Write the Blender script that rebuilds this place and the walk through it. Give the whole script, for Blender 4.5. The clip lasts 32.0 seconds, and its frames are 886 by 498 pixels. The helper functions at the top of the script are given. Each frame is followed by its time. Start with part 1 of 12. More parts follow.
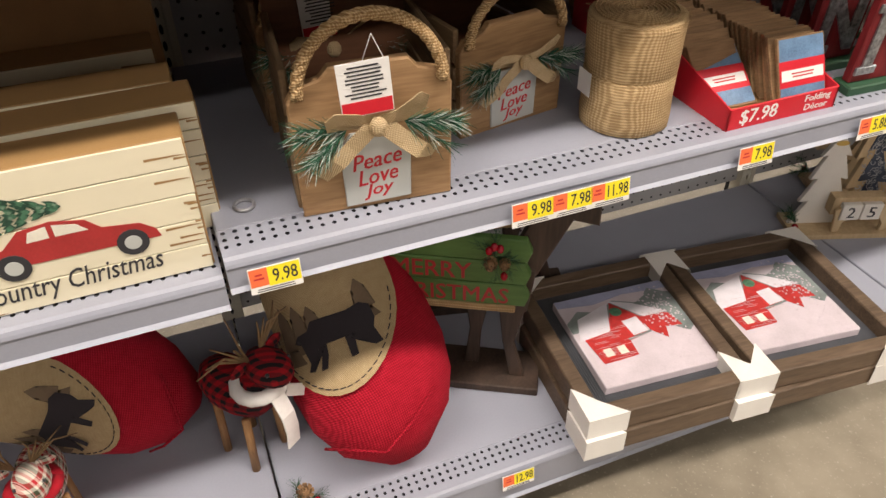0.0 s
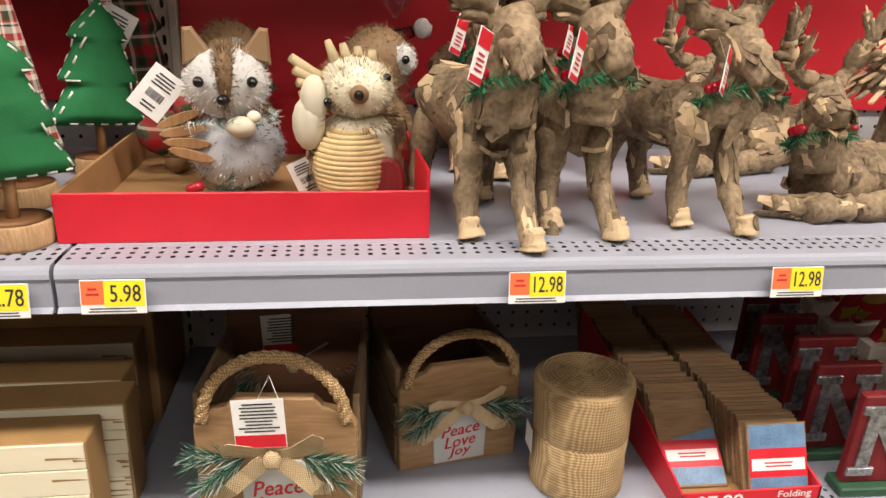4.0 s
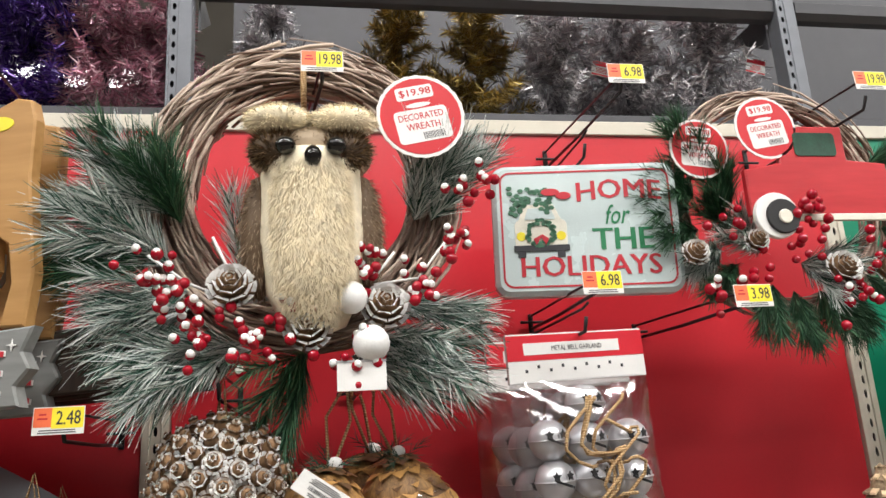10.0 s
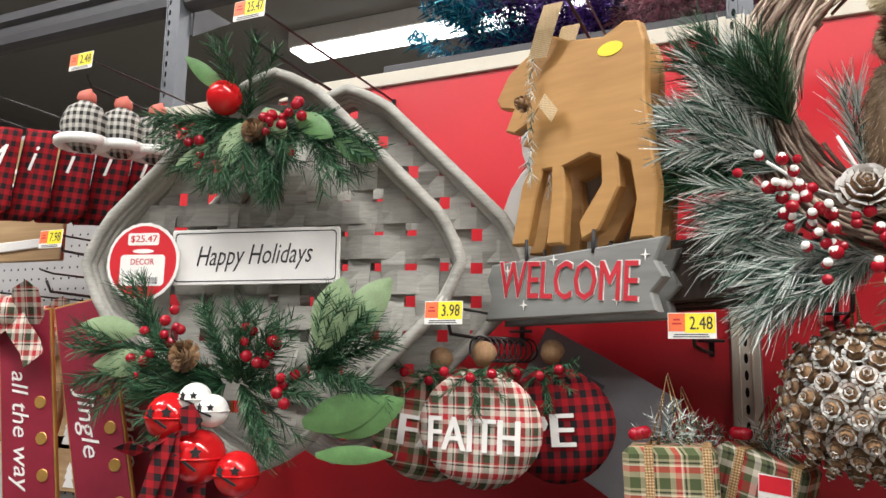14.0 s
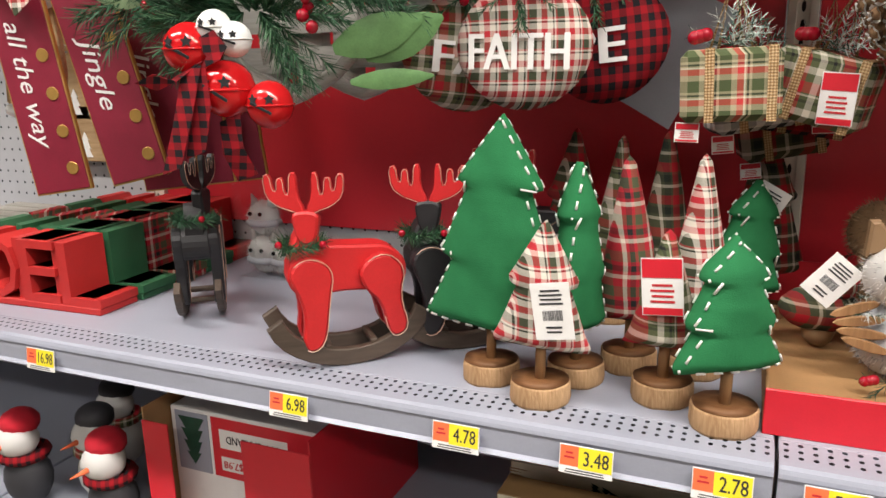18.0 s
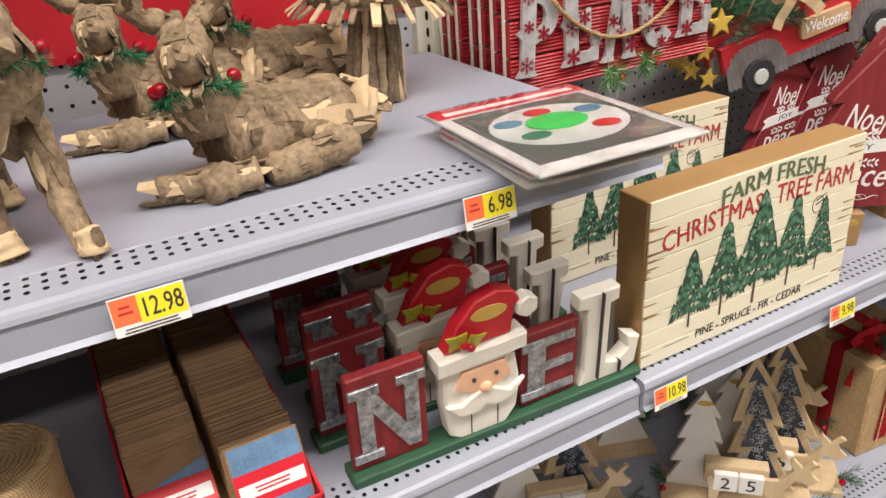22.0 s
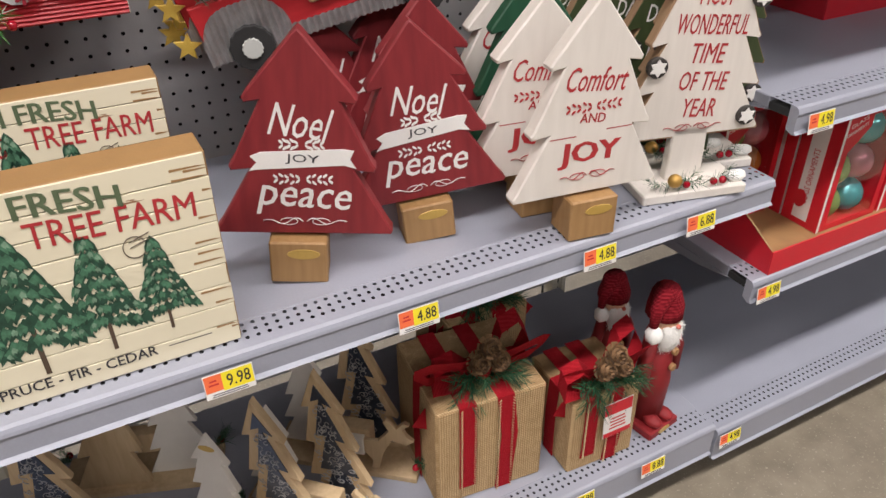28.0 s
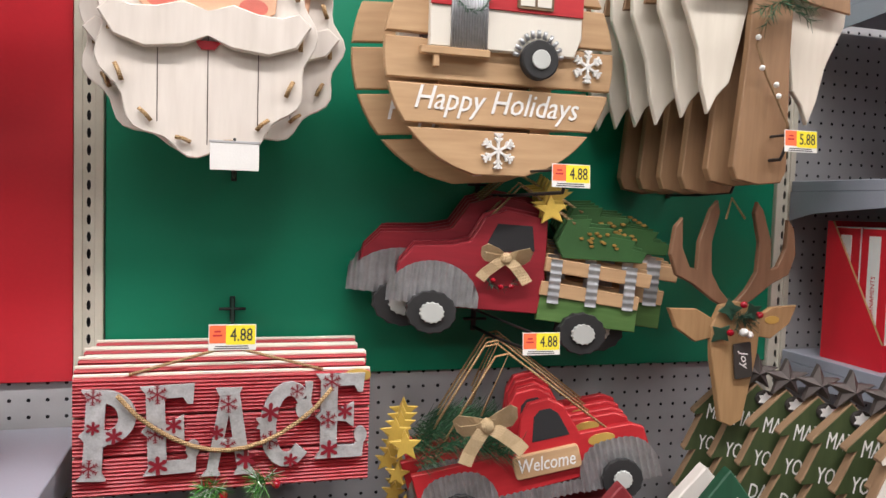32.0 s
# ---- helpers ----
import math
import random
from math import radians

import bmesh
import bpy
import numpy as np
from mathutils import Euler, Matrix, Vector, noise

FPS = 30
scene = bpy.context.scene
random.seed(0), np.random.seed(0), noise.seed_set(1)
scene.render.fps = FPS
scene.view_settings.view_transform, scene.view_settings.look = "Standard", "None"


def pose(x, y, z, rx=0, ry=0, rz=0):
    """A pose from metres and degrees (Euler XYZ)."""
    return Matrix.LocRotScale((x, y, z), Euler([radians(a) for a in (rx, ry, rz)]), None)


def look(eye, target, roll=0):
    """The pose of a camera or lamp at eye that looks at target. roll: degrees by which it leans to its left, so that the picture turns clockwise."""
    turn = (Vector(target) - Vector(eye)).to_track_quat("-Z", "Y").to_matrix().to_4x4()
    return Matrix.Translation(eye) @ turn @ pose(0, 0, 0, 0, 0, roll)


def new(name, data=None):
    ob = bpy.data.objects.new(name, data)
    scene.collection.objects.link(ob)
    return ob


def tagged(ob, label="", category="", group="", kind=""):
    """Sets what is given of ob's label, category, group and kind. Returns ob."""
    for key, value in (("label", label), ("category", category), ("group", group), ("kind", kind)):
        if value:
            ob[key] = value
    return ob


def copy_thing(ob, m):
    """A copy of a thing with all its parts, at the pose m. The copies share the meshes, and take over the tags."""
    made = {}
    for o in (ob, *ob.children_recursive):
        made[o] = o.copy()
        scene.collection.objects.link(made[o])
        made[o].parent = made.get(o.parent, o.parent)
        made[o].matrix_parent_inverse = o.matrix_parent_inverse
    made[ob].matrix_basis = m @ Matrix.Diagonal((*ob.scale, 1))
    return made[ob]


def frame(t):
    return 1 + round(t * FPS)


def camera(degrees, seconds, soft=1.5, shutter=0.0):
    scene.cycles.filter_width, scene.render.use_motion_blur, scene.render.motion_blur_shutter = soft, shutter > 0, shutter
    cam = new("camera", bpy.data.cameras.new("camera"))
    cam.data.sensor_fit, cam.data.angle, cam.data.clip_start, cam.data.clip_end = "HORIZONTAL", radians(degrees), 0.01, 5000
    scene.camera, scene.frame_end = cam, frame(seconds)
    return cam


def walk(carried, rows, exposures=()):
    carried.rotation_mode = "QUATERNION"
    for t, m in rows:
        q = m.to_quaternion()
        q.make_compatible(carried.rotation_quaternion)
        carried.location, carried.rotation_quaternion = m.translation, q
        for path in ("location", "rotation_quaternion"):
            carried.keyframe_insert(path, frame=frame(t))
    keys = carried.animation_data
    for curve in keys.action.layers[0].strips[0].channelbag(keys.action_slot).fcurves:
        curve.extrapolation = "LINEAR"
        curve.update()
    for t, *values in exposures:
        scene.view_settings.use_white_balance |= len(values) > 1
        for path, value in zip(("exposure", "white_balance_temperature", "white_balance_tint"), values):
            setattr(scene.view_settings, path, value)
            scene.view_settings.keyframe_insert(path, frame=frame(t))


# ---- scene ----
cam = camera(61.3, 32.0, 1.5, 0.0)
PATH = [
    (0, (-0.008, -0.615, 1.166), (0.566, 0.848, -0.071), -0.8),
    (0.5, (0.041, -0.592, 1.159), (0.614, 0.841, -0.112), -0.7),
    (1, (0.081, -0.583, 1.15), (0.645, 0.834, -0.143), -0.6),
    (1.5, (0.141, -0.588, 1.16), (0.702, 0.859, -0.101), -0.3),
    (2, (0.202, -0.599, 1.201), (0.689, 0.939, 0.019), 1.5),
    (2.5, (0.228, -0.62, 1.211), (0.616, 1.043, 0.17), 1.9),
    (3, (0.246, -0.633, 1.233), (0.573, 1.12, 0.327), 1.6),
    (3.5, (0.246, -0.643, 1.253), (0.54, 1.177, 0.477), 1.8),
    (5.5, (0.25, -0.642, 1.304), (0.489, 1.305, 0.91), 1.2),
    (6, (0.249, -0.638, 1.342), (0.484, 1.326, 1.048), 0.5),
    (6.5, (0.229, -0.645, 1.399), (0.467, 1.336, 1.268), -0.2),
    (7, (0.226, -0.657, 1.423), (0.482, 1.326, 1.427), -0.5),
    (7.5, (0.228, -0.669, 1.441), (0.531, 1.307, 1.502), -1.0),
    (8, (0.233, -0.685, 1.457), (0.565, 1.283, 1.59), -1.9),
    (8.5, (0.237, -0.698, 1.472), (0.582, 1.257, 1.71), -2.5),
    (9, (0.24, -0.706, 1.482), (0.586, 1.232, 1.833), -2.7),
    (9.5, (0.241, -0.71, 1.492), (0.591, 1.212, 1.921), -3.0),
    (10, (0.238, -0.709, 1.498), (0.584, 1.197, 1.992), -3.4),
    (10.5, (0.221, -0.714, 1.502), (0.516, 1.193, 2.03), -3.5),
    (11, (0.195, -0.714, 1.504), (0.307, 1.215, 2.021), -2.8),
    (11.5, (0.161, -0.717, 1.505), (0.016, 1.217, 1.993), -1.7),
    (12, (0.136, -0.72, 1.505), (-0.199, 1.194, 1.977), -0.4),
    (12.5, (0.106, -0.721, 1.495), (-0.384, 1.168, 1.936), 0.7),
    (13, (0.086, -0.718, 1.494), (-0.526, 1.15, 1.868), 0.8),
    (13.5, (0.071, -0.71, 1.498), (-0.654, 1.126, 1.82), 0.7),
    (15.5, (-0.017, -0.729, 1.478), (-0.95, 1.024, 1.711), 1.8),
    (16, (-0.024, -0.718, 1.462), (-0.937, 1.062, 1.502), 1.1),
    (16.5, (-0.023, -0.707, 1.437), (-0.884, 1.094, 1.309), 0.5),
    (17, (-0.03, -0.702, 1.425), (-0.857, 1.099, 1.152), -0.4),
    (17.5, (-0.036, -0.695, 1.409), (-0.841, 1.094, 1.02), -0.9),
    (18, (-0.033, -0.689, 1.394), (-0.808, 1.09, 0.909), -1.3),
    (18.5, (-0.009, -0.672, 1.386), (-0.68, 1.129, 0.836), -2.2),
    (19, (0.03, -0.654, 1.378), (-0.408, 1.213, 0.81), -3.1),
    (19.5, (0.096, -0.635, 1.369), (-0.039, 1.276, 0.795), -4.1),
    (20, (0.18, -0.632, 1.352), (0.318, 1.272, 0.755), -5.2),
    (20.5, (0.295, -0.644, 1.334), (0.651, 1.221, 0.706), -5.7),
    (21, (0.421, -0.614, 1.313), (1.022, 1.168, 0.632), -4.6),
    (21.5, (0.561, -0.566, 1.298), (1.338, 1.112, 0.535), -4.5),
    (22, (0.669, -0.54, 1.277), (1.49, 1.045, 0.373), -4.3),
    (22.5, (0.792, -0.57, 1.266), (1.574, 0.999, 0.306), -2.7),
    (23, (0.901, -0.607, 1.264), (1.618, 0.984, 0.288), -1.6),
    (23.5, (0.978, -0.639, 1.254), (1.655, 0.956, 0.256), -2.4),
    (24, (1.031, -0.623, 1.231), (1.647, 0.893, 0.081), -2.4),
    (24.5, (1.116, -0.589, 1.215), (1.676, 0.847, -0.06), -2.1),
    (26.5, (1.429, -0.625, 1.211), (1.881, 0.804, -0.114), -1.5),
    (27, (1.467, -0.638, 1.21), (2.011, 0.798, -0.071), -1.2),
    (27.5, (1.498, -0.644, 1.22), (2.154, 0.809, 0.012), -1.0),
    (28, (1.517, -0.649, 1.235), (2.292, 0.837, 0.143), -0.8),
    (28.5, (1.513, -0.655, 1.259), (2.38, 0.887, 0.326), -0.1),
    (29, (1.5, -0.664, 1.281), (2.409, 0.948, 0.522), 0.9),
    (29.5, (1.477, -0.666, 1.312), (2.381, 1.029, 0.753), 1.5),
    (30, (1.47, -0.669, 1.328), (2.315, 1.09, 0.888), 1.6),
    (30.5, (1.462, -0.673, 1.337), (2.26, 1.12, 0.949), 1.6),
    (31, (1.442, -0.678, 1.351), (2.157, 1.161, 1.025), 1.5),
    (31.5, (1.429, -0.679, 1.364), (2.023, 1.217, 1.135), 1.6),
    (32, (1.422, -0.684, 1.371), (1.966, 1.236, 1.251), 1.8),
]
walk(cam, [(t, look(eye, target, roll)) for t, eye, target, roll in PATH], [(0.0, 0.05, 7100, 14), (2.0, 0.2, 7100, 14), (6.0, 0.1, 6700, 12), (9.0, 0.0, 6300, 10), (13.5, 0.1, 6300, 10), (17.0, 0.2, 6500, 12), (20.0, 0.2, 6700, 12), (23.0, 0.05, 6700, 13), (25.0, -0.1, 6500, 14), (28.0, -0.15, 6500, 15), (30.0, 0.1, 6400, 14), (32.0, 0.0, 6300, 14)])

# ---- light ----
world = bpy.data.worlds.new("store_air")
scene.world = world
world.use_nodes = True
world.node_tree.nodes["Background"].inputs["Color"].default_value = (0.9, 0.95, 1.0, 1)
world.node_tree.nodes["Background"].inputs["Strength"].default_value = 0.014
scene.view_settings.exposure = 0.0


def strip_lamp(x, y, z, length, width, watts):
    data = bpy.data.lights.new("strip_light", "AREA")
    data.shape, data.size, data.size_y, data.energy, data.color = "RECTANGLE", length, width, watts, (1.0, 0.952, 0.885)
    ob = new("strip_light", data)
    ob.matrix_world = pose(x, y, z)
    return ob


for lamp_y, watts in ((-4.6, 62), (-1.45, 144), (2.6, 80), (5.0, 60)):
    for lamp_x in (-2.6, 1.2, 5.0):
        strip_lamp(lamp_x, lamp_y, 4.35, 3.0, 0.3, watts)

# ---- materials ----
def shader(name, rough=0.6, metal=0.0, spec=0.5):
    m = bpy.data.materials.new(name)
    m.use_nodes = True
    nt = m.node_tree
    b = nt.nodes["Principled BSDF"]
    b.inputs["Roughness"].default_value, b.inputs["Metallic"].default_value = rough, metal
    b.inputs["Specular IOR Level"].default_value = spec
    return m, nt, b


def nd(nt, kind, **values):
    n = nt.nodes.new(kind)
    for k, v in values.items():
        if k in n.inputs:
            n.inputs[k].default_value = v
    return n


def mathn(nt, op, a, b=None):
    n = nt.nodes.new("ShaderNodeMath")
    n.operation = op
    for i, v in enumerate((a, b)):
        if v is None:
            continue
        if isinstance(v, (int, float)):
            n.inputs[i].default_value = v
        else:
            nt.links.new(v, n.inputs[i])
    return n.outputs[0]


def mixc(nt, fac, a, b):
    n = nt.nodes.new("ShaderNodeMix")
    n.data_type = "RGBA"
    for sock, v in ((n.inputs[0], fac), (n.inputs[6], a), (n.inputs[7], b)):
        if isinstance(v, (int, float)):
            sock.default_value = v
        elif isinstance(v, tuple):
            sock.default_value = (*v[:3], 1)
        else:
            nt.links.new(v, sock)
    return n.outputs[2]


def coords(nt, scale=(1, 1, 1)):
    tc, mp = nt.nodes.new("ShaderNodeTexCoord"), nt.nodes.new("ShaderNodeMapping")
    mp.inputs["Scale"].default_value = scale
    nt.links.new(tc.outputs["Object"], mp.inputs["Vector"])
    return mp.outputs[0]


def noise_of(nt, vec, scale, detail=4.0):
    n = nd(nt, "ShaderNodeTexNoise", Scale=scale, Detail=detail)
    nt.links.new(vec, n.inputs["Vector"])
    return n.outputs["Fac"]


def ramp(nt, fac, lo, hi):
    n = nt.nodes.new("ShaderNodeMapRange")
    nt.links.new(fac, n.inputs[0])
    n.inputs[1].default_value, n.inputs[2].default_value = lo, hi
    return n.outputs[0]


def bump(nt, b, height, strength=0.3, dist=0.002):
    n = nd(nt, "ShaderNodeBump", Strength=strength, Distance=dist)
    nt.links.new(height, n.inputs["Height"])
    nt.links.new(n.outputs[0], b.inputs["Normal"])


def plain(name, col, rough=0.55, metal=0.0, vary=0.12, scale=(25, 25, 25), fine=400, bumps=0.15, spec=0.5, per_object=0.0):
    """Paint, plastic, cloth: one colour, with stains at two scales and a fine relief."""
    m, nt, b = shader(name, rough, metal, spec)
    v = coords(nt)
    big, small = noise_of(nt, v, scale[0], 3), noise_of(nt, v, fine, 2)
    f = mathn(nt, "ADD", mathn(nt, "MULTIPLY", big, 0.7), mathn(nt, "MULTIPLY", small, 0.3))
    lo, hi = tuple(c * (1 - vary) for c in col), tuple(min(1, c * (1 + vary)) for c in col)
    c = mixc(nt, ramp(nt, f, 0.3, 0.7), lo, hi)
    if per_object:
        info = nt.nodes.new("ShaderNodeObjectInfo")
        hsv = nt.nodes.new("ShaderNodeHueSaturation")
        nt.links.new(c, hsv.inputs["Color"])
        nt.links.new(mathn(nt, "ADD", mathn(nt, "MULTIPLY", info.outputs["Random"], per_object), 1 - per_object / 2), hsv.inputs["Value"])
        c = hsv.outputs[0]
    nt.links.new(c, b.inputs["Base Color"])
    nt.links.new(mathn(nt, "ADD", mathn(nt, "MULTIPLY", big, 0.2), rough - 0.1), b.inputs["Roughness"])
    if bumps:
        bump(nt, b, small, bumps, 0.001)
    return m


def wood(name, dark, light, along="x", rough=0.6, grain=18.0, bumps=0.3, per_object=0.0, island=False):
    """Wood with its grain along one axis of the object."""
    m, nt, b = shader(name, rough)
    stretch = {"x": (0.12, 1, 1), "y": (1, 0.12, 1), "z": (1, 1, 0.12)}[along]
    v = coords(nt, stretch)
    warp = nt.nodes.new("ShaderNodeVectorMath")
    warp.operation = "ADD"
    big = noise_of(nt, v, grain * 1.5, 4)
    nt.links.new(v, warp.inputs[0])
    nt.links.new(mathn(nt, "MULTIPLY", big, 0.02), warp.inputs[1])
    fine = noise_of(nt, warp.outputs[0], grain * 14, 5)
    f = mathn(nt, "ADD", mathn(nt, "MULTIPLY", big, 0.55), mathn(nt, "MULTIPLY", fine, 0.45))
    if island:
        geo = nt.nodes.new("ShaderNodeNewGeometry")
        f = mathn(nt, "ADD", f, mathn(nt, "MULTIPLY", mathn(nt, "SUBTRACT", geo.outputs["Random Per Island"], 0.5), 0.5))
    c = mixc(nt, ramp(nt, f, 0.32, 0.68), dark, light)
    if per_object:
        info, hsv = nt.nodes.new("ShaderNodeObjectInfo"), nt.nodes.new("ShaderNodeHueSaturation")
        nt.links.new(c, hsv.inputs["Color"])
        nt.links.new(mathn(nt, "ADD", mathn(nt, "MULTIPLY", info.outputs["Random"], per_object), 1 - per_object / 2), hsv.inputs["Value"])
        c = hsv.outputs[0]
    nt.links.new(c, b.inputs["Base Color"])
    bump(nt, b, fine, bumps, 0.001)
    return m


def whitewash(name, paint, under, along="x", worn=0.62, rough=0.6):
    """Paint worn off along the grain."""
    m, nt, b = shader(name, rough)
    v = coords(nt, {"x": (0.1, 1, 1), "z": (1, 1, 0.1)}[along])
    f, big = noise_of(nt, v, 130, 5), noise_of(nt, coords(nt), 14, 3)
    wear = mathn(nt, "GREATER_THAN", mathn(nt, "ADD", mathn(nt, "MULTIPLY", f, 0.6), mathn(nt, "MULTIPLY", big, 0.4)), worn)
    c = mixc(nt, wear, mixc(nt, noise_of(nt, v, 40, 3), tuple(p * 0.9 for p in paint), paint), under)
    nt.links.new(c, b.inputs["Base Color"])
    bump(nt, b, f, 0.25, 0.001)
    return m


def stripe(nt, u, period, centre, width):
    """1 within a stripe of the given width round centre, in every period of u (metres)."""
    fr = mathn(nt, "FRACT", mathn(nt, "ADD", mathn(nt, "MULTIPLY", u, 1 / period), 0.5 - centre / period + 10))
    return mathn(nt, "LESS_THAN", mathn(nt, "ABSOLUTE", mathn(nt, "SUBTRACT", fr, 0.5)), width / period / 2)


def plaid(name, ground, bands, period, fine=True, rough=0.9, axes=("X", "Z")):
    """Woven check: bands of (centre, width, colour) crossing in both axes of the object."""
    m, nt, b = shader(name, rough, 0, 0.2)
    v = coords(nt)
    sep = nt.nodes.new("ShaderNodeSeparateXYZ")
    nt.links.new(v, sep.inputs[0])
    cols = []
    for ax in axes:
        u = sep.outputs[ax]
        if ax == "X":
            u = mathn(nt, "ADD", u, mathn(nt, "MULTIPLY", sep.outputs["Y"], 0.83))
        c = None
        for centre, width, col in bands:
            c = mixc(nt, stripe(nt, u, period, centre, width), c if c is not None else ground, col)
        cols.append(c)
    twill = noise_of(nt, v, 900, 1)
    c = mixc(nt, mathn(nt, "ADD", mathn(nt, "MULTIPLY", twill, 0.3), 0.35), cols[0], cols[1])
    nt.links.new(c, b.inputs["Base Color"])
    bump(nt, b, twill, 0.3, 0.001)
    return m


def weave(name, lo, hi, pitch=0.0022, rough=0.95):
    """Coarse burlap."""
    m, nt, b = shader(name, rough, 0, 0.15)
    v = coords(nt)
    sep = nt.nodes.new("ShaderNodeSeparateXYZ")
    nt.links.new(v, sep.inputs[0])
    k = 2 * math.pi / pitch
    wob = mathn(nt, "MULTIPLY", noise_of(nt, v, 60, 2), 5.0)
    a = mathn(nt, "SINE", mathn(nt, "ADD", mathn(nt, "MULTIPLY", mathn(nt, "ADD", sep.outputs["X"], sep.outputs["Y"]), k), wob))
    z = mathn(nt, "SINE", mathn(nt, "ADD", mathn(nt, "MULTIPLY", sep.outputs["Z"], k), wob))
    h = mathn(nt, "ADD", mathn(nt, "MULTIPLY", mathn(nt, "ADD", a, z), 0.28), mathn(nt, "MULTIPLY", noise_of(nt, v, 90, 4), 0.7))
    nt.links.new(mixc(nt, ramp(nt, h, 0.1, 0.8), lo, hi), b.inputs["Base Color"])
    bump(nt, b, h, 0.7, 0.0015)
    return m


def bark(name, dark, light, pale, rough=0.85):
    """Driftwood chips: every chip has its own tone."""
    m, nt, b = shader(name, rough, 0, 0.2)
    geo = nt.nodes.new("ShaderNodeNewGeometry")
    v = coords(nt)
    f = mathn(nt, "ADD", mathn(nt, "MULTIPLY", noise_of(nt, v, 170, 5), 0.55), mathn(nt, "MULTIPLY", noise_of(nt, v, 38, 3), 0.45))
    isl = geo.outputs["Random Per Island"]
    c = mixc(nt, ramp(nt, f, 0.3, 0.7), dark, light)
    c = mixc(nt, mathn(nt, "GREATER_THAN", isl, 0.60), c, mixc(nt, f, light, pale))
    hsv = nt.nodes.new("ShaderNodeHueSaturation")
    nt.links.new(c, hsv.inputs["Color"])
    nt.links.new(mathn(nt, "ADD", mathn(nt, "MULTIPLY", isl, 0.7), 0.6), hsv.inputs["Value"])
    nt.links.new(hsv.outputs[0], b.inputs["Base Color"])
    bump(nt, b, f, 0.6, 0.003)
    return m


def clear(name, col=(1, 1, 1), rough=0.05, alpha=0.25):
    """Thin clear film or blown plastic."""
    m, nt, b = shader(name, rough)
    tr = nt.nodes.new("ShaderNodeBsdfTransparent")
    gl = nd(nt, "ShaderNodeBsdfGlossy", Roughness=rough)
    gl.inputs["Color"].default_value = (1, 1, 1, 1)
    tr.inputs["Color"].default_value = (*col, 1)
    fr = nd(nt, "ShaderNodeLayerWeight", Blend=0.5)
    v = noise_of(nt, coords(nt), 45, 3)
    bn = nd(nt, "ShaderNodeBump", Strength=0.3, Distance=0.003)
    nt.links.new(v, bn.inputs["Height"])
    nt.links.new(bn.outputs[0], fr.inputs["Normal"])
    nt.links.new(bn.outputs[0], gl.inputs["Normal"])
    mx = nt.nodes.new("ShaderNodeMixShader")
    nt.links.new(mathn(nt, "ADD", mathn(nt, "MULTIPLY", mathn(nt, "POWER", fr.outputs["Facing"], 3.5), 0.7), alpha * 0.2), mx.inputs[0])
    nt.links.new(tr.outputs[0], mx.inputs[1])
    nt.links.new(gl.outputs[0], mx.inputs[2])
    nt.links.new(mx.outputs[0], nt.nodes["Material Output"].inputs["Surface"])
    return m


def glow(name, col, strength):
    m, nt, b = shader(name)
    b.inputs["Base Color"].default_value = (*col, 1)
    b.inputs["Emission Color"].default_value = (*col, 1)
    b.inputs["Emission Strength"].default_value = strength
    return m


def concrete(name):
    m, nt, b = shader(name, 0.35)
    v = coords(nt)
    big, mid, fine = noise_of(nt, v, 1.6, 5), noise_of(nt, v, 14, 5), noise_of(nt, v, 160, 3)
    f = mathn(nt, "ADD", mathn(nt, "MULTIPLY", big, 0.5), mathn(nt, "MULTIPLY", mid, 0.5))
    c = mixc(nt, ramp(nt, f, 0.35, 0.65), (0.17, 0.145, 0.11), (0.30, 0.26, 0.20))
    c = mixc(nt, ramp(nt, fine, 0.60, 0.75), c, (0.38, 0.34, 0.28))
    nt.links.new(c, b.inputs["Base Color"])
    nt.links.new(ramp(nt, mid, -0.3, 1.6), b.inputs["Roughness"])
    return m


SHELF = plain("shelf_grey_enamel", (0.315, 0.332, 0.395), 0.4, 0.0, 0.06, (6, 6, 6), 300, 0.05)
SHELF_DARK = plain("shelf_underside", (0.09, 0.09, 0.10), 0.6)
PEG = plain("pegboard_grey", (0.42, 0.42, 0.43), 0.6, 0, 0.05)
# near-black stands in for shade in holes, slots and openings; also floor joints
HOLE = plain("hole_shade_and_joint", (0.02, 0.02, 0.022), 0.9)
RED_PANEL = plain("red_panel", (0.57, 0.024, 0.036), 0.34, 0, 0.06, (4, 4, 4), 200, 0.02)
GREEN_PANEL = plain("green_panel", (0.003, 0.215, 0.115), 0.38, 0, 0.06, (4, 4, 4), 200, 0.02)
CREAM = plain("cream_enamel", (0.62, 0.585, 0.49), 0.45, 0, 0.06)
BLACK = plain("black_metal", (0.025, 0.023, 0.024), 0.45, 0.3)
RACK = plain("rack_grey", (0.07, 0.07, 0.078), 0.5, 0.2)
FLOOR = concrete("polished_concrete")
WHITE = plain("white_card", (0.80, 0.79, 0.77), 0.5, 0, 0.04)
INK = plain("black_ink", (0.03, 0.03, 0.035), 0.6, 0, 0.05)
RED_INK = plain("red_ink", (0.55, 0.02, 0.03), 0.6, 0, 0.05)
GREEN_INK = plain("green_ink", (0.02, 0.2, 0.08), 0.6, 0, 0.05)
TAG_YELLOW = plain("tag_yellow", (0.86, 0.72, 0.03), 0.5, 0, 0.04)
TAG_ORANGE = plain("tag_orange", (0.85, 0.17, 0.06), 0.5, 0, 0.04)
RED_CARD = plain("red_card", (0.62, 0.015, 0.03), 0.45, 0, 0.06)
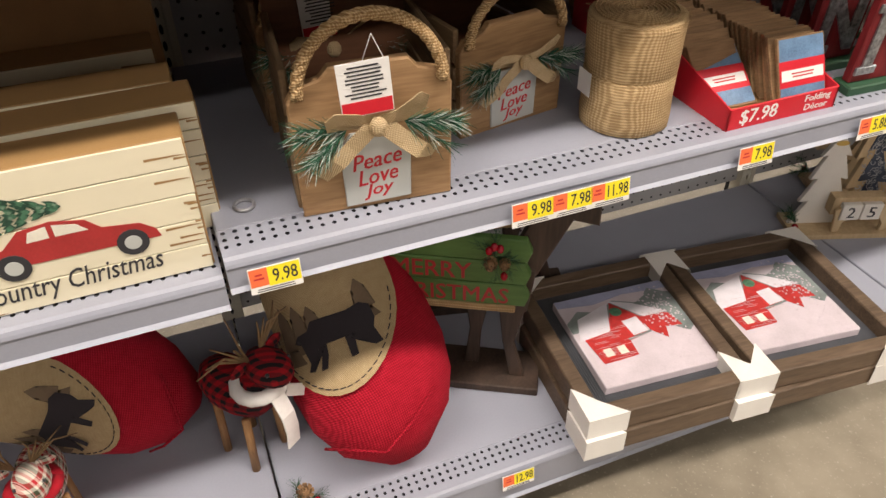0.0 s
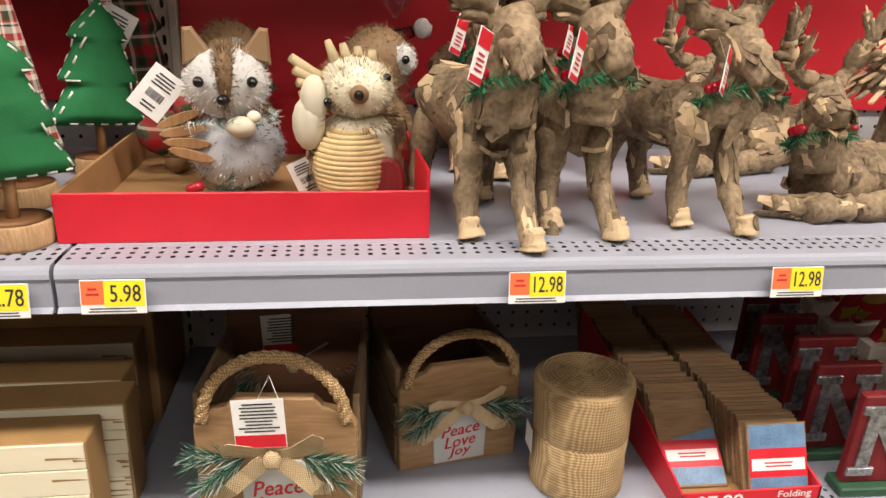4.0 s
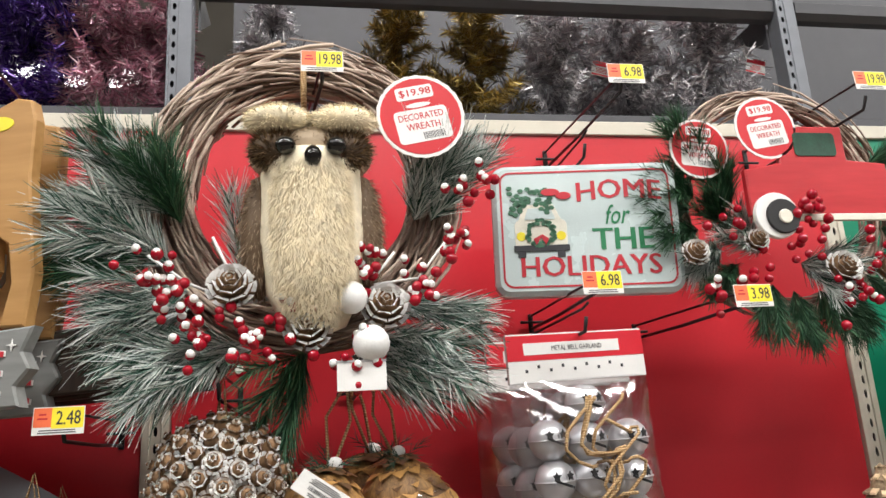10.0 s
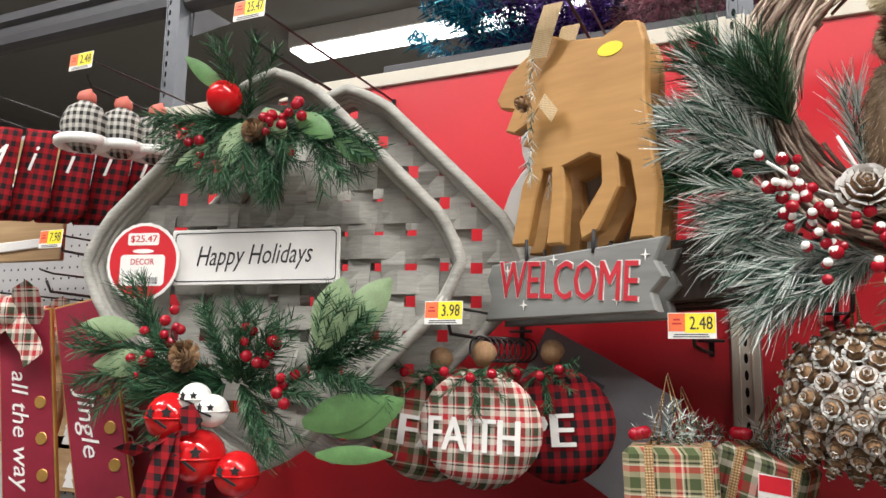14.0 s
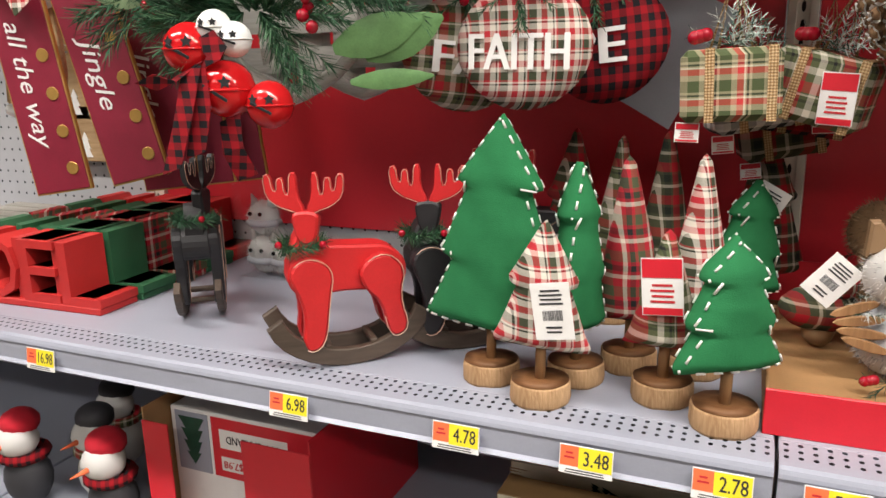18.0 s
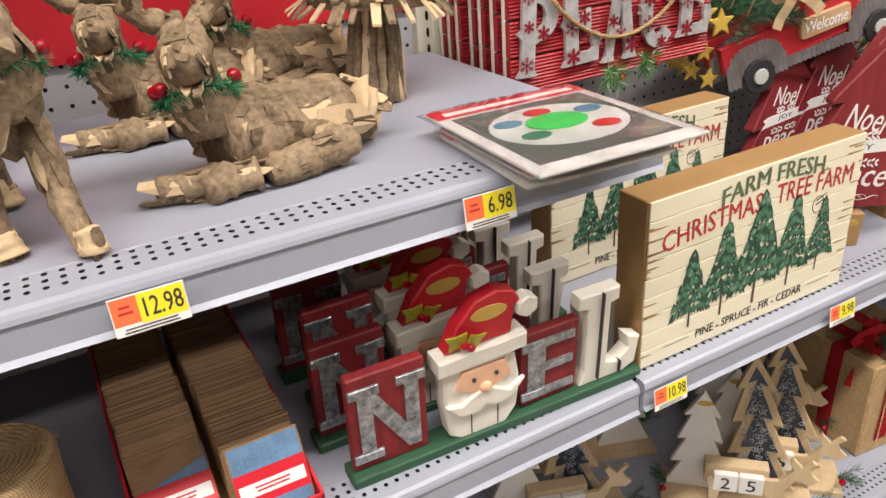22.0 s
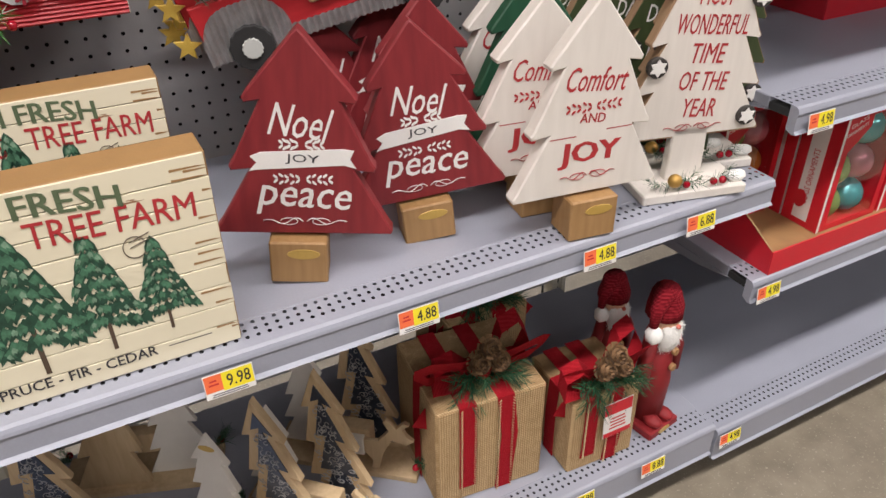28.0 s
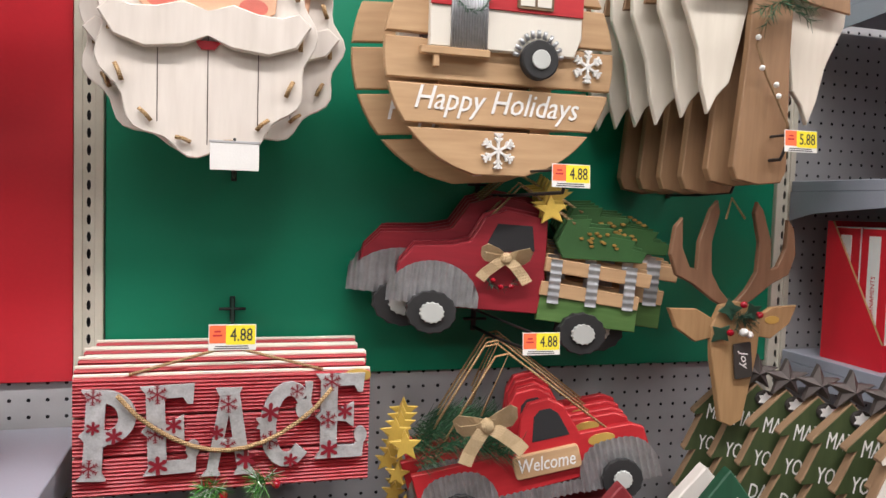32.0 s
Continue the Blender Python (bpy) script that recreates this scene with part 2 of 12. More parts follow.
KRAFT = plain("kraft_card", (0.36, 0.20, 0.085), 0.7, 0, 0.12)
# ---- mesh tools ----
class Geo:
    """Collects vertices and faces for one part."""

    def __init__(self):
        self.v, self.f, self.smooth = [], [], []
        self.chips = None

    def add(self, verts, faces, smooth=False, m=None):
        n = len(self.v)
        self.v += [tuple(m @ Vector(p)) for p in verts] if m else [tuple(p) for p in verts]
        self.f += [tuple(i + n for i in f) for f in faces]
        self.smooth += [smooth] * len(faces)
        return self

    def box(self, x0, x1, y0, y1, z0, z1, bev=0.002, m=None):
        b = min(bev, (x1 - x0) / 2.1, (y1 - y0) / 2.1, (z1 - z0) / 2.1)
        lo, hi = (x0, y0, z0), (x1, y1, z1)
        verts, idx = [], {}
        for c in range(8):
            s = [(c >> k) & 1 for k in range(3)]
            for ax in range(3):
                p = [(hi[k] if s[k] else lo[k]) if k == ax else ((hi[k] - b) if s[k] else (lo[k] + b)) for k in range(3)]
                idx[c, ax] = len(verts)
                verts.append(p)
        faces = []
        for ax in range(3):
            u, w = [k for k in range(3) if k != ax]
            for side in (0, 1):
                cs = [side << ax | a << u | d << w for a, d in ((0, 0), (1, 0), (1, 1), (0, 1))]
                q = [idx[c, ax] for c in cs]
                faces.append(q if (side == 1) == (ax != 1) else q[::-1])
        for ax in range(3):
            u, w = [k for k in range(3) if k != ax]
            for a in (0, 1):
                for d in (0, 1):
                    c0 = a << u | d << w
                    c1 = c0 | 1 << ax
                    q = [idx[c0, u], idx[c1, u], idx[c1, w], idx[c0, w]]
                    faces.append(q)
        for c in range(8):
            faces.append([idx[c, 0], idx[c, 1], idx[c, 2]])
        return self.add(verts, faces, False, m)

    def prism(self, poly, y0, y1, bev=0.0015, m=None):
        """A cut-out: the outline (x, z), counter-clockwise or not, from y0 (front) to y1."""
        area = sum(a[0] * b[1] - b[0] * a[1] for a, b in zip(poly, poly[1:] + poly[:1]))
        if area < 0:
            poly = poly[::-1]
        n = len(poly)
        ins = []
        for i in range(n):
            a, p, c = poly[i - 1], poly[i], poly[(i + 1) % n]
            e1, e2 = Vector((p[0] - a[0], p[1] - a[1])), Vector((c[0] - p[0], c[1] - p[1]))
            if e1.length < 1e-9 or e2.length < 1e-9:
                ins.append(p)
                continue
            n1, n2 = Vector((-e1.y, e1.x)).normalized(), Vector((-e2.y, e2.x)).normalized()
            k = n1 + n2
            k = k / max(0.5, k.length_squared / 2) * bev if k.length > 1e-6 else n1 * bev
            ins.append((p[0] + k.x, p[1] + k.y))
        verts = [(x, y0, z) for x, z in ins] + [(x, y0 + bev, z) for x, z in poly] + [(x, y1, z) for x, z in poly]
        faces = [tuple(range(n)), tuple(range(3 * n - 1, 2 * n - 1, -1))]
        for i in range(n):
            j = (i + 1) % n
            faces += [(i, i + n, j + n, j), (i + n, i + 2 * n, j + 2 * n, j + n)]
        return self.add(verts, faces, False, m)

    def lathe(self, prof, seg=20, m=None, wob=0.0, squash=1.0):
        verts, faces = [], []
        for r, z in prof:
            for k in range(seg):
                a = 2 * math.pi * k / seg
                w = 1 + (wob * noise.noise(Vector((math.cos(a) * 2, math.sin(a) * 2, z * 40))) if wob else 0)
                verts.append((r * w * math.cos(a), r * w * math.sin(a) * squash, z))
        for i in range(len(prof) - 1):
            for k in range(seg):
                faces.append((i * seg + k, i * seg + (k + 1) % seg, (i + 1) * seg + (k + 1) % seg, (i + 1) * seg + k))
        faces.append(tuple(range(seg))[::-1])
        faces.append(tuple((len(prof) - 1) * seg + k for k in range(seg)))
        return self.add(verts, faces, True, m)

    def ball(self, c, r, seg=14, m=None, wob=0.0, freq=6.0):
        rx, ry, rz = r if isinstance(r, tuple) else (r, r, r)
        rings = max(5, seg // 2 + 1)
        verts, faces = [], []
        for i in range(rings + 1):
            t = math.pi * i / rings
            for k in range(seg):
                a = 2 * math.pi * k / seg
                d = Vector((math.sin(t) * math.cos(a), math.sin(t) * math.sin(a), -math.cos(t)))
                w = 1 + (wob * noise.noise(d * freq / 2 + Vector(c) * 31) if wob else 0)
                verts.append((c[0] + rx * d.x * w, c[1] + ry * d.y * w, c[2] + rz * d.z * w))
        for i in range(rings):
            for k in range(seg):
                faces.append((i * seg + k, i * seg + (k + 1) % seg, (i + 1) * seg + (k + 1) % seg, (i + 1) * seg + k))
        return self.add(verts, faces, True, m)

    def tube(self, pts, r, seg=8, m=None, caps=True, flat=1.0):
        """A round bar along pts; r one radius or one a point. flat squeezes it to a ribbon."""
        pts = [Vector(p) for p in pts]
        rs = r if isinstance(r, (list, tuple)) else [r] * len(pts)
        t0 = (pts[1] - pts[0]).normalized()
        u = t0.orthogonal().normalized()
        verts, faces = [], []
        for i, p in enumerate(pts):
            t = (pts[min(i + 1, len(pts) - 1)] - pts[max(i - 1, 0)])
            t = t.normalized() if t.length > 1e-9 else t0
            u = (u - t * u.dot(t))
            u = u.normalized() if u.length > 1e-6 else t.orthogonal().normalized()
            w = t.cross(u)
            for k in range(seg):
                a = 2 * math.pi * k / seg
                verts.append(p + (u * math.cos(a) + w * (math.sin(a) * flat)) * rs[i])
        for i in range(len(pts) - 1):
            for k in range(seg):
                faces.append((i * seg + k, i * seg + (k + 1) % seg, (i + 1) * seg + (k + 1) % seg, (i + 1) * seg + k))
        if caps:
            faces.append(tuple(range(seg))[::-1])
            faces.append(tuple((len(pts) - 1) * seg + k for k in range(seg)))
        return self.add(verts, faces, True, m)

    def holed(self, nx, nz, px, pz, hx, hz, seg=8, m=None, diamond=False):
        """A sheet in the xz plane at y = 0, nx by nz cells, with a hole in each."""
        ring = []
        for k in range(seg):
            a = 2 * math.pi * k / seg
            c, s = math.cos(a), math.sin(a)
            q = max(abs(c), abs(s))
            ring.append((c, s, c / q, s / q))
        for i in range(nx):
            for j in range(nz):
                cx, cz = (i + 0.5) * px, (j + 0.5) * pz
                verts = [(cx + hx / 2 * c, 0, cz + hz / 2 * s) for c, s, _, _ in ring] + [(cx + px / 2 * c, 0, cz + pz / 2 * s) for _, _, c, s in ring]
                self.add(verts, [(k, (k + 1) % seg, seg + (k + 1) % seg, seg + k) for k in range(seg)], False, m)
        return self

    def sheet(self, x0, x1, z0, z1, y=0.0, m=None):
        return self.add([(x0, y, z0), (x1, y, z0), (x1, y, z1), (x0, y, z1)], [(0, 1, 2, 3)], False, m)


def mesh_of(geo, name, material):
    me = bpy.data.meshes.new(name)
    me.from_pydata(geo.v, [], geo.f)
    me.polygons.foreach_set("use_smooth", geo.smooth)
    me.materials.append(material)
    me.update()
    return me


FINE = {"perforated_strip", "pine_bough", "pine_spray", "pine_sprig", "tinsel_tier", "tinsel_tip", "tinsel_wreath", "vine_strand", "small_print", "barcode", "worn_streak", "painted_bough", "painted_fir", "frosted_tip", "scrollwork", "scale_cap", "cone_scale", "stitching", "white_stitching", "pine_collar", "garland_collar", "frosted_garland", "green_scarf", "painted_greenery", "painted_sprig", "tinsel_fleck", "printed_fir", "faint_print"}


def part(name, geo, material, parent=None, label="", m=None):
    me = geo if isinstance(geo, bpy.types.Mesh) else mesh_of(geo, name, material)
    ob = new(name, me)
    if parent:
        ob.parent = parent
    if m:
        ob.matrix_basis = m
    if label:
        ob["label"] = label
    if isinstance(geo, Geo) and geo.chips:
        part("bark_chip", geo.chips, material, ob)["kind"] = "stuff"
    if name in FINE or name.endswith("_fur"):
        ob["kind"] = "stuff"
    return ob


def thing(name, label, category, m=None, group=""):
    ob = new(name)
    ob.empty_display_size = 0.03
    if m:
        ob.matrix_basis = m
    return tagged(ob, label, category, group)


def setting(name, geo, material, label="", m=None, category=""):
    return tagged(part(name, geo, material, None, "", m), label, category or name.split("_")[0], "", "structure")


def lettering(text, width, height, shear=0.0, depth=0.0006, bold=0.0, bow=0.0):
    """Letters in the built-in font as a Geo in the xz plane, centred, facing -y."""
    cu = bpy.data.curves.new("letters", "FONT")
    cu.body, cu.size, cu.shear, cu.extrude, cu.offset, cu.resolution_u = text, 1.0, shear, 0.0, 0.0, 2
    cu.align_x = "CENTER"
    ob = bpy.data.objects.new("letters", cu)
    me = bpy.data.meshes.new_from_object(ob)
    vs = [v.co.copy() for v in me.vertices]
    fs = [tuple(p.vertices) for p in me.polygons]
    bpy.data.objects.remove(ob)
    bpy.data.curves.remove(cu)
    bpy.data.meshes.remove(me)
    g = Geo()
    if not vs:
        return g
    x0, x1 = min(v.x for v in vs), max(v.x for v in vs)
    y0, y1 = min(v.y for v in vs), max(v.y for v in vs)
    kx, ky = width / max(x1 - x0, 1e-6), height / max(y1 - y0, 1e-6)
    out = []
    for v in vs:
        x, z = (v.x - (x0 + x1) / 2) * kx, (v.y - (y0 + y1) / 2) * ky
        out.append((x, -depth, z + bow * (1 - (2 * x / width) ** 2)))
    # the rim of each letter, so that it stands proud
    edge = {}
    for f in fs:
        for a, b in zip(f, f[1:] + f[:1]):
            edge[a, b] = 1
    n = len(out)
    rim = [(a, b) for a, b in edge if (b, a) not in edge]
    # heavy letters: two strokes, side by side
    fat = max(0.0, bold) * kx * 0.8
    for k in ((-1, 1) if fat else (0,)):
        lift = 0.9 if k < 0 else 1.0
        g.add([(x + k * fat, y * lift, z) for x, y, z in out] + [(x + k * fat, 0.0, z) for x, _, z in out], fs + [(b, a, a + n, b + n) for a, b in rim])
    return g


def words(name, text, width, height, material, parent, x, y, z, turn=0.0, shear=0.0, depth=0.0006, bold=0.0, label="", bow=0.0, lean=0.0):
    return part(name, lettering(text, width, height, shear, depth, bold, bow), material, parent, label, pose(x, y, z, lean, -turn, 0))


def bars(x0, x1, z0, z1, n, y=-0.0004, seed=1):
    """Rows of print too small to read."""
    g, r = Geo(), random.Random(seed)
    for i in range(n):
        z = z1 - (i + 0.5) * (z1 - z0) / n
        w = (x1 - x0) * r.uniform(0.6, 1.0)
        mid = (x0 + x1) / 2
        g.sheet(mid - w / 2, mid + w / 2, z - (z1 - z0) / n * 0.22, z + (z1 - z0) / n * 0.22, y)
    return g


def barcode(x0, x1, z0, z1, y=-0.0004, seed=2):
    g, r, x = Geo(), random.Random(seed), x0
    while x < x1:
        w = r.uniform(0.0004, 0.0011)
        g.sheet(x, min(x + w, x1), z0, z1, y)
        x += w + r.uniform(0.0004, 0.001)
    return g


# ---- the store ----
XL, XR = -2.45, 4.95
BACK = 0.53
Z2, Z1, Z0 = 1.025, 0.692, 0.176

setting("floor", Geo().box(-9, 11, -9, 11, -0.1, 0.0, 0), FLOOR, "polished tan concrete store floor", category="floor")
part("joint", Geo().box(-9, 11, -0.72, -0.716, 0.0, 0.0006, 0), HOLE, bpy.data.objects["floor"])
part("joint", Geo().box(2.05, 2.054, -9, 0.09, 0.0, 0.0006, 0), HOLE, bpy.data.objects["floor"])
CEIL = plain("ceiling_white", (0.26, 0.26, 0.26), 0.8, 0, 0.05, (1, 1, 1))
setting("ceiling", Geo().box(-9, 11, -9, 11, 4.6, 4.7, 0), CEIL, "white store ceiling", category="ceiling")
WALLP = plain("wall_paint", (0.18, 0.18, 0.18), 0.8, 0, 0.05, (1, 1, 1))
setting("wall_north", Geo().box(-9, 11, 11, 11.1, 0, 4.6, 0), WALLP, "pale painted store wall")
setting("wall_south", Geo().box(-9, 11, -9.1, -9, 0, 4.6, 0), WALLP, "pale painted store wall")
setting("wall_west", Geo().box(-9.1, -9, -9, 11, 0, 4.6, 0), WALLP, "pale painted store wall")
setting("wall_east", Geo().box(11, 11.1, -9, 11, 0, 4.6, 0), WALLP, "pale painted store wall")
TUBE = glow("lamp_diffuser", (1.0, 0.985, 0.96), 6.0)
for lamp_y in (-4.6, -1.45, 2.6, 5.0):
    for lamp_x in (-2.6, 1.2, 5.0):
        lt = thing("ceiling_light", "long white fluorescent ceiling light", "ceiling light", pose(lamp_x, lamp_y, 4.4), "ceiling lights")
        part("housing", Geo().box(-1.52, 1.52, -0.17, 0.17, 0.03, 0.2, 0.01), WHITE, lt)
        part("diffuser", Geo().box(-1.5, 1.5, -0.15, 0.15, 0.0, 0.03, 0.005), TUBE, lt)


def gondola_shelf(name, x0, x1, z, depth_to, front=0.0, lip=0.042, perf=True, label="grey enamelled steel store shelf with a perforated front"):
    """One shelf: tray, perforated strip, front lip with its price channel."""
    t = thing(name, label, "shelf", pose(x0, front, z), "store shelves")
    w = x1 - x0 - 0.004
    d = depth_to - front
    strip0, strip1 = 0.016, 0.054
    part("tray", Geo().box(0, w, strip1, d, -0.02, 0, 0.0015), SHELF, t)
    g = Geo()
    nx = int(w / 0.0127)
    px = w / nx
    g.holed(nx, 3, px, (strip1 - strip0) / 3, 0.0052, 0.0062, 8, pose(0, strip0, 0, -90))
    part("perforated_strip", g, SHELF, t)
    # black plate below the perforations, shade inside the holes put into its colour
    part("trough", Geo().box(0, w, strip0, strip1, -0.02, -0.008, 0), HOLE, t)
    lipg = Geo()
    prof = [(strip0, 0.0), (0.006, -0.0005), (0.002, -0.003), (0.0, -0.007), (-0.001, -0.011), (0.001, -0.0125), (0.001, -lip + 0.004), (-0.004, -lip), (0.004, -lip - 0.002), (strip0, -lip + 0.004)]
    n = len(prof)
    lipg.add([(0, a, b) for a, b in prof] + [(w, a, b) for a, b in prof], [(i, i + 1, i + 1 + n, i + n) for i in range(n - 1)] + [tuple(range(n)), tuple(range(2 * n - 1, n - 1, -1))])
    part("front_lip", lipg, SHELF, t)
    for bx in (0.0, w - 0.004):
        part("bracket", Geo().prism([(0.05, -0.02), (d, -0.02), (d, -0.075), (d - 0.06, -0.06), (0.12, -0.034)], 0, 0.003, 0.0005, pose(bx + 0.002, 0, 0, 0, 0, 90) @ Matrix.Diagonal((1, 1, 1, 1))), SHELF, t)
    return t


def pegboard(name, x0, x1, z0, z1, y=BACK):
    nx, nz = int((x1 - x0) / 0.0254), int((z1 - z0) / 0.0254)
    g = Geo().holed(nx, nz, (x1 - x0) / nx, (z1 - z0) / nz, 0.006, 0.006, 8, pose(x0, y, z0))
    ob = setting(name, g, PEG, "grey metal pegboard back panel with round holes", category="wall")
    # black sheet behind the peg holes carries their shade as colour
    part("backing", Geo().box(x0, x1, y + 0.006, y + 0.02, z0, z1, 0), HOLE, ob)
    return ob


def upright(name, x, z0, z1, y=BACK - 0.012):
    n = int((z1 - z0) / 0.0254)
    ob = setting(name, Geo().holed(1, n, 0.016, 0.0254, 0.006, 0.016, 8, pose(x - 0.008, y, z0)), CREAM, "cream slotted steel shelving upright", category="post")
    part("channel", Geo().box(x - 0.012, x + 0.012, y + 0.01, y + 0.05, z0, z1, 0.001), HOLE, ob)
    part("flange", Geo().box(x - 0.020, x - 0.008, y - 0.003, y + 0.03, z0, z1, 0.001), CREAM, ob)
    part("flange", Geo().box(x + 0.008, x + 0.020, y - 0.003, y + 0.03, z0, z1, 0.001), CREAM, ob)
    return ob


BAYS = [(-1.2192, 0.0), (0.0, 1.2192), (1.2192, 2.4384), (2.445, 3.66)]
for i, x in enumerate((-1.219, 0.0, 1.219, 2.437, 3.66)):
    upright("upright_%d" % (i + 1), x, 0.1, 2.06)
pegboard("wall_pegs_1", -1.20, -0.02, 0.18, 1.10)
pegboard("wall_pegs_2", 0.02, 1.20, 0.18, 1.10)
pegboard("wall_pegs_3", 1.24, 2.416, 0.18, 1.10)
pegboard("wall_pegs_4", 2.458, 3.64, 0.18, 2.05)
pegboard("wall_pegs_5", -2.42, -1.24, 0.18, 2.05)


def panel(name, x0, x1, z0, z1, material, label):
    ob = setting(name, Geo().box(x0, x1, BACK - 0.008, BACK + 0.02, z0, z1, 0.001), material, label, category="wall")
    part("rail", Geo().box(x0, x1, BACK - 0.014, BACK + 0.03, z1, z1 + 0.028, 0.002), CREAM, ob)
    return ob


panel("wall_red_1", -1.197, -0.022, 1.09, 2.03, RED_PANEL, "glossy red back panel with a cream top rail")
panel("wall_red_2", 0.022, 1.197, 1.09, 2.03, RED_PANEL, "glossy red back panel with a cream top rail")
panel("wall_green", 1.241, 2.416, 1.09, 2.03, GREEN_PANEL, "glossy dark green back panel with a cream top rail")

for far_z in (Z2, 0.672, Z0):
    gondola_shelf("far_shelf", -2.44, -1.222, far_z, BACK - 0.02, 0.004)
gondola_shelf("upper_shelf", *BAYS[0], Z2, BACK - 0.02)
gondola_shelf("upper_shelf", *BAYS[1], Z2, BACK - 0.02)
gondola_shelf("lower_shelf", *BAYS[0], 0.672, BACK - 0.02, 0.012)
gondola_shelf("lower_shelf", *BAYS[1], Z1, BACK - 0.02, 0.012)
gondola_shelf("lower_shelf", *BAYS[2], Z1 + 0.004, BACK - 0.02, 0.008)
gondola_shelf("side_shelf", *BAYS[3], 0.81, BACK - 0.02, 0.008)
gondola_shelf("side_shelf", *BAYS[3], 0.50, BACK - 0.02, 0.008)
for bay, bz in ((BAYS[0], Z0), (BAYS[1], Z0), (BAYS[2], Z0), (BAYS[3], 0.154)):
    gondola_shelf("base_deck", *bay, bz, BACK - 0.02, 0.0, 0.075, label="grey steel base shelf with a perforated front")
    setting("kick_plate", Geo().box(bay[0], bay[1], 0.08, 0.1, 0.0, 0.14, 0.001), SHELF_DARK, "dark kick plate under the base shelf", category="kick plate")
# ---- shared small things ----
PINE = plain("pine_green", (0.022, 0.085, 0.03), 0.6, 0, 0.35, (60, 60, 60))
PINE_DARK = plain("pine_dark", (0.015, 0.06, 0.035), 0.6, 0, 0.35, (60, 60, 60))
BERRY = plain("berry_red", (0.34, 0.004, 0.016), 0.18, 0, 0.15)
STEM = wood("twig_brown", (0.05, 0.03, 0.018), (0.2, 0.13, 0.08), "z", 0.8)
JUTE = weave("jute_cord", (0.30, 0.18, 0.08), (0.62, 0.44, 0.25), 0.003)
BURLAP = weave("burlap", (0.34, 0.22, 0.11), (0.60, 0.43, 0.24), 0.0042)
LINEN = weave("linen_ribbon", (0.50, 0.36, 0.20), (0.72, 0.56, 0.36), 0.002)
GALV = plain("galvanised_metal", (0.42, 0.43, 0.45), 0.42, 0.7, 0.25, (45, 45, 45), 200, 0.25)
CONE = wood("cone_brown", (0.10, 0.055, 0.028), (0.34, 0.20, 0.10), "z", 0.8, 40, 0.3, 0, True)
SNOW = plain("flock_white", (0.82, 0.82, 0.80), 0.9, 0, 0.06, (200, 200, 200), 900, 0.5)
GOLD_OVAL = plain("gold_sticker", (0.55, 0.36, 0.09), 0.35, 0.2, 0.1)


def frosted(name, green, white, share):
    m, nt, b = shader(name, 0.65)
    geo = nt.nodes.new("ShaderNodeNewGeometry")
    isl = geo.outputs["Random Per Island"]
    pick = mathn(nt, "GREATER_THAN", isl, 1 - share)
    g2 = mixc(nt, isl, tuple(c * 0.5 for c in green), tuple(c * 1.7 for c in green))
    nt.links.new(mixc(nt, pick, g2, mixc(nt, mathn(nt, "FRACT", mathn(nt, "MULTIPLY", isl, 7.3)), tuple(c * 0.6 for c in white), white)), b.inputs["Base Color"])
    return m


PINE_MIX = frosted("pine_needles", (0.014, 0.07, 0.028), (0.08, 0.20, 0.09), 0.22)
PINE_FROST = frosted("frosted_needles", (0.025, 0.11, 0.07), (0.74, 0.80, 0.76), 0.6)
CRATE_PINE = frosted("crate_needles", (0.01, 0.09, 0.045), (0.6, 0.68, 0.62), 0.28)
TINSEL_GREEN = frosted("green_tinsel", (0.0, 0.13, 0.045), (0.05, 0.35, 0.17), 0.3)


def needles(g, p, d, length, n, size, spread=0.9, width=0.0011, r=random):
    """A sprig: n needles along a stem from p towards d."""
    p, d = Vector(p), Vector(d).normalized()
    for i in range(n):
        t = (i + r.random()) / n
        q = p + d * (length * t)
        side = Vector((r.uniform(-1, 1), r.uniform(-1, 1), r.uniform(-1, 1)))
        side -= d * side.dot(d)
        if side.length < 1e-3:
            continue
        a = (d * r.uniform(0.5, 1.1) + side.normalized() * spread).normalized()
        w = a.cross(Vector((r.uniform(-1, 1), r.uniform(-1, 1), r.uniform(-1, 1)))).normalized() * width / 2
        e = q + a * size * r.uniform(0.6, 1.1) + Vector((0, 0, -size * 0.08))
        g.add([q - w, q + w, e + w * 0.35, e - w * 0.35], [(0, 1, 2, 3)])
    return g


def ribbon(g, pts, width, side, thick=0.0008, m=None):
    """A flat band along pts; side is the direction of its width, one or one a point."""
    sides = side if isinstance(side, list) else [side] * len(pts)
    vs = []
    for i, (p, s) in enumerate(zip(pts, sides)):
        p, s = Vector(p), Vector(s).normalized() * width / 2
        t = Vector(pts[min(i + 1, len(pts) - 1)]) - Vector(pts[max(i - 1, 0)])
        n = t.cross(s)
        n = n.normalized() * thick if n.length > 1e-9 else Vector((0, thick, 0))
        vs += [p - s, p + s, p + s + n, p - s + n]
    fs = []
    for i in range(len(pts) - 1):
        a, b = 4 * i, 4 * i + 4
        fs += [(a, a + 1, b + 1, b), (a + 1, a + 2, b + 2, b + 1), (a + 2, a + 3, b + 3, b + 2), (a + 3, a, b, b + 3)]
    e = 4 * (len(pts) - 1)
    fs += [(0, 3, 2, 1), (e, e + 1, e + 2, e + 3)]
    g.add(vs, fs, False, m)
    return g


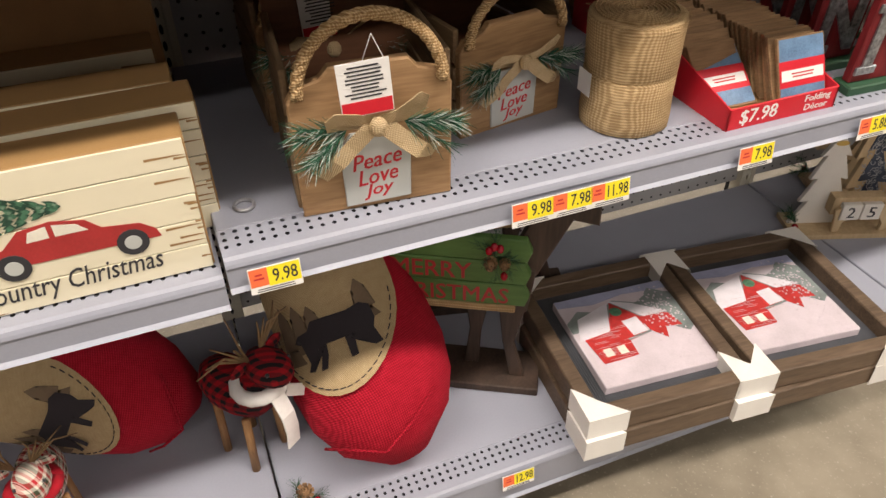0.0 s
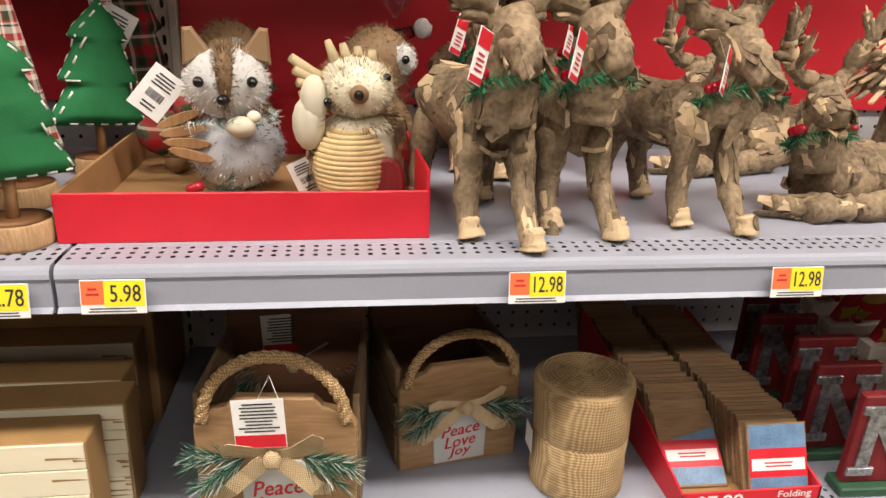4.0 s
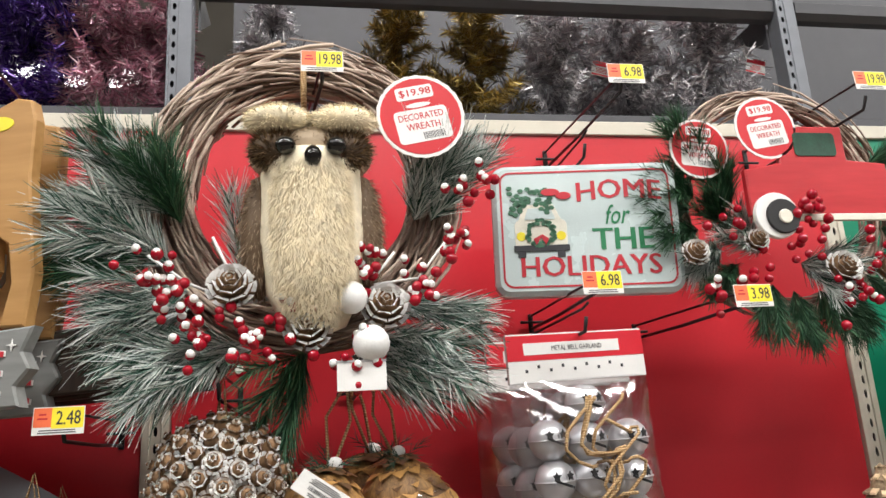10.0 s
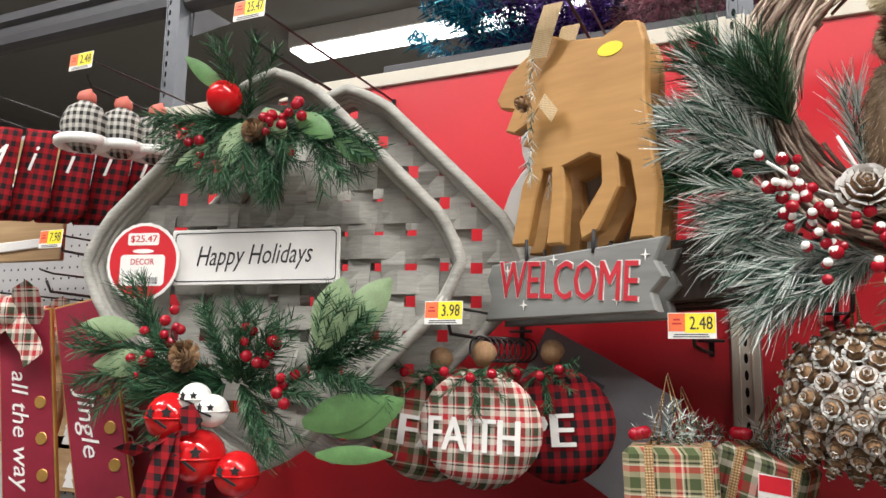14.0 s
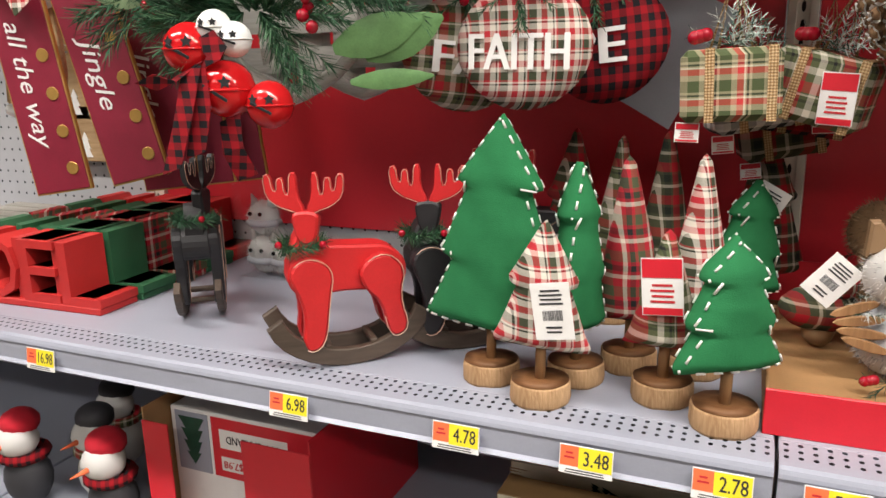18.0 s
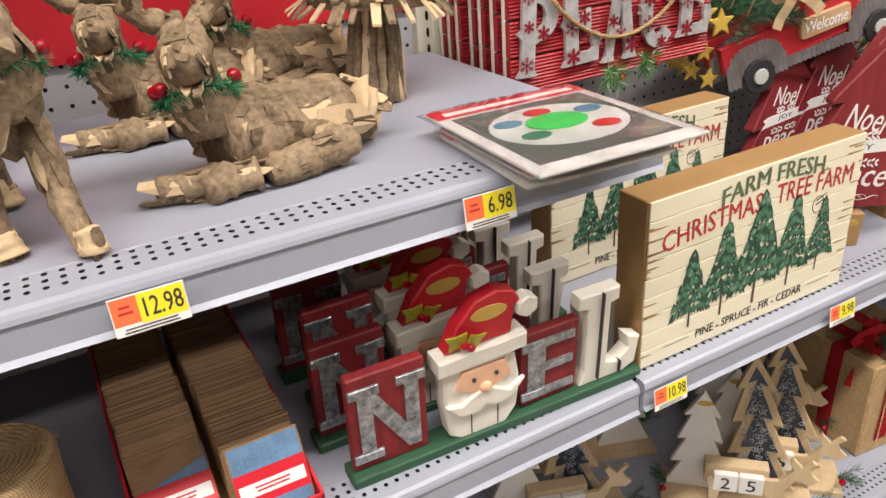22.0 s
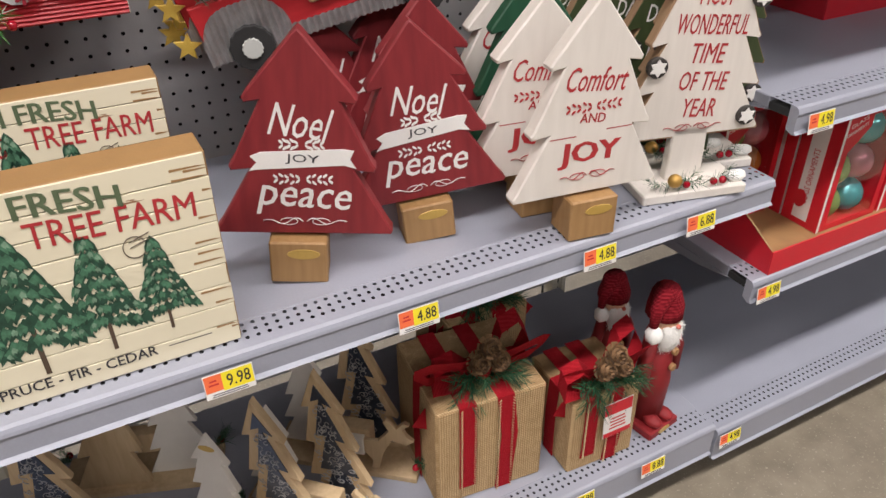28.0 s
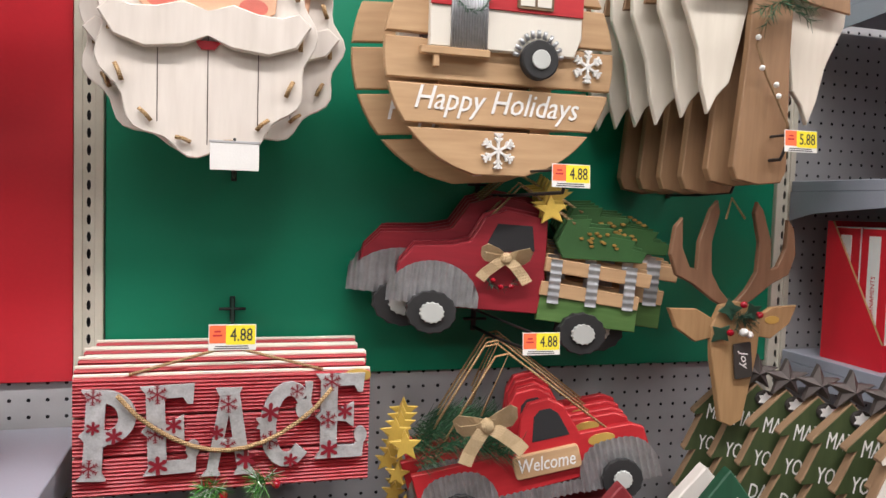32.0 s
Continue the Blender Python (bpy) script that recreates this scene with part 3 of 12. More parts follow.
def bow(g, x, y, z, s, w, tails=1.0, turn=0.0):
    """Two loops, a knot and two tails, facing -y."""
    m = pose(x, y, z, 0, turn, 0)
    for k in (-1, 1):
        loop = [(k * s * a, -s * c, s * b) for a, b, c in ((0, 0, 0), (0.35, 0.22, 0.25), (0.8, 0.38, 0.3), (1.0, 0.2, 0.15), (0.8, -0.02, 0.1), (0.35, -0.05, 0.15), (0, 0, 0.1))]
        ribbon(g, loop, w, (0.1 * k, -0.45, 0.9), 0.001, m)
        tail = [(0, -s * 0.1, 0), (k * s * 0.4, -s * 0.2, -s * 0.35 * tails), (k * s * 0.75, -s * 0.12, -s * 0.75 * tails), (k * s * 0.95, -s * 0.16, -s * 1.05 * tails)]
        ribbon(g, tail, w, (0.8, 0.1, 0.55 * k), 0.001, m)
    g.ball((x, y - s * 0.15, z), (w * 0.55, w * 0.4, w * 0.6), 8)
    return g


def arc(cx, cz, rx, rz, a0, a1, n=12, y=0.0):
    return [(cx + rx * math.cos(radians(a0 + (a1 - a0) * i / n)), y, cz + rz * math.sin(radians(a0 + (a1 - a0) * i / n))) for i in range(n + 1)]


def oval(cx, cz, rx, rz, n=16):
    return [(cx + rx * math.cos(2 * math.pi * i / n), cz + rz * math.sin(2 * math.pi * i / n)) for i in range(n)]


def star(cx, cz, r, inner=0.42, n=5, turn=90.0):
    return [(cx + (r if i % 2 == 0 else r * inner) * math.cos(radians(turn + 180.0 * i / n)), cz + (r if i % 2 == 0 else r * inner) * math.sin(radians(turn + 180.0 * i / n))) for i in range(2 * n)]


def rounded(x0, x1, z0, z1, r, n=4):
    out = []
    for cx, cz, a in ((x1 - r, z1 - r, 0), (x0 + r, z1 - r, 90), (x0 + r, z0 + r, 180), (x1 - r, z0 + r, 270)):
        out += [(cx + r * math.cos(radians(a + 90 * i / n)), cz + r * math.sin(radians(a + 90 * i / n))) for i in range(n + 1)]
    return out


def tree_line(w, h, tiers=3, inner=0.58, z0=0.0, soft=0.0, drop=0.0):
    """The outline of a fir: tiers that widen downwards."""
    right = [(0.0, z0 + h)]
    for k in range(tiers):
        wk = w / 2 * (0.40 + 0.60 * (k + 1) / tiers)
        zk = z0 + h * (1 - (k + 1) / tiers)
        if soft:
            right += [(wk - soft * 0.5, zk + soft * 1.4), (wk, zk + soft * 0.6), (wk - soft * 0.2, zk)]
        else:
            right.append((wk, zk - (drop if k < tiers - 1 else 0)))
        if k < tiers - 1:
            right.append((wk * inner, zk + (h * 0.012)))
    if soft:
        right[0:1] = [(-soft * 0.4, z0 + h - soft * 0.4), (0, z0 + h), (soft * 0.4, z0 + h - soft * 0.4)]
        right = right[1:]
    left = [(-x, z) for x, z in right[1:]][::-1]
    return left + right


def inset_line(poly, d):
    area = sum(a[0] * b[1] - b[0] * a[1] for a, b in zip(poly, poly[1:] + poly[:1]))
    s = 1 if area > 0 else -1
    out, n = [], len(poly)
    for i in range(n):
        a, p, c = poly[i - 1], poly[i], poly[(i + 1) % n]
        e1, e2 = Vector((p[0] - a[0], p[1] - a[1])), Vector((c[0] - p[0], c[1] - p[1]))
        n1, n2 = Vector((-e1.y, e1.x)).normalized() * s, Vector((-e2.y, e2.x)).normalized() * s
        k = n1 + n2
        k = k / max(0.6, k.length_squared / 2) * d if k.length > 1e-6 else n1 * d
        out.append((p[0] + k.x, p[1] + k.y))
    return out


def dense(poly, step):
    out = []
    for a, b in zip(poly, poly[1:] + poly[:1]):
        n = max(1, int(math.hypot(b[0] - a[0], b[1] - a[1]) / step))
        out += [(a[0] + (b[0] - a[0]) * i / n, a[1] + (b[1] - a[1]) * i / n) for i in range(n)]
    return out


def puff(g, poly, thick, deep, m=None):
    """A stuffed cushion with the given outline: it swells from its seam on both sides."""
    n = len(poly)
    xs, zs = [q[0] for q in poly], [q[1] for q in poly]
    cx, cz, w, h = (min(xs) + max(xs)) / 2, (min(zs) + max(zs)) / 2, max(xs) - min(xs), max(zs) - min(zs)
    kz = 0.8 if w > 0.8 * h else 0.12
    rings = [[(x, 0.0, z) for x, z in poly]]
    for f in (0.08, 0.22, 0.45, 0.72, 0.97):
        y = thick / 2 * math.sqrt(1 - (1 - f) ** 4)
        rings.append([(cx + (x - cx) * (1 - 0.94 * f), y * (1 if kz > 0.5 else min(1.0, 0.35 + abs(x - cx) / (0.35 * w))), cz + (z - cz) * (1 - kz * f) + 0.002 * math.sin(170 * z + 9 * f)) for x, z in poly])
    for s in (-1, 1):
        vs, fs = [], []
        for ring in rings:
            vs += [(x, s * y, z) for x, y, z in ring]
        for i in range(len(rings) - 1):
            for k in range(n):
                q = (i * n + k, i * n + (k + 1) % n, (i + 1) * n + (k + 1) % n, (i + 1) * n + k)
                fs.append(q if s < 0 else q[::-1])
        last = tuple((len(rings) - 1) * n + k for k in range(n))
        fs.append(last if s < 0 else last[::-1])
        g.add(vs, fs, True, m)
    return g


def pinecone(parent, x, y, z, r, h, m=None, tips=SNOW, rows=6, name="pine_cone", tip=0.80):
    """A cone that points to -y: open scales in a spiral, with pale tips."""
    base = pose(x, y, z) @ (m or pose(0, 0, 0, 90))
    g, w = Geo(), Geo()
    g.ball((0, 0, h * 0.45), (r * 0.55, r * 0.55, h * 0.5), 8, base)
    for i in range(rows):
        f = i / (rows - 1)
        zz, rr = h * (0.05 + 0.9 * f), r * (1.0 - 0.75 * f ** 1.6)
        n = max(4, int(9 - 4 * f))
        for k in range(n):
            a = 2 * math.pi * (k + 0.5 * (i % 2)) / n
            t = base @ pose(0, 0, zz, 0, 0, math.degrees(a)) @ pose(0, 0, 0, 0, -22 - 46 * f, 0)
            s = rr * 0.62 if f > 0.05 else rr * 0.5
            vs = [(rr * 0.25, -s * 0.3, 0), (rr * 0.25, s * 0.3, 0), (rr, s * 0.5, 0.0), (rr * 1.06, 0, r * 0.05), (rr, -s * 0.5, 0.0), (rr * 0.6, 0, -r * 0.10)]
            g.add(vs, [(0, 1, 2, 3, 4), (0, 4, 5), (4, 3, 5), (3, 2, 5), (2, 1, 5), (1, 0, 5)], False, t)
            if tips:
                w.add([(rr * tip, s * 0.40, 0.0014), (rr * 1.02, s * 0.52, 0.0014), (rr * 1.10, 0, r * 0.05 + 0.0016), (rr * 1.02, -s * 0.52, 0.0014), (rr * tip, -s * 0.40, 0.0014), (rr * (tip + 0.09), 0, 0.0018)], [(0, 1, 2, 5), (5, 2, 3, 4)], False, t)
    c = part(name, g, CONE, parent)
    if tips:
        part("frosted_tip", w, tips, c)
    return c


def price_tag(price, x, y, z, turn=0.0, lean=8.0):
    """A shelf-edge label; (x, y, z) is the middle of its top edge."""
    t = thing("price_tag", "white price label printed in orange and yellow", "price tag", pose(x, y, z, -lean, 0, turn), "price tags")
    w, h = 0.055, 0.031
    part("card", Geo().box(-w / 2, w / 2, 0, 0.0008, -h, 0, 0.0003), WHITE, t)
    part("orange_field", Geo().sheet(-w / 2 + 0.001, -w / 2 + 0.020, -h * 0.72, -0.001, -0.0003), TAG_ORANGE, t)
    part("yellow_field", Geo().sheet(-w / 2 + 0.020, w / 2 - 0.001, -h * 0.78, -0.001, -0.0003), TAG_YELLOW, t)
    words("price_print", price, 0.026 * min(1.0, len(price) / 4.4) + 0.002, 0.0155, INK, t, 0.0105, -0.0004, -h * 0.40, 0, 0, 0.0002, 0.012)
    part("small_print", bars(-w / 2 + 0.004, w / 2 - 0.006, -h + 0.001, -h * 0.8, 2, -0.0003, 5), INK, t)
    part("faint_print", bars(-w / 2 + 0.005, -w / 2 + 0.016, -h * 0.5, -0.006, 2, -0.0005, 8), RED_INK, t)
    return t


def hook(x, z, y0, price="", rise=0.035, dx=0.0, blank=False, tag_x=0.0):
    """A wire peg hook from the panel to y0, with its label wire above."""
    t = thing("peg_hook", "dark steel wire display hook on the back panel", "hook", pose(x, 0, z), "wire display hooks")
    part("hook_wire", Geo().tube([(0, BACK - 0.01, 0), (dx * 0.5, (BACK + y0) / 2, 0.0), (dx, y0 + 0.01, 0.004), (dx, y0, 0.022)], 0.0026, 6), BLACK, t)
    part("label_wire", Geo().tube([(0, BACK - 0.01, rise), (dx, y0 + 0.01, rise), (dx + tag_x, y0 - 0.012, rise + 0.004)], 0.002, 6), BLACK, t)
    part("base_clip", Geo().box(-0.004, 0.004, BACK - 0.013, BACK - 0.008, -0.006, rise + 0.004, 0.001), BLACK, t)
    part("cross_bar", Geo().tube([(-0.02, BACK - 0.018, rise * 0.5), (0.02, BACK - 0.018, rise * 0.5)], 0.0025, 6), BLACK, t)
    if price:
        price_tag(price, x + dx + tag_x, y0 - 0.014, z + rise + 0.006, 0, 4)
    elif blank:
        b = thing("label_holder", "empty clear label holder on a hook", "label holder", pose(x + dx, y0 - 0.014, z + rise))
        part("plate", Geo().box(-0.029, 0.029, 0, 0.0015, -0.034, 0.0, 0.0005), WHITE, b)
        part("rim", Geo().box(-0.03, 0.03, -0.0006, 0.002, -0.001, 0.002, 0.0004), PEG, b)
    return t


def hang_tag(parent, x, y, z, w, h, turn=0.0, yaw=0.0, style="white", seed=3):
    """A paper swing ticket, as a part of what it hangs from."""
    m = pose(x, y, z, 0, turn, yaw)
    c = part("paper_tag", Geo().box(-w / 2, w / 2, 0, 0.0006, -h, 0, 0.0002), WHITE, parent, "", m)
    if style == "red":
        part("red_band", Geo().sheet(-w / 2 + 0.001, w / 2 - 0.001, -h * 0.34, -0.001, -0.0005), RED_CARD, c)
        part("red_band", Geo().sheet(-w / 2 + 0.001, w / 2 - 0.001, -h + 0.001, -h * 0.86, -0.0005), RED_CARD, c)
        part("small_print", bars(-w * 0.35, w * 0.35, -h * 0.8, -h * 0.42, 4, -0.0005, seed), RED_INK, c)
    elif style == "redlow":
        part("red_band", Geo().sheet(-w / 2 + 0.001, w / 2 - 0.001, -h + 0.001, -h * 0.72, -0.0005), RED_CARD, c)
        part("small_print", bars(-w * 0.42, w * 0.42, -h * 0.68, -h * 0.06, 9, -0.0005, seed), INK, c)
    else:
        part("barcode", barcode(-w * 0.25, w * 0.25, -h * 0.66, -h * 0.48, -0.0005, seed), INK, c)
        part("small_print", bars(-w * 0.36, w * 0.36, -h * 0.4, -h * 0.1, 4, -0.0005, seed), INK, c)
        part("small_print", bars(-w * 0.3, w * 0.3, -h * 0.9, -h * 0.74, 2, -0.0005, seed + 1), INK, c)
    return c


for price, tx in (("9.98", 0.047), ("9.98", 0.348), ("7.98", 0.400), ("11.98", 0.451), ("7.98", 0.668), ("5.88", 0.866)):
    price_tag(price, tx, 0.006, 0.678)
for price, tx in (("10.98", 1.2565), ("9.98", 1.5895), ("4.88", 1.8215), ("4.88", 2.0965), ("6.88", 2.2795)):
    price_tag(price, tx, 0.002, 0.684)
for price, tx in (("5.98", 0.0495), ("12.98", 0.4305), ("12.98", 0.6955), ("6.98", 0.9965)):
    price_tag(price, tx, -0.006, 1.015)
for price, tx in (("16.98", -0.957), ("6.98", -0.5375), ("4.78", -0.3205), ("3.48", -0.1775), ("2.78", -0.0475)):
    price_tag(price, tx, -0.005, 1.0125)
for price, tx in (("12.98", 0.352), ("12.98", 0.885), ("8.88", 1.483), ("10.98", 1.788), ("12.98", 1.939), ("7.98", 2.116), ("8.88", 2.276)):
    price_tag(price, tx, -0.006, 0.172)
price_tag("4.98", 2.490, 0.002, 0.798)
price_tag("4.98", 2.479, 0.002, 0.488)
price_tag("4.98", 2.474, -0.006, 0.145)


def size(sx, sy=None, sz=None):
    """A plain scale, alike on all axes unless told."""
    return Matrix.Diagonal((sx, sx if sy is None else sy, sx if sz is None else sz, 1.0))


# ---- middle bay, lower shelf: gift crates, burlap, folding boards, word signs ----
CRATE_WOOD = wood("crate_wood", (0.20, 0.105, 0.045), (0.46, 0.28, 0.14), "x", 0.7, 14, 0.3)
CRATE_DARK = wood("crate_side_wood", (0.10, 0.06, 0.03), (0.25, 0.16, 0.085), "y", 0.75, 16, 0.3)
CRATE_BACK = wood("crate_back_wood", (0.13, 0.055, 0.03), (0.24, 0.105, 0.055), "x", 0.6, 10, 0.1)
PLATE = whitewash("pale_grey_plate", (0.52, 0.54, 0.52), (0.25, 0.22, 0.2), "z", 0.64)


def gift_crate():
    t = thing("wooden_crate", "rustic wooden crate with rope handle and burlap bow", "crate", None, "gift crates")
    shield = [(-0.083, 0), (0.083, 0), (0.085, 0.135), (0.076, 0.150), (0.05, 0.157), (0.04, 0.168), (-0.04, 0.168), (-0.05, 0.157), (-0.076, 0.150), (-0.085, 0.135)]
    part("front_board", Geo().prism(shield, 0, 0.012, 0.002), CRATE_WOOD, t)
    back = [(-0.083, 0), (0.083, 0), (0.085, 0.19), (0.07, 0.208), (0.04, 0.213), (-0.04, 0.213), (-0.07, 0.208), (-0.085, 0.19)]
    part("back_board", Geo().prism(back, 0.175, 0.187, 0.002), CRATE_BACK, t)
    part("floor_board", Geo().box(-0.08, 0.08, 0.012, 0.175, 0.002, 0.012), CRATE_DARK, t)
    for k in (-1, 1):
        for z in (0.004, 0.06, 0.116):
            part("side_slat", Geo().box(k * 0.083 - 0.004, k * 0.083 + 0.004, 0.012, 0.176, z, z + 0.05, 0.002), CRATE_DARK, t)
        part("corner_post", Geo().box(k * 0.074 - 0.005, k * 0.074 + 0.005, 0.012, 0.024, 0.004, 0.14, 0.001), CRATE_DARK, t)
    g = Geo()
    pts = arc(0, 0.142, 0.074, 0.076, 0, 180, 40, -0.004)
    for ph in (0, 2.1, 4.2):
        g.tube([(p[0] * (1 + 0.045 * math.cos(i * 1.1 + ph)), p[1] + 0.0035 * math.sin(i * 1.1 + ph), 0.142 + (p[2] - 0.142) * (1 + 0.045 * math.cos(i * 1.1 + ph))) for i, p in enumerate(pts)], 0.0042, 6)
    part("rope_handle", g, JUTE, t)
    plate = part("name_plate", Geo().prism([(-0.036, 0.006), (0.036, 0.008), (0.038, 0.08), (0.026, 0.094), (-0.026, 0.094), (-0.038, 0.08)], -0.003, 0, 0.001), PLATE, t)
    for word, z, w in (("Peace", 0.061, 0.054), ("Love", 0.041, 0.044), ("Joy", 0.022, 0.034)):
        words("red_lettering", word, w, 0.019, RED_INK, plate, 0, -0.003, z, 6, 0.3, 0.0004, 0.02)
    r = random.Random(4)
    for k in (-1, 1):
        g = Geo()
        for i in range(6):
            needles(g, (k * 0.03, -0.012, 0.105), (k, -0.25 + r.uniform(-0.3, 0.3), r.uniform(-0.7, 0.35)), 0.05, 75, 0.026, 0.5, 0.0011, r)
        part("pine_sprig", g, CRATE_PINE, t)
    g = Geo()
    for k in (-1, 1):
        ribbon(g, [(0, -0.018, 0.112), (k * 0.018, -0.026, 0.121), (k * 0.042, -0.03, 0.133 + 0.006 * k), (k * 0.052, -0.024, 0.124 + 0.006 * k), (k * 0.03, -0.018, 0.115), (0, -0.016, 0.11)], 0.017, (0.1 * k, -0.4, 0.9), 0.001)
        ribbon(g, [(0, -0.018, 0.112), (k * 0.012, -0.022, 0.104), (k * 0.028, -0.02, 0.088), (k * 0.044, -0.024, 0.075), (k * 0.062, -0.016, 0.064 + 0.006 * k)], 0.019, (0.62, 0.12, 0.62 * k), 0.001)
    g.ball((0, -0.026, 0.111), (0.010, 0.008, 0.011), 8)
    part("burlap_bow", g, LINEN, t)
    hang_tag(t, -0.012, -0.028, 0.183, 0.052, 0.056, -3, 0, "redlow")
    part("tag_string", Geo().tube([(-0.012, -0.027, 0.181), (0.0, -0.02, 0.205), (0.01, -0.027, 0.181)], 0.0006, 4), WHITE, t)
    return t


crate = gift_crate()
crate.matrix_basis = pose(0.177, 0.047, Z1, 0, 0, -5)
copy_thing(crate, pose(0.185, 0.25, Z1, 0, 0, 0))
crate2 = copy_thing(crate, pose(0.392, 0.156, Z1, 0, 0, 10) @ size(0.93, 0.93, 0.84))
for o in list(crate2.children_recursive):
    if o.name.split(".")[0] in ("paper_tag", "tag_string", "red_band", "small_print"):
        bpy.data.objects.remove(o)

roll = thing("burlap_roll", "thick roll of tan burlap ribbon with frayed edge", "fabric roll", pose(0.533, 0.113, Z1) @ size(0.96, 0.96, 0.90))
prof = [(0.056, 0.0), (0.060, 0.003), (0.061, 0.02), (0.0595, 0.05), (0.0605, 0.078), (0.0585, 0.081), (0.0605, 0.084), (0.061, 0.12), (0.0625, 0.15), (0.0615, 0.158), (0.055, 0.160)]
part("cloth", Geo().lathe(prof, 36, None, 0.025), BURLAP, roll)
g = Geo()
pts = [(0.055 * (1 - i / 240) * math.cos(i * 0.26), 0.055 * (1 - i / 240) * math.sin(i * 0.26), 0.1605) for i in range(220)]
ribbon(g, pts, 0.006, (0, 0, 1), 0.0012)
part("wound_edge", g, BURLAP, roll)
r = random.Random(8)
g = Geo()
for i in range(70):
    a = r.uniform(0, 6.3)
    needles(g, (0.0605 * math.cos(a), 0.0605 * math.sin(a), 0.157), (math.cos(a), math.sin(a), r.uniform(-0.4, 0.7)), 0.004, 2, 0.008, 0.8, 0.0006, r)
part("frayed_thread", g, BURLAP, roll)
part("price_sticker", Geo().box(-0.0645, -0.064, -0.01, 0.02, 0.05, 0.085, 0.0002), WHITE, roll)

BOARD_EDGE = wood("fibreboard_edge", (0.17, 0.095, 0.045), (0.36, 0.215, 0.11), "x", 0.75, 22, 0.2, 0.35)
SKY_PRINT = plain("blue_print", (0.12, 0.22, 0.36), 0.4, 0, 0.4, (40, 40, 40))
tray = thing("display_tray", "red card display tray marked Folding Decor", "display tray", pose(0.720, 0.030, Z1))
part("front_wall", Geo().box(-0.088, 0.088, 0, 0.003, 0, 0.030, 0.0006), RED_CARD, tray)
part("side_wall", Geo().prism([(0, 0), (0.39, 0), (0.39, 0.09), (0.12, 0.06), (0.0, 0.030)], 0, 0.003, 0.0005, pose(-0.085, 0, 0, 0, 0, 90)), RED_CARD, tray)
part("side_wall", Geo().prism([(0, 0), (0.39, 0), (0.39, 0.09), (0.12, 0.06), (0.0, 0.030)], 0, 0.003, 0.0005, pose(0.088, 0, 0, 0, 0, 90)), RED_CARD, tray)
part("tray_floor", Geo().box(-0.085, 0.085, 0.003, 0.39, 0, 0.003, 0), KRAFT, tray)
words("price_lettering", "$7.98", 0.058, 0.022, WHITE, tray, -0.040, -0.0002, 0.015, 0, 0.0, 0.0004, 0.02)
words("name_lettering", "Folding\nDécor", 0.042, 0.022, WHITE, tray, 0.054, -0.0002, 0.016, 0, 0, 0.0004, 0.015)
board_mesh = mesh_of(Geo().box(-0.038, 0.038, 0, 0.0055, 0, 0.088, 0.0008), "folding_board", BOARD_EDGE)
edge_print = mesh_of(Geo().sheet(-0.036, 0.036, 0.003, 0.086, -0.0004), "picture", SKY_PRINT)
r = random.Random(6)
for col, bx in ((0, -0.044), (1, 0.044)):
    for i in range(44):
        y = 0.012 + i * 0.0083
        lean = (-24 if col else -46 + min(i, 9) * 2.6) - r.uniform(0, 4)
        b = part("folding_board", board_mesh, None, tray, "", pose(bx + r.uniform(-0.002, 0.002), y + (0.0 if col else 0.03), 0.004 + r.uniform(0, 0.004), lean, 0, r.uniform(-2, 2)))
        if i == 0:
            part("picture", edge_print, None, b)
            part("red_label", Geo().sheet(-0.037, 0.037, 0.024, 0.058, -0.0007), RED_CARD, b)
            part("white_label", Geo().sheet(-0.034, 0.034, 0.032, 0.046, -0.001), WHITE, b)
            part("label_print", bars(-0.026, 0.026, 0.035, 0.043, 2, -0.0014, 4), RED_INK, b)

NOEL_RED = wood("barn_red_paint", (0.13, 0.008, 0.012), (0.27, 0.018, 0.022), "z", 0.6, 12, 0.25)
NOEL_WHITE = whitewash("chalk_white_paint", (0.74, 0.70, 0.62), (0.35, 0.26, 0.17), "z", 0.70)
NOEL_GREEN = wood("base_green_paint", (0.012, 0.05, 0.025), (0.03, 0.10, 0.05), "x", 0.6)
SKIN = plain("painted_peach", (0.72, 0.42, 0.27), 0.55)
ROSE = plain("painted_rose", (0.62, 0.16, 0.12), 0.6)
HAT_RED = plain("hat_red", (0.45, 0.012, 0.02), 0.45)
HOLLY = plain("gold_holly", (0.40, 0.37, 0.03), 0.4, 0.3, 0.4)
MOTTLED = plain("embossed_tin", (0.36, 0.38, 0.41), 0.34, 0.75, 0.75, (95, 95, 95), 260, 0.9)


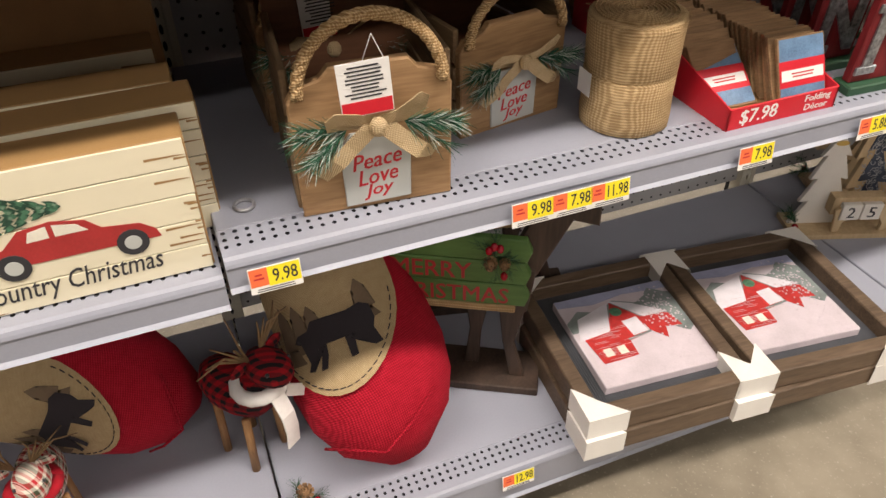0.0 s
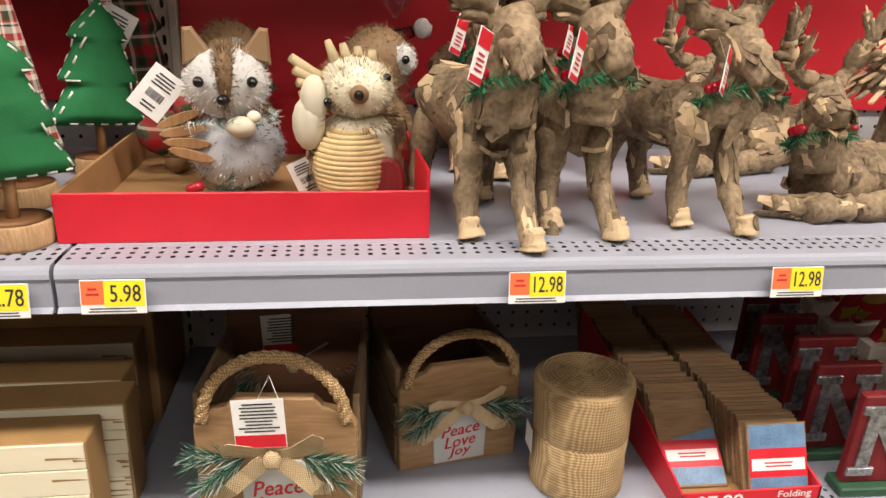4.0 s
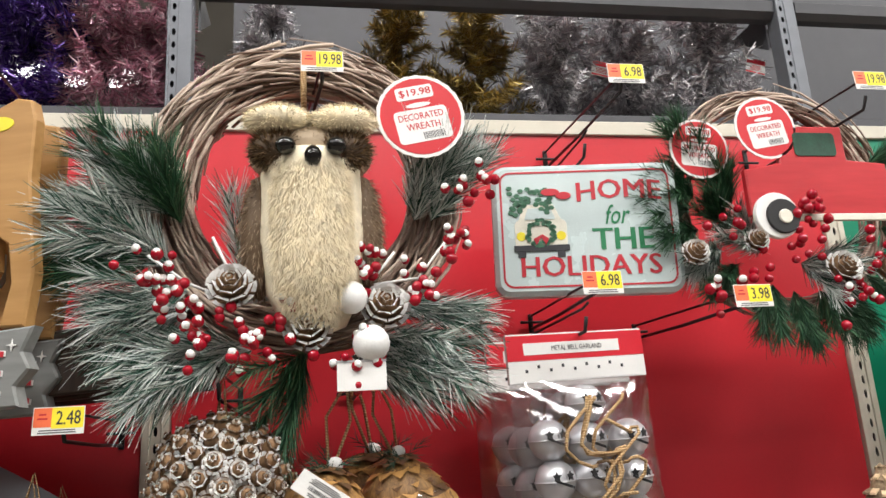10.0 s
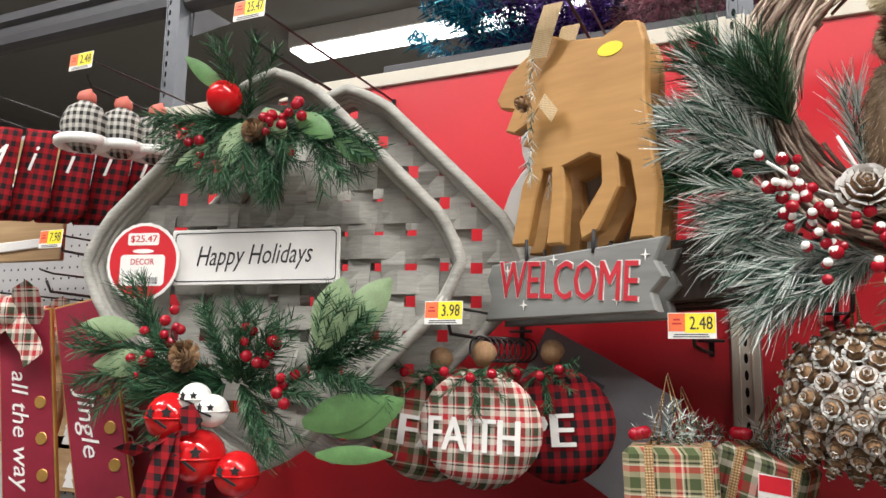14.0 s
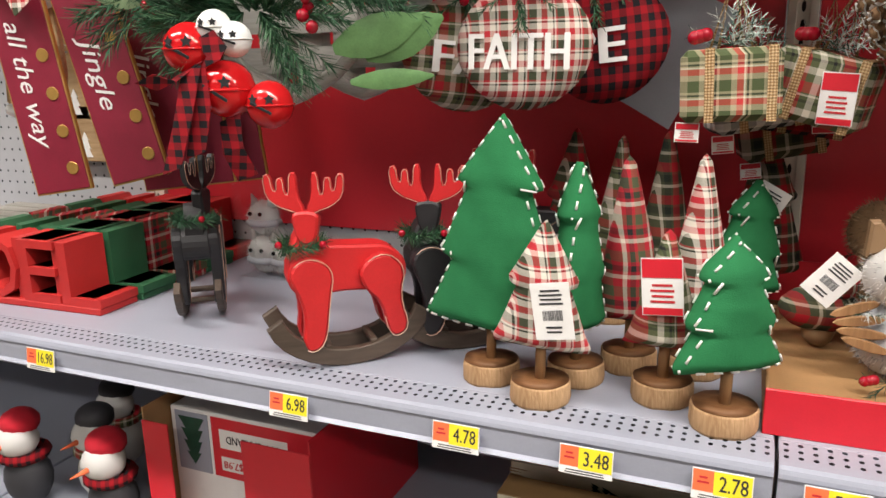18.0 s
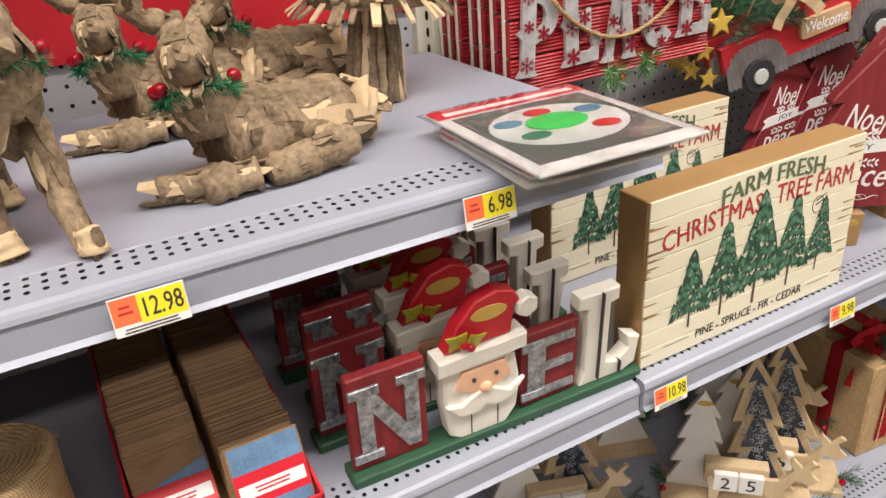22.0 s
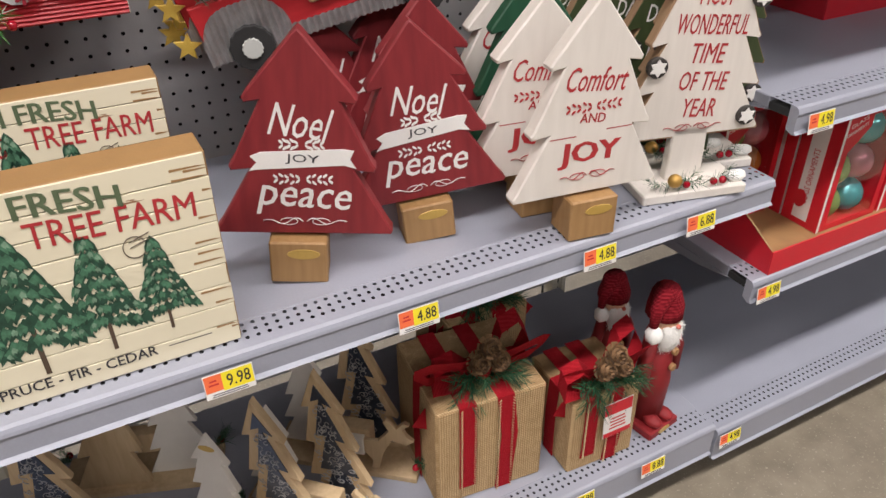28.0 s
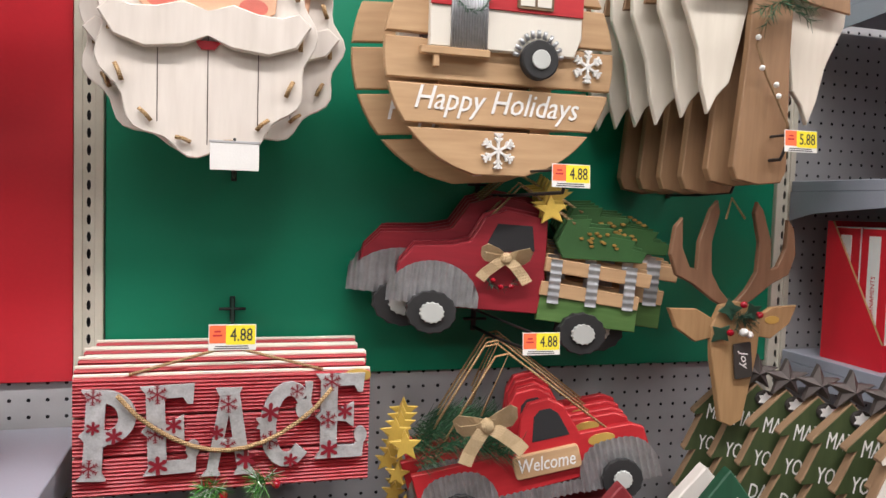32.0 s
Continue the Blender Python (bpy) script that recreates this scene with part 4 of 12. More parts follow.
def noel_sign():
    t = thing("noel_sign", "red and white wooden NOEL block sign with a Santa face", "sign", None, "NOEL word signs")
    part("base_rail", Geo().box(0, 0.385, -0.012, 0.022, 0, 0.014, 0.002), NOEL_GREEN, t)
    for x0, w, ch, zt in ((0.006, 0.088, "N", 0.140), (0.214, 0.078, "E", 0.118)):
        p = part("letter_panel", Geo().box(x0, x0 + w, 0, 0.014, 0.014, zt, 0.002), NOEL_RED, t)
        words("metal_letter", ch, w * 0.70, (zt - 0.014) * 0.78, MOTTLED, p, x0 + w / 2, -0.0005, (zt + 0.014) / 2, 0, 0, 0.003, 0.045)
        hz = (zt - 0.014) * 0.39
        for sx, sz in ((-1, 1), (-1, -1), (1, 1)) if ch == "N" else ((-1, 1), (-1, -1)):
            part("letter_serif", Geo().box(-0.017, 0.017, -0.0042, -0.0002, -0.006, 0.006, 0.001, pose(x0 + w / 2 + sx * w * 0.30, 0, (zt + 0.014) / 2 + sz * (hz - 0.005))), MOTTLED, p)
    head = part("santa_face", Geo().prism([(0.112, 0.06), (0.118, 0.02), (0.135, 0.008), (0.165, 0.004), (0.19, 0.012), (0.204, 0.03), (0.208, 0.065), (0.2, 0.115), (0.112, 0.115)], -0.008, 0.014, 0.003), NOEL_WHITE, t, "white painted Santa face")
    for jx in (0.144, 0.178):
        part("plank_joint", Geo().box(jx - 0.0007, jx + 0.0007, -0.0086, -0.0078, 0.012, 0.048, 0.0001), INK, head)
    part("cheek", Geo().prism([(0.124, 0.085), (0.132, 0.108), (0.186, 0.108), (0.194, 0.085), (0.16, 0.07)], -0.0115, -0.008, 0.001), SKIN, head)
    part("moustache", Geo().prism([(0.112, 0.068), (0.13, 0.064), (0.157, 0.08), (0.162, 0.08), (0.19, 0.064), (0.21, 0.074), (0.194, 0.052), (0.172, 0.048), (0.16, 0.055), (0.148, 0.047), (0.126, 0.05)], -0.014, -0.008, 0.0015), NOEL_WHITE, head)
    part("nose", Geo().ball((0.160, -0.013, 0.080), (0.008, 0.005, 0.007), 10), SKIN, head)
    for ex in (0.146, 0.174):
        part("eye", Geo().ball((ex, -0.012, 0.094), 0.0028, 8), INK, head)
    part("hat_brim", Geo().prism([(0.104, 0.112), (0.212, 0.116), (0.212, 0.136), (0.104, 0.132)], -0.014, 0.014, 0.002), NOEL_WHITE, t)
    part("hat", Geo().prism([(0.116, 0.134), (0.130, 0.165), (0.152, 0.19), (0.178, 0.196), (0.2, 0.188), (0.212, 0.165), (0.2, 0.17), (0.196, 0.136)], -0.006, 0.012, 0.002), HAT_RED, t)
    part("pompom", Geo().prism(star(0.214, 0.166, 0.014, 0.9, 6), -0.011, 0.006, 0.002), NOEL_WHITE, t)
    part("oval_sticker", Geo().prism(oval(0.168, 0.172, 0.022, 0.009), -0.0068, -0.006, 0.0002), GOLD_OVAL, t)
    for lx, lz, tn in ((0.128, 0.152, 30), (0.146, 0.146, -20)):
        part("holly_leaf", Geo().prism(star(0, 0, 0.017, 0.55, 4), -0.001, 0.001, 0.0004, pose(lx, -0.012, lz, 20, tn, 0)), HOLLY, t)
    for hx, hz in ((0.135, 0.146), (0.142, 0.141)):
        part("holly_berry", Geo().ball((hx, -0.014, hz), 0.005, 8), BERRY, t)
    part("plank_joint", Geo().box(0.3185, 0.3199, -0.009, -0.0002, 0.02, 0.145, 0.0001), INK, t)
    part("plank_joint", Geo().box(0.3515, 0.3529, -0.009, -0.0002, 0.017, 0.036, 0.0001), INK, t)
    part("letter_l", Geo().prism([(0.296, 0.014), (0.36, 0.014), (0.379, 0.022), (0.383, 0.06), (0.362, 0.068), (0.366, 0.048), (0.35, 0.034), (0.334, 0.04), (0.334, 0.125), (0.345, 0.128), (0.345, 0.146), (0.288, 0.146), (0.288, 0.128), (0.302, 0.125), (0.302, 0.034)], -0.004, 0.014, 0.002), NOEL_WHITE, t)
    return t


noel = noel_sign()
noel.matrix_basis = pose(0.845, 0.055, Z1, 4, 0, -2.5)
for i in range(1, 5):
    copy_thing(noel, pose(0.845 - 0.016 * (i % 2) + 0.004 * i, 0.055 + 0.074 * i, Z1, 4, 0, (i % 3) - 2.5))
# ---- box signs on the lower shelves ----
SIGN_SIDE = plain("kraft_brown_side", (0.33, 0.19, 0.075), 0.65, 0, 0.1)
CREAM_BOARD = whitewash("cream_board", (0.80, 0.74, 0.56), (0.30, 0.17, 0.09), "x", 0.665)
PAINT_GREENS = [plain("painted_fir_%s" % n, c, 0.6, 0, 0.5, (120, 120, 120), 500) for n, c in (("dark", (0.018, 0.065, 0.04)), ("mid", (0.06, 0.17, 0.10)), ("light", (0.17, 0.29, 0.20)))]
OLIVE_INK = plain("olive_ink", (0.10, 0.14, 0.075), 0.6)
BRICK_INK = plain("brick_red_ink", (0.42, 0.03, 0.035), 0.6)
CAR_RED = plain("car_red_ink", (0.40, 0.03, 0.03), 0.55, 0, 0.2)
TRUNK_INK = plain("trunk_ink", (0.09, 0.06, 0.04), 0.6)
PALE_INK = plain("pale_ink", (0.75, 0.72, 0.62), 0.6)


def painted_fir(parent, x, z, w, h, y, seed, turn=0.0):
    """A printed fir: boughs in three greens."""
    r = random.Random(seed)
    m = pose(x, 0, z, 0, turn, 0)
    top = None
    for k, mat in enumerate(PAINT_GREENS):
        g = Geo()
        for tier in range(7):
            f = tier / 6.0
            zz = h * (0.93 - 0.72 * f)
            half = w / 2 * (0.12 + 0.88 * f)
            n = 3 + tier
            for i in range(n):
                if k and r.random() < (0.25 if k == 1 else 0.6):
                    continue
                u = (i + 0.5) / n * 2 - 1 + r.uniform(-0.1, 0.1)
                s = (w * 0.125, w * 0.085, w * 0.05)[k]
                cx, cz = u * half * 0.92, zz - abs(u) * h * 0.06 + r.uniform(-1, 1) * h * 0.02 + (0.0, 0.012, 0.02)[k] * h
                tip = 0.6 * u
                g.add([(cx - s * 0.6, 0, cz + s * 0.2), (cx + tip * s * 0.5, 0, cz + s * 0.9), (cx + s * 0.6, 0, cz + s * 0.2), (cx + s * (0.35 + tip), 0, cz - s * 0.75), (cx + tip * s * 0.4, 0, cz - s * 0.3), (cx - s * (0.35 - tip), 0, cz - s * 0.75)], [(0, 5, 4, 3, 2, 1)], False, m @ pose(0, y - 0.0003 * (k + 1), 0))
        if top is None:
            top = part("painted_fir", g, mat, parent)
            part("painted_trunk", Geo().sheet(-w * 0.025, w * 0.025, -h * 0.06, h * 0.3, y - 0.0002, m), TRUNK_INK, top)
        else:
            part("painted_bough", g, mat, top)
    return top


def box_sign(name, label, w, h, d, planks, seed, group):
    t = thing(name, label, "box sign", None, group)
    part("box_body", Geo().box(0, w, 0.003, d, 0, h, 0.0015), SIGN_SIDE, t)
    part("recess", Geo().sheet(0.002, w - 0.002, 0.002, h - 0.002, 0.0026), TRUNK_INK, t)
    r = random.Random(seed)
    for i in range(planks):
        z0, z1 = h * i / planks, h * (i + 1) / planks
        part("plank", Geo().box(0.0005 + r.uniform(0, 0.002), w - 0.0005 - r.uniform(0, 0.002), 0, 0.0028, z0 + 0.0006, z1 - 0.0006, 0.0006), CREAM_BOARD, t)
    g = Geo()
    for i in range(26):
        z, e = r.uniform(0.01, h - 0.01), r.random() < 0.5
        ln = r.uniform(0.008, 0.04)
        x = 0 if e else w - ln
        g.add([(x, -0.0003, z), (x + ln, -0.0003, z + 0.0006), (x + ln * 0.7, -0.0003, z + 0.002), (x, -0.0003, z + 0.0028)], [(0, 1, 2, 3)])
    part("worn_streak", g, SIGN_SIDE, t)
    return t


def farm_sign():
    t = box_sign("farm_sign", "cream wooden box sign with painted green firs", 0.426, 0.230, 0.052, 9, 3, "Farm Fresh signs")
    words("olive_lettering", "FARM FRESH", 0.205, 0.024, OLIVE_INK, t, 0.232, -0.0004, 0.204, 0, 0, 0.0003, 0.03, "", 0.010)
    words("red_lettering", "CHRISTMAS", 0.185, 0.027, BRICK_INK, t, 0.118, -0.0004, 0.176, 3, 0, 0.0003, 0.008, "", 0.003)
    words("red_lettering", "TREE FARM", 0.166, 0.027, BRICK_INK, t, 0.322, -0.0004, 0.181, -2, 0, 0.0003, 0.008)
    words("small_lettering", "PINE - SPRUCE - FIR - CEDAR", 0.225, 0.0125, INK, t, 0.216, -0.0004, 0.020, 0, 0, 0.0003, 0.012)
    part("rule_line", Geo().sheet(0.04, 0.09, 0.0195, 0.0205, -0.0004).sheet(0.342, 0.392, 0.0195, 0.0205, -0.0004), INK, t)
    for i, (x, z, w, h) in enumerate(((0.086, 0.042, 0.078, 0.104), (0.148, 0.042, 0.090, 0.128), (0.216, 0.040, 0.110, 0.154), (0.288, 0.044, 0.090, 0.130), (0.352, 0.048, 0.072, 0.106))):
        painted_fir(t, x, z, w, h, -0.0004, 20 + i)
    ring = [(0.335 + 0.012 * math.cos(a * 0.4), -0.0005, 0.147 + 0.012 * math.sin(a * 0.4)) for a in range(16)]
    part("postmark", Geo().tube(ring, 0.0005, 4).tube([(0.33, -0.0005, 0.153), (0.352, -0.0005, 0.160)], 0.0005, 4).tube([(0.33, -0.0005, 0.147), (0.355, -0.0005, 0.154)], 0.0005, 4), TRUNK_INK, t)
    return t


farm = farm_sign()
farm.matrix_basis = pose(1.231, 0.031, Z1 + 0.005) @ size(0.906, 1.0, 1.0)
copy_thing(farm, pose(1.265, 0.262, Z1 + 0.005) @ size(0.906, 1.0, 1.0))


def country_sign():
    t = box_sign("country_sign", "cream wooden Country Christmas box sign with a red car", 0.330, 0.152, 0.056, 5, 5, "Country Christmas signs")
    words("script_lettering", "Country Christmas", 0.170, 0.030, INK, t, 0.198, -0.0004, 0.022, 1, 0.28, 0.0003, 0.006)
    car = part("painted_car", Geo().prism([(0.128 + (x - 0.045) * 0.82, z) for x, z in ((0.045, 0.052), (0.05, 0.066), (0.075, 0.074), (0.095, 0.09), (0.13, 0.094), (0.165, 0.088), (0.18, 0.076), (0.22, 0.072), (0.236, 0.062), (0.24, 0.052))], -0.0008, -0.0003, 0.0001), CAR_RED, t)
    part("car_window", Geo().prism([(0.173, 0.076), (0.177, 0.087), (0.193, 0.09), (0.193, 0.077)], -0.0011, -0.0008, 0.0001), PALE_INK, car)
    part("car_window", Geo().prism([(0.198, 0.077), (0.198, 0.09), (0.218, 0.086), (0.227, 0.077)], -0.0011, -0.0008, 0.0001), PALE_INK, car)
    for wx in (0.155, 0.261):
        part("car_wheel", Geo().prism(oval(wx, 0.052, 0.015, 0.015), -0.0013, -0.0008, 0.0001), INK, car)
        part("hub_cap", Geo().prism(oval(wx, 0.052, 0.008, 0.008), -0.0017, -0.0013, 0.0001), PLATE, car)
    painted_fir(t, 0.110, 0.112, 0.058, 0.105, -0.0009, 44, 92)
    return t


country = country_sign()
country.matrix_basis = pose(-0.338, 0.034, 0.673)
copy_thing(country, pose(-0.318, 0.098, 0.673, 0, 0, 1))
copy_thing(country, pose(-0.335, 0.164, 0.673, 0, 0, -1))
copy_thing(country, pose(-0.345, 0.255, 0.673, 0, 0, 0))
ringt = thing("metal_ring", "small loose metal ring lying on the shelf", "ring", pose(0.037, 0.100, Z1))
part("band", Geo().tube([(0.011 * math.cos(a * 0.42), 0.011 * math.sin(a * 0.42), 0.003) for a in range(16)], 0.0022, 6), GALV, ringt)

# ---- base decks ----
FRAME_WOOD = wood("frame_walnut", (0.06, 0.038, 0.024), (0.17, 0.115, 0.075), "x", 0.55, 16)
MAT_GREY = plain("corrugated_grey", (0.17, 0.18, 0.20), 0.45, 0.6, 0.15)
SNOW_PRINT = plain("snow_print", (0.58, 0.51, 0.55), 0.5, 0, 0.14, (22, 22, 22))
SKY_TINT = plain("sky_tint", (0.33, 0.35, 0.50), 0.5, 0, 0.2, (22, 22, 22))
BARN_RED = plain("barn_print", (0.46, 0.028, 0.026), 0.55, 0, 0.3, (60, 60, 60))
HILL = plain("hill_print", (0.20, 0.235, 0.23), 0.55, 0, 0.3, (40, 40, 40))
ROOF_PRINT = plain("roof_print", (0.66, 0.63, 0.68), 0.5, 0, 0.1, (40, 40, 40))
CORNER = plain("white_corner_card", (0.78, 0.76, 0.72), 0.6, 0, 0.05)


def picture_frame(with_back=True):
    """Lies face up: outer size 0.33 m square, with card corner guards."""
    t = thing("picture_frame", "walnut frame with snowy barn picture and white card corners", "picture frame", None, "barn pictures")
    s, b, h = 0.165, 0.026, 0.042
    part("frame_rail", Geo().box(-s, s, -s, -s + b, 0, h, 0.002), FRAME_WOOD, t)
    part("frame_rail", Geo().box(-s, s, s - b, s, 0, h, 0.002), FRAME_WOOD, t)
    part("frame_rail", Geo().box(-s, s, -b / 2, b / 2, 0, h, 0.002, pose(-s + b / 2, 0, 0, 0, 0, 90) @ Matrix.Diagonal((1 - b / s, 1, 1, 1))), FRAME_WOOD, t)
    part("frame_rail", Geo().box(-s, s, -b / 2, b / 2, 0, h, 0.002, pose(s - b / 2, 0, 0, 0, 0, 90) @ Matrix.Diagonal((1 - b / s, 1, 1, 1))), FRAME_WOOD, t)
    g = Geo()
    vs = []
    for i in range(141):
        x = -s + b + (2 * s - 2 * b) * i / 140
        vs += [(x, -s + b, 0.012 + 0.0025 * (i % 2)), (x, s - b, 0.012 + 0.0025 * (i % 2))]
    g.add(vs, [(2 * i, 2 * i + 2, 2 * i + 3, 2 * i + 1) for i in range(140)])
    part("corrugated_back", g, MAT_GREY, t)
    c = part("canvas", Geo().box(-0.108, 0.108, -0.106, 0.106, 0.014, 0.030, 0.001), SNOW_PRINT, t)
    up = pose(0, 0, 0.0305, -90)  # picture plane: x right, z towards the back

    def flat(name, poly, mat, lift):
        part(name, Geo().prism(poly, -0.0002 - lift, -lift + 0.0003, 0.0001, up), mat, c)

    def on(pts):
        return [((u - 0.5) * 0.214, (v - 0.5) * 0.21) for u, v in pts]

    flat("printed_sky", on([(0.0, 1.0), (1.0, 1.0), (1.0, 0.9), (0.6, 0.93), (0.3, 0.88), (0.0, 0.92)]), SKY_TINT, 0.0002)
    flat("printed_hill", on([(0.0, 0.72), (0.14, 0.84), (0.3, 0.78), (0.48, 0.88), (0.66, 0.80), (0.85, 0.9), (1.0, 0.84), (1.0, 0.62), (0.0, 0.6)]), HILL, 0.0004)
    flat("printed_wall", on([(0.06, 0.52), (0.10, 0.22), (0.40, 0.24), (0.42, 0.58), (0.36, 0.70)]), BARN_RED, 0.0007)
    flat("printed_wall", on([(0.34, 0.62), (0.42, 0.40), (0.58, 0.44), (0.62, 0.62), (0.44, 0.86)]), BARN_RED, 0.0009)
    flat("printed_wall", on([(0.60, 0.62), (0.62, 0.46), (0.72, 0.34), (0.76, 0.46), (0.90, 0.44), (0.86, 0.60), (0.70, 0.66)]), BARN_RED, 0.0008)
    flat("printed_roof", on([(0.02, 0.50), (0.10, 0.74), (0.42, 0.86), (0.36, 0.70), (0.30, 0.54)]), ROOF_PRINT, 0.0012)
    flat("printed_roof", on([(0.43, 0.88), (0.62, 0.80), (0.86, 0.62), (0.64, 0.62), (0.48, 0.82)]), ROOF_PRINT, 0.0012)
    flat("printed_door", on([(0.44, 0.62), (0.58, 0.64), (0.60, 0.46), (0.46, 0.44)]), ROOF_PRINT, 0.0013)
    flat("printed_rail", on([(0.40, 0.42), (0.62, 0.46), (0.62, 0.44), (0.40, 0.40)]), HILL, 0.0015)
    flat("printed_wreath", oval(-0.012, 0.050, 0.011, 0.011), PAINT_GREENS[1], 0.0014)
    flat("printed_grove", on([(0.78, 0.88), (0.84, 0.94), (0.95, 0.86), (1.0, 0.78), (1.0, 0.42), (0.93, 0.36), (0.84, 0.44), (0.86, 0.6), (0.8, 0.7)]), HILL, 0.0006)
    flat("printed_drift", on([(0.0, 0.3), (0.1, 0.24), (0.4, 0.2), (0.7, 0.3), (1.0, 0.4), (1.0, 0.0), (0.0, 0.0)]), SNOW_PRINT, 0.0005)
    for wu in (0.15, 0.27):
        flat("printed_window", on([(wu, 0.28), (wu + 0.07, 0.285), (wu + 0.065, 0.37), (wu - 0.005, 0.365)]), PALE_INK, 0.0012)
    r = random.Random(12)
    g = Geo()
    for i in range(46):
        z = -0.075 + 0.15 * (i + 0.5) / 46
        x = r.uniform(-0.09, -0.03)
        g.prism([(x, z), (x + r.uniform(0.01, 0.05), z), (x + 0.02, z + 0.0006)], -0.0022, -0.0016, 0.0, up) if -0.055 < z < 0.02 else None
    for i in range(150):
        x, z = r.gauss(0.072, 0.020), r.gauss(0.030, 0.034)
        if abs(x) < 0.1 and abs(z) < 0.1:
            g.prism(oval(x, z, r.uniform(0.0008, 0.0026), r.uniform(0.0008, 0.0026), 5), -0.0022, -0.0016, 0.0, up)
    pb = part("printed_frost", g, SNOW_PRINT, c)
    pb["kind"] = "stuff"
    k = 0.066
    for cx, cy, a in ((-s, -s, 0), (s, -s, 90), (s, s, 180), (-s, s, 270)):
        m = pose(cx, cy, 0, 0, 0, a)
        q = Geo().add([(-0.003, -0.003, h + 0.001), (k, -0.003, h + 0.001), (-0.003, k, h + 0.001), (-0.003, -0.003, -0.001), (k, -0.003, -0.001), (-0.003, k, -0.001), (k * 0.45, k * 0.45, h + 0.0012)], [(0, 1, 6, 2), (0, 3, 4, 1), (0, 2, 5, 3), (3, 5, 4)], False, m)
        part("corner_guard", q, CORNER, t)
    return t


fr = picture_frame()
fr.matrix_basis = pose(0.640, 0.130, Z0 + 0.043, 0, 0, -5)
copy_thing(fr, pose(0.634, 0.127, Z0, 0, 0, -4))
copy_thing(fr, pose(0.908, 0.102, Z0 + 0.043, 0, 0, -7))
copy_thing(fr, pose(0.902, 0.098, Z0, 0, 0, -5))

KNIT_RED = weave("red_knit", (0.28, 0.006, 0.016), (0.50, 0.018, 0.04), 0.004)
TAN_PATCH = weave("tan_patch", (0.42, 0.30, 0.16), (0.60, 0.46, 0.28), 0.002)
MOOSE_DARK = plain("dark_applique", (0.025, 0.02, 0.025), 0.9, 0, 0.2)
BROWN_PRINT = plain("brown_print", (0.16, 0.11, 0.07), 0.9)


def moose_side(k=1.0):
    """The outline of a walking moose, about 1 wide."""
    return [(x * k, z * k) for x, z in ((-0.5, 0.42), (-0.44, 0.5), (-0.3, 0.52), (-0.22, 0.62), (-0.05, 0.60), (0.2, 0.55), (0.36, 0.56), (0.45, 0.48), (0.46, 0.3), (0.42, 0.2), (0.46, 0.0), (0.38, 0.0), (0.34, 0.2), (0.28, 0.26), (0.2, 0.2), (0.18, 0.0), (0.1, 0.0), (0.1, 0.26), (-0.12, 0.28), (-0.14, 0.14), (-0.2, 0.0), (-0.28, 0.0), (-0.22, 0.16), (-0.24, 0.28), (-0.3, 0.18), (-0.36, 0.02), (-0.43, 0.04), (-0.34, 0.2), (-0.34, 0.34), (-0.42, 0.38))]


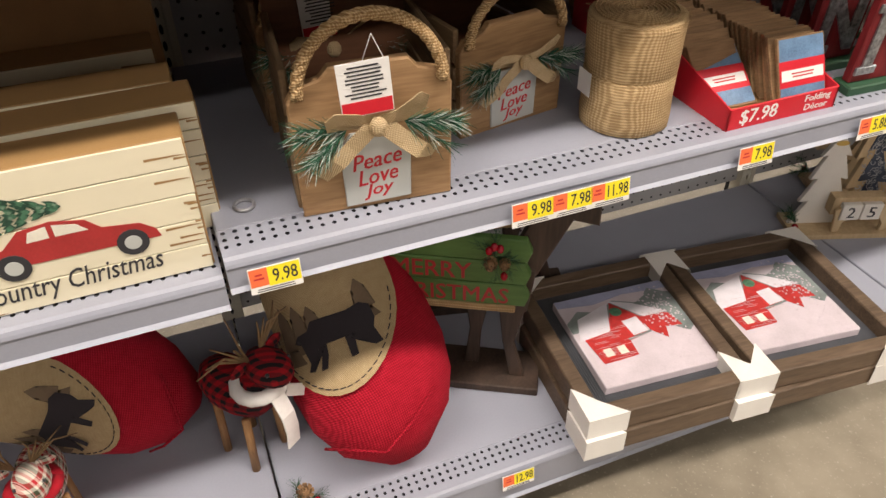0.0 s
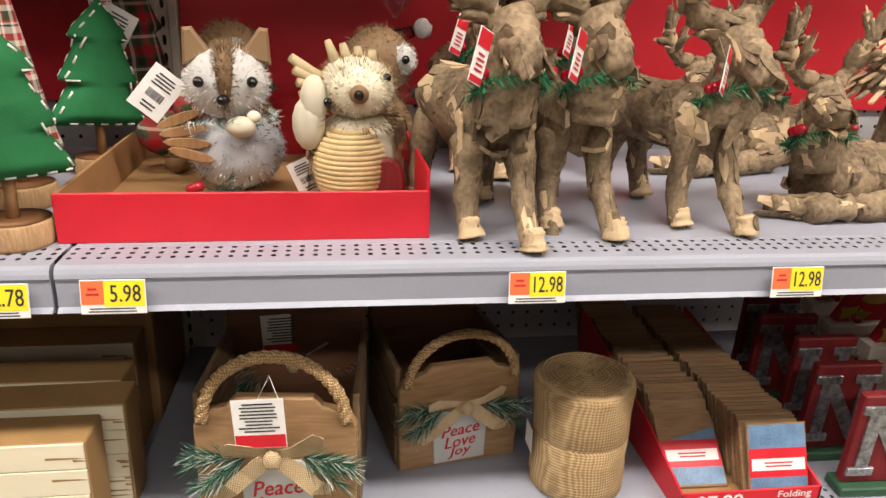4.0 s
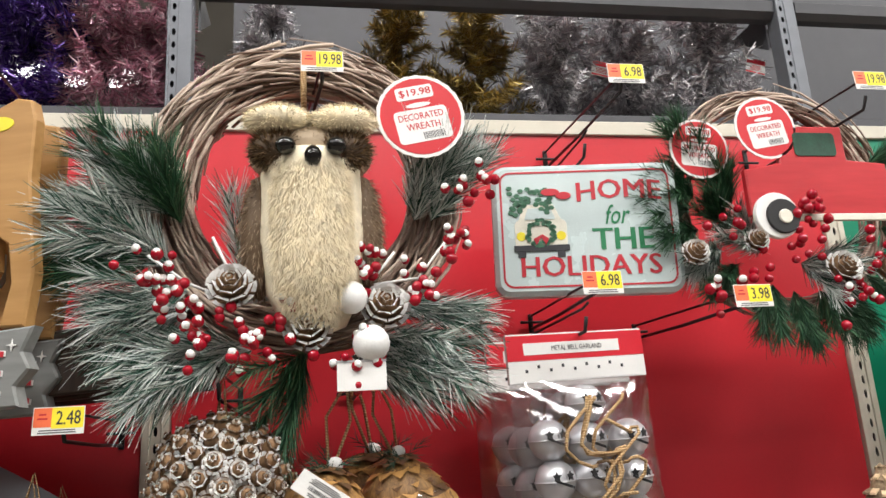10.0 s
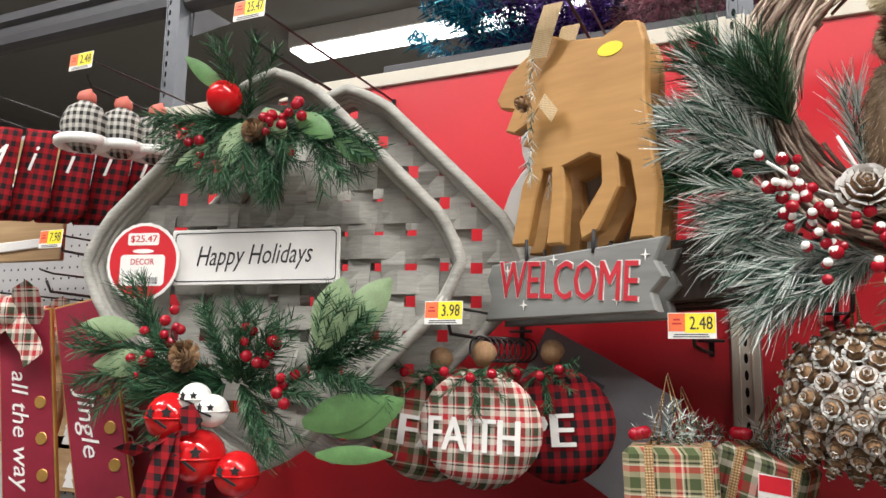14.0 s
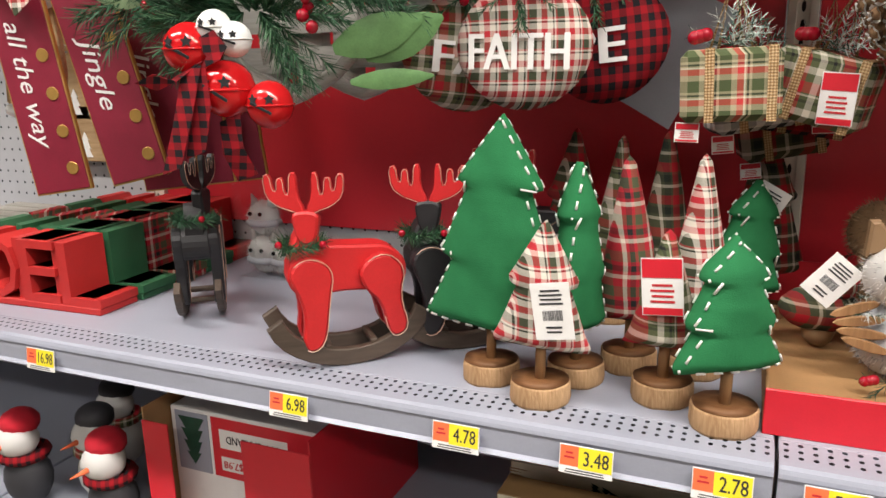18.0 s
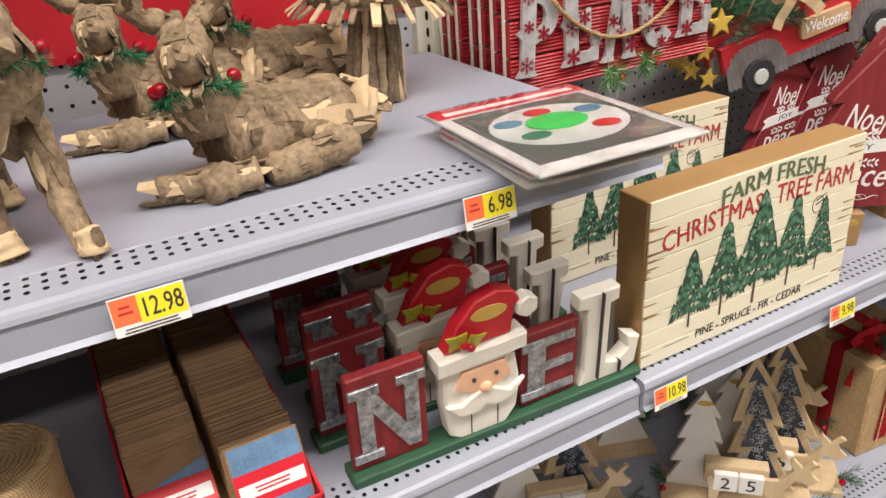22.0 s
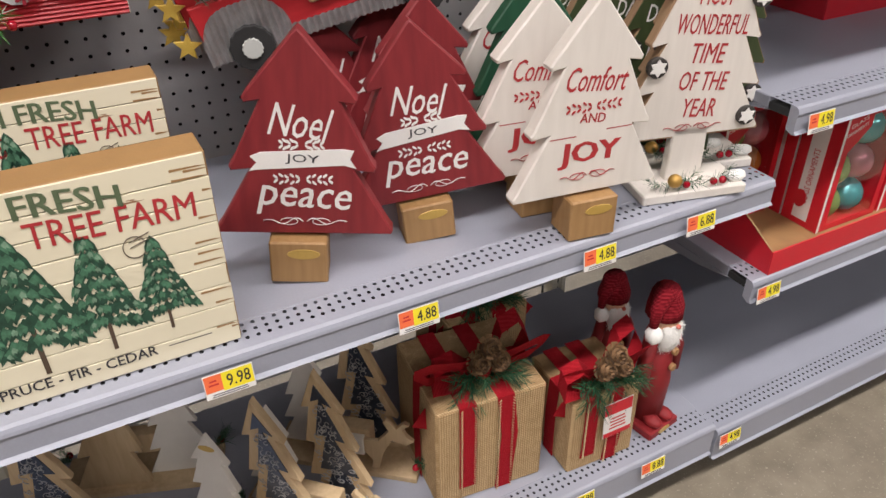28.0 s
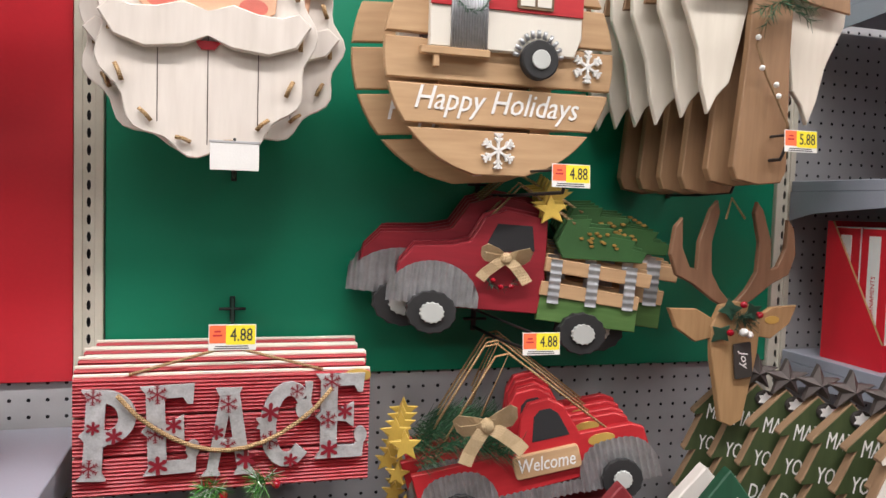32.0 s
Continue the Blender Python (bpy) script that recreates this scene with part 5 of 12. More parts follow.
def stocking_sack(m, seed):
    t = thing("stocking_pillow", "red knitted stocking cushion with a moose patch on tan cloth", "cushion", m, "red stocking cushions")
    g = Geo()
    path = [(0, 0.0, 0.0), (0, 0.0, 0.05), (0, 0.01, 0.1), (0, 0.03, 0.16), (0, 0.05, 0.22), (0, 0.07, 0.28), (0, 0.08, 0.34), (0, 0.09, 0.40)]
    g.tube([(p[0], p[1], p[2]) for p in path], [0.035, 0.088, 0.112, 0.122, 0.120, 0.115, 0.110, 0.102], 26, None, True, 1.0)
    part("knit_body", g, KNIT_RED, t)
    part("toe_seam", Geo().tube([(-0.09, -0.055, 0.085), (-0.045, -0.088, 0.075), (0.0, -0.096, 0.05), (0.05, -0.086, 0.075), (0.09, -0.05, 0.1)], 0.0025, 6), KNIT_RED, t)
    prof = [(q[1], q[2], w) for q, w in zip(path, [0.035, 0.088, 0.112, 0.122, 0.120, 0.115, 0.110, 0.102])]

    def front(x, z, proud):
        for (y0, z0, w0), (y1, z1, w1) in zip(prof, prof[1:]):
            if z <= z1:
                k = (z - z0) / (z1 - z0)
                w = w0 + (w1 - w0) * k
                return y0 + (y1 - y0) * k - w * math.sqrt(max(0.02, 1 - (x / w) ** 2)) - proud
        return 0.0

    patch = Geo()
    vs, fs = [], []
    for i in range(17):
        a = math.pi * (1 + i / 16)
        for f in (0.0, 0.25, 0.5, 0.75, 1.0):
            x, z = 0.098 * math.cos(a) * f, 0.290 + 0.125 * math.sin(a) * f
            vs.append((x, front(x, z, 0.013), z))
    for i in range(16):
        for j in range(4):
            fs.append((5 * i + j, 5 * i + j + 1, 5 * i + j + 6, 5 * i + j + 5))
    patch.add(vs, fs, True)
    vs, fs = [], []
    for j in range(5):
        for i in range(9):
            x, z = -0.098 + 0.196 * i / 8, 0.290 + 0.10 * j / 4
            vs.append((x, front(x, z, 0.013), z))
    patch.add(vs, [(9 * j + i, 9 * j + i + 1, 9 * j + i + 10, 9 * j + i + 9) for j in range(4) for i in range(8)], True)
    pt = part("cloth_patch", patch, TAN_PATCH, t)

    def lay(poly, proud):
        bm = bmesh.new()
        bm.faces.new([bm.verts.new((x, 0, z)) for x, z in poly])
        bmesh.ops.triangulate(bm, faces=bm.faces[:])
        for _ in range(3):
            bmesh.ops.subdivide_edges(bm, edges=[e for e in bm.edges if e.calc_length() > 0.012], cuts=1)
            bmesh.ops.triangulate(bm, faces=bm.faces[:])
        bm.verts.index_update()
        vs = [(v.co.x, front(v.co.x, v.co.z, proud), v.co.z) for v in bm.verts]
        g = Geo().add(vs, [tuple(v.index for v in f.verts) for f in bm.faces], True)
        bm.free()
        return g

    part("moose_applique", lay([(x + 0.005, z + 0.212) for x, z in moose_side(0.125)], 0.0165), MOOSE_DARK, pt)
    for tx, tz, th in ((-0.065, 0.23, 0.10), (-0.042, 0.245, 0.08), (0.055, 0.25, 0.07), (-0.02, 0.255, 0.06)):
        part("printed_fir", lay([(tx + x, tz + z) for x, z in tree_line(0.034, th, 4)], 0.0148), BROWN_PRINT, pt)
    g = Geo()
    for i in range(1, 26):
        a = math.pi * (1 + i / 26)
        x, z = 0.090 * math.cos(a), 0.290 + 0.115 * math.sin(a)
        dx, dz = -math.sin(a) * 0.004, math.cos(a) * 0.004
        g.tube([(x - dx, front(x - dx, z - dz, 0.0138), z - dz), (x + dx, front(x + dx, z + dz, 0.0138), z + dz)], 0.0011, 4)
    part("stitching", g, MOOSE_DARK, pt)
    return t


stocking_sack(pose(0.200, 0.072, Z0 + 0.030, -34, -24, -10) @ size(1.04, 1.04, 0.88), 1)
stocking_sack(pose(-0.085, 0.275, Z0 + 0.078, 0, -66, 6) @ Matrix.Diagonal((0.84, 0.84, 0.78, 1.0)), 2)

BUFFALO = plaid("buffalo_check", (0.30, 0.008, 0.014), [(0.0, 0.009, (0.012, 0.010, 0.012))], 0.018)
TARTAN_GREEN = plaid("green_tartan", (0.09, 0.105, 0.05), [(0.0, 0.011, (0.42, 0.02, 0.03)), (0.017, 0.007, (0.60, 0.55, 0.46)), (0.028, 0.003, (0.02, 0.02, 0.02)), (0.034, 0.002, (0.60, 0.55, 0.46))], 0.042)
TARTAN_CREAM = plaid("cream_tartan", (0.66, 0.61, 0.53), [(0.0, 0.010, (0.05, 0.06, 0.035)), (0.014, 0.007, (0.46, 0.03, 0.04)), (0.025, 0.002, (0.02, 0.02, 0.02)), (0.029, 0.002, (0.46, 0.03, 0.04))], 0.034)
TARTAN_DARK = plaid("dark_tartan", (0.06, 0.065, 0.035), [(0.0, 0.012, (0.36, 0.012, 0.02)), (0.018, 0.004, (0.55, 0.50, 0.40)), (0.028, 0.009, (0.02, 0.025, 0.02))], 0.042)
TARTAN_RED = plaid("red_tartan", (0.36, 0.02, 0.03), [(0.0, 0.012, (0.07, 0.085, 0.045)), (0.018, 0.005, (0.60, 0.55, 0.46)), (0.028, 0.007, (0.02, 0.02, 0.02))], 0.042)
FELT_WHITE = plain("white_felt", (0.78, 0.76, 0.74), 0.95, 0, 0.05, (100, 100, 100), 900, 0.4)
FELT_RED = plain("red_felt", (0.50, 0.01, 0.025), 0.95, 0, 0.1, (100, 100, 100), 900, 0.4)
STICK = wood("stick_oak", (0.22, 0.11, 0.045), (0.42, 0.23, 0.10), "z", 0.7)
TWIG = wood("bare_twig", (0.12, 0.07, 0.035), (0.32, 0.2, 0.1), "z", 0.8)


def plush_reindeer(m, cloth, scarf, label):
    t = thing("plush_reindeer", label, "soft toy", m, "plaid reindeer")
    for lx, ly in ((-0.035, -0.02), (0.035, -0.02), (-0.03, 0.06), (0.03, 0.06)):
        part("leg", Geo().tube([(lx * 1.15, ly, 0.0), (lx, ly, 0.14)], 0.008, 8), STICK, t)
    part("body", Geo().ball((0, 0.03, 0.17), (0.05, 0.085, 0.055), 18, None, 0.05), cloth, t)
    part("neck", Geo().tube([(0, -0.02, 0.18), (0, -0.045, 0.24)], [0.042, 0.032], 14), cloth, t)
    part("head", Geo().ball((0.008, -0.06, 0.262), (0.036, 0.05, 0.034), 16), cloth, t)
    for k in (-1, 1):
        part("ear", Geo().ball((k * 0.042, -0.045, 0.288), (0.02, 0.006, 0.012), 10), cloth, t)
        g = Geo()
        r = random.Random(3 + k)
        for i in range(5):
            e = (k * (0.02 + 0.022 * i), -0.03 + r.uniform(-0.02, 0.02), 0.36 - 0.012 * i + r.uniform(-0.015, 0.015))
            g.tube([(k * 0.015, -0.04, 0.285), ((k * 0.015 + e[0]) / 2 + 0.006 * k, -0.036, 0.325), e], [0.003, 0.0022, 0.0012], 5)
        part("antler", g, TWIG, t)
        part("eye", Geo().ball((k * 0.026 + 0.008, -0.085, 0.278), 0.004, 8), INK, t)
    g = Geo()
    g.tube([(0.044 * math.cos(a * 0.45), -0.04 + 0.040 * math.sin(a * 0.45), 0.222) for a in range(15)], [0.013] * 15, 10)
    ribbon(g, [(-0.01, -0.088, 0.22), (-0.008, -0.102, 0.18), (-0.006, -0.104, 0.14), (-0.008, -0.102, 0.10)], 0.03, (1, 0, 0), 0.003)
    ribbon(g, [(0.01, -0.09, 0.22), (0.05, -0.10, 0.19), (0.085, -0.10, 0.165), (0.12, -0.104, 0.165)], 0.024, (0.4, 0, 0.9), 0.003)
    part("scarf", g, scarf, t)
    hang_tag(t, 0.085, -0.112, 0.165, 0.045, 0.058, -8, 0)
    return t


plush_reindeer(pose(-0.008, 0.185, Z0, 0, 0, 36) @ Matrix.Diagonal((0.82, 0.82, 0.82, 1.0)), BUFFALO, FELT_WHITE, "red buffalo-check plush reindeer with white felt scarf")
plush_reindeer(pose(-0.300, 0.150, Z0, 0, 0, 4) @ Matrix.Diagonal((0.66, 0.66, 0.66, 1.0)), TARTAN_CREAM, FELT_RED, "cream tartan plush reindeer with red felt scarf")

DARK_DEER = wood("dark_stained_wood", (0.022, 0.014, 0.010), (0.075, 0.045, 0.032), "z", 0.65, 14, 0.3)
SIGN_GREEN = wood("grass_green_paint", (0.05, 0.12, 0.025), (0.11, 0.22, 0.06), "x", 0.6, 10)


def merry_deer(m):
    t = thing("wooden_deer", "dark wooden deer carrying green Merry Christmas boards", "deer figure", m, "wooden deer")
    part("base_board", Geo().box(-0.16, 0.17, -0.045, 0.045, 0, 0.014, 0.002), DARK_DEER, t)
    for k, (lx, foot) in enumerate(((-0.105, -0.115), (-0.05, -0.03), (0.055, 0.045), (0.115, 0.13))):
        y = -0.012 if k % 2 else 0.012
        part("leg", Geo().prism([(foot - 0.013, 0.014), (foot + 0.013, 0.014), (lx + 0.006, 0.075), (lx + 0.024, 0.15), (lx - 0.024, 0.15), (lx - 0.014, 0.08)], y - 0.007, y + 0.007, 0.002), DARK_DEER, t)
    part("body", Geo().prism([(-0.14, 0.13), (0.14, 0.13), (0.15, 0.2), (0.12, 0.215), (-0.12, 0.21), (-0.15, 0.19)], -0.012, 0.012, 0.002), DARK_DEER, t)
    part("neck", Geo().prism([(0.09, 0.19), (0.15, 0.19), (0.2, 0.28), (0.24, 0.275), (0.24, 0.3), (0.19, 0.325), (0.15, 0.3)], -0.009, 0.009, 0.002), DARK_DEER, t)
    for i, z in enumerate((0.15, 0.186, 0.222)):
        part("green_board", Geo().prism([(-0.135 + 0.006 * i, z), (0.135, z), (0.142, z + 0.017), (0.132, z + 0.034), (-0.138, z + 0.034)], -0.026, -0.014, 0.0015), SIGN_GREEN, t)
    words("red_lettering", "CHRISTMAS", 0.215, 0.025, BRICK_INK, t, 0.0, -0.0262, 0.166, 0, 0, 0.0004, 0.015)
    words("red_lettering", "MERRY", 0.13, 0.025, BRICK_INK, t, -0.02, -0.0262, 0.203, 0, 0, 0.0004, 0.015)
    part("burlap_trim", Geo().box(-0.12, 0.12, -0.03, -0.012, 0.140, 0.150, 0.002), BURLAP, t)
    r = random.Random(7)
    g = Geo()
    for i in range(9):
        needles(g, (0.085, -0.035, 0.235), (r.uniform(-1, 1), r.uniform(-0.8, 0.1), r.uniform(-0.8, 0.8)), 0.035, 34, 0.018, 0.6, 0.001, r)
    part("pine_sprig", g, PINE_MIX, t)
    for bx, bz in ((0.075, 0.252), (0.092, 0.256), (0.1, 0.215), (0.083, 0.258)):
        part("berry", Geo().ball((bx, -0.05, bz), 0.006, 10), BERRY, t)
    pinecone(t, 0.078, -0.045, 0.234, 0.012, 0.02, None, None, 4)
    pinecone(t, 0.1, -0.045, 0.234, 0.010, 0.018, None, None, 4)
    return t


merry_deer(pose(0.330, 0.235, Z0, 0, 0, -30) @ size(0.95, 1.0, 1.24))
merry_deer(pose(0.47, 0.385, Z0, 0, 0, -14) @ size(0.95, 1.0, 1.32))
sp = thing("pine_pick", "small pine pick with cone and red berries lying on the shelf", "pine pick", pose(0.03, 0.06, Z0))
r = random.Random(3)
g = Geo()
for i in range(6):
    needles(g, (0, 0, 0.012), (r.uniform(-1, 1), r.uniform(-1, 0.5), r.uniform(0.1, 0.8)), 0.03, 30, 0.02, 0.6, 0.001, r)
part("sprig", g, PINE_MIX, sp)
part("berry", Geo().ball((0.018, -0.012, 0.02), 0.006, 10), BERRY, sp)
pinecone(sp, 0.004, 0, 0.03, 0.014, 0.022, pose(0, 0, 0, 20), None, 4)

# ---- middle bay, upper shelf: tray of woodland toys, driftwood deer ----
WHITE_FUR = frosted("white_fur", (0.30, 0.29, 0.27), (0.82, 0.80, 0.77), 0.9)
BROWN_FUR = frosted("brown_fur", (0.20, 0.12, 0.06), (0.42, 0.28, 0.16), 0.4)
GREY_FUR = frosted("grey_fur", (0.14, 0.14, 0.17), (0.62, 0.64, 0.68), 0.6)
CREAM_FUR = frosted("cream_fur", (0.55, 0.47, 0.30), (0.86, 0.80, 0.62), 0.85)
STRAW = frosted("straw", (0.38, 0.26, 0.12), (0.66, 0.52, 0.30), 0.5)
EYE = plain("glass_eye", (0.01, 0.009, 0.008), 0.08)


def fur(g, c, rad, n, size, r, down=0.3, width=0.0011, keep=None):
    """Short hairs over an ellipsoid."""
    for i in range(int(n * 1.6)):
        d = Vector((r.gauss(0, 1), r.gauss(0, 1), r.gauss(0, 1))).normalized()
        if keep and not keep(d):
            continue
        p = Vector((c[0] + rad[0] * d.x * 0.97, c[1] + rad[1] * d.y * 0.97, c[2] + rad[2] * d.z * 0.97))
        a = (d + Vector((r.uniform(-0.3, 0.3), r.uniform(-0.3, 0.3), -down + r.uniform(-0.3, 0.3)))).normalized()
        w = a.cross(Vector((r.uniform(-1, 1), r.uniform(-1, 1), r.uniform(-1, 1)))).normalized() * width / 2
        e = p + a * size * 0.72 * r.uniform(0.6, 1.2)
        g.add([p - w, p + w, e], [(0, 1, 2)])
    return g


tray2 = thing("toy_tray", "shallow red card tray on the upper shelf", "display tray", pose(-0.016, 0.062, Z2, 0, 0, 0.8))
tw, td = 0.352, 0.385
part("front_wall", Geo().box(0, tw, 0, 0.004, 0, 0.049, 0.001), RED_CARD, tray2)
part("back_wall", Geo().box(0, tw, td - 0.004, td, 0, 0.085, 0.001), RED_CARD, tray2)
part("side_wall", Geo().box(0, 0.004, 0.004, td - 0.004, 0, 0.049, 0.001), KRAFT, tray2)
part("side_wall", Geo().box(tw - 0.004, tw, 0.004, td - 0.004, 0, 0.07, 0.001), RED_CARD, tray2)
part("tray_floor", Geo().box(0.004, tw - 0.004, 0.004, td - 0.004, 0, 0.003, 0.0005), KRAFT, tray2)


def fox(m):
    t = thing("fox_ornament", "bristle fox with white cheeks on a frosted grey body", "soft toy", m)
    r = random.Random(2)
    part("body", Geo().ball((0.005, 0.0, 0.047), (0.055, 0.045, 0.046), 16, None, 0.06), GREY_FUR, t)
    part("body_fur", fur(Geo(), (0.005, 0, 0.047), (0.055, 0.045, 0.046), 900, 0.010, r), GREY_FUR, t)
    hd = part("head", Geo().ball((-0.002, -0.012, 0.125), (0.047, 0.04, 0.040), 16), WHITE_FUR, t)
    part("white_cheek_fur", fur(Geo(), (-0.002, -0.012, 0.125), (0.047, 0.04, 0.040), 900, 0.010, r, 0.1), WHITE_FUR, hd)
    part("brown_blaze", fur(Geo().ball((-0.003, -0.020, 0.131), (0.015, 0.037, 0.039), 14), (-0.003, -0.020, 0.131), (0.016, 0.037, 0.040), 1100, 0.010, r, -0.1, 0.0014), BROWN_FUR, hd)
    part("brown_crown_fur", fur(Geo().ball((-0.002, 0.004, 0.138), (0.044, 0.030, 0.030), 14), (-0.002, 0.004, 0.138), (0.044, 0.030, 0.031), 900, 0.011, r, -0.3, 0.0014), BROWN_FUR, hd)
    for k in (-1, 1):
        part("ear", Geo().prism([(k * 0.014, 0.155), (k * 0.048, 0.145), (k * 0.046, 0.185), (k * 0.036, 0.186)], -0.018, -0.004, 0.003), BROWN_FUR, hd)
        part("eye", Geo().ball((k * 0.022 + (0.004 if k > 0 else -0.008), -0.0515, 0.131), 0.0062, 10), EYE, hd)
    part("nose", Geo().ball((-0.005, -0.061, 0.113), (0.0075, 0.006, 0.006), 10), EYE, hd)
    g = Geo()
    for i in range(26):
        a = i * 0.26
        needles(g, (0.05 * math.cos(a), -0.012 + 0.045 * math.sin(a), 0.086), (-math.sin(a), math.cos(a), 0.2 * math.cos(3 * a)), 0.02, 14, 0.012, 0.9, 0.001, r)
    part("frosted_garland", g, PINE_FROST, t)
    part("bird", Geo().ball((0.012, -0.05, 0.082), (0.017, 0.014, 0.012), 12).ball((0.026, -0.05, 0.093), (0.008, 0.007, 0.007), 10), CREAM_FUR, t)
    for i in range(4):
        part("wood_feather", Geo().prism(oval(0, 0, 0.026, 0.006, 10), -0.002, 0.002, 0.0008, pose(-0.055 + 0.004 * i, -0.03 - 0.003 * i, 0.088 - 0.013 * i, 0, -20 + 12 * i, 0)), STICK, t)
    g = Geo()
    for i in range(6):
        needles(g, (-0.02, -0.055, 0.012), (r.uniform(-1, 1), r.uniform(-0.6, 0), r.uniform(-0.2, 0.5)), 0.028, 24, 0.012, 0.6, 0.001, r)
    part("pine_sprig", g, PINE_DARK, t)
    for bx in (-0.045, -0.036, -0.04):
        part("berry", Geo().ball((bx, -0.062, 0.016 + 0.3 * (bx + 0.045)), 0.006, 8), BERRY, t)
    hang_tag(t, 0.072, -0.058, 0.045, 0.03, 0.042, -24, 0)
    hang_tag(t, -0.06, -0.01, 0.135, 0.04, 0.055, 40, 0)
    return t


fox(pose(0.123, 0.253, Z2 + 0.004, 0, 0, 6))


CORD_CREAM = plain("cream_cord", (0.70, 0.54, 0.29), 0.85, 0, 0.15, (60, 60, 60), 500, 0.5)


def owl_toy(m):
    t = thing("owl_ornament", "straw and cone owl ornament with cream face", "soft toy", m)
    r = random.Random(5)
    part("belly", Geo().ball((0, 0, 0.05), (0.052, 0.05, 0.055), 16), CREAM_FUR, t)
    for i in range(16):
        z = 0.006 + 0.0053 * i
        w = 0.043 * math.sqrt(max(0.1, 1 - ((z - 0.045) / 0.048) ** 2))
        part("belly_cord", Geo().tube([(w * math.sin(a * 0.3) - 0.004, -0.012 - 0.046 * math.cos(a * 0.3) * (0.55 + 0.45 * w / 0.043), z) for a in range(-4, 5)], 0.0036, 6), CORD_CREAM, t)
    g = Geo()
    for i in range(70):
        a, z = r.uniform(-0.6, 3.7), r.uniform(0.01, 0.1)
        g.add([(-0.007, 0, 0), (0.007, 0, 0), (0.005, -0.006, -0.016), (-0.005, -0.006, -0.016)], [(0, 1, 2, 3)], False, pose(0.052 * math.cos(a) * 1.05, 0.05 * math.sin(a), z, 10, 0, math.degrees(a) + 90))
    part("cone_scale", g, CONE, t)
    part("ruff", fur(Geo(), (0, -0.004, 0.095), (0.05, 0.045, 0.018), 700, 0.016, r), BROWN_FUR, t)
    hd = part("head", Geo().ball((0, -0.006, 0.128), (0.042, 0.036, 0.036), 14), CREAM_FUR, t)
    part("head_fur", fur(Geo(), (0, -0.006, 0.128), (0.042, 0.036, 0.036), 700, 0.011, r, -0.2), STRAW, hd)
    part("cream_face", fur(Geo().ball((0.004, -0.030, 0.128), (0.032, 0.016, 0.026), 14), (0.004, -0.030, 0.128), (0.032, 0.016, 0.026), 900, 0.008, r, 0.0), CREAM_FUR, hd)
    part("snout", Geo().ball((0.005, -0.047, 0.126), (0.0105, 0.007, 0.010), 12), BROWN_FUR, hd)
    part("nose", Geo().ball((0.005, -0.054, 0.126), (0.0055, 0.004, 0.0055), 10), EYE, hd)
    part("eye", Geo().ball((-0.029, -0.036, 0.116), 0.0048, 10), EYE, hd)
    part("eye", Geo().ball((0.034, -0.030, 0.142), 0.0048, 10), EYE, hd)
    part("cream_ear", Geo().ball((-0.044, -0.030, 0.116), (0.015, 0.012, 0.028), 12, pose(0, 0, 0, 0, 0, 0), 0.06), CREAM_FUR, hd)
    for i in range(4):
        part("straw_tuft", Geo().tube([(-0.03, -0.01, 0.13), (-0.058 - 0.003 * i, -0.03, 0.122 + 0.013 * i)], [0.009, 0.005], 6), STRAW, t)
        part("straw_tuft", Geo().tube([(-0.02 + 0.012 * i, -0.008, 0.15), (-0.03 + 0.016 * i, -0.012, 0.178 - 0.003 * i)], [0.008, 0.004], 6), STRAW, t)
    part("wing", Geo().ball((-0.05, -0.03, 0.092), (0.018, 0.012, 0.03), 12), CREAM_FUR, t)
    part("red_wing", Geo().prism(oval(0.035, 0.03, 0.02, 0.028), -0.046, -0.036, 0.003), NOEL_RED, t)
    part("perch", Geo().tube([(-0.05, -0.052, 0.008), (0.05, -0.05, 0.014)], 0.004, 6), TWIG, t)
    return t


owl_toy(pose(0.267, 0.202, Z2 + 0.004, 0, 0, -4))
for bm, lab, cl in ((pose(0.115, 0.375, Z2 + 0.004, 0, 0, -20), "brown bristle hedgehog ornament in a green scarf", BROWN_FUR), (pose(0.295, 0.335, Z2 + 0.004, 0, 0, 15), "brown and white owl ornament behind the tray front", BROWN_FUR)):
    t = thing("bristle_toy", lab, "soft toy", bm)
    r = random.Random(9)
    part("body", Geo().ball((0, 0, 0.055), (0.05, 0.045, 0.055), 14, None, 0.05), BROWN_FUR, t)
    part("body_fur", fur(Geo(), (0, 0, 0.055), (0.05, 0.045, 0.055), 700, 0.012, r), BROWN_FUR, t)
    part("head", Geo().ball((0, -0.01, 0.145), (0.044, 0.04, 0.042), 14), cl, t)
    part("head_fur", fur(Geo(), (0, -0.01, 0.145), (0.044, 0.04, 0.042), 800, 0.012, r), cl, t)
    part("eye_ring", fur(Geo().ball((0.022, -0.040, 0.15), (0.017, 0.009, 0.017), 12), (0.022, -0.040, 0.15), (0.017, 0.009, 0.017), 300, 0.007, r), WHITE_FUR, t)
    part("eye", Geo().ball((0.022, -0.050, 0.15), 0.0055, 8), EYE, t)
    g = Geo()
    for i in range(20):
        a = i * 0.33
        needles(g, (0.048 * math.cos(a), -0.006 + 0.045 * math.sin(a), 0.105), (-math.sin(a), math.cos(a), 0), 0.02, 14, 0.012, 0.9, 0.001, r)
    part("green_scarf", g, PINE_DARK, t)
bird = thing("plaid_bird", "small tartan cloth bird ornament with paper ticket", "ornament", pose(0.045, 0.33, Z2 + 0.004))
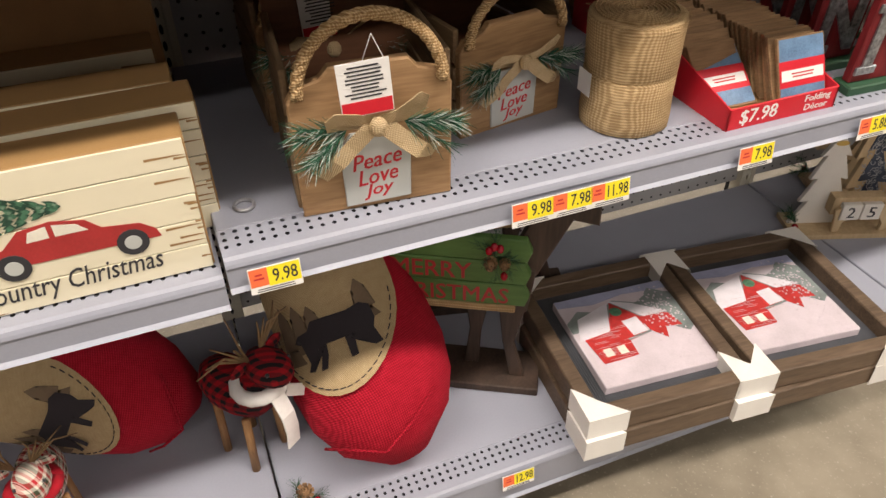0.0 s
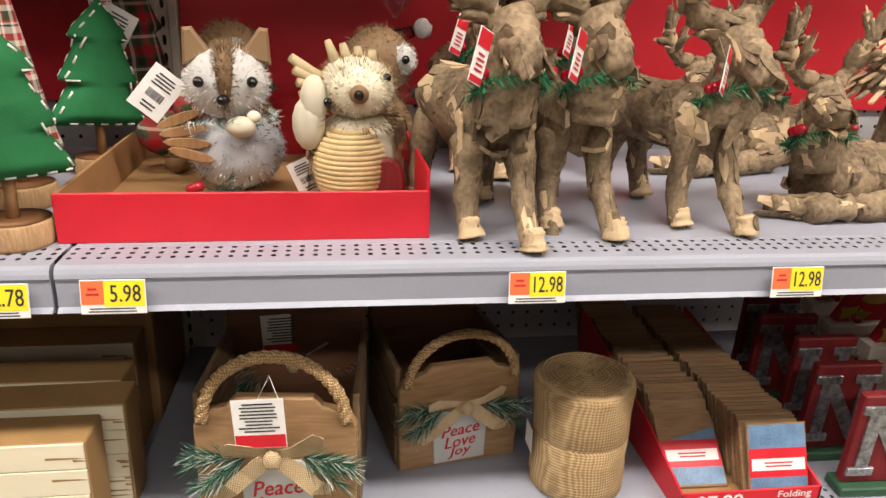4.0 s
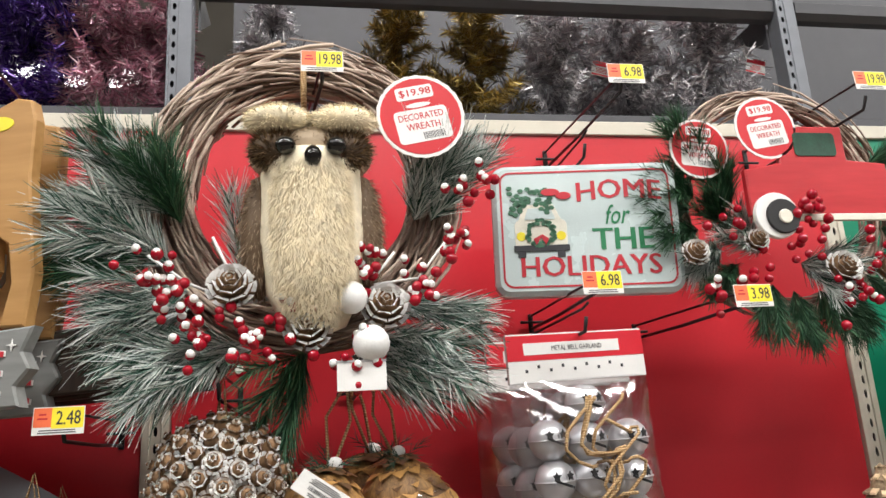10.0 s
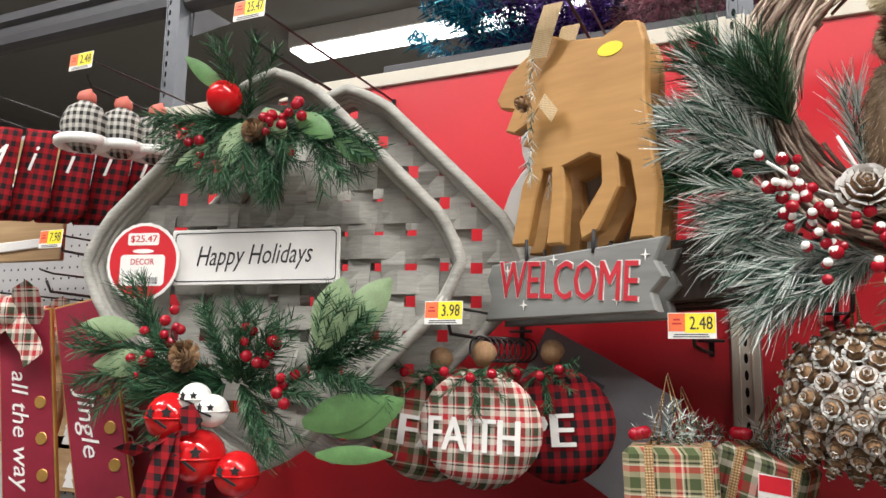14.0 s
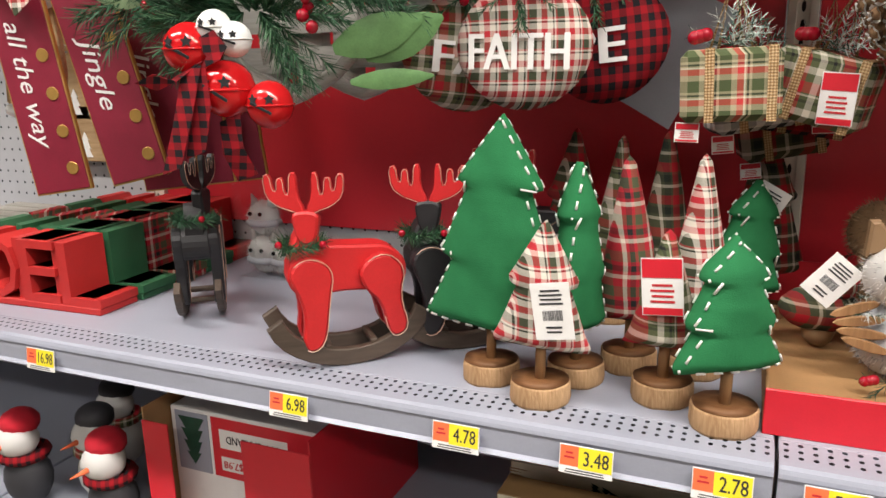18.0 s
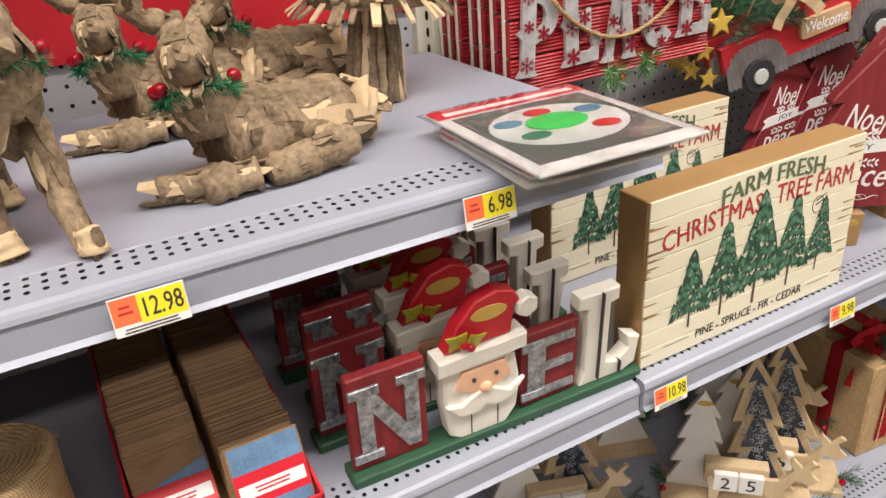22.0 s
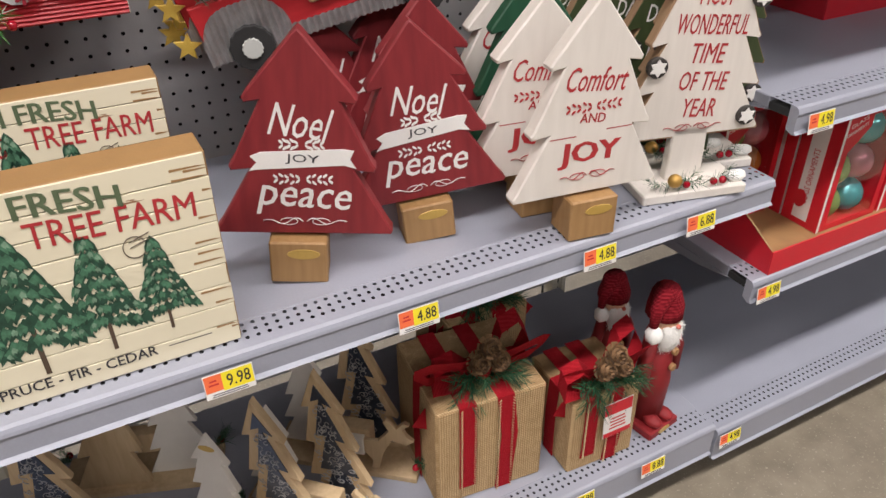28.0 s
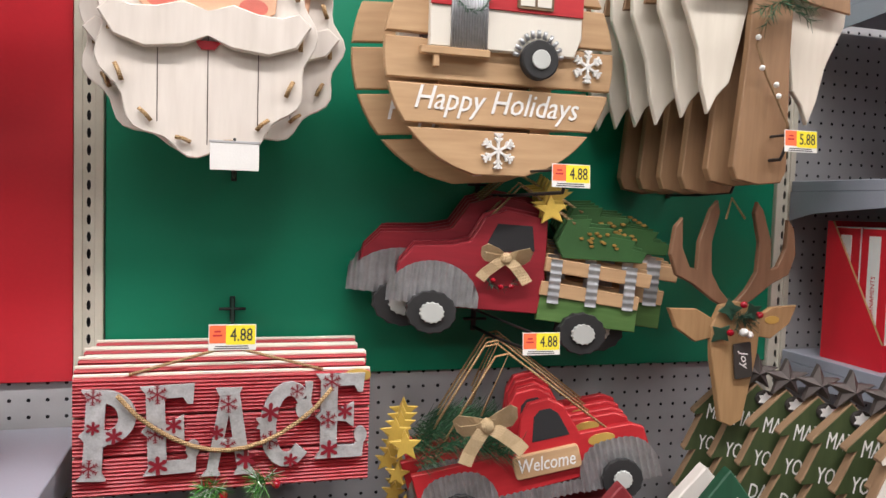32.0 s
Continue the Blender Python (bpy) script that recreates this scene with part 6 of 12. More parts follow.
part("body", Geo().ball((0, 0, 0.05), (0.05, 0.03, 0.03), 14), TARTAN_DARK, bird)
part("head", Geo().ball((0.02, -0.005, 0.085), (0.022, 0.02, 0.02), 12), TARTAN_RED, bird)
part("stand", Geo().ball((0, 0, 0.02), (0.02, 0.02, 0.02), 10), BROWN_FUR, bird)
hat = thing("gnome_hat_ornament", "buffalo-check cap ornament with white pompom", "ornament", pose(0.298, 0.405, Z2 + 0.004, 0, 0, 10))
part("body", Geo().ball((0, 0, 0.06), (0.035, 0.035, 0.06), 12), GREY_FUR, hat)
part("cap", Geo().tube([(-0.01, 0, 0.11), (0.015, -0.005, 0.165), (0.05, -0.01, 0.178)], [0.03, 0.015, 0.007], 12), BUFFALO, hat)
part("pompom", Geo().ball((0.062, -0.012, 0.182), 0.013, 12, None, 0.2), SNOW, hat)

BARK = bark("driftwood", (0.11, 0.076, 0.048), (0.41, 0.30, 0.19), (0.66, 0.49, 0.30))


def limb(g, a, b, ra, rb, r, chips=None, mid=None):
    """A gnarled branch with flakes of bark wrapped round it."""
    a, b = Vector(a), Vector(b)
    c = Vector(mid) if mid else (a + b) / 2 + Vector((r.uniform(-1, 1), r.uniform(-1, 1), r.uniform(-1, 1))) * (b - a).length * 0.05
    n0 = len(g.v)
    spine = [a.lerp(c, k / 5) for k in range(6)] + [c.lerp(b, k / 5) for k in range(1, 6)]
    g.tube(spine, [(ra + (rb - ra) * k / 10) * r.uniform(0.9, 1.14) * (0.8 if k == 10 else 1.0) for k in range(11)], 11)
    for k in range(n0, len(g.v)):
        v = Vector(g.v[k])
        q = spine[min(10, (k - n0) // 11)]
        g.v[k] = tuple(q + (v - q) * (1 + 0.34 * noise.noise(v * 50) + 0.22 * noise.noise(v * 140)))
    ln = (b - a).length
    n = chips if chips is not None else int(4 + ln * (ra + rb) * 5200)
    for i in range(n):
        f = r.uniform(0.05, 0.95)
        p = a.lerp(c, f * 2) if f < 0.5 else c.lerp(b, f * 2 - 1)
        d = ((c - a) if f < 0.5 else (b - c)).normalized()
        rad = (ra + (rb - ra) * f) * r.uniform(0.97, 1.07)
        u = d.orthogonal().normalized()
        u.rotate(Matrix.Rotation(r.uniform(0, 6.28), 3, d))
        w = d.cross(u)
        half = min(ln * 0.4, r.uniform(0.008, 0.036))
        arc_half, skew = r.uniform(0.22, 0.62), r.uniform(-0.5, 0.5)
        top, rim = [], []
        for row in (-1, 0, 1):
            for col in (-1, 0, 1):
                e = arc_half * col * (r.uniform(0.35, 1.0) if row else 1.0) + skew * row * 0.4
                out = u * math.cos(e) + w * math.sin(e)
                along = d * half * row * (1.0 if col == 0 else r.uniform(0.55, 1.0))
                top.append(p + along + out * rad * (1.0 if row == 0 else r.uniform(0.96, 1.04)))
                rim.append(p + along + out * rad * 0.86)
        ring = (0, 1, 2, 5, 8, 7, 6, 3)
        faces = [(0, 1, 4, 3), (1, 2, 5, 4), (3, 4, 7, 6), (4, 5, 8, 7)] + [(ring[k], ring[k - 1], 9 + ring[k - 1], 9 + ring[k]) for k in range(8)]
        g.chips = g.chips or Geo()
        g.chips.add(top + rim, faces)
    return g


def antler(k, r, base, big=1.0):
    """One thick main beam that sweeps out and up, with stubby tines."""
    bx, by, bz = base
    s = big

    def at(x, y, z):
        return (bx + k * x * s * 0.74, by + y * s, bz + z * s * 0.84)

    j = [r.uniform(-0.014, 0.014) for _ in range(8)]
    g = limb(Geo(), base, at(0.062, 0.014, 0.034), 0.0155 * s, 0.0135 * s, r, None, at(0.032, 0.012, 0.008))
    limb(g, at(0.060, 0.013, 0.032), at(0.088 + j[0], 0.0, 0.092), 0.0135 * s, 0.0115 * s, r)
    limb(g, at(0.087 + j[0], 0.0, 0.088), at(0.104 + j[1], -0.006, 0.142 + j[2]), 0.0110 * s, 0.0065 * s, r)
    limb(g, at(0.086 + j[0], 0.0, 0.084), at(0.066 + j[3], 0.012, 0.136 + j[4]), 0.0105 * s, 0.0065 * s, r)
    limb(g, at(0.066, 0.01, 0.046), at(0.118 + j[5], -0.012, 0.056 + j[6]), 0.0115 * s, 0.0075 * s, r)
    limb(g, at(0.045, 0.013, 0.022), at(0.030 + j[7], -0.002, 0.092 + j[1]), 0.0110 * s, 0.0065 * s, r)
    limb(g, at(0.055, 0.013, 0.03), at(0.060 + j[2], -0.034, 0.070), 0.0095 * s, 0.006 * s, r)
    return g


def collar(parent, c, rad, r, tilt=-25):
    g = Geo()
    m = pose(*c, tilt, 0, 0)
    for i in range(34):
        a = 2 * math.pi * i / 34
        p = m @ Vector((rad * math.cos(a), rad * math.sin(a), 0))
        d = (m @ Vector((rad * math.cos(a + 0.2), rad * math.sin(a + 0.2), 0))) - p
        needles(g, p, d, 0.012, 16, 0.014, 1.4, 0.0012, r)
    part("tinsel_wreath", g, TINSEL_GREEN, parent, "green tinsel wreath")
    for a in (0.35, 0.5, 2.7, 2.55, 0.2):
        p = m @ Vector((rad * 1.15 * math.cos(a + 3.14), rad * 1.15 * math.sin(a + 3.14), 0.008))
        part("berry", Geo().ball(tuple(p), 0.0062, 10), BERRY, parent)


def driftwood_deer(seed, tag=True):
    """Stands facing -y."""
    t = thing("driftwood_deer", "standing reindeer of driftwood chips with green tinsel wreath", "deer figure", None, "driftwood reindeer")
    r = random.Random(seed)
    for lx, ly, fx, fy in ((-0.026, -0.045, -0.022, -0.040), (0.026, -0.045, 0.022, -0.098), (-0.024, 0.075, -0.03, 0.092), (0.024, 0.075, 0.03, 0.08)):
        g = limb(Geo(), (fx, fy, 0.0), (lx, ly, 0.115), 0.0092, 0.0165, r, None, ((fx + lx) / 2, (fy + ly) / 2 + 0.009, 0.055))
        limb(g, (fx, fy - 0.006, 0.004), (fx, fy, 0.026), 0.0125, 0.0095, r, 4)
        part("leg", g, BARK, t)
    g = limb(Geo(), (0, -0.052, 0.128), (0, 0.085, 0.132), 0.038, 0.036, r, 60)
    limb(g, (0, 0.085, 0.130), (0, 0.105, 0.138), 0.032, 0.02, r, 16)
    part("body", g, BARK, t)
    part("neck", limb(Geo(), (0, -0.060, 0.128), (0, -0.076, 0.205), 0.031, 0.021, r, 20), BARK, t)
    g = limb(Geo(), (0, -0.060, 0.222), (0, -0.112, 0.180), 0.024, 0.016, r, 14)
    part("head", g, BARK, t)
    for k in (-1, 1):
        part("ear", limb(Geo(), (k * 0.018, -0.055, 0.224), (k * 0.044, -0.050, 0.226), 0.009, 0.004, r, 5), BARK, t)
        part("antler", antler(k, r, (k * 0.012, -0.056, 0.236), 0.98), BARK, t)
    collar(t, (0, -0.070, 0.160), 0.036, r)
    if tag:
        hang_tag(t, -0.036, -0.090, 0.215, 0.022, 0.050, 22, 30, "red")
    return t


deer = driftwood_deer(11)
SMALL = Matrix.Diagonal((0.93, 0.93, 0.9, 1.0))
deer.matrix_basis = pose(0.386, 0.105, Z2, 0, 0, 15) @ size(0.96)
deer_b = driftwood_deer(12)
deer_b.matrix_basis = pose(0.472, 0.132, Z2, 0, 0, 20) @ size(0.96)
deer_c = driftwood_deer(13)
deer_c.matrix_basis = pose(0.617, 0.1365, Z2, 0, 0, 22) @ SMALL
copy_thing(deer_b, pose(0.545, 0.40, Z2, 0, 0, 20))
copy_thing(deer, pose(0.425, 0.395, Z2, 0, 0, 8))


def lying_deer(m):
    t = thing("driftwood_deer", "lying reindeer of driftwood chips with green tinsel wreath", "deer figure", m, "driftwood reindeer")
    r = random.Random(21)
    part("body", limb(limb(Geo(), (0.01, 0, 0.042), (0.15, 0.015, 0.040), 0.040, 0.038, r, 44), (0.15, 0.015, 0.040), (0.185, 0.015, 0.022), 0.034, 0.018, r, 20), BARK, t)
    part("front_leg", limb(Geo(), (0.0, -0.03, 0.016), (-0.055, -0.012, 0.014), 0.014, 0.014, r), BARK, t)
    part("front_leg", limb(Geo(), (0.03, -0.04, 0.016), (-0.02, -0.042, 0.014), 0.015, 0.014, r), BARK, t)
    part("hind_leg", limb(Geo(), (0.13, -0.03, 0.022), (0.04, -0.042, 0.014), 0.02, 0.014, r), BARK, t)
    part("neck", limb(Geo(), (0.01, 0, 0.06), (-0.005, -0.01, 0.125), 0.028, 0.020, r, 26), BARK, t)
    part("head", limb(Geo(), (0.0, -0.005, 0.138), (-0.015, -0.055, 0.120), 0.022, 0.015, r, 26), BARK, t)
    for k in (-1, 1):
        part("antler", antler(k, r, (k * 0.012, -0.002, 0.152), 0.62), BARK, t)
    collar(t, (0.0, -0.008, 0.088), 0.032, r)
    return t


lying_deer(pose(0.788, 0.147, Z2, 0, 0, 4))
copy_thing(bpy.data.objects[lying_deer(pose(0.74, 0.36, Z2, 0, 0, 10)).name], pose(0.88, 0.43, Z2, 0, 0, 6))


def driftwood_tree(m):
    t = thing("driftwood_tree", "tiered fir tree of driftwood chips on a split trunk", "tree figure", m)
    r = random.Random(31)
    g = Geo().tube([(0, 0, 0), (0, 0, 0.05), (0, 0, 0.13)], [0.036, 0.030, 0.024], 12)
    for i in range(26):
        a = 2 * math.pi * i / 26
        limb(g, (0.034 * math.cos(a), 0.034 * math.sin(a), 0.0), (0.022 * math.cos(a + 0.1), 0.022 * math.sin(a + 0.1), 0.125), 0.0055, 0.004, r, 1)
    part("trunk", g, BARK, t)
    for z, r0, r1, h in ((0.105, 0.100, 0.035, 0.085), (0.175, 0.084, 0.03, 0.085), (0.245, 0.066, 0.02, 0.08), (0.315, 0.046, 0.004, 0.085)):
        g = Geo().lathe([(r0 * 0.8, z + 0.012), (r1, z + h), (r1 * 0.3, z + h + 0.004)], 18)
        for row in range(4):
            f = row / 4
            rr, zz = r0 + (r1 - r0) * f, z + h * f
            n = int(10 + rr * 190)
            for i in range(n):
                a = 2 * math.pi * (i + r.random()) / n
                ln, w = r.uniform(0.02, 0.034), r.uniform(0.007, 0.013)
                g.add([(-w / 2, 0, 0), (w / 2, 0, 0), (w / 2 * 0.8, -ln * 0.75, -ln * 0.62), (-w / 2 * 0.9, -ln * 0.75, -ln * 0.62), (-w / 2, 0, 0.003), (w / 2, 0, 0.003), (w / 2 * 0.8, -ln * 0.75, -ln * 0.62 + 0.003), (-w / 2 * 0.9, -ln * 0.75, -ln * 0.62 + 0.003)], [(4, 5, 6, 7), (0, 3, 2, 1), (3, 7, 6, 2), (0, 4, 7, 3), (1, 2, 6, 5)], False, pose((rr - ln * 0.72) * math.sin(a), -(rr - ln * 0.72) * math.cos(a), zz + ln * 0.6, r.uniform(-8, 8), 0, math.degrees(a)))
        part("tier", g, BARK, t)
    return t


driftwood_tree(pose(1.035, 0.318, Z2, 0, 3.5, 0))

CLEAR_FILM = clear("clear_film", (0.95, 0.95, 0.96), 0.08, 0.75)
mags = thing("stocking_kit", "clear bag of printed stocking craft kit lying over the shelf edge", "craft kit", None, "craft kits")
KIT_WHITE = plain("kit_print", (0.62, 0.60, 0.58), 0.35, 0, 0.3, (18, 18, 18))
KIT_DARK = plain("kit_dark_print", (0.12, 0.10, 0.10), 0.4, 0, 0.3, (30, 30, 30))
part("card_sheet", Geo().box(-0.105, 0.105, -0.135, 0.135, 0, 0.0035, 0.001), KIT_WHITE, mags)
part("red_header", Geo().box(-0.104, 0.104, 0.098, 0.134, 0.0035, 0.0042, 0.0003), RED_CARD, mags)
part("white_strip", Geo().box(-0.09, 0.09, 0.106, 0.118, 0.0042, 0.0047, 0.0002), WHITE, mags)
part("dark_picture", Geo().box(-0.09, 0.09, -0.11, 0.09, 0.0035, 0.0041, 0.0003), KIT_DARK, mags)
part("kit_plate", Geo().prism(oval(0.0, -0.005, 0.082, 0.075, 24), -0.0047, -0.0041, 0.0002, pose(0, 0, 0, -90)), KIT_WHITE, mags)
for px, pz, mat in ((-0.045, -0.03, PAINT_GREENS[1]), (0.04, -0.04, RED_CARD), (0.0, 0.045, RED_CARD), (-0.05, 0.025, SKY_PRINT), (0.055, 0.02, SKY_PRINT)):
    part("printed_patch", Geo().prism(oval(px, pz, 0.018, 0.014, 10), -0.0052, -0.0047, 0.0001, pose(0, 0, 0, -90)), mat, mags)
GREEN_SEAL = plain("bright_green_sticker", (0.06, 0.55, 0.10), 0.4)
part("green_sticker", Geo().prism(oval(0, 0, 0.038, 0.030, 20), -0.006, -0.0052, 0.0002, pose(0, 0, 0, -90)), GREEN_SEAL, mags)
g = Geo()
nu, nv = 14, 16
r = random.Random(14)
vs = [(-0.112 + 0.224 * i / nu, -0.145 + 0.29 * j / nv, 0.0075 + (0.0022 * noise.noise(Vector((i * 0.8, j * 0.7, 3))) if 0 < i < nu and 0 < j < nv else -0.006)) for j in range(nv + 1) for i in range(nu + 1)]
g.add(vs, [(j * (nu + 1) + i, j * (nu + 1) + i + 1, (j + 1) * (nu + 1) + i + 1, (j + 1) * (nu + 1) + i) for j in range(nv) for i in range(nu)], True)
part("plastic_bag", g, CLEAR_FILM, mags).visible_shadow = False
mags.matrix_basis = pose(1.100, 0.030, Z2 + 0.021, 0, 0, -2) @ size(0.88, 0.80, 1.0)
for i in range(3):
    copy_thing(mags, pose(1.100 + 0.004 * (i - 1), 0.034 + 0.004 * i, Z2 + 0.001 + 0.0065 * i, 0, 0, -2 + (i - 1) * 1.5) @ size(0.88, 0.80, 1.0))
# ---- middle bay, back panel ----
VINE = wood("grapevine", (0.17, 0.11, 0.08), (0.62, 0.50, 0.41), "x", 0.8, 30, 0.3, 0, True)
TAG_RED = plain("round_tag_red", (0.58, 0.02, 0.03), 0.4, 0, 0.05)


def round_ticket(parent, x, y, z, r, price, lines, turn=0.0, yaw=0.0):
    """A round shelf ticket with a scalloped red rim."""
    m = pose(x, y, z, 0, turn, yaw)
    edge = [(r * (1 + 0.02 * (i % 2)) * math.cos(2 * math.pi * i / 48), r * (1 + 0.02 * (i % 2)) * math.sin(2 * math.pi * i / 48)) for i in range(48)]
    c = part("round_ticket", Geo().prism(edge, 0, 0.001, 0.0002), WHITE, parent, "round red and white paper ticket", m)
    part("red_disc", Geo().prism(oval(0, 0, r * 0.93, r * 0.93, 32), -0.0004, 0, 0.0001), TAG_RED, c)
    part("white_panel", Geo().prism(rounded(-r * 0.62, r * 0.62, -r * 0.62, r * 0.18, r * 0.1), -0.0008, -0.0004, 0.0001), WHITE, c)
    part("white_panel", Geo().prism(rounded(-r * 0.45, r * 0.42, r * 0.42, r * 0.74, r * 0.06), -0.0008, -0.0004, 0.0001), WHITE, c)
    words("price_print", price, r * 0.74, r * 0.2, RED_INK, c, 0, -0.0009, r * 0.58, 0, 0, 0.0002, 0.02)
    for i, ln in enumerate(lines):
        words("name_print", ln, r * min(1.05, 0.13 * len(ln)), r * 0.16, RED_INK, c, 0, -0.0009, r * (0.0 - 0.24 * i), 0, 0, 0.0002, 0.01)
    part("logo_bar", Geo().prism(oval(0, r * 0.27, r * 0.3, r * 0.06, 12), -0.0008, -0.0004, 0.0001), WHITE, c)
    part("barcode", barcode(-r * 0.05, r * 0.45, -r * 0.57, -r * 0.4, -0.0009), INK, c)
    return c


def vine_ring(parent, r0, r1, n, seed, squash=1.0, up=0.0):
    """Grapevine twigs wound into a ring."""
    rr = random.Random(seed)
    for k in range(3):
        g = Geo()
        for i in range(n // 3):
            a0, ln = rr.uniform(0, 6.28), rr.uniform(0.8, 2.2)
            ra, rb = rr.uniform(r0, r1), rr.uniform(r0, r1)
            ya, yb = rr.uniform(-0.02, 0.02), rr.uniform(-0.022, 0.022)
            pts = []
            for j in range(9):
                f = j / 8
                a = a0 + ln * f
                q = ra + (rb - ra) * f + 0.004 * math.sin(5 * f + i) + (0.02 * max(0, f - 0.6) if i % 7 == 0 else 0)
                pts.append((q * math.cos(a), ya + (yb - ya) * f, q * math.sin(a) * squash + up))
            w = rr.uniform(0.0012, 0.003)
            g.tube(pts, [w] * 8 + [w * 0.4], 5)
        part("vine_strand", g, VINE, parent)


def wreath_boughs(parent, spots, seed, mat, frost_mat, ln=0.11, n=60, size=0.05):
    rr = random.Random(seed)
    for x, z, dx, dz, fr in spots:
        g = Geo()
        for i in range(6):
            d = (dx + rr.uniform(-0.4, 0.4), rr.uniform(-0.55, 0.0), dz + rr.uniform(-0.4, 0.4))
            needles(g, (x, -0.03, z), d, ln * rr.uniform(0.7, 1.1), int(n * 1.25), size, 0.4, 0.0014, rr)
        part("pine_bough", g, frost_mat if fr else mat, parent)


def berry_cluster(parent, x, y, z, n, r, spread, seed, snowy=True):
    rr = random.Random(seed)
    for i in range(n):
        p = (x + rr.gauss(0, spread), y + rr.uniform(-0.012, 0.008), z + rr.gauss(0, spread))
        b = part("berry", Geo().ball(p, r * rr.uniform(0.8, 1.2), 10), BERRY, parent)
        if snowy and rr.random() < 0.6:
            q = (p[0] + rr.uniform(-0.3, 0.3) * r, p[1] - r * 0.36, p[2] + r * 0.28)
            part("snow_cap", Geo().ball(q, r * 0.82, 8), SNOW, b)


OWL_CREAM = plain("owl_cream_fur", (0.84, 0.75, 0.56), 0.9, 0, 0.16, (60, 60, 60), 500, 0.3, 0.1)
OWL_FUR = frosted("owl_brown_fur", (0.20, 0.13, 0.075), (0.50, 0.38, 0.25), 0.5)


OWL_MASK = frosted("owl_mask_fur", (0.10, 0.055, 0.02), (0.34, 0.22, 0.10), 0.35)


def owl_wreath(m):
    t = thing("owl_wreath", "grapevine wreath with furry owl, frosted pine, cones and berries", "wreath", m)
    vine_ring(t, 0.128, 0.200, 380, 5, 1.0, 0.045)
    spots = []
    for i in range(9):
        a = radians(170 + i * 25)
        spots.append((0.165 * math.cos(a), 0.155 * math.sin(a), math.cos(a) * 1.6 + 0.2 * (1 if i > 4 else -1), math.sin(a) * 0.45, i % 3 != 1))
    spots += [(-0.15, 0.01, -0.9, 0.75, True), (-0.14, 0.0, -0.4, 0.9, False), (-0.07, -0.07, 0.15, 1, True), (0.16, 0.0, 0.35, 1, True), (0.15, 0.02, 0.75, 0.8, True), (0.17, -0.03, 0.9, 0.3, True), (-0.17, -0.03, -1, 0.1, True), (0.1, -0.13, 0.6, -0.5, True), (-0.1, -0.14, -0.7, -0.35, True), (-0.17, 0.02, -0.8, 0.9, False), (-0.06, -0.15, -1, -0.25, True), (0.05, -0.16, 1, -0.3, True), (-0.13, -0.08, -1, -0.1, True), (0.15, -0.08, 1, 0.0, True), (-0.15, -0.05, -0.8, 0.6, True), (0.18, 0.0, 0.6, 0.9, True), (-0.1, -0.15, -0.9, -0.5, True)]
    spots = [(x - 0.03 if x > 0.1 else x, z, dx, dz, f) for x, z, dx, dz, f in spots if not (x > 0.14 and dx > 0.85)]
    wreath_boughs(t, spots, 4, PINE_MIX, PINE_FROST, 0.104, 130, 0.046)
    squat = Matrix.Translation((0, 0, -0.0175)) @ Matrix.Diagonal((1.0, 1.0, 0.86, 1.0))
    r = random.Random(6)
    for i in range(6):
        g = Geo()
        g.tube([(-0.07, -0.05, -0.1), (0.1 * (i - 2.5) * 0.5, -0.07, -0.08), (0.11 * (i - 2.5) * 0.6, -0.075, -0.05 + 0.02 * (i % 2))], 0.0018, 5)
        part("frosted_twig", g, SNOW, t)
    body = part("owl_body", Geo().tube([(0.01, -0.06, -0.142), (0.01, -0.062, -0.132), (0.01, -0.065, -0.09), (0.008, -0.068, -0.02), (0.008, -0.068, 0.05), (0.008, -0.07, 0.09)], [0.012, 0.034, 0.052, 0.060, 0.057, 0.056], 18), OWL_CREAM, t, "cream furry owl body", squat)
    g = Geo()
    for i in range(7000):
        a, z = r.uniform(-2.45, -0.7), r.uniform(-0.135, 0.075)
        q = 0.060 * (1 - 0.55 * max(0, (-0.04 - z) / 0.1) ** 2)
        p = Vector((0.008 + q * math.cos(a), -0.068 + q * math.sin(a), z))
        d = Vector((math.cos(a) * 0.35 + r.uniform(-0.35, 0.35), math.sin(a) * 0.4, -0.8 + r.uniform(-0.4, 0.4))).normalized()
        w = Vector((-math.sin(a), math.cos(a), r.uniform(-0.3, 0.3))) * 0.00045
        g.add([p - w, p + w, p + d * r.uniform(0.006, 0.012)], [(0, 1, 2)])
    part("breast_fur", g, OWL_CREAM, body)
    for k in (-1, 1):
        g = Geo().ball((0.008 + k * 0.058, -0.055, -0.01), (0.022, 0.035, 0.085), 12)
        fur(g, (0.008 + k * 0.058, -0.055, -0.01), (0.022, 0.035, 0.085), 1100, 0.016, r, 1.2)
        part("wing", g, OWL_FUR, t, "", squat)
    hd = part("owl_head", Geo().ball((0.008, -0.068, 0.095), (0.070, 0.05, 0.042), 18), OWL_FUR, t, "", squat)
    part("head_fur", fur(Geo(), (0.008, -0.068, 0.095), (0.070, 0.05, 0.042), 1000, 0.009, r, 0.5), OWL_FUR, hd)
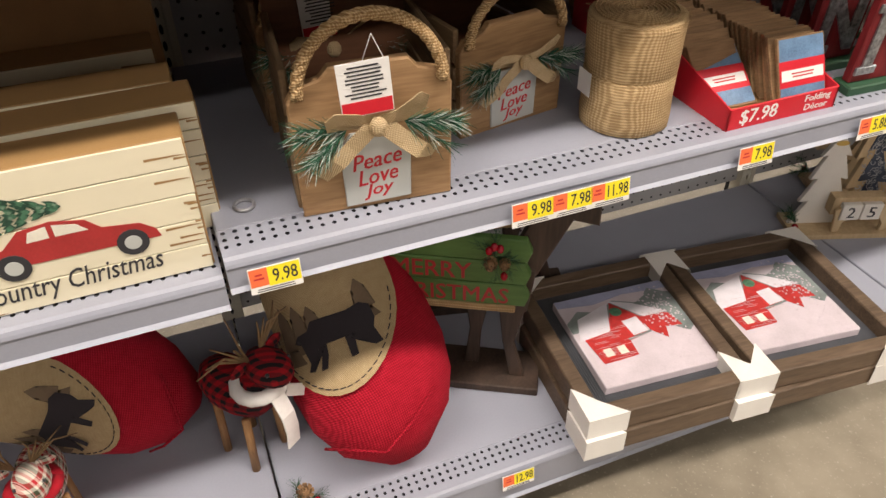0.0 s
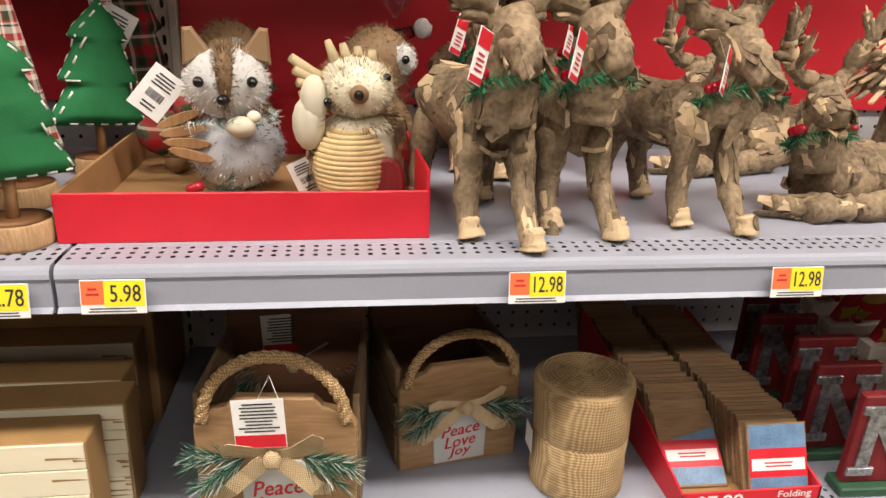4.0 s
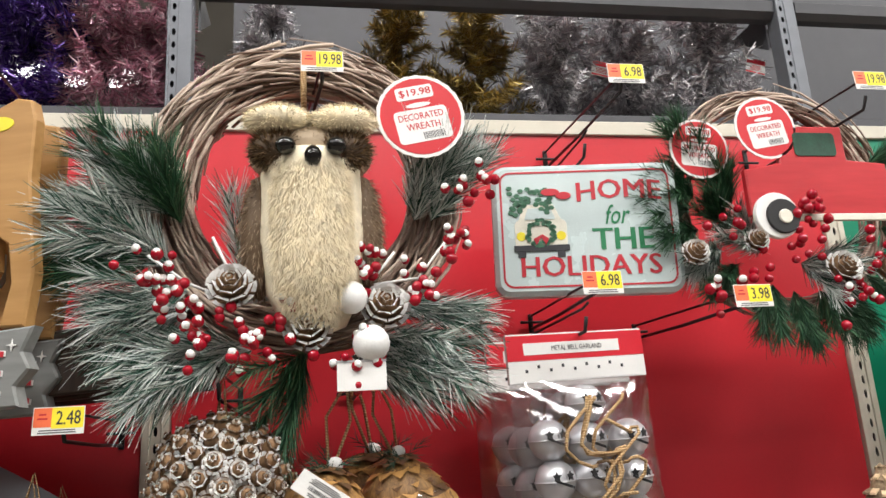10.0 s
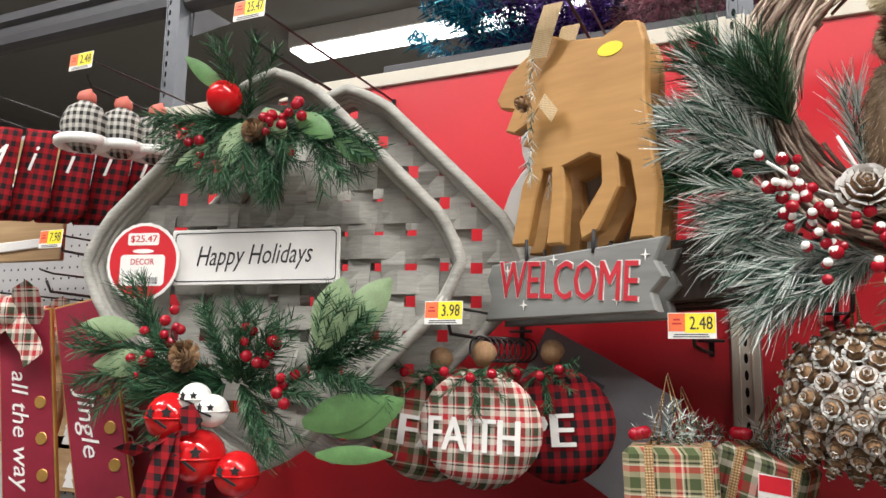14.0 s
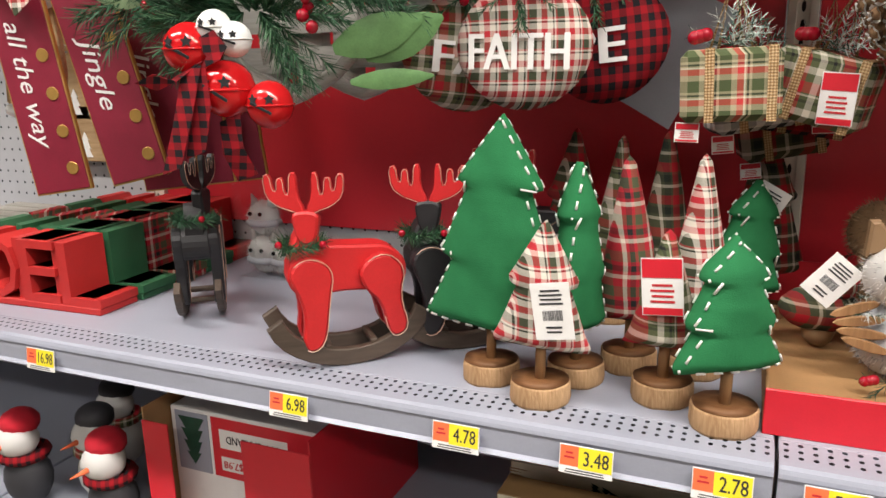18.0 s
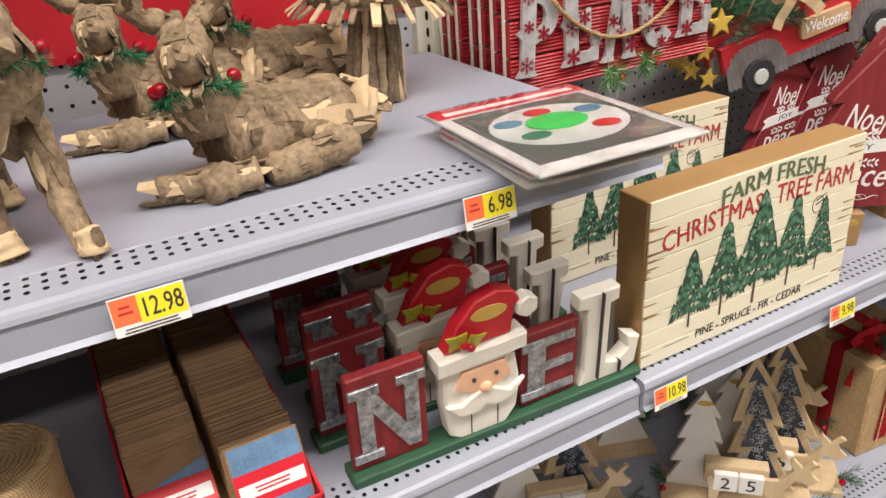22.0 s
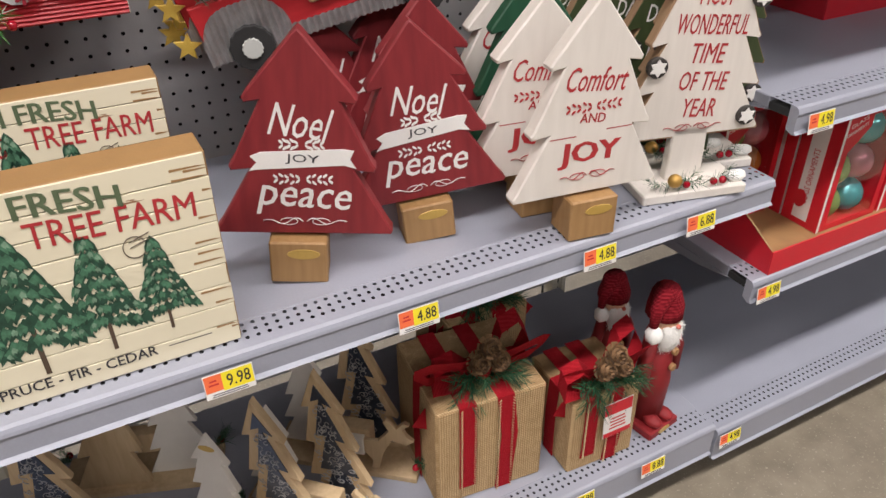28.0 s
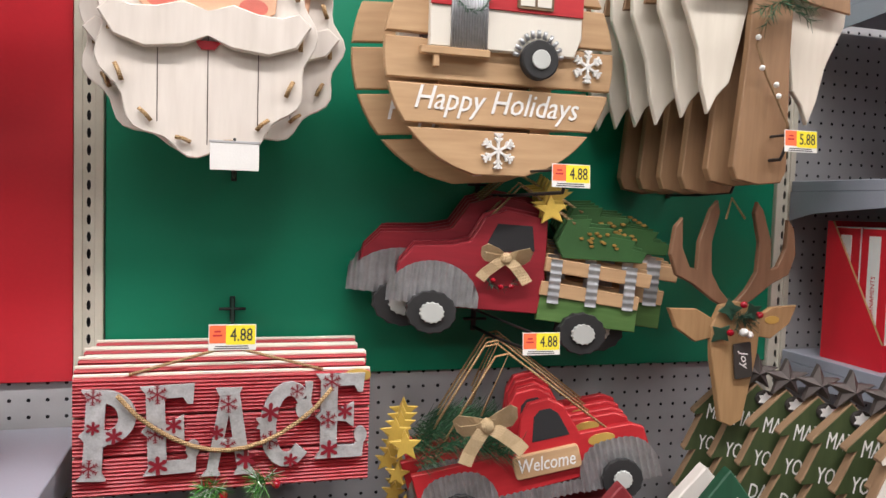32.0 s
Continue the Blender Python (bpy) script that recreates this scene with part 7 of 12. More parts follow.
    for k in (-1, 1):
        c = (0.008 + k * 0.036, -0.106, 0.090)
        part("eye_patch", fur(Geo().ball(c, (0.029, 0.011, 0.026), 12), c, (0.029, 0.011, 0.026), 1100, 0.013, r, 0.0, 0.0014), OWL_MASK, hd)
        part("eye", Geo().ball((c[0] - k * 0.009, -0.126, 0.086), 0.0115, 14), EYE, hd)
        b = (0.008 + k * 0.036, -0.100, 0.131)
        part("brow", fur(Geo().ball(b, (0.038, 0.026, 0.020), 12), b, (0.038, 0.026, 0.020), 1100, 0.009, r, 0.2), OWL_CREAM, hd)
    part("face_fur", fur(Geo().ball((0.008, -0.104, 0.062), (0.035, 0.016, 0.018), 12), (0.008, -0.104, 0.062), (0.035, 0.016, 0.018), 500, 0.014, r, 0.9), OWL_CREAM, hd)
    part("beak", Geo().ball((0.010, -0.126, 0.072), (0.010, 0.012, 0.014), 12), EYE, hd)
    for x, z, s in ((-0.078, -0.092, 0.028), (0.002, -0.140, 0.028), (0.086, -0.118, 0.029)):
        pinecone(t, x, -0.07, z, s, 0.03, pose(0, 0, 0, 70, 0, 0))
    for i, (x, z, n) in enumerate(((-0.16, -0.075, 6), (-0.10, -0.135, 9), (-0.05, -0.15, 8), (0.045, -0.165, 9), (0.125, -0.09, 8), (0.16, -0.05, 6), (0.06, -0.07, 9), (-0.13, -0.11, 6), (-0.02, -0.12, 5), (0.19, 0.02, 4))):
        berry_cluster(t, x, -0.092, z, n + 7, 0.0058, 0.016, 40 + i)
    for x, z, s in ((0.048, -0.105, 0.018), (0.068, -0.155, 0.020)):
        part("frosted_ball", Geo().ball((x, -0.095, z), s, 14), SNOW, t)
    part("tie", Geo().tube([(0.0, -0.026, 0.205), (0.0, -0.03, 0.168), (0.0, 0.01, 0.14)], 0.004, 6), JUTE, t)
    round_ticket(t, 0.136, -0.085, 0.112, 0.052, "$19.98", ("DECORATED", "WREATH"), -12)
    return t


wreath = owl_wreath(pose(0.230, 0.295, 1.790) @ size(1.13))
hook(0.215, 1.9655, 0.201, "19.98", 0.03, 0.04)

TIN = plain("pale_mint_tin", (0.60, 0.70, 0.70), 0.25, 0.1, 0.04)
SIGN_RED = plain("tin_red", (0.52, 0.035, 0.05), 0.35)
tin = thing("tin_sign", "pale mint tin sign lettered Home for the Holidays with car", "sign", pose(0.645, 0.315, 1.794, 0, 1.5, -10) @ size(1.17))
part("tin_plate", Geo().prism(rounded(-0.120, 0.120, -0.087, 0.087, 0.018), 0, 0.022, 0.006), TIN, tin)
g = Geo()
fr = rounded(-0.110, 0.110, -0.077, 0.077, 0.013)
inn = rounded(-0.1075, 0.1075, -0.0745, 0.0745, 0.011)
n = len(fr)
g.add([(x, -0.0006, z) for x, z in fr] + [(x, -0.0006, z) for x, z in inn], [(i, (i + 1) % n, n + (i + 1) % n, n + i) for i in range(n)])
part("red_border", g, SIGN_RED, tin)
words("red_lettering", "HOME", 0.108, 0.026, SIGN_RED, tin, 0.044, -0.0005, 0.047, 0, 0, 0.0004, 0.025, "", 0.004)
words("green_lettering", "for", 0.032, 0.026, GREEN_INK, tin, 0.040, -0.0005, 0.016, 0, 0.35, 0.0004, 0.01)
words("green_lettering", "THE", 0.076, 0.028, GREEN_INK, tin, 0.045, -0.0005, -0.016, 0, 0, 0.0004, 0.03)
words("red_lettering", "HOLIDAYS", 0.176, 0.026, SIGN_RED, tin, 0.002, -0.0005, -0.050, 0, 0, 0.0004, 0.025)
car = part("painted_car", Geo().prism(rounded(-0.093, -0.026, -0.026, 0.012, 0.008), -0.0008, 0, 0.0002).prism([(-0.088, 0.01), (-0.08, 0.032), (-0.042, 0.032), (-0.032, 0.01)], -0.0008, 0, 0.0002), PALE_INK, tin)
part("car_window", Geo().prism([(-0.08, 0.012), (-0.075, 0.027), (-0.046, 0.027), (-0.04, 0.012)], -0.0012, -0.0008, 0.0001), TIN, car)
part("bumper", Geo().box(-0.095, -0.024, -0.0018, -0.0008, -0.030, -0.022, 0.0004), INK, car)
part("tyre", Geo().box(-0.090, -0.080, -0.0016, -0.0006, -0.038, -0.028, 0.0004), INK, car)
part("tyre", Geo().box(-0.040, -0.030, -0.0016, -0.0006, -0.038, -0.028, 0.0004), INK, car)
for hx in (-0.085, -0.034):
    part("headlamp", Geo().prism(oval(hx, -0.010, 0.006, 0.006), -0.0014, -0.0008, 0.0001), TAG_YELLOW, car)
g = Geo()
r = random.Random(3)
for i in range(60):
    a = i * 0.105
    g.prism(oval(-0.06 + 0.017 * math.cos(a) + r.uniform(-0.003, 0.003), -0.006 + 0.015 * math.sin(a) + r.uniform(-0.003, 0.003), 0.003, 0.0025, 6), -0.0022, -0.0012, 0.0002)
for i in range(50):
    g.prism(oval(r.uniform(-0.098, -0.04), r.uniform(0.024, 0.058) - abs(r.gauss(0, 0.004)), 0.004, 0.003, 6), -0.0016, -0.0006, 0.0002)
part("painted_greenery", g, PAINT_GREENS[1], tin)
part("painted_bow", Geo().prism([(-0.066, -0.022), (-0.06, -0.012), (-0.054, -0.022), (-0.05, -0.014), (-0.058, -0.008), (-0.07, -0.014)], -0.0028, -0.002, 0.0002).prism(oval(-0.045, 0.048, 0.012, 0.005), -0.002, -0.001, 0.0002).prism(oval(-0.028, 0.043, 0.01, 0.005), -0.002, -0.001, 0.0002), SIGN_RED, tin)
hook(0.606, 1.6725, 0.212, "6.98", 0.022, 0.005)
hook(0.66, 1.965, 0.21, "6.98", 0.03, 0.02)
hook(0.7925, 1.6495, 0.212, "3.98", 0.022, 0.03)

SILVER = plain("brushed_silver_bell", (0.60, 0.60, 0.62), 0.32, 0.6, 0.12, (60, 60, 60), 500, 0.2)


def bell(g, slots, c, r):
    g.ball(c, r, 16)
    g.tube([(c[0] + r * 1.02 * math.cos(a * 0.42), c[1] + r * 1.02 * math.sin(a * 0.42), c[2]) for a in range(16)], r * 0.05, 5)
    for k in (-1, 1):
        slots.prism(star(0, 0, r * 0.24, 0.5, 5), -0.0006, 0.0006, 0.0001, pose(c[0] + k * r * 0.35, c[1] - r * 0.93, c[2] + r * 0.25, 0, 0, k * 20))
    slots.box(-r * 0.5, r * 0.5, -0.0008, 0.0008, -r * 0.06, r * 0.06, 0.0002, pose(c[0], c[1] - r * 1.0, c[2] - r * 0.1, 20, r * 900 % 60, 0))


def bell_bag(m):
    t = thing("bell_garland_bag", "clear bag of silver jingle bells on jute with red header", "bagged garland", m, "bell garland bags")
    hd = part("card_header", Geo().box(-0.098, 0.098, -0.003, 0.003, -0.062, 0.0, 0.0006), WHITE, t)
    part("red_band", Geo().box(-0.098, 0.098, -0.0035, -0.003, -0.034, -0.002, 0.0001), RED_CARD, hd)
    part("white_panel", Geo().box(-0.075, 0.062, -0.004, -0.0035, -0.027, -0.012, 0.0001), WHITE, hd)
    words("name_print", "METAL BELL GARLAND", 0.072, 0.0062, INK, hd, 0.0, -0.0042, -0.0195, 0, 0, 0.0002, 0.0)
    g = Geo()
    for i in range(9):
        g.box(-0.075 + 0.017 * i, -0.0715 + 0.017 * i, -0.0036, -0.003, -0.049 + 0.005 * (i % 2), -0.045 + 0.005 * (i % 2), 0.0001)
    part("small_print", g, INK, hd)
    r = random.Random(15)
    for row in range(4):
        for col in range(3):
            x, z = -0.055 + 0.055 * col + r.uniform(-0.005, 0.005), -0.088 - 0.049 * row + r.uniform(-0.006, 0.006)
            if row == 0 and col != 1:
                continue
            b, s = Geo(), Geo()
            bell(b, s, (x, r.uniform(-0.012, 0.0), z), 0.0255)
            o = part("bell", b, SILVER, t)
            part("slot", s, HOLE, o)
    for k in range(5):
        pts = [(r.uniform(-0.05, 0.06), -0.034 + r.uniform(-0.004, 0.006), -0.09 - 0.022 * j + r.uniform(-0.02, 0.02)) for j in range(7)]
        a0 = r.uniform(0, 6)
        part("jute_cord", Geo().tube([(pts[0][0] * 0.6 + 0.028 * math.cos(a0 + 0.55 * j) + 0.01 * math.sin(1.3 * j), -0.036 + 0.005 * math.sin(0.9 * j + k), -0.10 - 0.0085 * j + 0.018 * math.sin(a0 + 0.7 * j)) for j in range(15)], 0.0022, 6), JUTE, t)
    g = Geo()
    nu, nv = 12, 14
    for s in (-1, 1):
        vs = [(-0.098 + 0.196 * i / nu, s * (0.001 + 0.036 * math.sin(math.pi * i / nu) ** 0.6 * math.sin(math.pi * min(1, (j + 0.3) / nv)) ** 0.5 + 0.004 * noise.noise(Vector((i * 0.9, j * 0.9, s * 5)))), -0.06 - 0.195 * j / nv) for j in range(nv + 1) for i in range(nu + 1)]
        g.add(vs, [(j * (nu + 1) + i, j * (nu + 1) + i + 1, (j + 1) * (nu + 1) + i + 1, (j + 1) * (nu + 1) + i) for j in range(nv) for i in range(nu)], True)
    part("plastic_bag", g, CLEAR_FILM, t).visible_shadow = False
    return t


bag = bell_bag(pose(0.592, 0.275, 1.632, 0, -2, 8) @ size(1.06))
copy_thing(bag, pose(0.588, 0.345, 1.632, 0, -2, 5) @ size(1.06))
copy_thing(bag, pose(0.584, 0.415, 1.634, 0, -1, 2) @ size(1.06))
hook(0.60, 1.625, 0.24)

cone_ball = thing("pinecone_ball", "ball of snow-tipped pine cones on a jute loop", "ornament", pose(0.128, 0.25, 1.459) @ size(1.17))
part("core", Geo().ball((0, 0, 0), 0.058, 14), CONE, cone_ball)
r = random.Random(17)
for i in range(120):
    z = 1 - 2 * (i + 0.5) / 120
    a = i * 2.39996
    d = Vector((math.sqrt(1 - z * z) * math.cos(a), math.sqrt(1 - z * z) * math.sin(a), z))
    if d.y > 0.6:
        continue
    q = d.to_track_quat("Z", "Y").to_matrix().to_4x4()
    p = d * r.uniform(0.049, 0.055)
    pinecone(cone_ball, p.x, p.y, p.z, 0.0128, 0.023, q, SNOW, 4, "pine_cone", 0.66)
part("hanging_loop", Geo().tube([(-0.004, 0, 0.07), (0, 0.01, 0.12), (0.004, 0, 0.07)], 0.002, 5), JUTE, cone_ball)
hook(0.125, 1.558, 0.235)

CLEAR_PLASTIC = clear("blown_plastic", (0.90, 0.90, 0.92), 0.03, 0.7)
SCALE_BROWN = wood("acorn_scale", (0.10, 0.05, 0.02), (0.45, 0.24, 0.07), "z", 0.6, 30, 0.3, 0, True)


def acorn(m):
    t = thing("acorn_ornament", "large clear plastic acorn ornament with brown scale cap", "ornament", m, "acorn ornaments")
    prof = [(0.003, -0.150), (0.008, -0.140), (0.022, -0.115), (0.040, -0.075), (0.048, -0.040), (0.049, -0.015), (0.044, 0.008), (0.03, 0.025)]
    part("clear_shell", Geo().lathe(prof, 28), CLEAR_PLASTIC, t).visible_shadow = False
    r = random.Random(19)
    g = Geo()
    for i in range(18):
        a, q = i * 2.4, r.uniform(0.5, 0.92)
        lo = r.uniform(-0.125, -0.05)
        w = 0.046 * q
        g.tube([(0.012 * math.cos(a), 0.012 * math.sin(a), 0.012), (w * math.cos(a), w * math.sin(a), -0.028), (w * (0.35 + 0.2 * r.random()) * math.cos(a + 0.3), w * 0.4 * math.sin(a + 0.3), lo)], 0.0006, 4)
    part("silver_tinsel", g, SNOW, t, "fine silver tinsel strands")
    g = Geo()
    for row in range(6):
        n = 19 - 2 * row
        rr, zz = 0.050 - 0.0072 * row, -0.004 + 0.010 * row
        for i in range(n):
            a = 2 * math.pi * (i + 0.5 * (row % 2)) / n
            g.add([(-0.007, 0.001, 0.009), (0.007, 0.001, 0.009), (0.0105, -0.002, 0), (0.0, -0.008, -0.015), (-0.0105, -0.002, 0)], [(0, 4, 3, 2, 1)], False, pose(rr * math.sin(a), -rr * math.cos(a), zz, -8 - 9 * row, 0, math.degrees(a) + r.uniform(-8, 8)))
    g.lathe([(0.047, -0.004), (0.04, 0.02), (0.02, 0.042), (0.004, 0.046)], 16)
    part("scale_cap", g, SCALE_BROWN, t)
    g = Geo()
    for i in range(5):
        needles(g, (0, -0.01, 0.045), (r.uniform(-1, 1), r.uniform(-0.6, 0.4), r.uniform(-0.1, 0.6)), 0.03, 26, 0.016, 0.6, 0.001, r)
    part("pine_sprig", g, PINE_DARK, t)
    part("snow_stud", Geo().ball((0.004, 0, 0.053), 0.008, 8), SNOW, t)
    part("jute_loop", Geo().tube([(-0.002, 0, 0.05), (-0.012, 0.01, 0.1), (0.002, 0.015, 0.14)], 0.0016, 5).tube([(0.003, 0, 0.05), (0.012, 0.01, 0.1), (0.002, 0.015, 0.14)], 0.0016, 5), JUTE, t)
    return t


ac = acorn(pose(0.246, 0.25, 1.418, 0, 11, 0) @ size(1.28, 1.28, 1.15))
hang_tag(ac, 0.0, -0.056, 0.035, 0.052, 0.022, 26, 0)
copy_thing(acorn(pose(0.350, 0.30, 1.425, 0, -10, 30) @ size(1.28, 1.28, 1.15)), pose(0.32, 0.41, 1.42, 0, -4, 60) @ size(1.28, 1.28, 1.15))
hook(0.294, 1.563, 0.194, "", 0.03, 0.0, True)

# truck wreath
tw = thing("truck_wreath", "grapevine wreath with a red wooden truck, pine, cones and berries", "wreath", pose(0.99, 0.35, 1.843) @ size(1.1))
vine_ring(tw, 0.145, 0.185, 110, 9)
spots = [(-0.13, 0.05, -0.7, 0.8, False), (-0.15, 0.0, -0.9, 0.3, False), (-0.15, -0.05, -0.9, -0.2, False), (-0.1, -0.1, -0.8, -0.5, False), (-0.05, -0.13, -0.4, -0.9, False), (0.02, -0.14, 0.2, -1, False), (0.1, -0.12, 0.7, -0.7, False), (0.14, -0.05, 0.9, -0.2, False), (0.14, 0.05, 0.8, 0.5, False), (-0.1, -0.02, -0.3, 0.9, False), (-0.06, -0.08, -0.5, 0.2, True), (-0.13, 0.02, -0.5, 0.9, False), (-0.16, -0.02, -1, 0.1, False), (-0.12, -0.08, -1, -0.4, True), (-0.02, -0.14, -0.1, -1, False), (0.06, -0.13, 0.4, -0.9, False), (-0.1, -0.05, -0.6, 0.5, False), (0.0, -0.1, 0.3, -0.3, True), (0.12, -0.09, 0.9, -0.4, False)]
wreath_boughs(tw, spots, 14, PINE_MIX, PINE_FROST, 0.072, 130, 0.036)
TRUCK_RED = wood("truck_red_paint", (0.40, 0.012, 0.018), (0.56, 0.028, 0.035), "x", 0.5, 8, 0.1)
TYRE = plain("tyre_black", (0.02, 0.02, 0.021), 0.7)
trk = part("truck_panel", Geo().prism([(-0.10, -0.045), (0.12, -0.045), (0.12, 0.03), (0.06, 0.035), (0.06, 0.085), (-0.03, 0.085), (-0.045, 0.03), (-0.10, 0.02)], -0.085, -0.075, 0.002), TRUCK_RED, tw, "red wooden truck cut-out")
part("truck_window", Geo().prism(rounded(-0.02, 0.045, 0.04, 0.075, 0.006), -0.0862, -0.085, 0.0003), PINE_DARK, trk)
part("rust_bar", Geo().box(-0.1, 0.12, -0.09, -0.085, -0.055, -0.045, 0.001), PALE_INK, trk)
part("truck_wheel", Geo().prism(oval(-0.068, -0.048, 0.032, 0.032, 24), -0.094, -0.086, 0.001), WHITE, trk)
part("truck_tyre", Geo().prism(oval(-0.062, -0.05, 0.024, 0.024, 24), -0.098, -0.094, 0.001), TYRE, trk)
part("truck_hub", Geo().prism(oval(-0.060, -0.051, 0.010, 0.010, 16), -0.1, -0.098, 0.001), PALE_INK, trk)
for x, z, s in ((-0.10, -0.085, 0.018), (0.02, -0.125, 0.026), (-0.19, -0.1, 0.02), (0.09, -0.13, 0.024)):
    pinecone(tw, x, -0.075, z, s, 0.028, pose(0, 0, 0, 70))
for i, (x, z, n) in enumerate(((-0.02, -0.05, 14), (-0.03, -0.09, 10), (-0.14, -0.07, 6), (0.03, -0.16, 10), (-0.16, -0.15, 7), (-0.1, -0.13, 7), (0.07, -0.1, 8))):
    berry_cluster(tw, x, -0.09, z, n, 0.0065, 0.016, 60 + i, i in (3, 4))
round_ticket(tw, -0.058, -0.085, 0.082, 0.046, "$19.98", ("DECORATED", "WREATH"), -10)
round_ticket(tw, -0.145, -0.055, 0.062, 0.044, "$19.98", ("DECORATED", "WREATH"), 6)
hook(1.06, 1.95, 0.22, "19.98", 0.05, 0.02)
hook(0.65, 1.90, 0.30)

# ---- left bay, back panel ----
BASKET = wood("grey_tobacco_basket", (0.24, 0.235, 0.215), (0.46, 0.45, 0.41), "x", 0.8, 18, 0.3, 0, True)
LEAF = plain("leaf_green", (0.12, 0.25, 0.09), 0.5, 0, 0.25, (40, 40, 40))
LEAF_PALE = plain("leaf_pale", (0.26, 0.36, 0.20), 0.6, 0, 0.2, (40, 40, 40))
BELL_RED = plain("glossy_bell_red", (0.60, 0.012, 0.015), 0.15, 0.1, 0.05)


def leaf(g, p, d, ln, w, up=(0, -1, 0)):
    p, d, u = Vector(p), Vector(d).normalized(), Vector(up)
    s = d.cross(u).normalized()
    u = s.cross(d)
    vs, fs = [], []
    for i in range(7):
        f = i / 6
        ww = w / 2 * math.sin(math.pi * min(1, f * 0.92 + 0.06)) ** 0.8
        c = p + d * ln * f - u * (0.14 * ln * f * f)
        vs += [c - s * ww - u * ww * 0.25, c, c + s * ww - u * ww * 0.25]
    for i in range(6):
        fs += [(3 * i, 3 * i + 1, 3 * i + 4, 3 * i + 3), (3 * i + 1, 3 * i + 2, 3 * i + 5, 3 * i + 4)]
    g.add(vs, fs, True)
    return g


def tobacco_basket(m, dressed):
    t = thing("wall_basket", "grey woven tobacco basket hanging on the red panel", "wall decor", m, "woven wall baskets")
    s = 0.222
    g = Geo()
    outline = []
    for k in range(4):
        a0 = 90 * k + 45
        for j in range(7):
            a = radians(90 * k - 16 + 32 * j / 6)
            outline.append((s * 1.30 * math.cos(a) * (1 - 0.03 * abs(j - 3)), s * 1.30 * math.sin(a) * (1 - 0.03 * abs(j - 3))))
    pts = [(x, 0.0, z) for x, z in outline]
    for j, (dy, rr) in enumerate(((-0.030, 0.0085), (-0.019, 0.008), (-0.008, 0.0085), (0.003, 0.008), (0.014, 0.008))):
        loop = [(x * (1 - 0.012 * j), dy, z * (1 - 0.012 * j)) for x, _, z in pts]
        g.tube(loop + loop[:2], rr, 6)
    part("rim", g, BASKET, t)
    for i in range(10):
        u = -0.234 + 0.052 * i
        h = min(0.272, 0.312 - abs(u))
        for k in (0, 1):
            pts = []
            nj = max(2, int(h / 0.026))
            for j in range(2 * nj + 1):
                v = h * (j / nj - 1)
                wave = 0.004 * (1 if (int(round(v / 0.052)) + i + k) % 2 else -1)
                pts.append((u, 0.006 + wave, v) if k == 0 else (v, 0.006 - wave, u))
            part("slat", ribbon(Geo(), pts, 0.034, (1, 0, 0) if k == 0 else (0, 0, 1), 0.0015), BASKET, t)
    return t


basket = tobacco_basket(pose(-0.635, 0.19, 1.635, 0, 0, 14), True)
copy_thing(basket, pose(-0.575, 0.30, 1.64, 0, 0, 12))
bd = thing("basket_garland", "pine, magnolia leaf, berry and red bell spray on a basket", "garland", pose(-0.627, 0.17, 1.632, 0, 0, 14))
r = random.Random(23)
for cx, cz, spots in ((-0.035, 0.215, ((-1, -0.2), (-0.7, -0.5), (0.0, -1), (0.5, -0.7), (0.1, 0.6), (-0.3, -1), (0.3, -0.9), (0.9, -0.2))), (-0.03, -0.17, ((-1, 0.0), (-0.8, 0.5), (-0.6, -0.5), (0.2, 0.9), (0.7, 0.7), (0.9, 0.1), (-0.2, 0.8), (0.5, -0.5), (-0.9, -0.3), (-1, 0.3))), (-0.13, -0.13, ((-1, 0.2), (-0.5, 0.8), (-0.9, -0.6), (0.1, -0.8))), (0.07, -0.15, ((1, 0.5), (0.5, 0.9), (0.8, -0.2), (0.9, 0.8))), (0.05, 0.2, ((0.6, -0.9), (0.9, -0.5), (-0.4, -0.9)))):
    for dx, dz in spots:
        g = Geo()
        for i in range(6):
            needles(g, (cx + dx * 0.02, -0.03, cz), (dx + r.uniform(-0.25, 0.25), r.uniform(-0.5, 0), dz + r.uniform(-0.25, 0.25)), 0.115, 90, 0.028, 0.6, 0.0017, r)
        part("pine_spray", g, PINE_MIX, bd)
for px, pz, dx, dz, ln, w, mt in ((-0.03, 0.2, -0.35, -0.9, 0.07, 0.045, LEAF_PALE), (0.0, 0.22, 0.6, -0.7, 0.06, 0.035, LEAF_PALE), (-0.06, 0.25, -0.7, 0.6, 0.08, 0.025, LEAF), (0.05, 0.21, 0.8, -0.5, 0.07, 0.035, LEAF), (0.11, 0.17, 0.9, -0.5, 0.07, 0.03, LEAF), (-0.08, 0.17, -0.8, -0.6, 0.06, 0.022, LEAF_PALE), (-0.17, -0.1, -1, 0.1, 0.085, 0.036, LEAF_PALE), (-0.15, -0.14, -1, -0.1, 0.08, 0.04, LEAF_PALE), (0.1, -0.12, 0.35, 1, 0.10, 0.06, LEAF_PALE), (0.13, -0.1, 0.75, 0.8, 0.10, 0.05, LEAF_PALE), (0.08, -0.22, 0.9, 0.25, 0.12, 0.05, LEAF), (0.12, -0.23, 0.9, 0.4, 0.11, 0.05, LEAF), (0.1, -0.26, 0.8, 0.05, 0.11, 0.025, LEAF)):
    part("magnolia_leaf", leaf(Geo(), (px, -0.05, pz), (dx, -0.25, dz), ln, w), mt, bd)
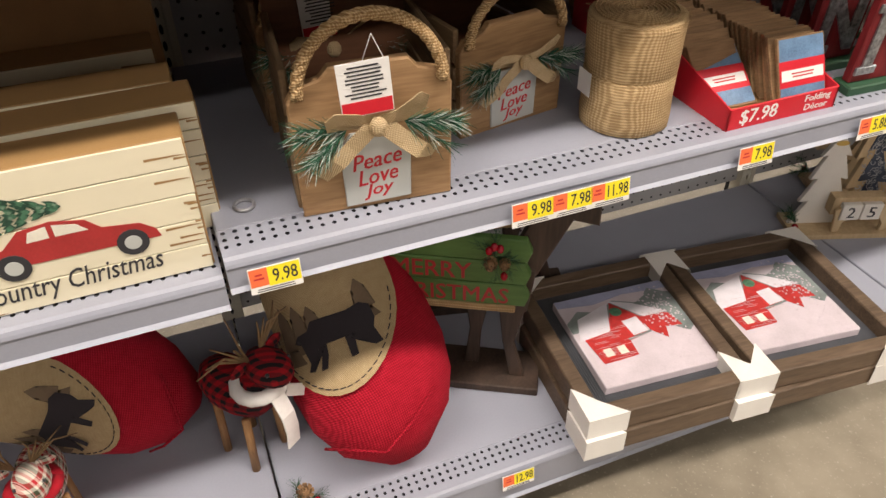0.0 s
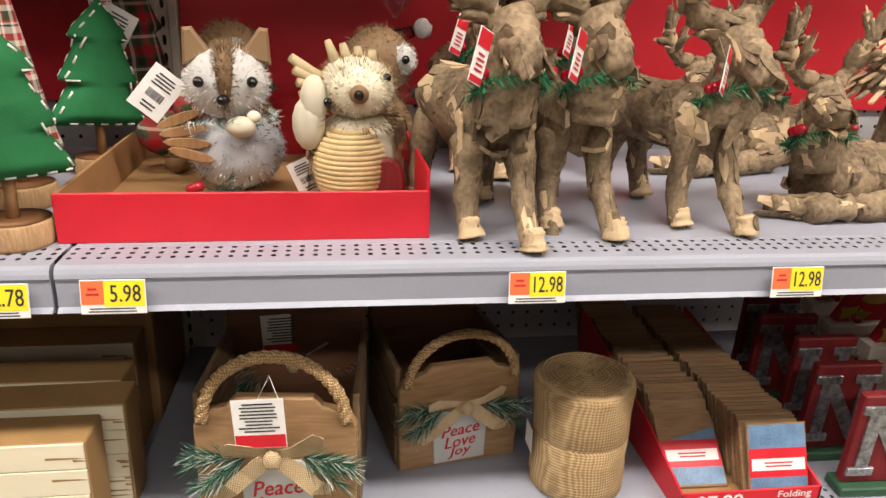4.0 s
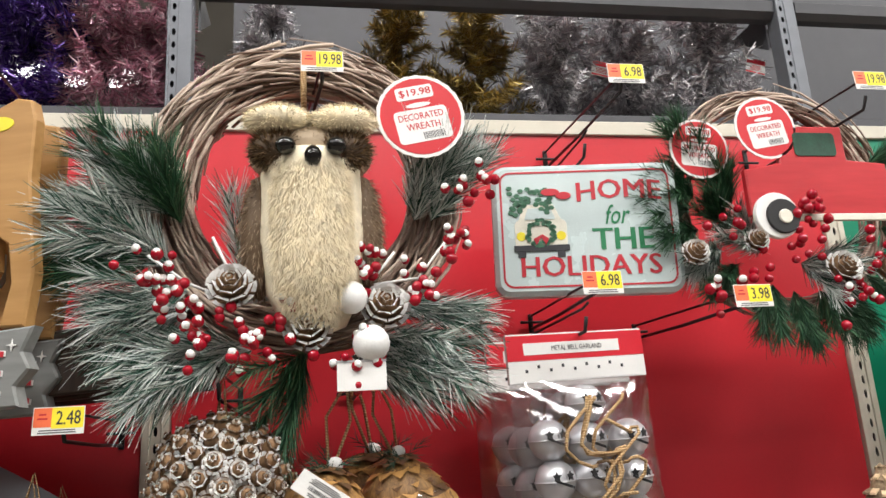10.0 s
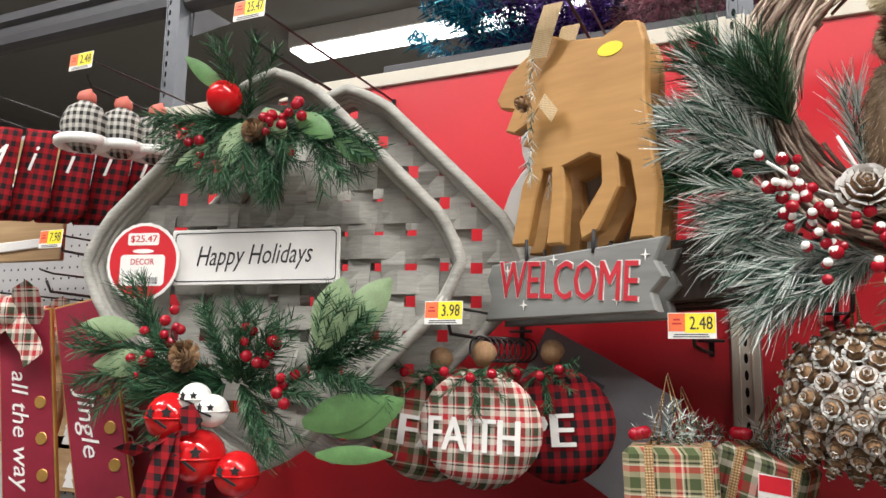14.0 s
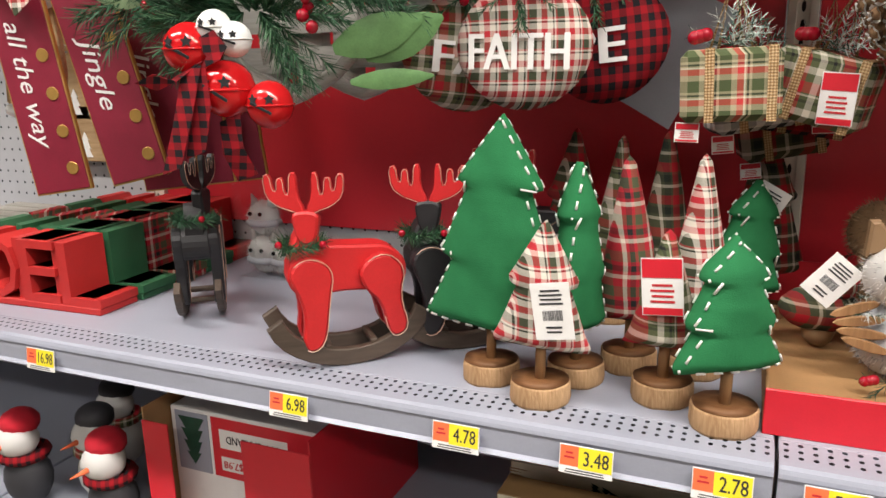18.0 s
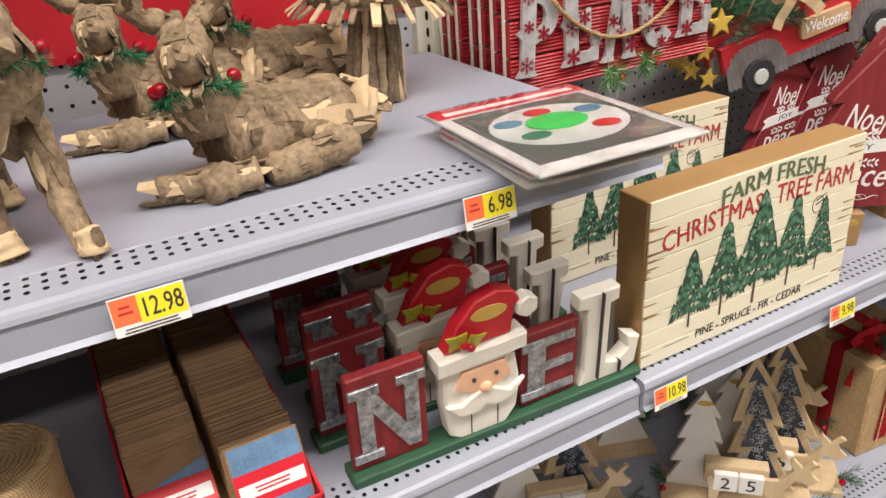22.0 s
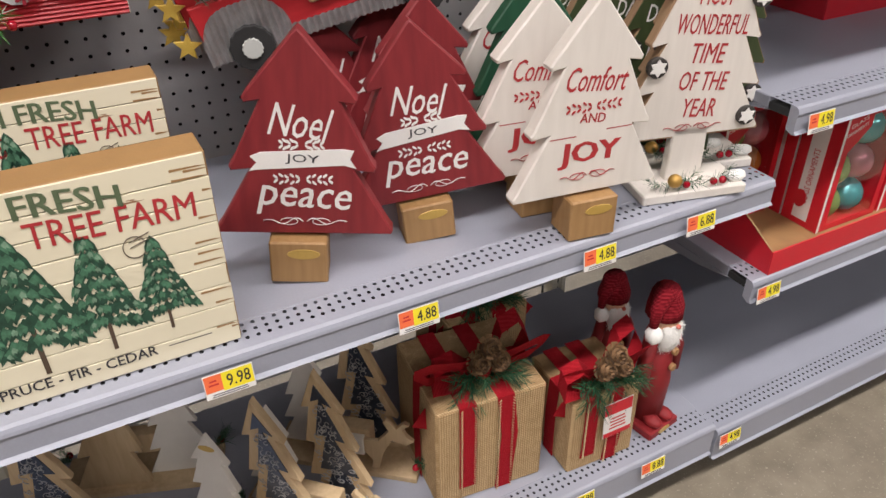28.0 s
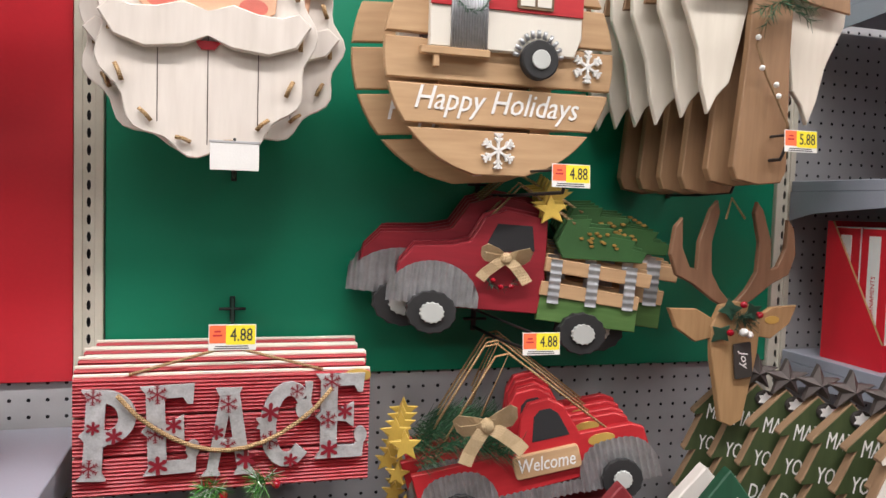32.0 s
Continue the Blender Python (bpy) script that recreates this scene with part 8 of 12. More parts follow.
part("red_ball", Geo().ball((-0.058, -0.055, 0.238), 0.026, 16), BELL_RED, bd)
for i, (x, z, n) in enumerate(((0.02, 0.19, 9), (0.06, 0.21, 5), (-0.1, 0.16, 5), (-0.12, -0.1, 7), (-0.15, -0.13, 4), (0.035, -0.13, 6), (0.05, -0.17, 6), (0.0, -0.105, 4))):
    berry_cluster(bd, x, -0.06, z, n, 0.0072, 0.014, 80 + i, False)
pinecone(bd, -0.085, -0.06, -0.135, 0.024, 0.028, pose(0, 0, 0, 80), None)
pinecone(bd, -0.01, -0.045, 0.185, 0.02, 0.028, pose(0, 0, 0, 80), None)
for x, z, s, mt in ((-0.1, -0.215, 0.033, BELL_RED), (-0.055, -0.265, 0.036, BELL_RED), (-0.065, -0.19, 0.022, SNOW), (-0.04, -0.205, 0.022, SNOW), (0.0, -0.285, 0.03, BELL_RED)):
    b, sl = Geo(), Geo()
    bell(b, sl, (x, -0.07, z), s)
    o = part("jingle_bell", b, mt, bd)
    part("slot", sl, HOLE, o)
for pts in (((-0.085, -0.09, -0.235), (-0.12, -0.1, -0.26), (-0.15, -0.1, -0.25)), ((-0.085, -0.1, -0.24), (-0.1, -0.105, -0.30), (-0.125, -0.1, -0.365)), ((-0.08, -0.1, -0.24), (-0.075, -0.105, -0.29), (-0.09, -0.1, -0.345)), ((-0.05, -0.08, -0.3), (-0.045, -0.09, -0.34), (-0.03, -0.085, -0.375)), ((-0.07, -0.09, -0.2), (-0.05, -0.1, -0.22), (-0.06, -0.1, -0.235))):
    part("check_ribbon", ribbon(Geo(), list(pts), 0.036, (0.9, -0.3, 0.3), 0.001), BUFFALO, bd)
plate = thing("greeting_plate", "white enamel plate lettered Happy Holidays on a basket", "sign", pose(-0.647, 0.16, 1.645, 0, -1, 16) @ size(0.96))
part("plate", Geo().prism(rounded(-0.134, 0.134, -0.043, 0.043, 0.004), 0, 0.004, 0.001), WHITE, plate)
fr, inn = rounded(-0.129, 0.129, -0.038, 0.038, 0.006), rounded(-0.1275, 0.1275, -0.0365, 0.0365, 0.006)
n = len(fr)
part("black_border", Geo().add([(x, -0.0004, z) for x, z in fr] + [(x, -0.0004, z) for x, z in inn], [(i, (i + 1) % n, n + (i + 1) % n, n + i) for i in range(n)]), INK, plate)
words("script_lettering", "Happy Holidays", 0.185, 0.040, INK, plate, 0, -0.0003, -0.002, 1, 0.35, 0.0003, -0.008)
rt = thing("ticket", "round red paper price ticket on a basket", "ticket", pose(-0.807, 0.105, 1.636, 0, 0, 14))
round_ticket(rt, 0, 0, 0, 0.058, "$25.47", ("DECOR",), 0)
hook(-0.618, 1.9425, 0.098, "25.47", 0.055, 0.0)

MOOSE_TAN = wood("moose_tan", (0.36, 0.18, 0.05), (0.52, 0.29, 0.10), "x", 0.6, 8, 0.15)
GREY_BOARD = wood("grey_welcome_board", (0.18, 0.185, 0.18), (0.28, 0.285, 0.275), "x", 0.65, 8, 0.15)


def welcome_moose(m, tan, label):
    t = thing("welcome_sign", label, "sign", m, "welcome signs")
    out = [(-0.035, 0.075), (-0.075, 0.055), (-0.098, 0.04), (-0.115, 0.012), (-0.108, 0.0), (-0.088, -0.005), (-0.1, -0.03), (-0.085, -0.035), (-0.068, -0.028), (-0.062, -0.06), (-0.058, -0.075), (-0.072, -0.10), (-0.085, -0.17), (-0.062, -0.17), (-0.052, -0.12), (-0.042, -0.085), (-0.03, -0.085), (-0.03, -0.12), (-0.035, -0.172), (-0.012, -0.172), (-0.01, -0.12), (-0.014, -0.085), (0.02, -0.075), (0.034, -0.08), (0.036, -0.11), (0.008, -0.15), (0.012, -0.17), (0.034, -0.16), (0.058, -0.115), (0.055, -0.08), (0.07, -0.09), (0.078, -0.13), (0.07, -0.172), (0.098, -0.172), (0.102, -0.12), (0.092, -0.06), (0.086, -0.02), (0.085, 0.04), (0.078, 0.062), (0.06, 0.066), (0.035, 0.055), (-0.01, 0.062)]
    part("moose_board", Geo().prism(out, 0, 0.014, 0.002), tan, t)
    part("twine_tie", Geo().tube([(-0.06, -0.003, -0.165), (-0.058, -0.004, -0.19)], 0.002, 5).tube([(0.03, -0.003, -0.16), (0.03, -0.004, -0.185)], 0.002, 5), INK, t)
    bdp = part("welcome_board", Geo().prism([(-0.118, -0.258), (0.105, -0.247), (0.098, -0.228), (0.112, -0.212), (0.102, -0.196), (0.112, -0.172), (-0.11, -0.192), (-0.118, -0.21), (-0.11, -0.23)], -0.004, 0.010, 0.002), GREY_BOARD, t)
    words("red_lettering", "WELCOME", 0.182, 0.044, WHITE, bdp, -0.006, -0.0042, -0.213, -2, 0, 0.0006, 0.035)
    words("red_lettering", "WELCOME", 0.180, 0.042, SIGN_RED, bdp, -0.006, -0.0052, -0.213, -2, 0, 0.0008, 0.015)
    g = Geo()
    for sx, sz in ((-0.085, -0.2), (-0.02, -0.19), (0.04, -0.2), (0.06, -0.235), (-0.06, -0.24), (0.092, -0.19)):
        g.prism(star(sx, sz, 0.006, 0.25, 4), -0.0054, -0.0046, 0.0001)
    part("painted_star", g, WHITE, bdp)
    part("oval_sticker", Geo().prism(oval(0.045, 0.038, 0.016, 0.008), -0.0007, 0, 0.0002), TAG_YELLOW, t)
    r2 = random.Random(26)
    g = Geo()
    for i in range(9):
        needles(g, (-0.052, -0.008, 0.055 - 0.017 * i), (r2.uniform(-0.4, 0.4), -0.3, -1), 0.02, 22, 0.012, 0.7, 0.001, r2)
    part("garland_collar", g, PINE_FROST, t)
    part("burlap_tie", ribbon(Geo(), [(-0.045, -0.012, 0.045), (-0.03, -0.018, 0.075), (-0.022, -0.014, 0.105)], 0.024, (1, 0.2, 0), 0.001), LINEN, t)
    part("burlap_tie", ribbon(Geo(), [(-0.045, -0.012, -0.02), (-0.03, -0.02, -0.01), (-0.015, -0.016, -0.03)], 0.016, (0.4, 0.2, 1), 0.001), LINEN, t)
    pinecone(t, -0.055, -0.016, -0.01, 0.011, 0.02, None, None, 4)
    return t


welcome_moose(pose(-0.188, 0.235, 1.860, 0, 2, -20) @ size(1.2), MOOSE_TAN, "tan wooden moose sign with grey WELCOME board and garland collar")
WHITE_BOARD = whitewash("white_moose_paint", (0.62, 0.62, 0.60), (0.2, 0.16, 0.12), "x", 0.68)
welcome_moose(pose(-0.18, 0.30, 1.855, 0, 2, -18) @ size(1.2), MOOSE_TAN, "tan wooden moose sign hanging behind another")
snow_panel = thing("snowman_sign", "white wooden snowman board behind the moose signs", "sign", pose(-0.225, 0.35, 1.76, 0, 0, -16) @ size(1.2))
part("board", Geo().prism(oval(0, -0.045, 0.105, 0.10, 24), 0, 0.012, 0.002).prism(oval(0, 0.07, 0.075, 0.075, 24), 0.0005, 0.0115, 0.002), WHITE_BOARD, snow_panel)
for i, dx in enumerate((0.02, 0.055, 0.085)):
    back = thing("welcome_board_back", "dark wooden WELCOME board hanging further back", "sign", pose(-0.10 + dx, 0.27 + 0.05 * i, 1.615, 0, -2, -16) @ size(1.15), "welcome signs")
    part("board", Geo().prism([(-0.11, -0.034), (0.105, -0.034), (0.098, -0.015), (0.112, 0.0), (0.102, 0.016), (0.112, 0.036), (-0.11, 0.034)], 0, 0.012, 0.002), DARK_DEER, back)
    words("pale_letter", "E", 0.024, 0.044, PALE_INK, back, 0.078, -0.0004, 0.0, 0, 0, 0.0006, 0.03)
hook(-0.19, 1.9765, 0.196, "6.98", 0.055, 0.0)

PAPER_GREY = plain("grey_paper", (0.36, 0.37, 0.40), 0.7, 0, 0.06)
sheet = thing("plan_sheet", "curled grey printed paper sheet taped to the panel", "paper", pose(-0.215, 0.40, 1.425, 0, 28, 0))
g = Geo()
vs = [(-0.11 + 0.22 * i / 8, 0.05 * (i / 8 - 0.4) ** 2 * -1.5, -0.085 + 0.17 * j / 4) for j in range(5) for i in range(9)]
g.add(vs, [(j * 9 + i, j * 9 + i + 1, j * 9 + i + 10, j * 9 + i + 9) for j in range(4) for i in range(8)], True)
part("paper", g, PAPER_GREY, sheet)
part("printed_plan", bars(-0.07, 0.02, -0.05, 0.06, 3, -0.012, 3), plain("faint_ink", (0.16, 0.16, 0.18), 0.7), sheet)


def faith_pumpkin(m, cloth, text, label):
    t = thing("cloth_ornament", label, "ornament", m, "plaid word ornaments")
    out = [(0.079 * (1 + 0.05 * math.cos(2 * a)) * math.cos(a), 0.074 * math.sin(a)) for a in [2 * math.pi * i / 30 for i in range(30)]]
    part("cushion", puff(Geo(), out, 0.045, 0.034), cloth, t)
    words("white_lettering", text, 0.118 if len(text) > 3 else 0.07, 0.040, WHITE, t, 0.002, -0.024, -0.006, -1, 0, 0.001, 0.03)
    r2 = random.Random(31)
    g = Geo()
    for d in ((-1, 0.1), (-0.6, -0.5), (0.1, -1), (0.2, -0.9), (0.9, -0.15), (1, 0.1), (0.6, -0.4)):
        needles(g, (0, -0.018, 0.07), (d[0], -0.25, d[1]), 0.055, 60, 0.012, 0.7, 0.0014, r2)
    part("pine_collar", g, PINE_MIX, t)
    for bx in (-0.035, 0.0, 0.028):
        part("berry", Geo().ball((bx, -0.03, 0.062 + 0.2 * abs(bx)), 0.0065, 10), BERRY, t)
    part("cone_stem", Geo().ball((0.008, -0.004, 0.092), (0.016, 0.014, 0.016), 10, None, 0.3), CONE, t)
    return t


faith_pumpkin(pose(-0.319, 0.228, 1.411) @ size(1.06), TARTAN_CREAM, "FAITH", "tartan cloth pumpkin ornament lettered FAITH")
faith_pumpkin(pose(-0.42, 0.285, 1.405, 0, 6, 12) @ size(1.06), TARTAN_GREEN, "FA", "green tartan pumpkin ornament hanging behind")
faith_pumpkin(pose(-0.235, 0.30, 1.415, 0, -6, -12) @ size(1.06), BUFFALO, "PE", "red buffalo-check pumpkin ornament hanging behind")
coil = thing("wire_coil", "row of dark twisted wire ornament hangers on a hook", "hangers", pose(-0.32, 0.235, 1.515))
for i in range(9):
    c = (0.004 * i, 0.012 * i)
    part("wire_loop", Geo().tube([(c[0] + 0.017 * math.cos(a * 0.42), c[1] + 0.003 * math.sin(a), 0.017 * math.sin(a * 0.42)) for a in range(16)], 0.0014, 5), BLACK, coil)
hook(-0.355, 1.5305, 0.203, "3.98", 0.040, 0.0)

PLAID_KHAKI = plaid("gift_plaid", (0.42, 0.37, 0.24), [(0.0, 0.011, (0.07, 0.09, 0.04)), (0.014, 0.006, (0.55, 0.05, 0.05)), (0.021, 0.002, (0.02, 0.02, 0.02)), (0.018, 0.0015, (0.75, 0.7, 0.55))], 0.030)


def plaid_gift(m, cloth, red_tag, label):
    t = thing("gift_ornament", label, "ornament", m, "plaid gift ornaments")
    part("cloth_box", Geo().box(-0.048, 0.048, -0.03, 0.03, -0.036, 0.036, 0.007), cloth, t)
    for x in (-0.02, 0.038):
        part("jute_braid", ribbon(ribbon(Geo(), [(x, -0.031, -0.036), (x, -0.0315, 0.0), (x, -0.031, 0.036)], 0.009, (1, 0, 0), 0.0015), [(x, -0.03, 0.0372), (x, 0.03, 0.0372)], 0.009, (1, 0, 0), 0.001), JUTE, t)
    r2 = random.Random(35)
    g = Geo()
    for i in range(8):
        needles(g, (0, 0, 0.038), (r2.uniform(-1, 1), r2.uniform(-0.6, 0.3), r2.uniform(0.1, 0.7)), 0.04, 40, 0.014, 0.7, 0.0011, r2)
    part("pine_sprig", g, PINE_FROST, t)
    for bx in (-0.035, -0.024, -0.03):
        part("berry", Geo().ball((bx, -0.012, 0.048 + 0.2 * (bx + 0.035)), 0.0072, 10), BERRY, t)
    part("jute_loop", Geo().tube([(-0.012, 0, 0.036), (0.0, 0.01, 0.11), (0.012, 0, 0.036)], 0.0016, 5).tube([(-0.02, 0, 0.036), (0.002, 0.01, 0.112), (0.02, 0.0, 0.036)], 0.0014, 5), JUTE, t)
    if red_tag:
        hang_tag(t, 0.02, -0.034, 0.022, 0.034, 0.052, -10, 0, "red")
    else:
        hang_tag(t, -0.04, -0.02, -0.036, 0.024, 0.02, 4, 0, "red")
    return t


plaid_gift(pose(-0.077, 0.245, 1.362, 0, -2, 4) @ size(1.12), PLAID_KHAKI, False, "khaki plaid cloth gift ornament with pine and berries")
plaid_gift(pose(0.022, 0.30, 1.355, 0, 14, -18) @ size(1.12), TARTAN_GREEN, True, "green tartan cloth gift ornament with red ticket")
plaid_gift(pose(-0.055, 0.33, 1.345, 0, -8, 20) @ size(1.12), plaid("black_white_check", (0.55, 0.54, 0.5), [(0.0, 0.009, (0.02, 0.02, 0.02))], 0.018), False, "black and white check gift ornament behind others")
plaid_gift(pose(0.015, 0.385, 1.335, 0, 6, -12) @ size(1.12), BUFFALO, True, "red buffalo-check gift ornament behind others")
plaid_gift(pose(-0.02, 0.43, 1.30, 0, -10, 12) @ size(1.12), TARTAN_DARK, False, "dark tartan gift ornament behind others")
hook(-0.0485, 1.5175, 0.229, "2.48", 0.036, 0.003)

JINGLE = plain("wine_red_sign", (0.22, 0.010, 0.030), 0.55, 0, 0.15)
GOLD_PAINT = plain("gold_paint", (0.50, 0.30, 0.08), 0.35, 0.5)


def jingle_sign(m, text, bells=4):
    t = thing("jingle_sign", "tall wine-red wooden sign with pale script and gold bells", "sign", m, "jingle signs")
    part("gold_edge", Geo().box(-0.041, 0.041, 0.001, 0.008, -0.15, 0.15, 0.001), GOLD_PAINT, t)
    part("board", Geo().box(-0.039, 0.039, 0, 0.007, -0.148, 0.148, 0.001), JINGLE, t)
    words("script_lettering", text, 0.0135 * len(text) + 0.012, 0.032, WHITE, t, -0.012, -0.0005, -0.01, -90, 0.3, 0.0004, 0.0)
    for i in range(bells):
        part("gold_bell", Geo().prism(oval(0.022, -0.12 + 0.048 * i, 0.0085, 0.0085, 14), -0.0015, 0, 0.0006), GOLD_PAINT, t)
    return t


jingle_sign(pose(-1.115, 0.175, 1.385, 0, -8, 14) @ size(1.25), "all the way")
jingle_sign(pose(-0.985, 0.195, 1.405, 0, -13, 14) @ size(1.25), "Jingle")
for i in range(3):
    jingle_sign(pose(-0.955 + 0.03 * i, 0.26 + 0.05 * i, 1.385, 0, -6, 14) @ size(1.25), "Jingle", 0)
bowt = thing("tartan_bow", "tartan ribbon bow tied above the jingle signs", "bow", pose(-1.15, 0.16, 1.57) @ size(1.3))
part("bow", bow(Geo(), 0, 0, 0, 0.06, 0.035), TARTAN_CREAM, bowt)
part("knot", Geo().ball((0, -0.008, 0), (0.016, 0.012, 0.018), 12, None, 0.08), TARTAN_CREAM, bowt)
hook(-1.08, 1.60, 0.16)

STOCK_WOOD = wood("stocking_wood", (0.28, 0.17, 0.08), (0.5, 0.34, 0.18), "x", 0.7, 10)
for i in range(2):
    st = thing("wooden_stocking", "wooden stocking cut-out with fluffy white cuff and snowflake", "ornament", pose(-1.30 + 0.09 * i, 0.20 + 0.07 * i, 1.41, 0, 0, 12) @ size(1.15), "wooden stockings")
    part("board", Geo().prism([(-0.035, 0.09), (0.035, 0.09), (0.038, -0.02), (0.03, -0.06), (-0.04, -0.075), (-0.07, -0.06), (-0.068, -0.03), (-0.035, -0.01)], 0, 0.01, 0.002), STOCK_WOOD, st)
    part("fluffy_cuff", Geo().ball((0, 0.004, 0.095), (0.05, 0.02, 0.022), 14, None, 0.2, 14), SNOW, st)
    part("fluffy_toe", Geo().ball((-0.04, 0.004, -0.072), (0.035, 0.018, 0.014), 12, None, 0.2, 14), SNOW, st)
    part("snowflake", Geo().prism(star(0, 0.02, 0.034, 0.3, 8), -0.004, 0, 0.001), WHITE, st)
    part("bow", bow(Geo(), 0.02, -0.02, 0.14, 0.045, 0.025), TARTAN_CREAM, st)
sl = thing("sleigh_sign", "brown wooden sign lettered Sleigh rides 25 cents", "sign", pose(-1.487, 0.30, 1.802, 0, 0, 4) @ size(1.82, 1.0, 1.18))
part("board", Geo().box(-0.10, 0.13, 0, 0.012, -0.10, 0.12, 0.002), STOCK_WOOD, sl)
words("white_lettering", "SLEIGH", 0.18, 0.055, WHITE, sl, 0.01, -0.0005, 0.04, 0, 0, 0.0006, 0.02)
words("dark_lettering", "25c", 0.07, 0.045, INK, sl, -0.06, -0.0005, -0.06, 0, 0, 0.0006, 0.01)
part("white_sleigh", Geo().prism([(-0.02, -0.09), (0.12, -0.075), (0.12, -0.06), (0.0, -0.07), (-0.02, -0.03), (-0.03, -0.03)], -0.004, 0, 0.001), WHITE, sl)
for i in range(5):
    s2 = thing("letter_stocking", "red buffalo-check mini stocking with a white letter", "ornament", pose(-1.24 + 0.05 * i, 0.16 + 0.04 * i, 1.82, 0, 8, 14) @ size(1.15, 1.0, 1.1), "letter stockings")
    out = [(-0.032, 0.08), (0.03, 0.08), (0.034, -0.01), (0.04, -0.05), (0.01, -0.075), (-0.05, -0.08), (-0.068, -0.06), (-0.05, -0.035), (-0.032, -0.02)]
    part("stocking", puff(Geo(), dense(out, 0.02), 0.02, 0.012), BUFFALO, s2)
    words("white_letter", "M" if i == 0 else "i", 0.04 if i == 0 else 0.012, 0.042, WHITE, s2, 0, -0.0115, 0.03, 0, 0.3, 0.0008, 0.02)
for i in range(3):
    cap = thing("check_cap", "black and white check knitted cap ornament", "ornament", pose(-1.01 + 0.03 * i, 0.15 + 0.05 * i, 1.88, 0, 0, 0), "check cap ornaments")
    part("cap", Geo().ball((0, 0, 0), (0.04, 0.035, 0.045), 14, None, 0.08), plaid("cap_check_%d" % i, (0.5, 0.48, 0.44), [(0.0, 0.007, (0.03, 0.03, 0.03))], 0.014), cap)
    part("brim", Geo().tube([(0.041 * math.cos(a * 0.42), 0.036 * math.sin(a * 0.42), -0.028) for a in range(16)], 0.009, 8), SNOW, cap)
    part("pompom", Geo().ball((0, 0, 0.05), 0.016, 10, None, 0.25), ROSE, cap)
hook(-1.447, 1.99, 0.164, "2.48", 0.05, 0.0)
hook(-1.032, 1.96, 0.164, "2.48", 0.05, 0.0)
hook(-1.065, 1.67, 0.164, "7.98", 0.03, 0.0)
hook(-1.387, 1.59, 0.164, "4.98", 0.03, 0.0)

for i, (bx, bz, w, h) in enumerate(((-1.40, 1.50, 0.20, 0.13), (-1.36, 1.36, 0.22, 0.14), (-1.44, 1.26, 0.24, 0.12))):
    gb = thing("glisten_sign", "brown wooden plank sign with white printed firs", "sign", pose(bx, 0.505, bz, 0, 0, 0), "plank signs")
    part("board", Geo().box(-w / 2, w / 2, 0, 0.012, -h / 2, h / 2, 0.002), STOCK_WOOD, gb)
    if i == 0:
        words("white_lettering", "glisten", 0.09, 0.024, WHITE, gb, 0.0, -0.0005, 0.02, 0, 0.3, 0.0005, 0.005)
    for fx in (-0.05, 0.0, 0.045):
        part("white_fir", Geo().prism([(x + fx, z - h * 0.42) for x, z in tree_line(0.035, 0.055, 3)], -0.0012, 0, 0.0003), WHITE, gb)
# ---- left bay, upper shelf ----
FELT_GREEN = plain("green_cotton", (0.024, 0.165, 0.062), 0.9, 0, 0.12, (30, 30, 30), 700, 0.4, 0.1)
THREAD = plain("white_thread", (0.8, 0.8, 0.76), 0.9)
SLICE_TOP = wood("slice_top", (0.12, 0.05, 0.018), (0.24, 0.105, 0.036), "x", 0.6, 10, 0.2)
SLICE_BARK = wood("slice_bark", (0.26, 0.14, 0.06), (0.60, 0.38, 0.20), "z", 0.85, 30, 0.5)


def slice_stand(t, rad=0.034, tall=0.075):
    part("wood_slice", Geo().lathe([(rad * 0.97, 0.0), (rad, 0.004), (rad * 0.99, 0.022), (rad * 0.96, 0.0245)], 22, None, 0.06), SLICE_BARK, t)
    part("slice_face", Geo().lathe([(rad * 0.95, 0.0248), (rad * 0.4, 0.0256), (0.002, 0.0258)], 22, None, 0.05), SLICE_TOP, t)
    part("stick", Geo().tube([(0, 0, 0.024), (0.001, 0, tall)], 0.006, 8), STICK, t)


def half_width(line, z):
    best = 0.0
    for (xa, za), (xb, zb) in zip(line, line[1:] + line[:1]):
        if min(za, zb) <= z <= max(za, zb) and abs(zb - za) > 1e-6:
            best = max(best, xa + (xb - xa) * (z - za) / (zb - za))
    return best


def bulge(line, wide, x, z, thick):
    """How far a stuffed tree swells from its seam plane at x, z."""
    top = max(q[1] for q in line)
    near = [max(1e-4, half_width(line, min(top - 1e-4, max(1e-4, z + d)))) for d in (-0.012, -0.006, 0.0, 0.006, 0.012)]
    hw = max(1e-4, half_width(line, z))
    deep = thick / 2 * min(1.0, sum(near) / 5 / (wide * 0.32)) ** 0.7 * min(1.0, (z + 0.0006) / 0.014) ** 0.5
    return deep * max(0.0, 1 - (x / hw) ** 2) ** 0.55


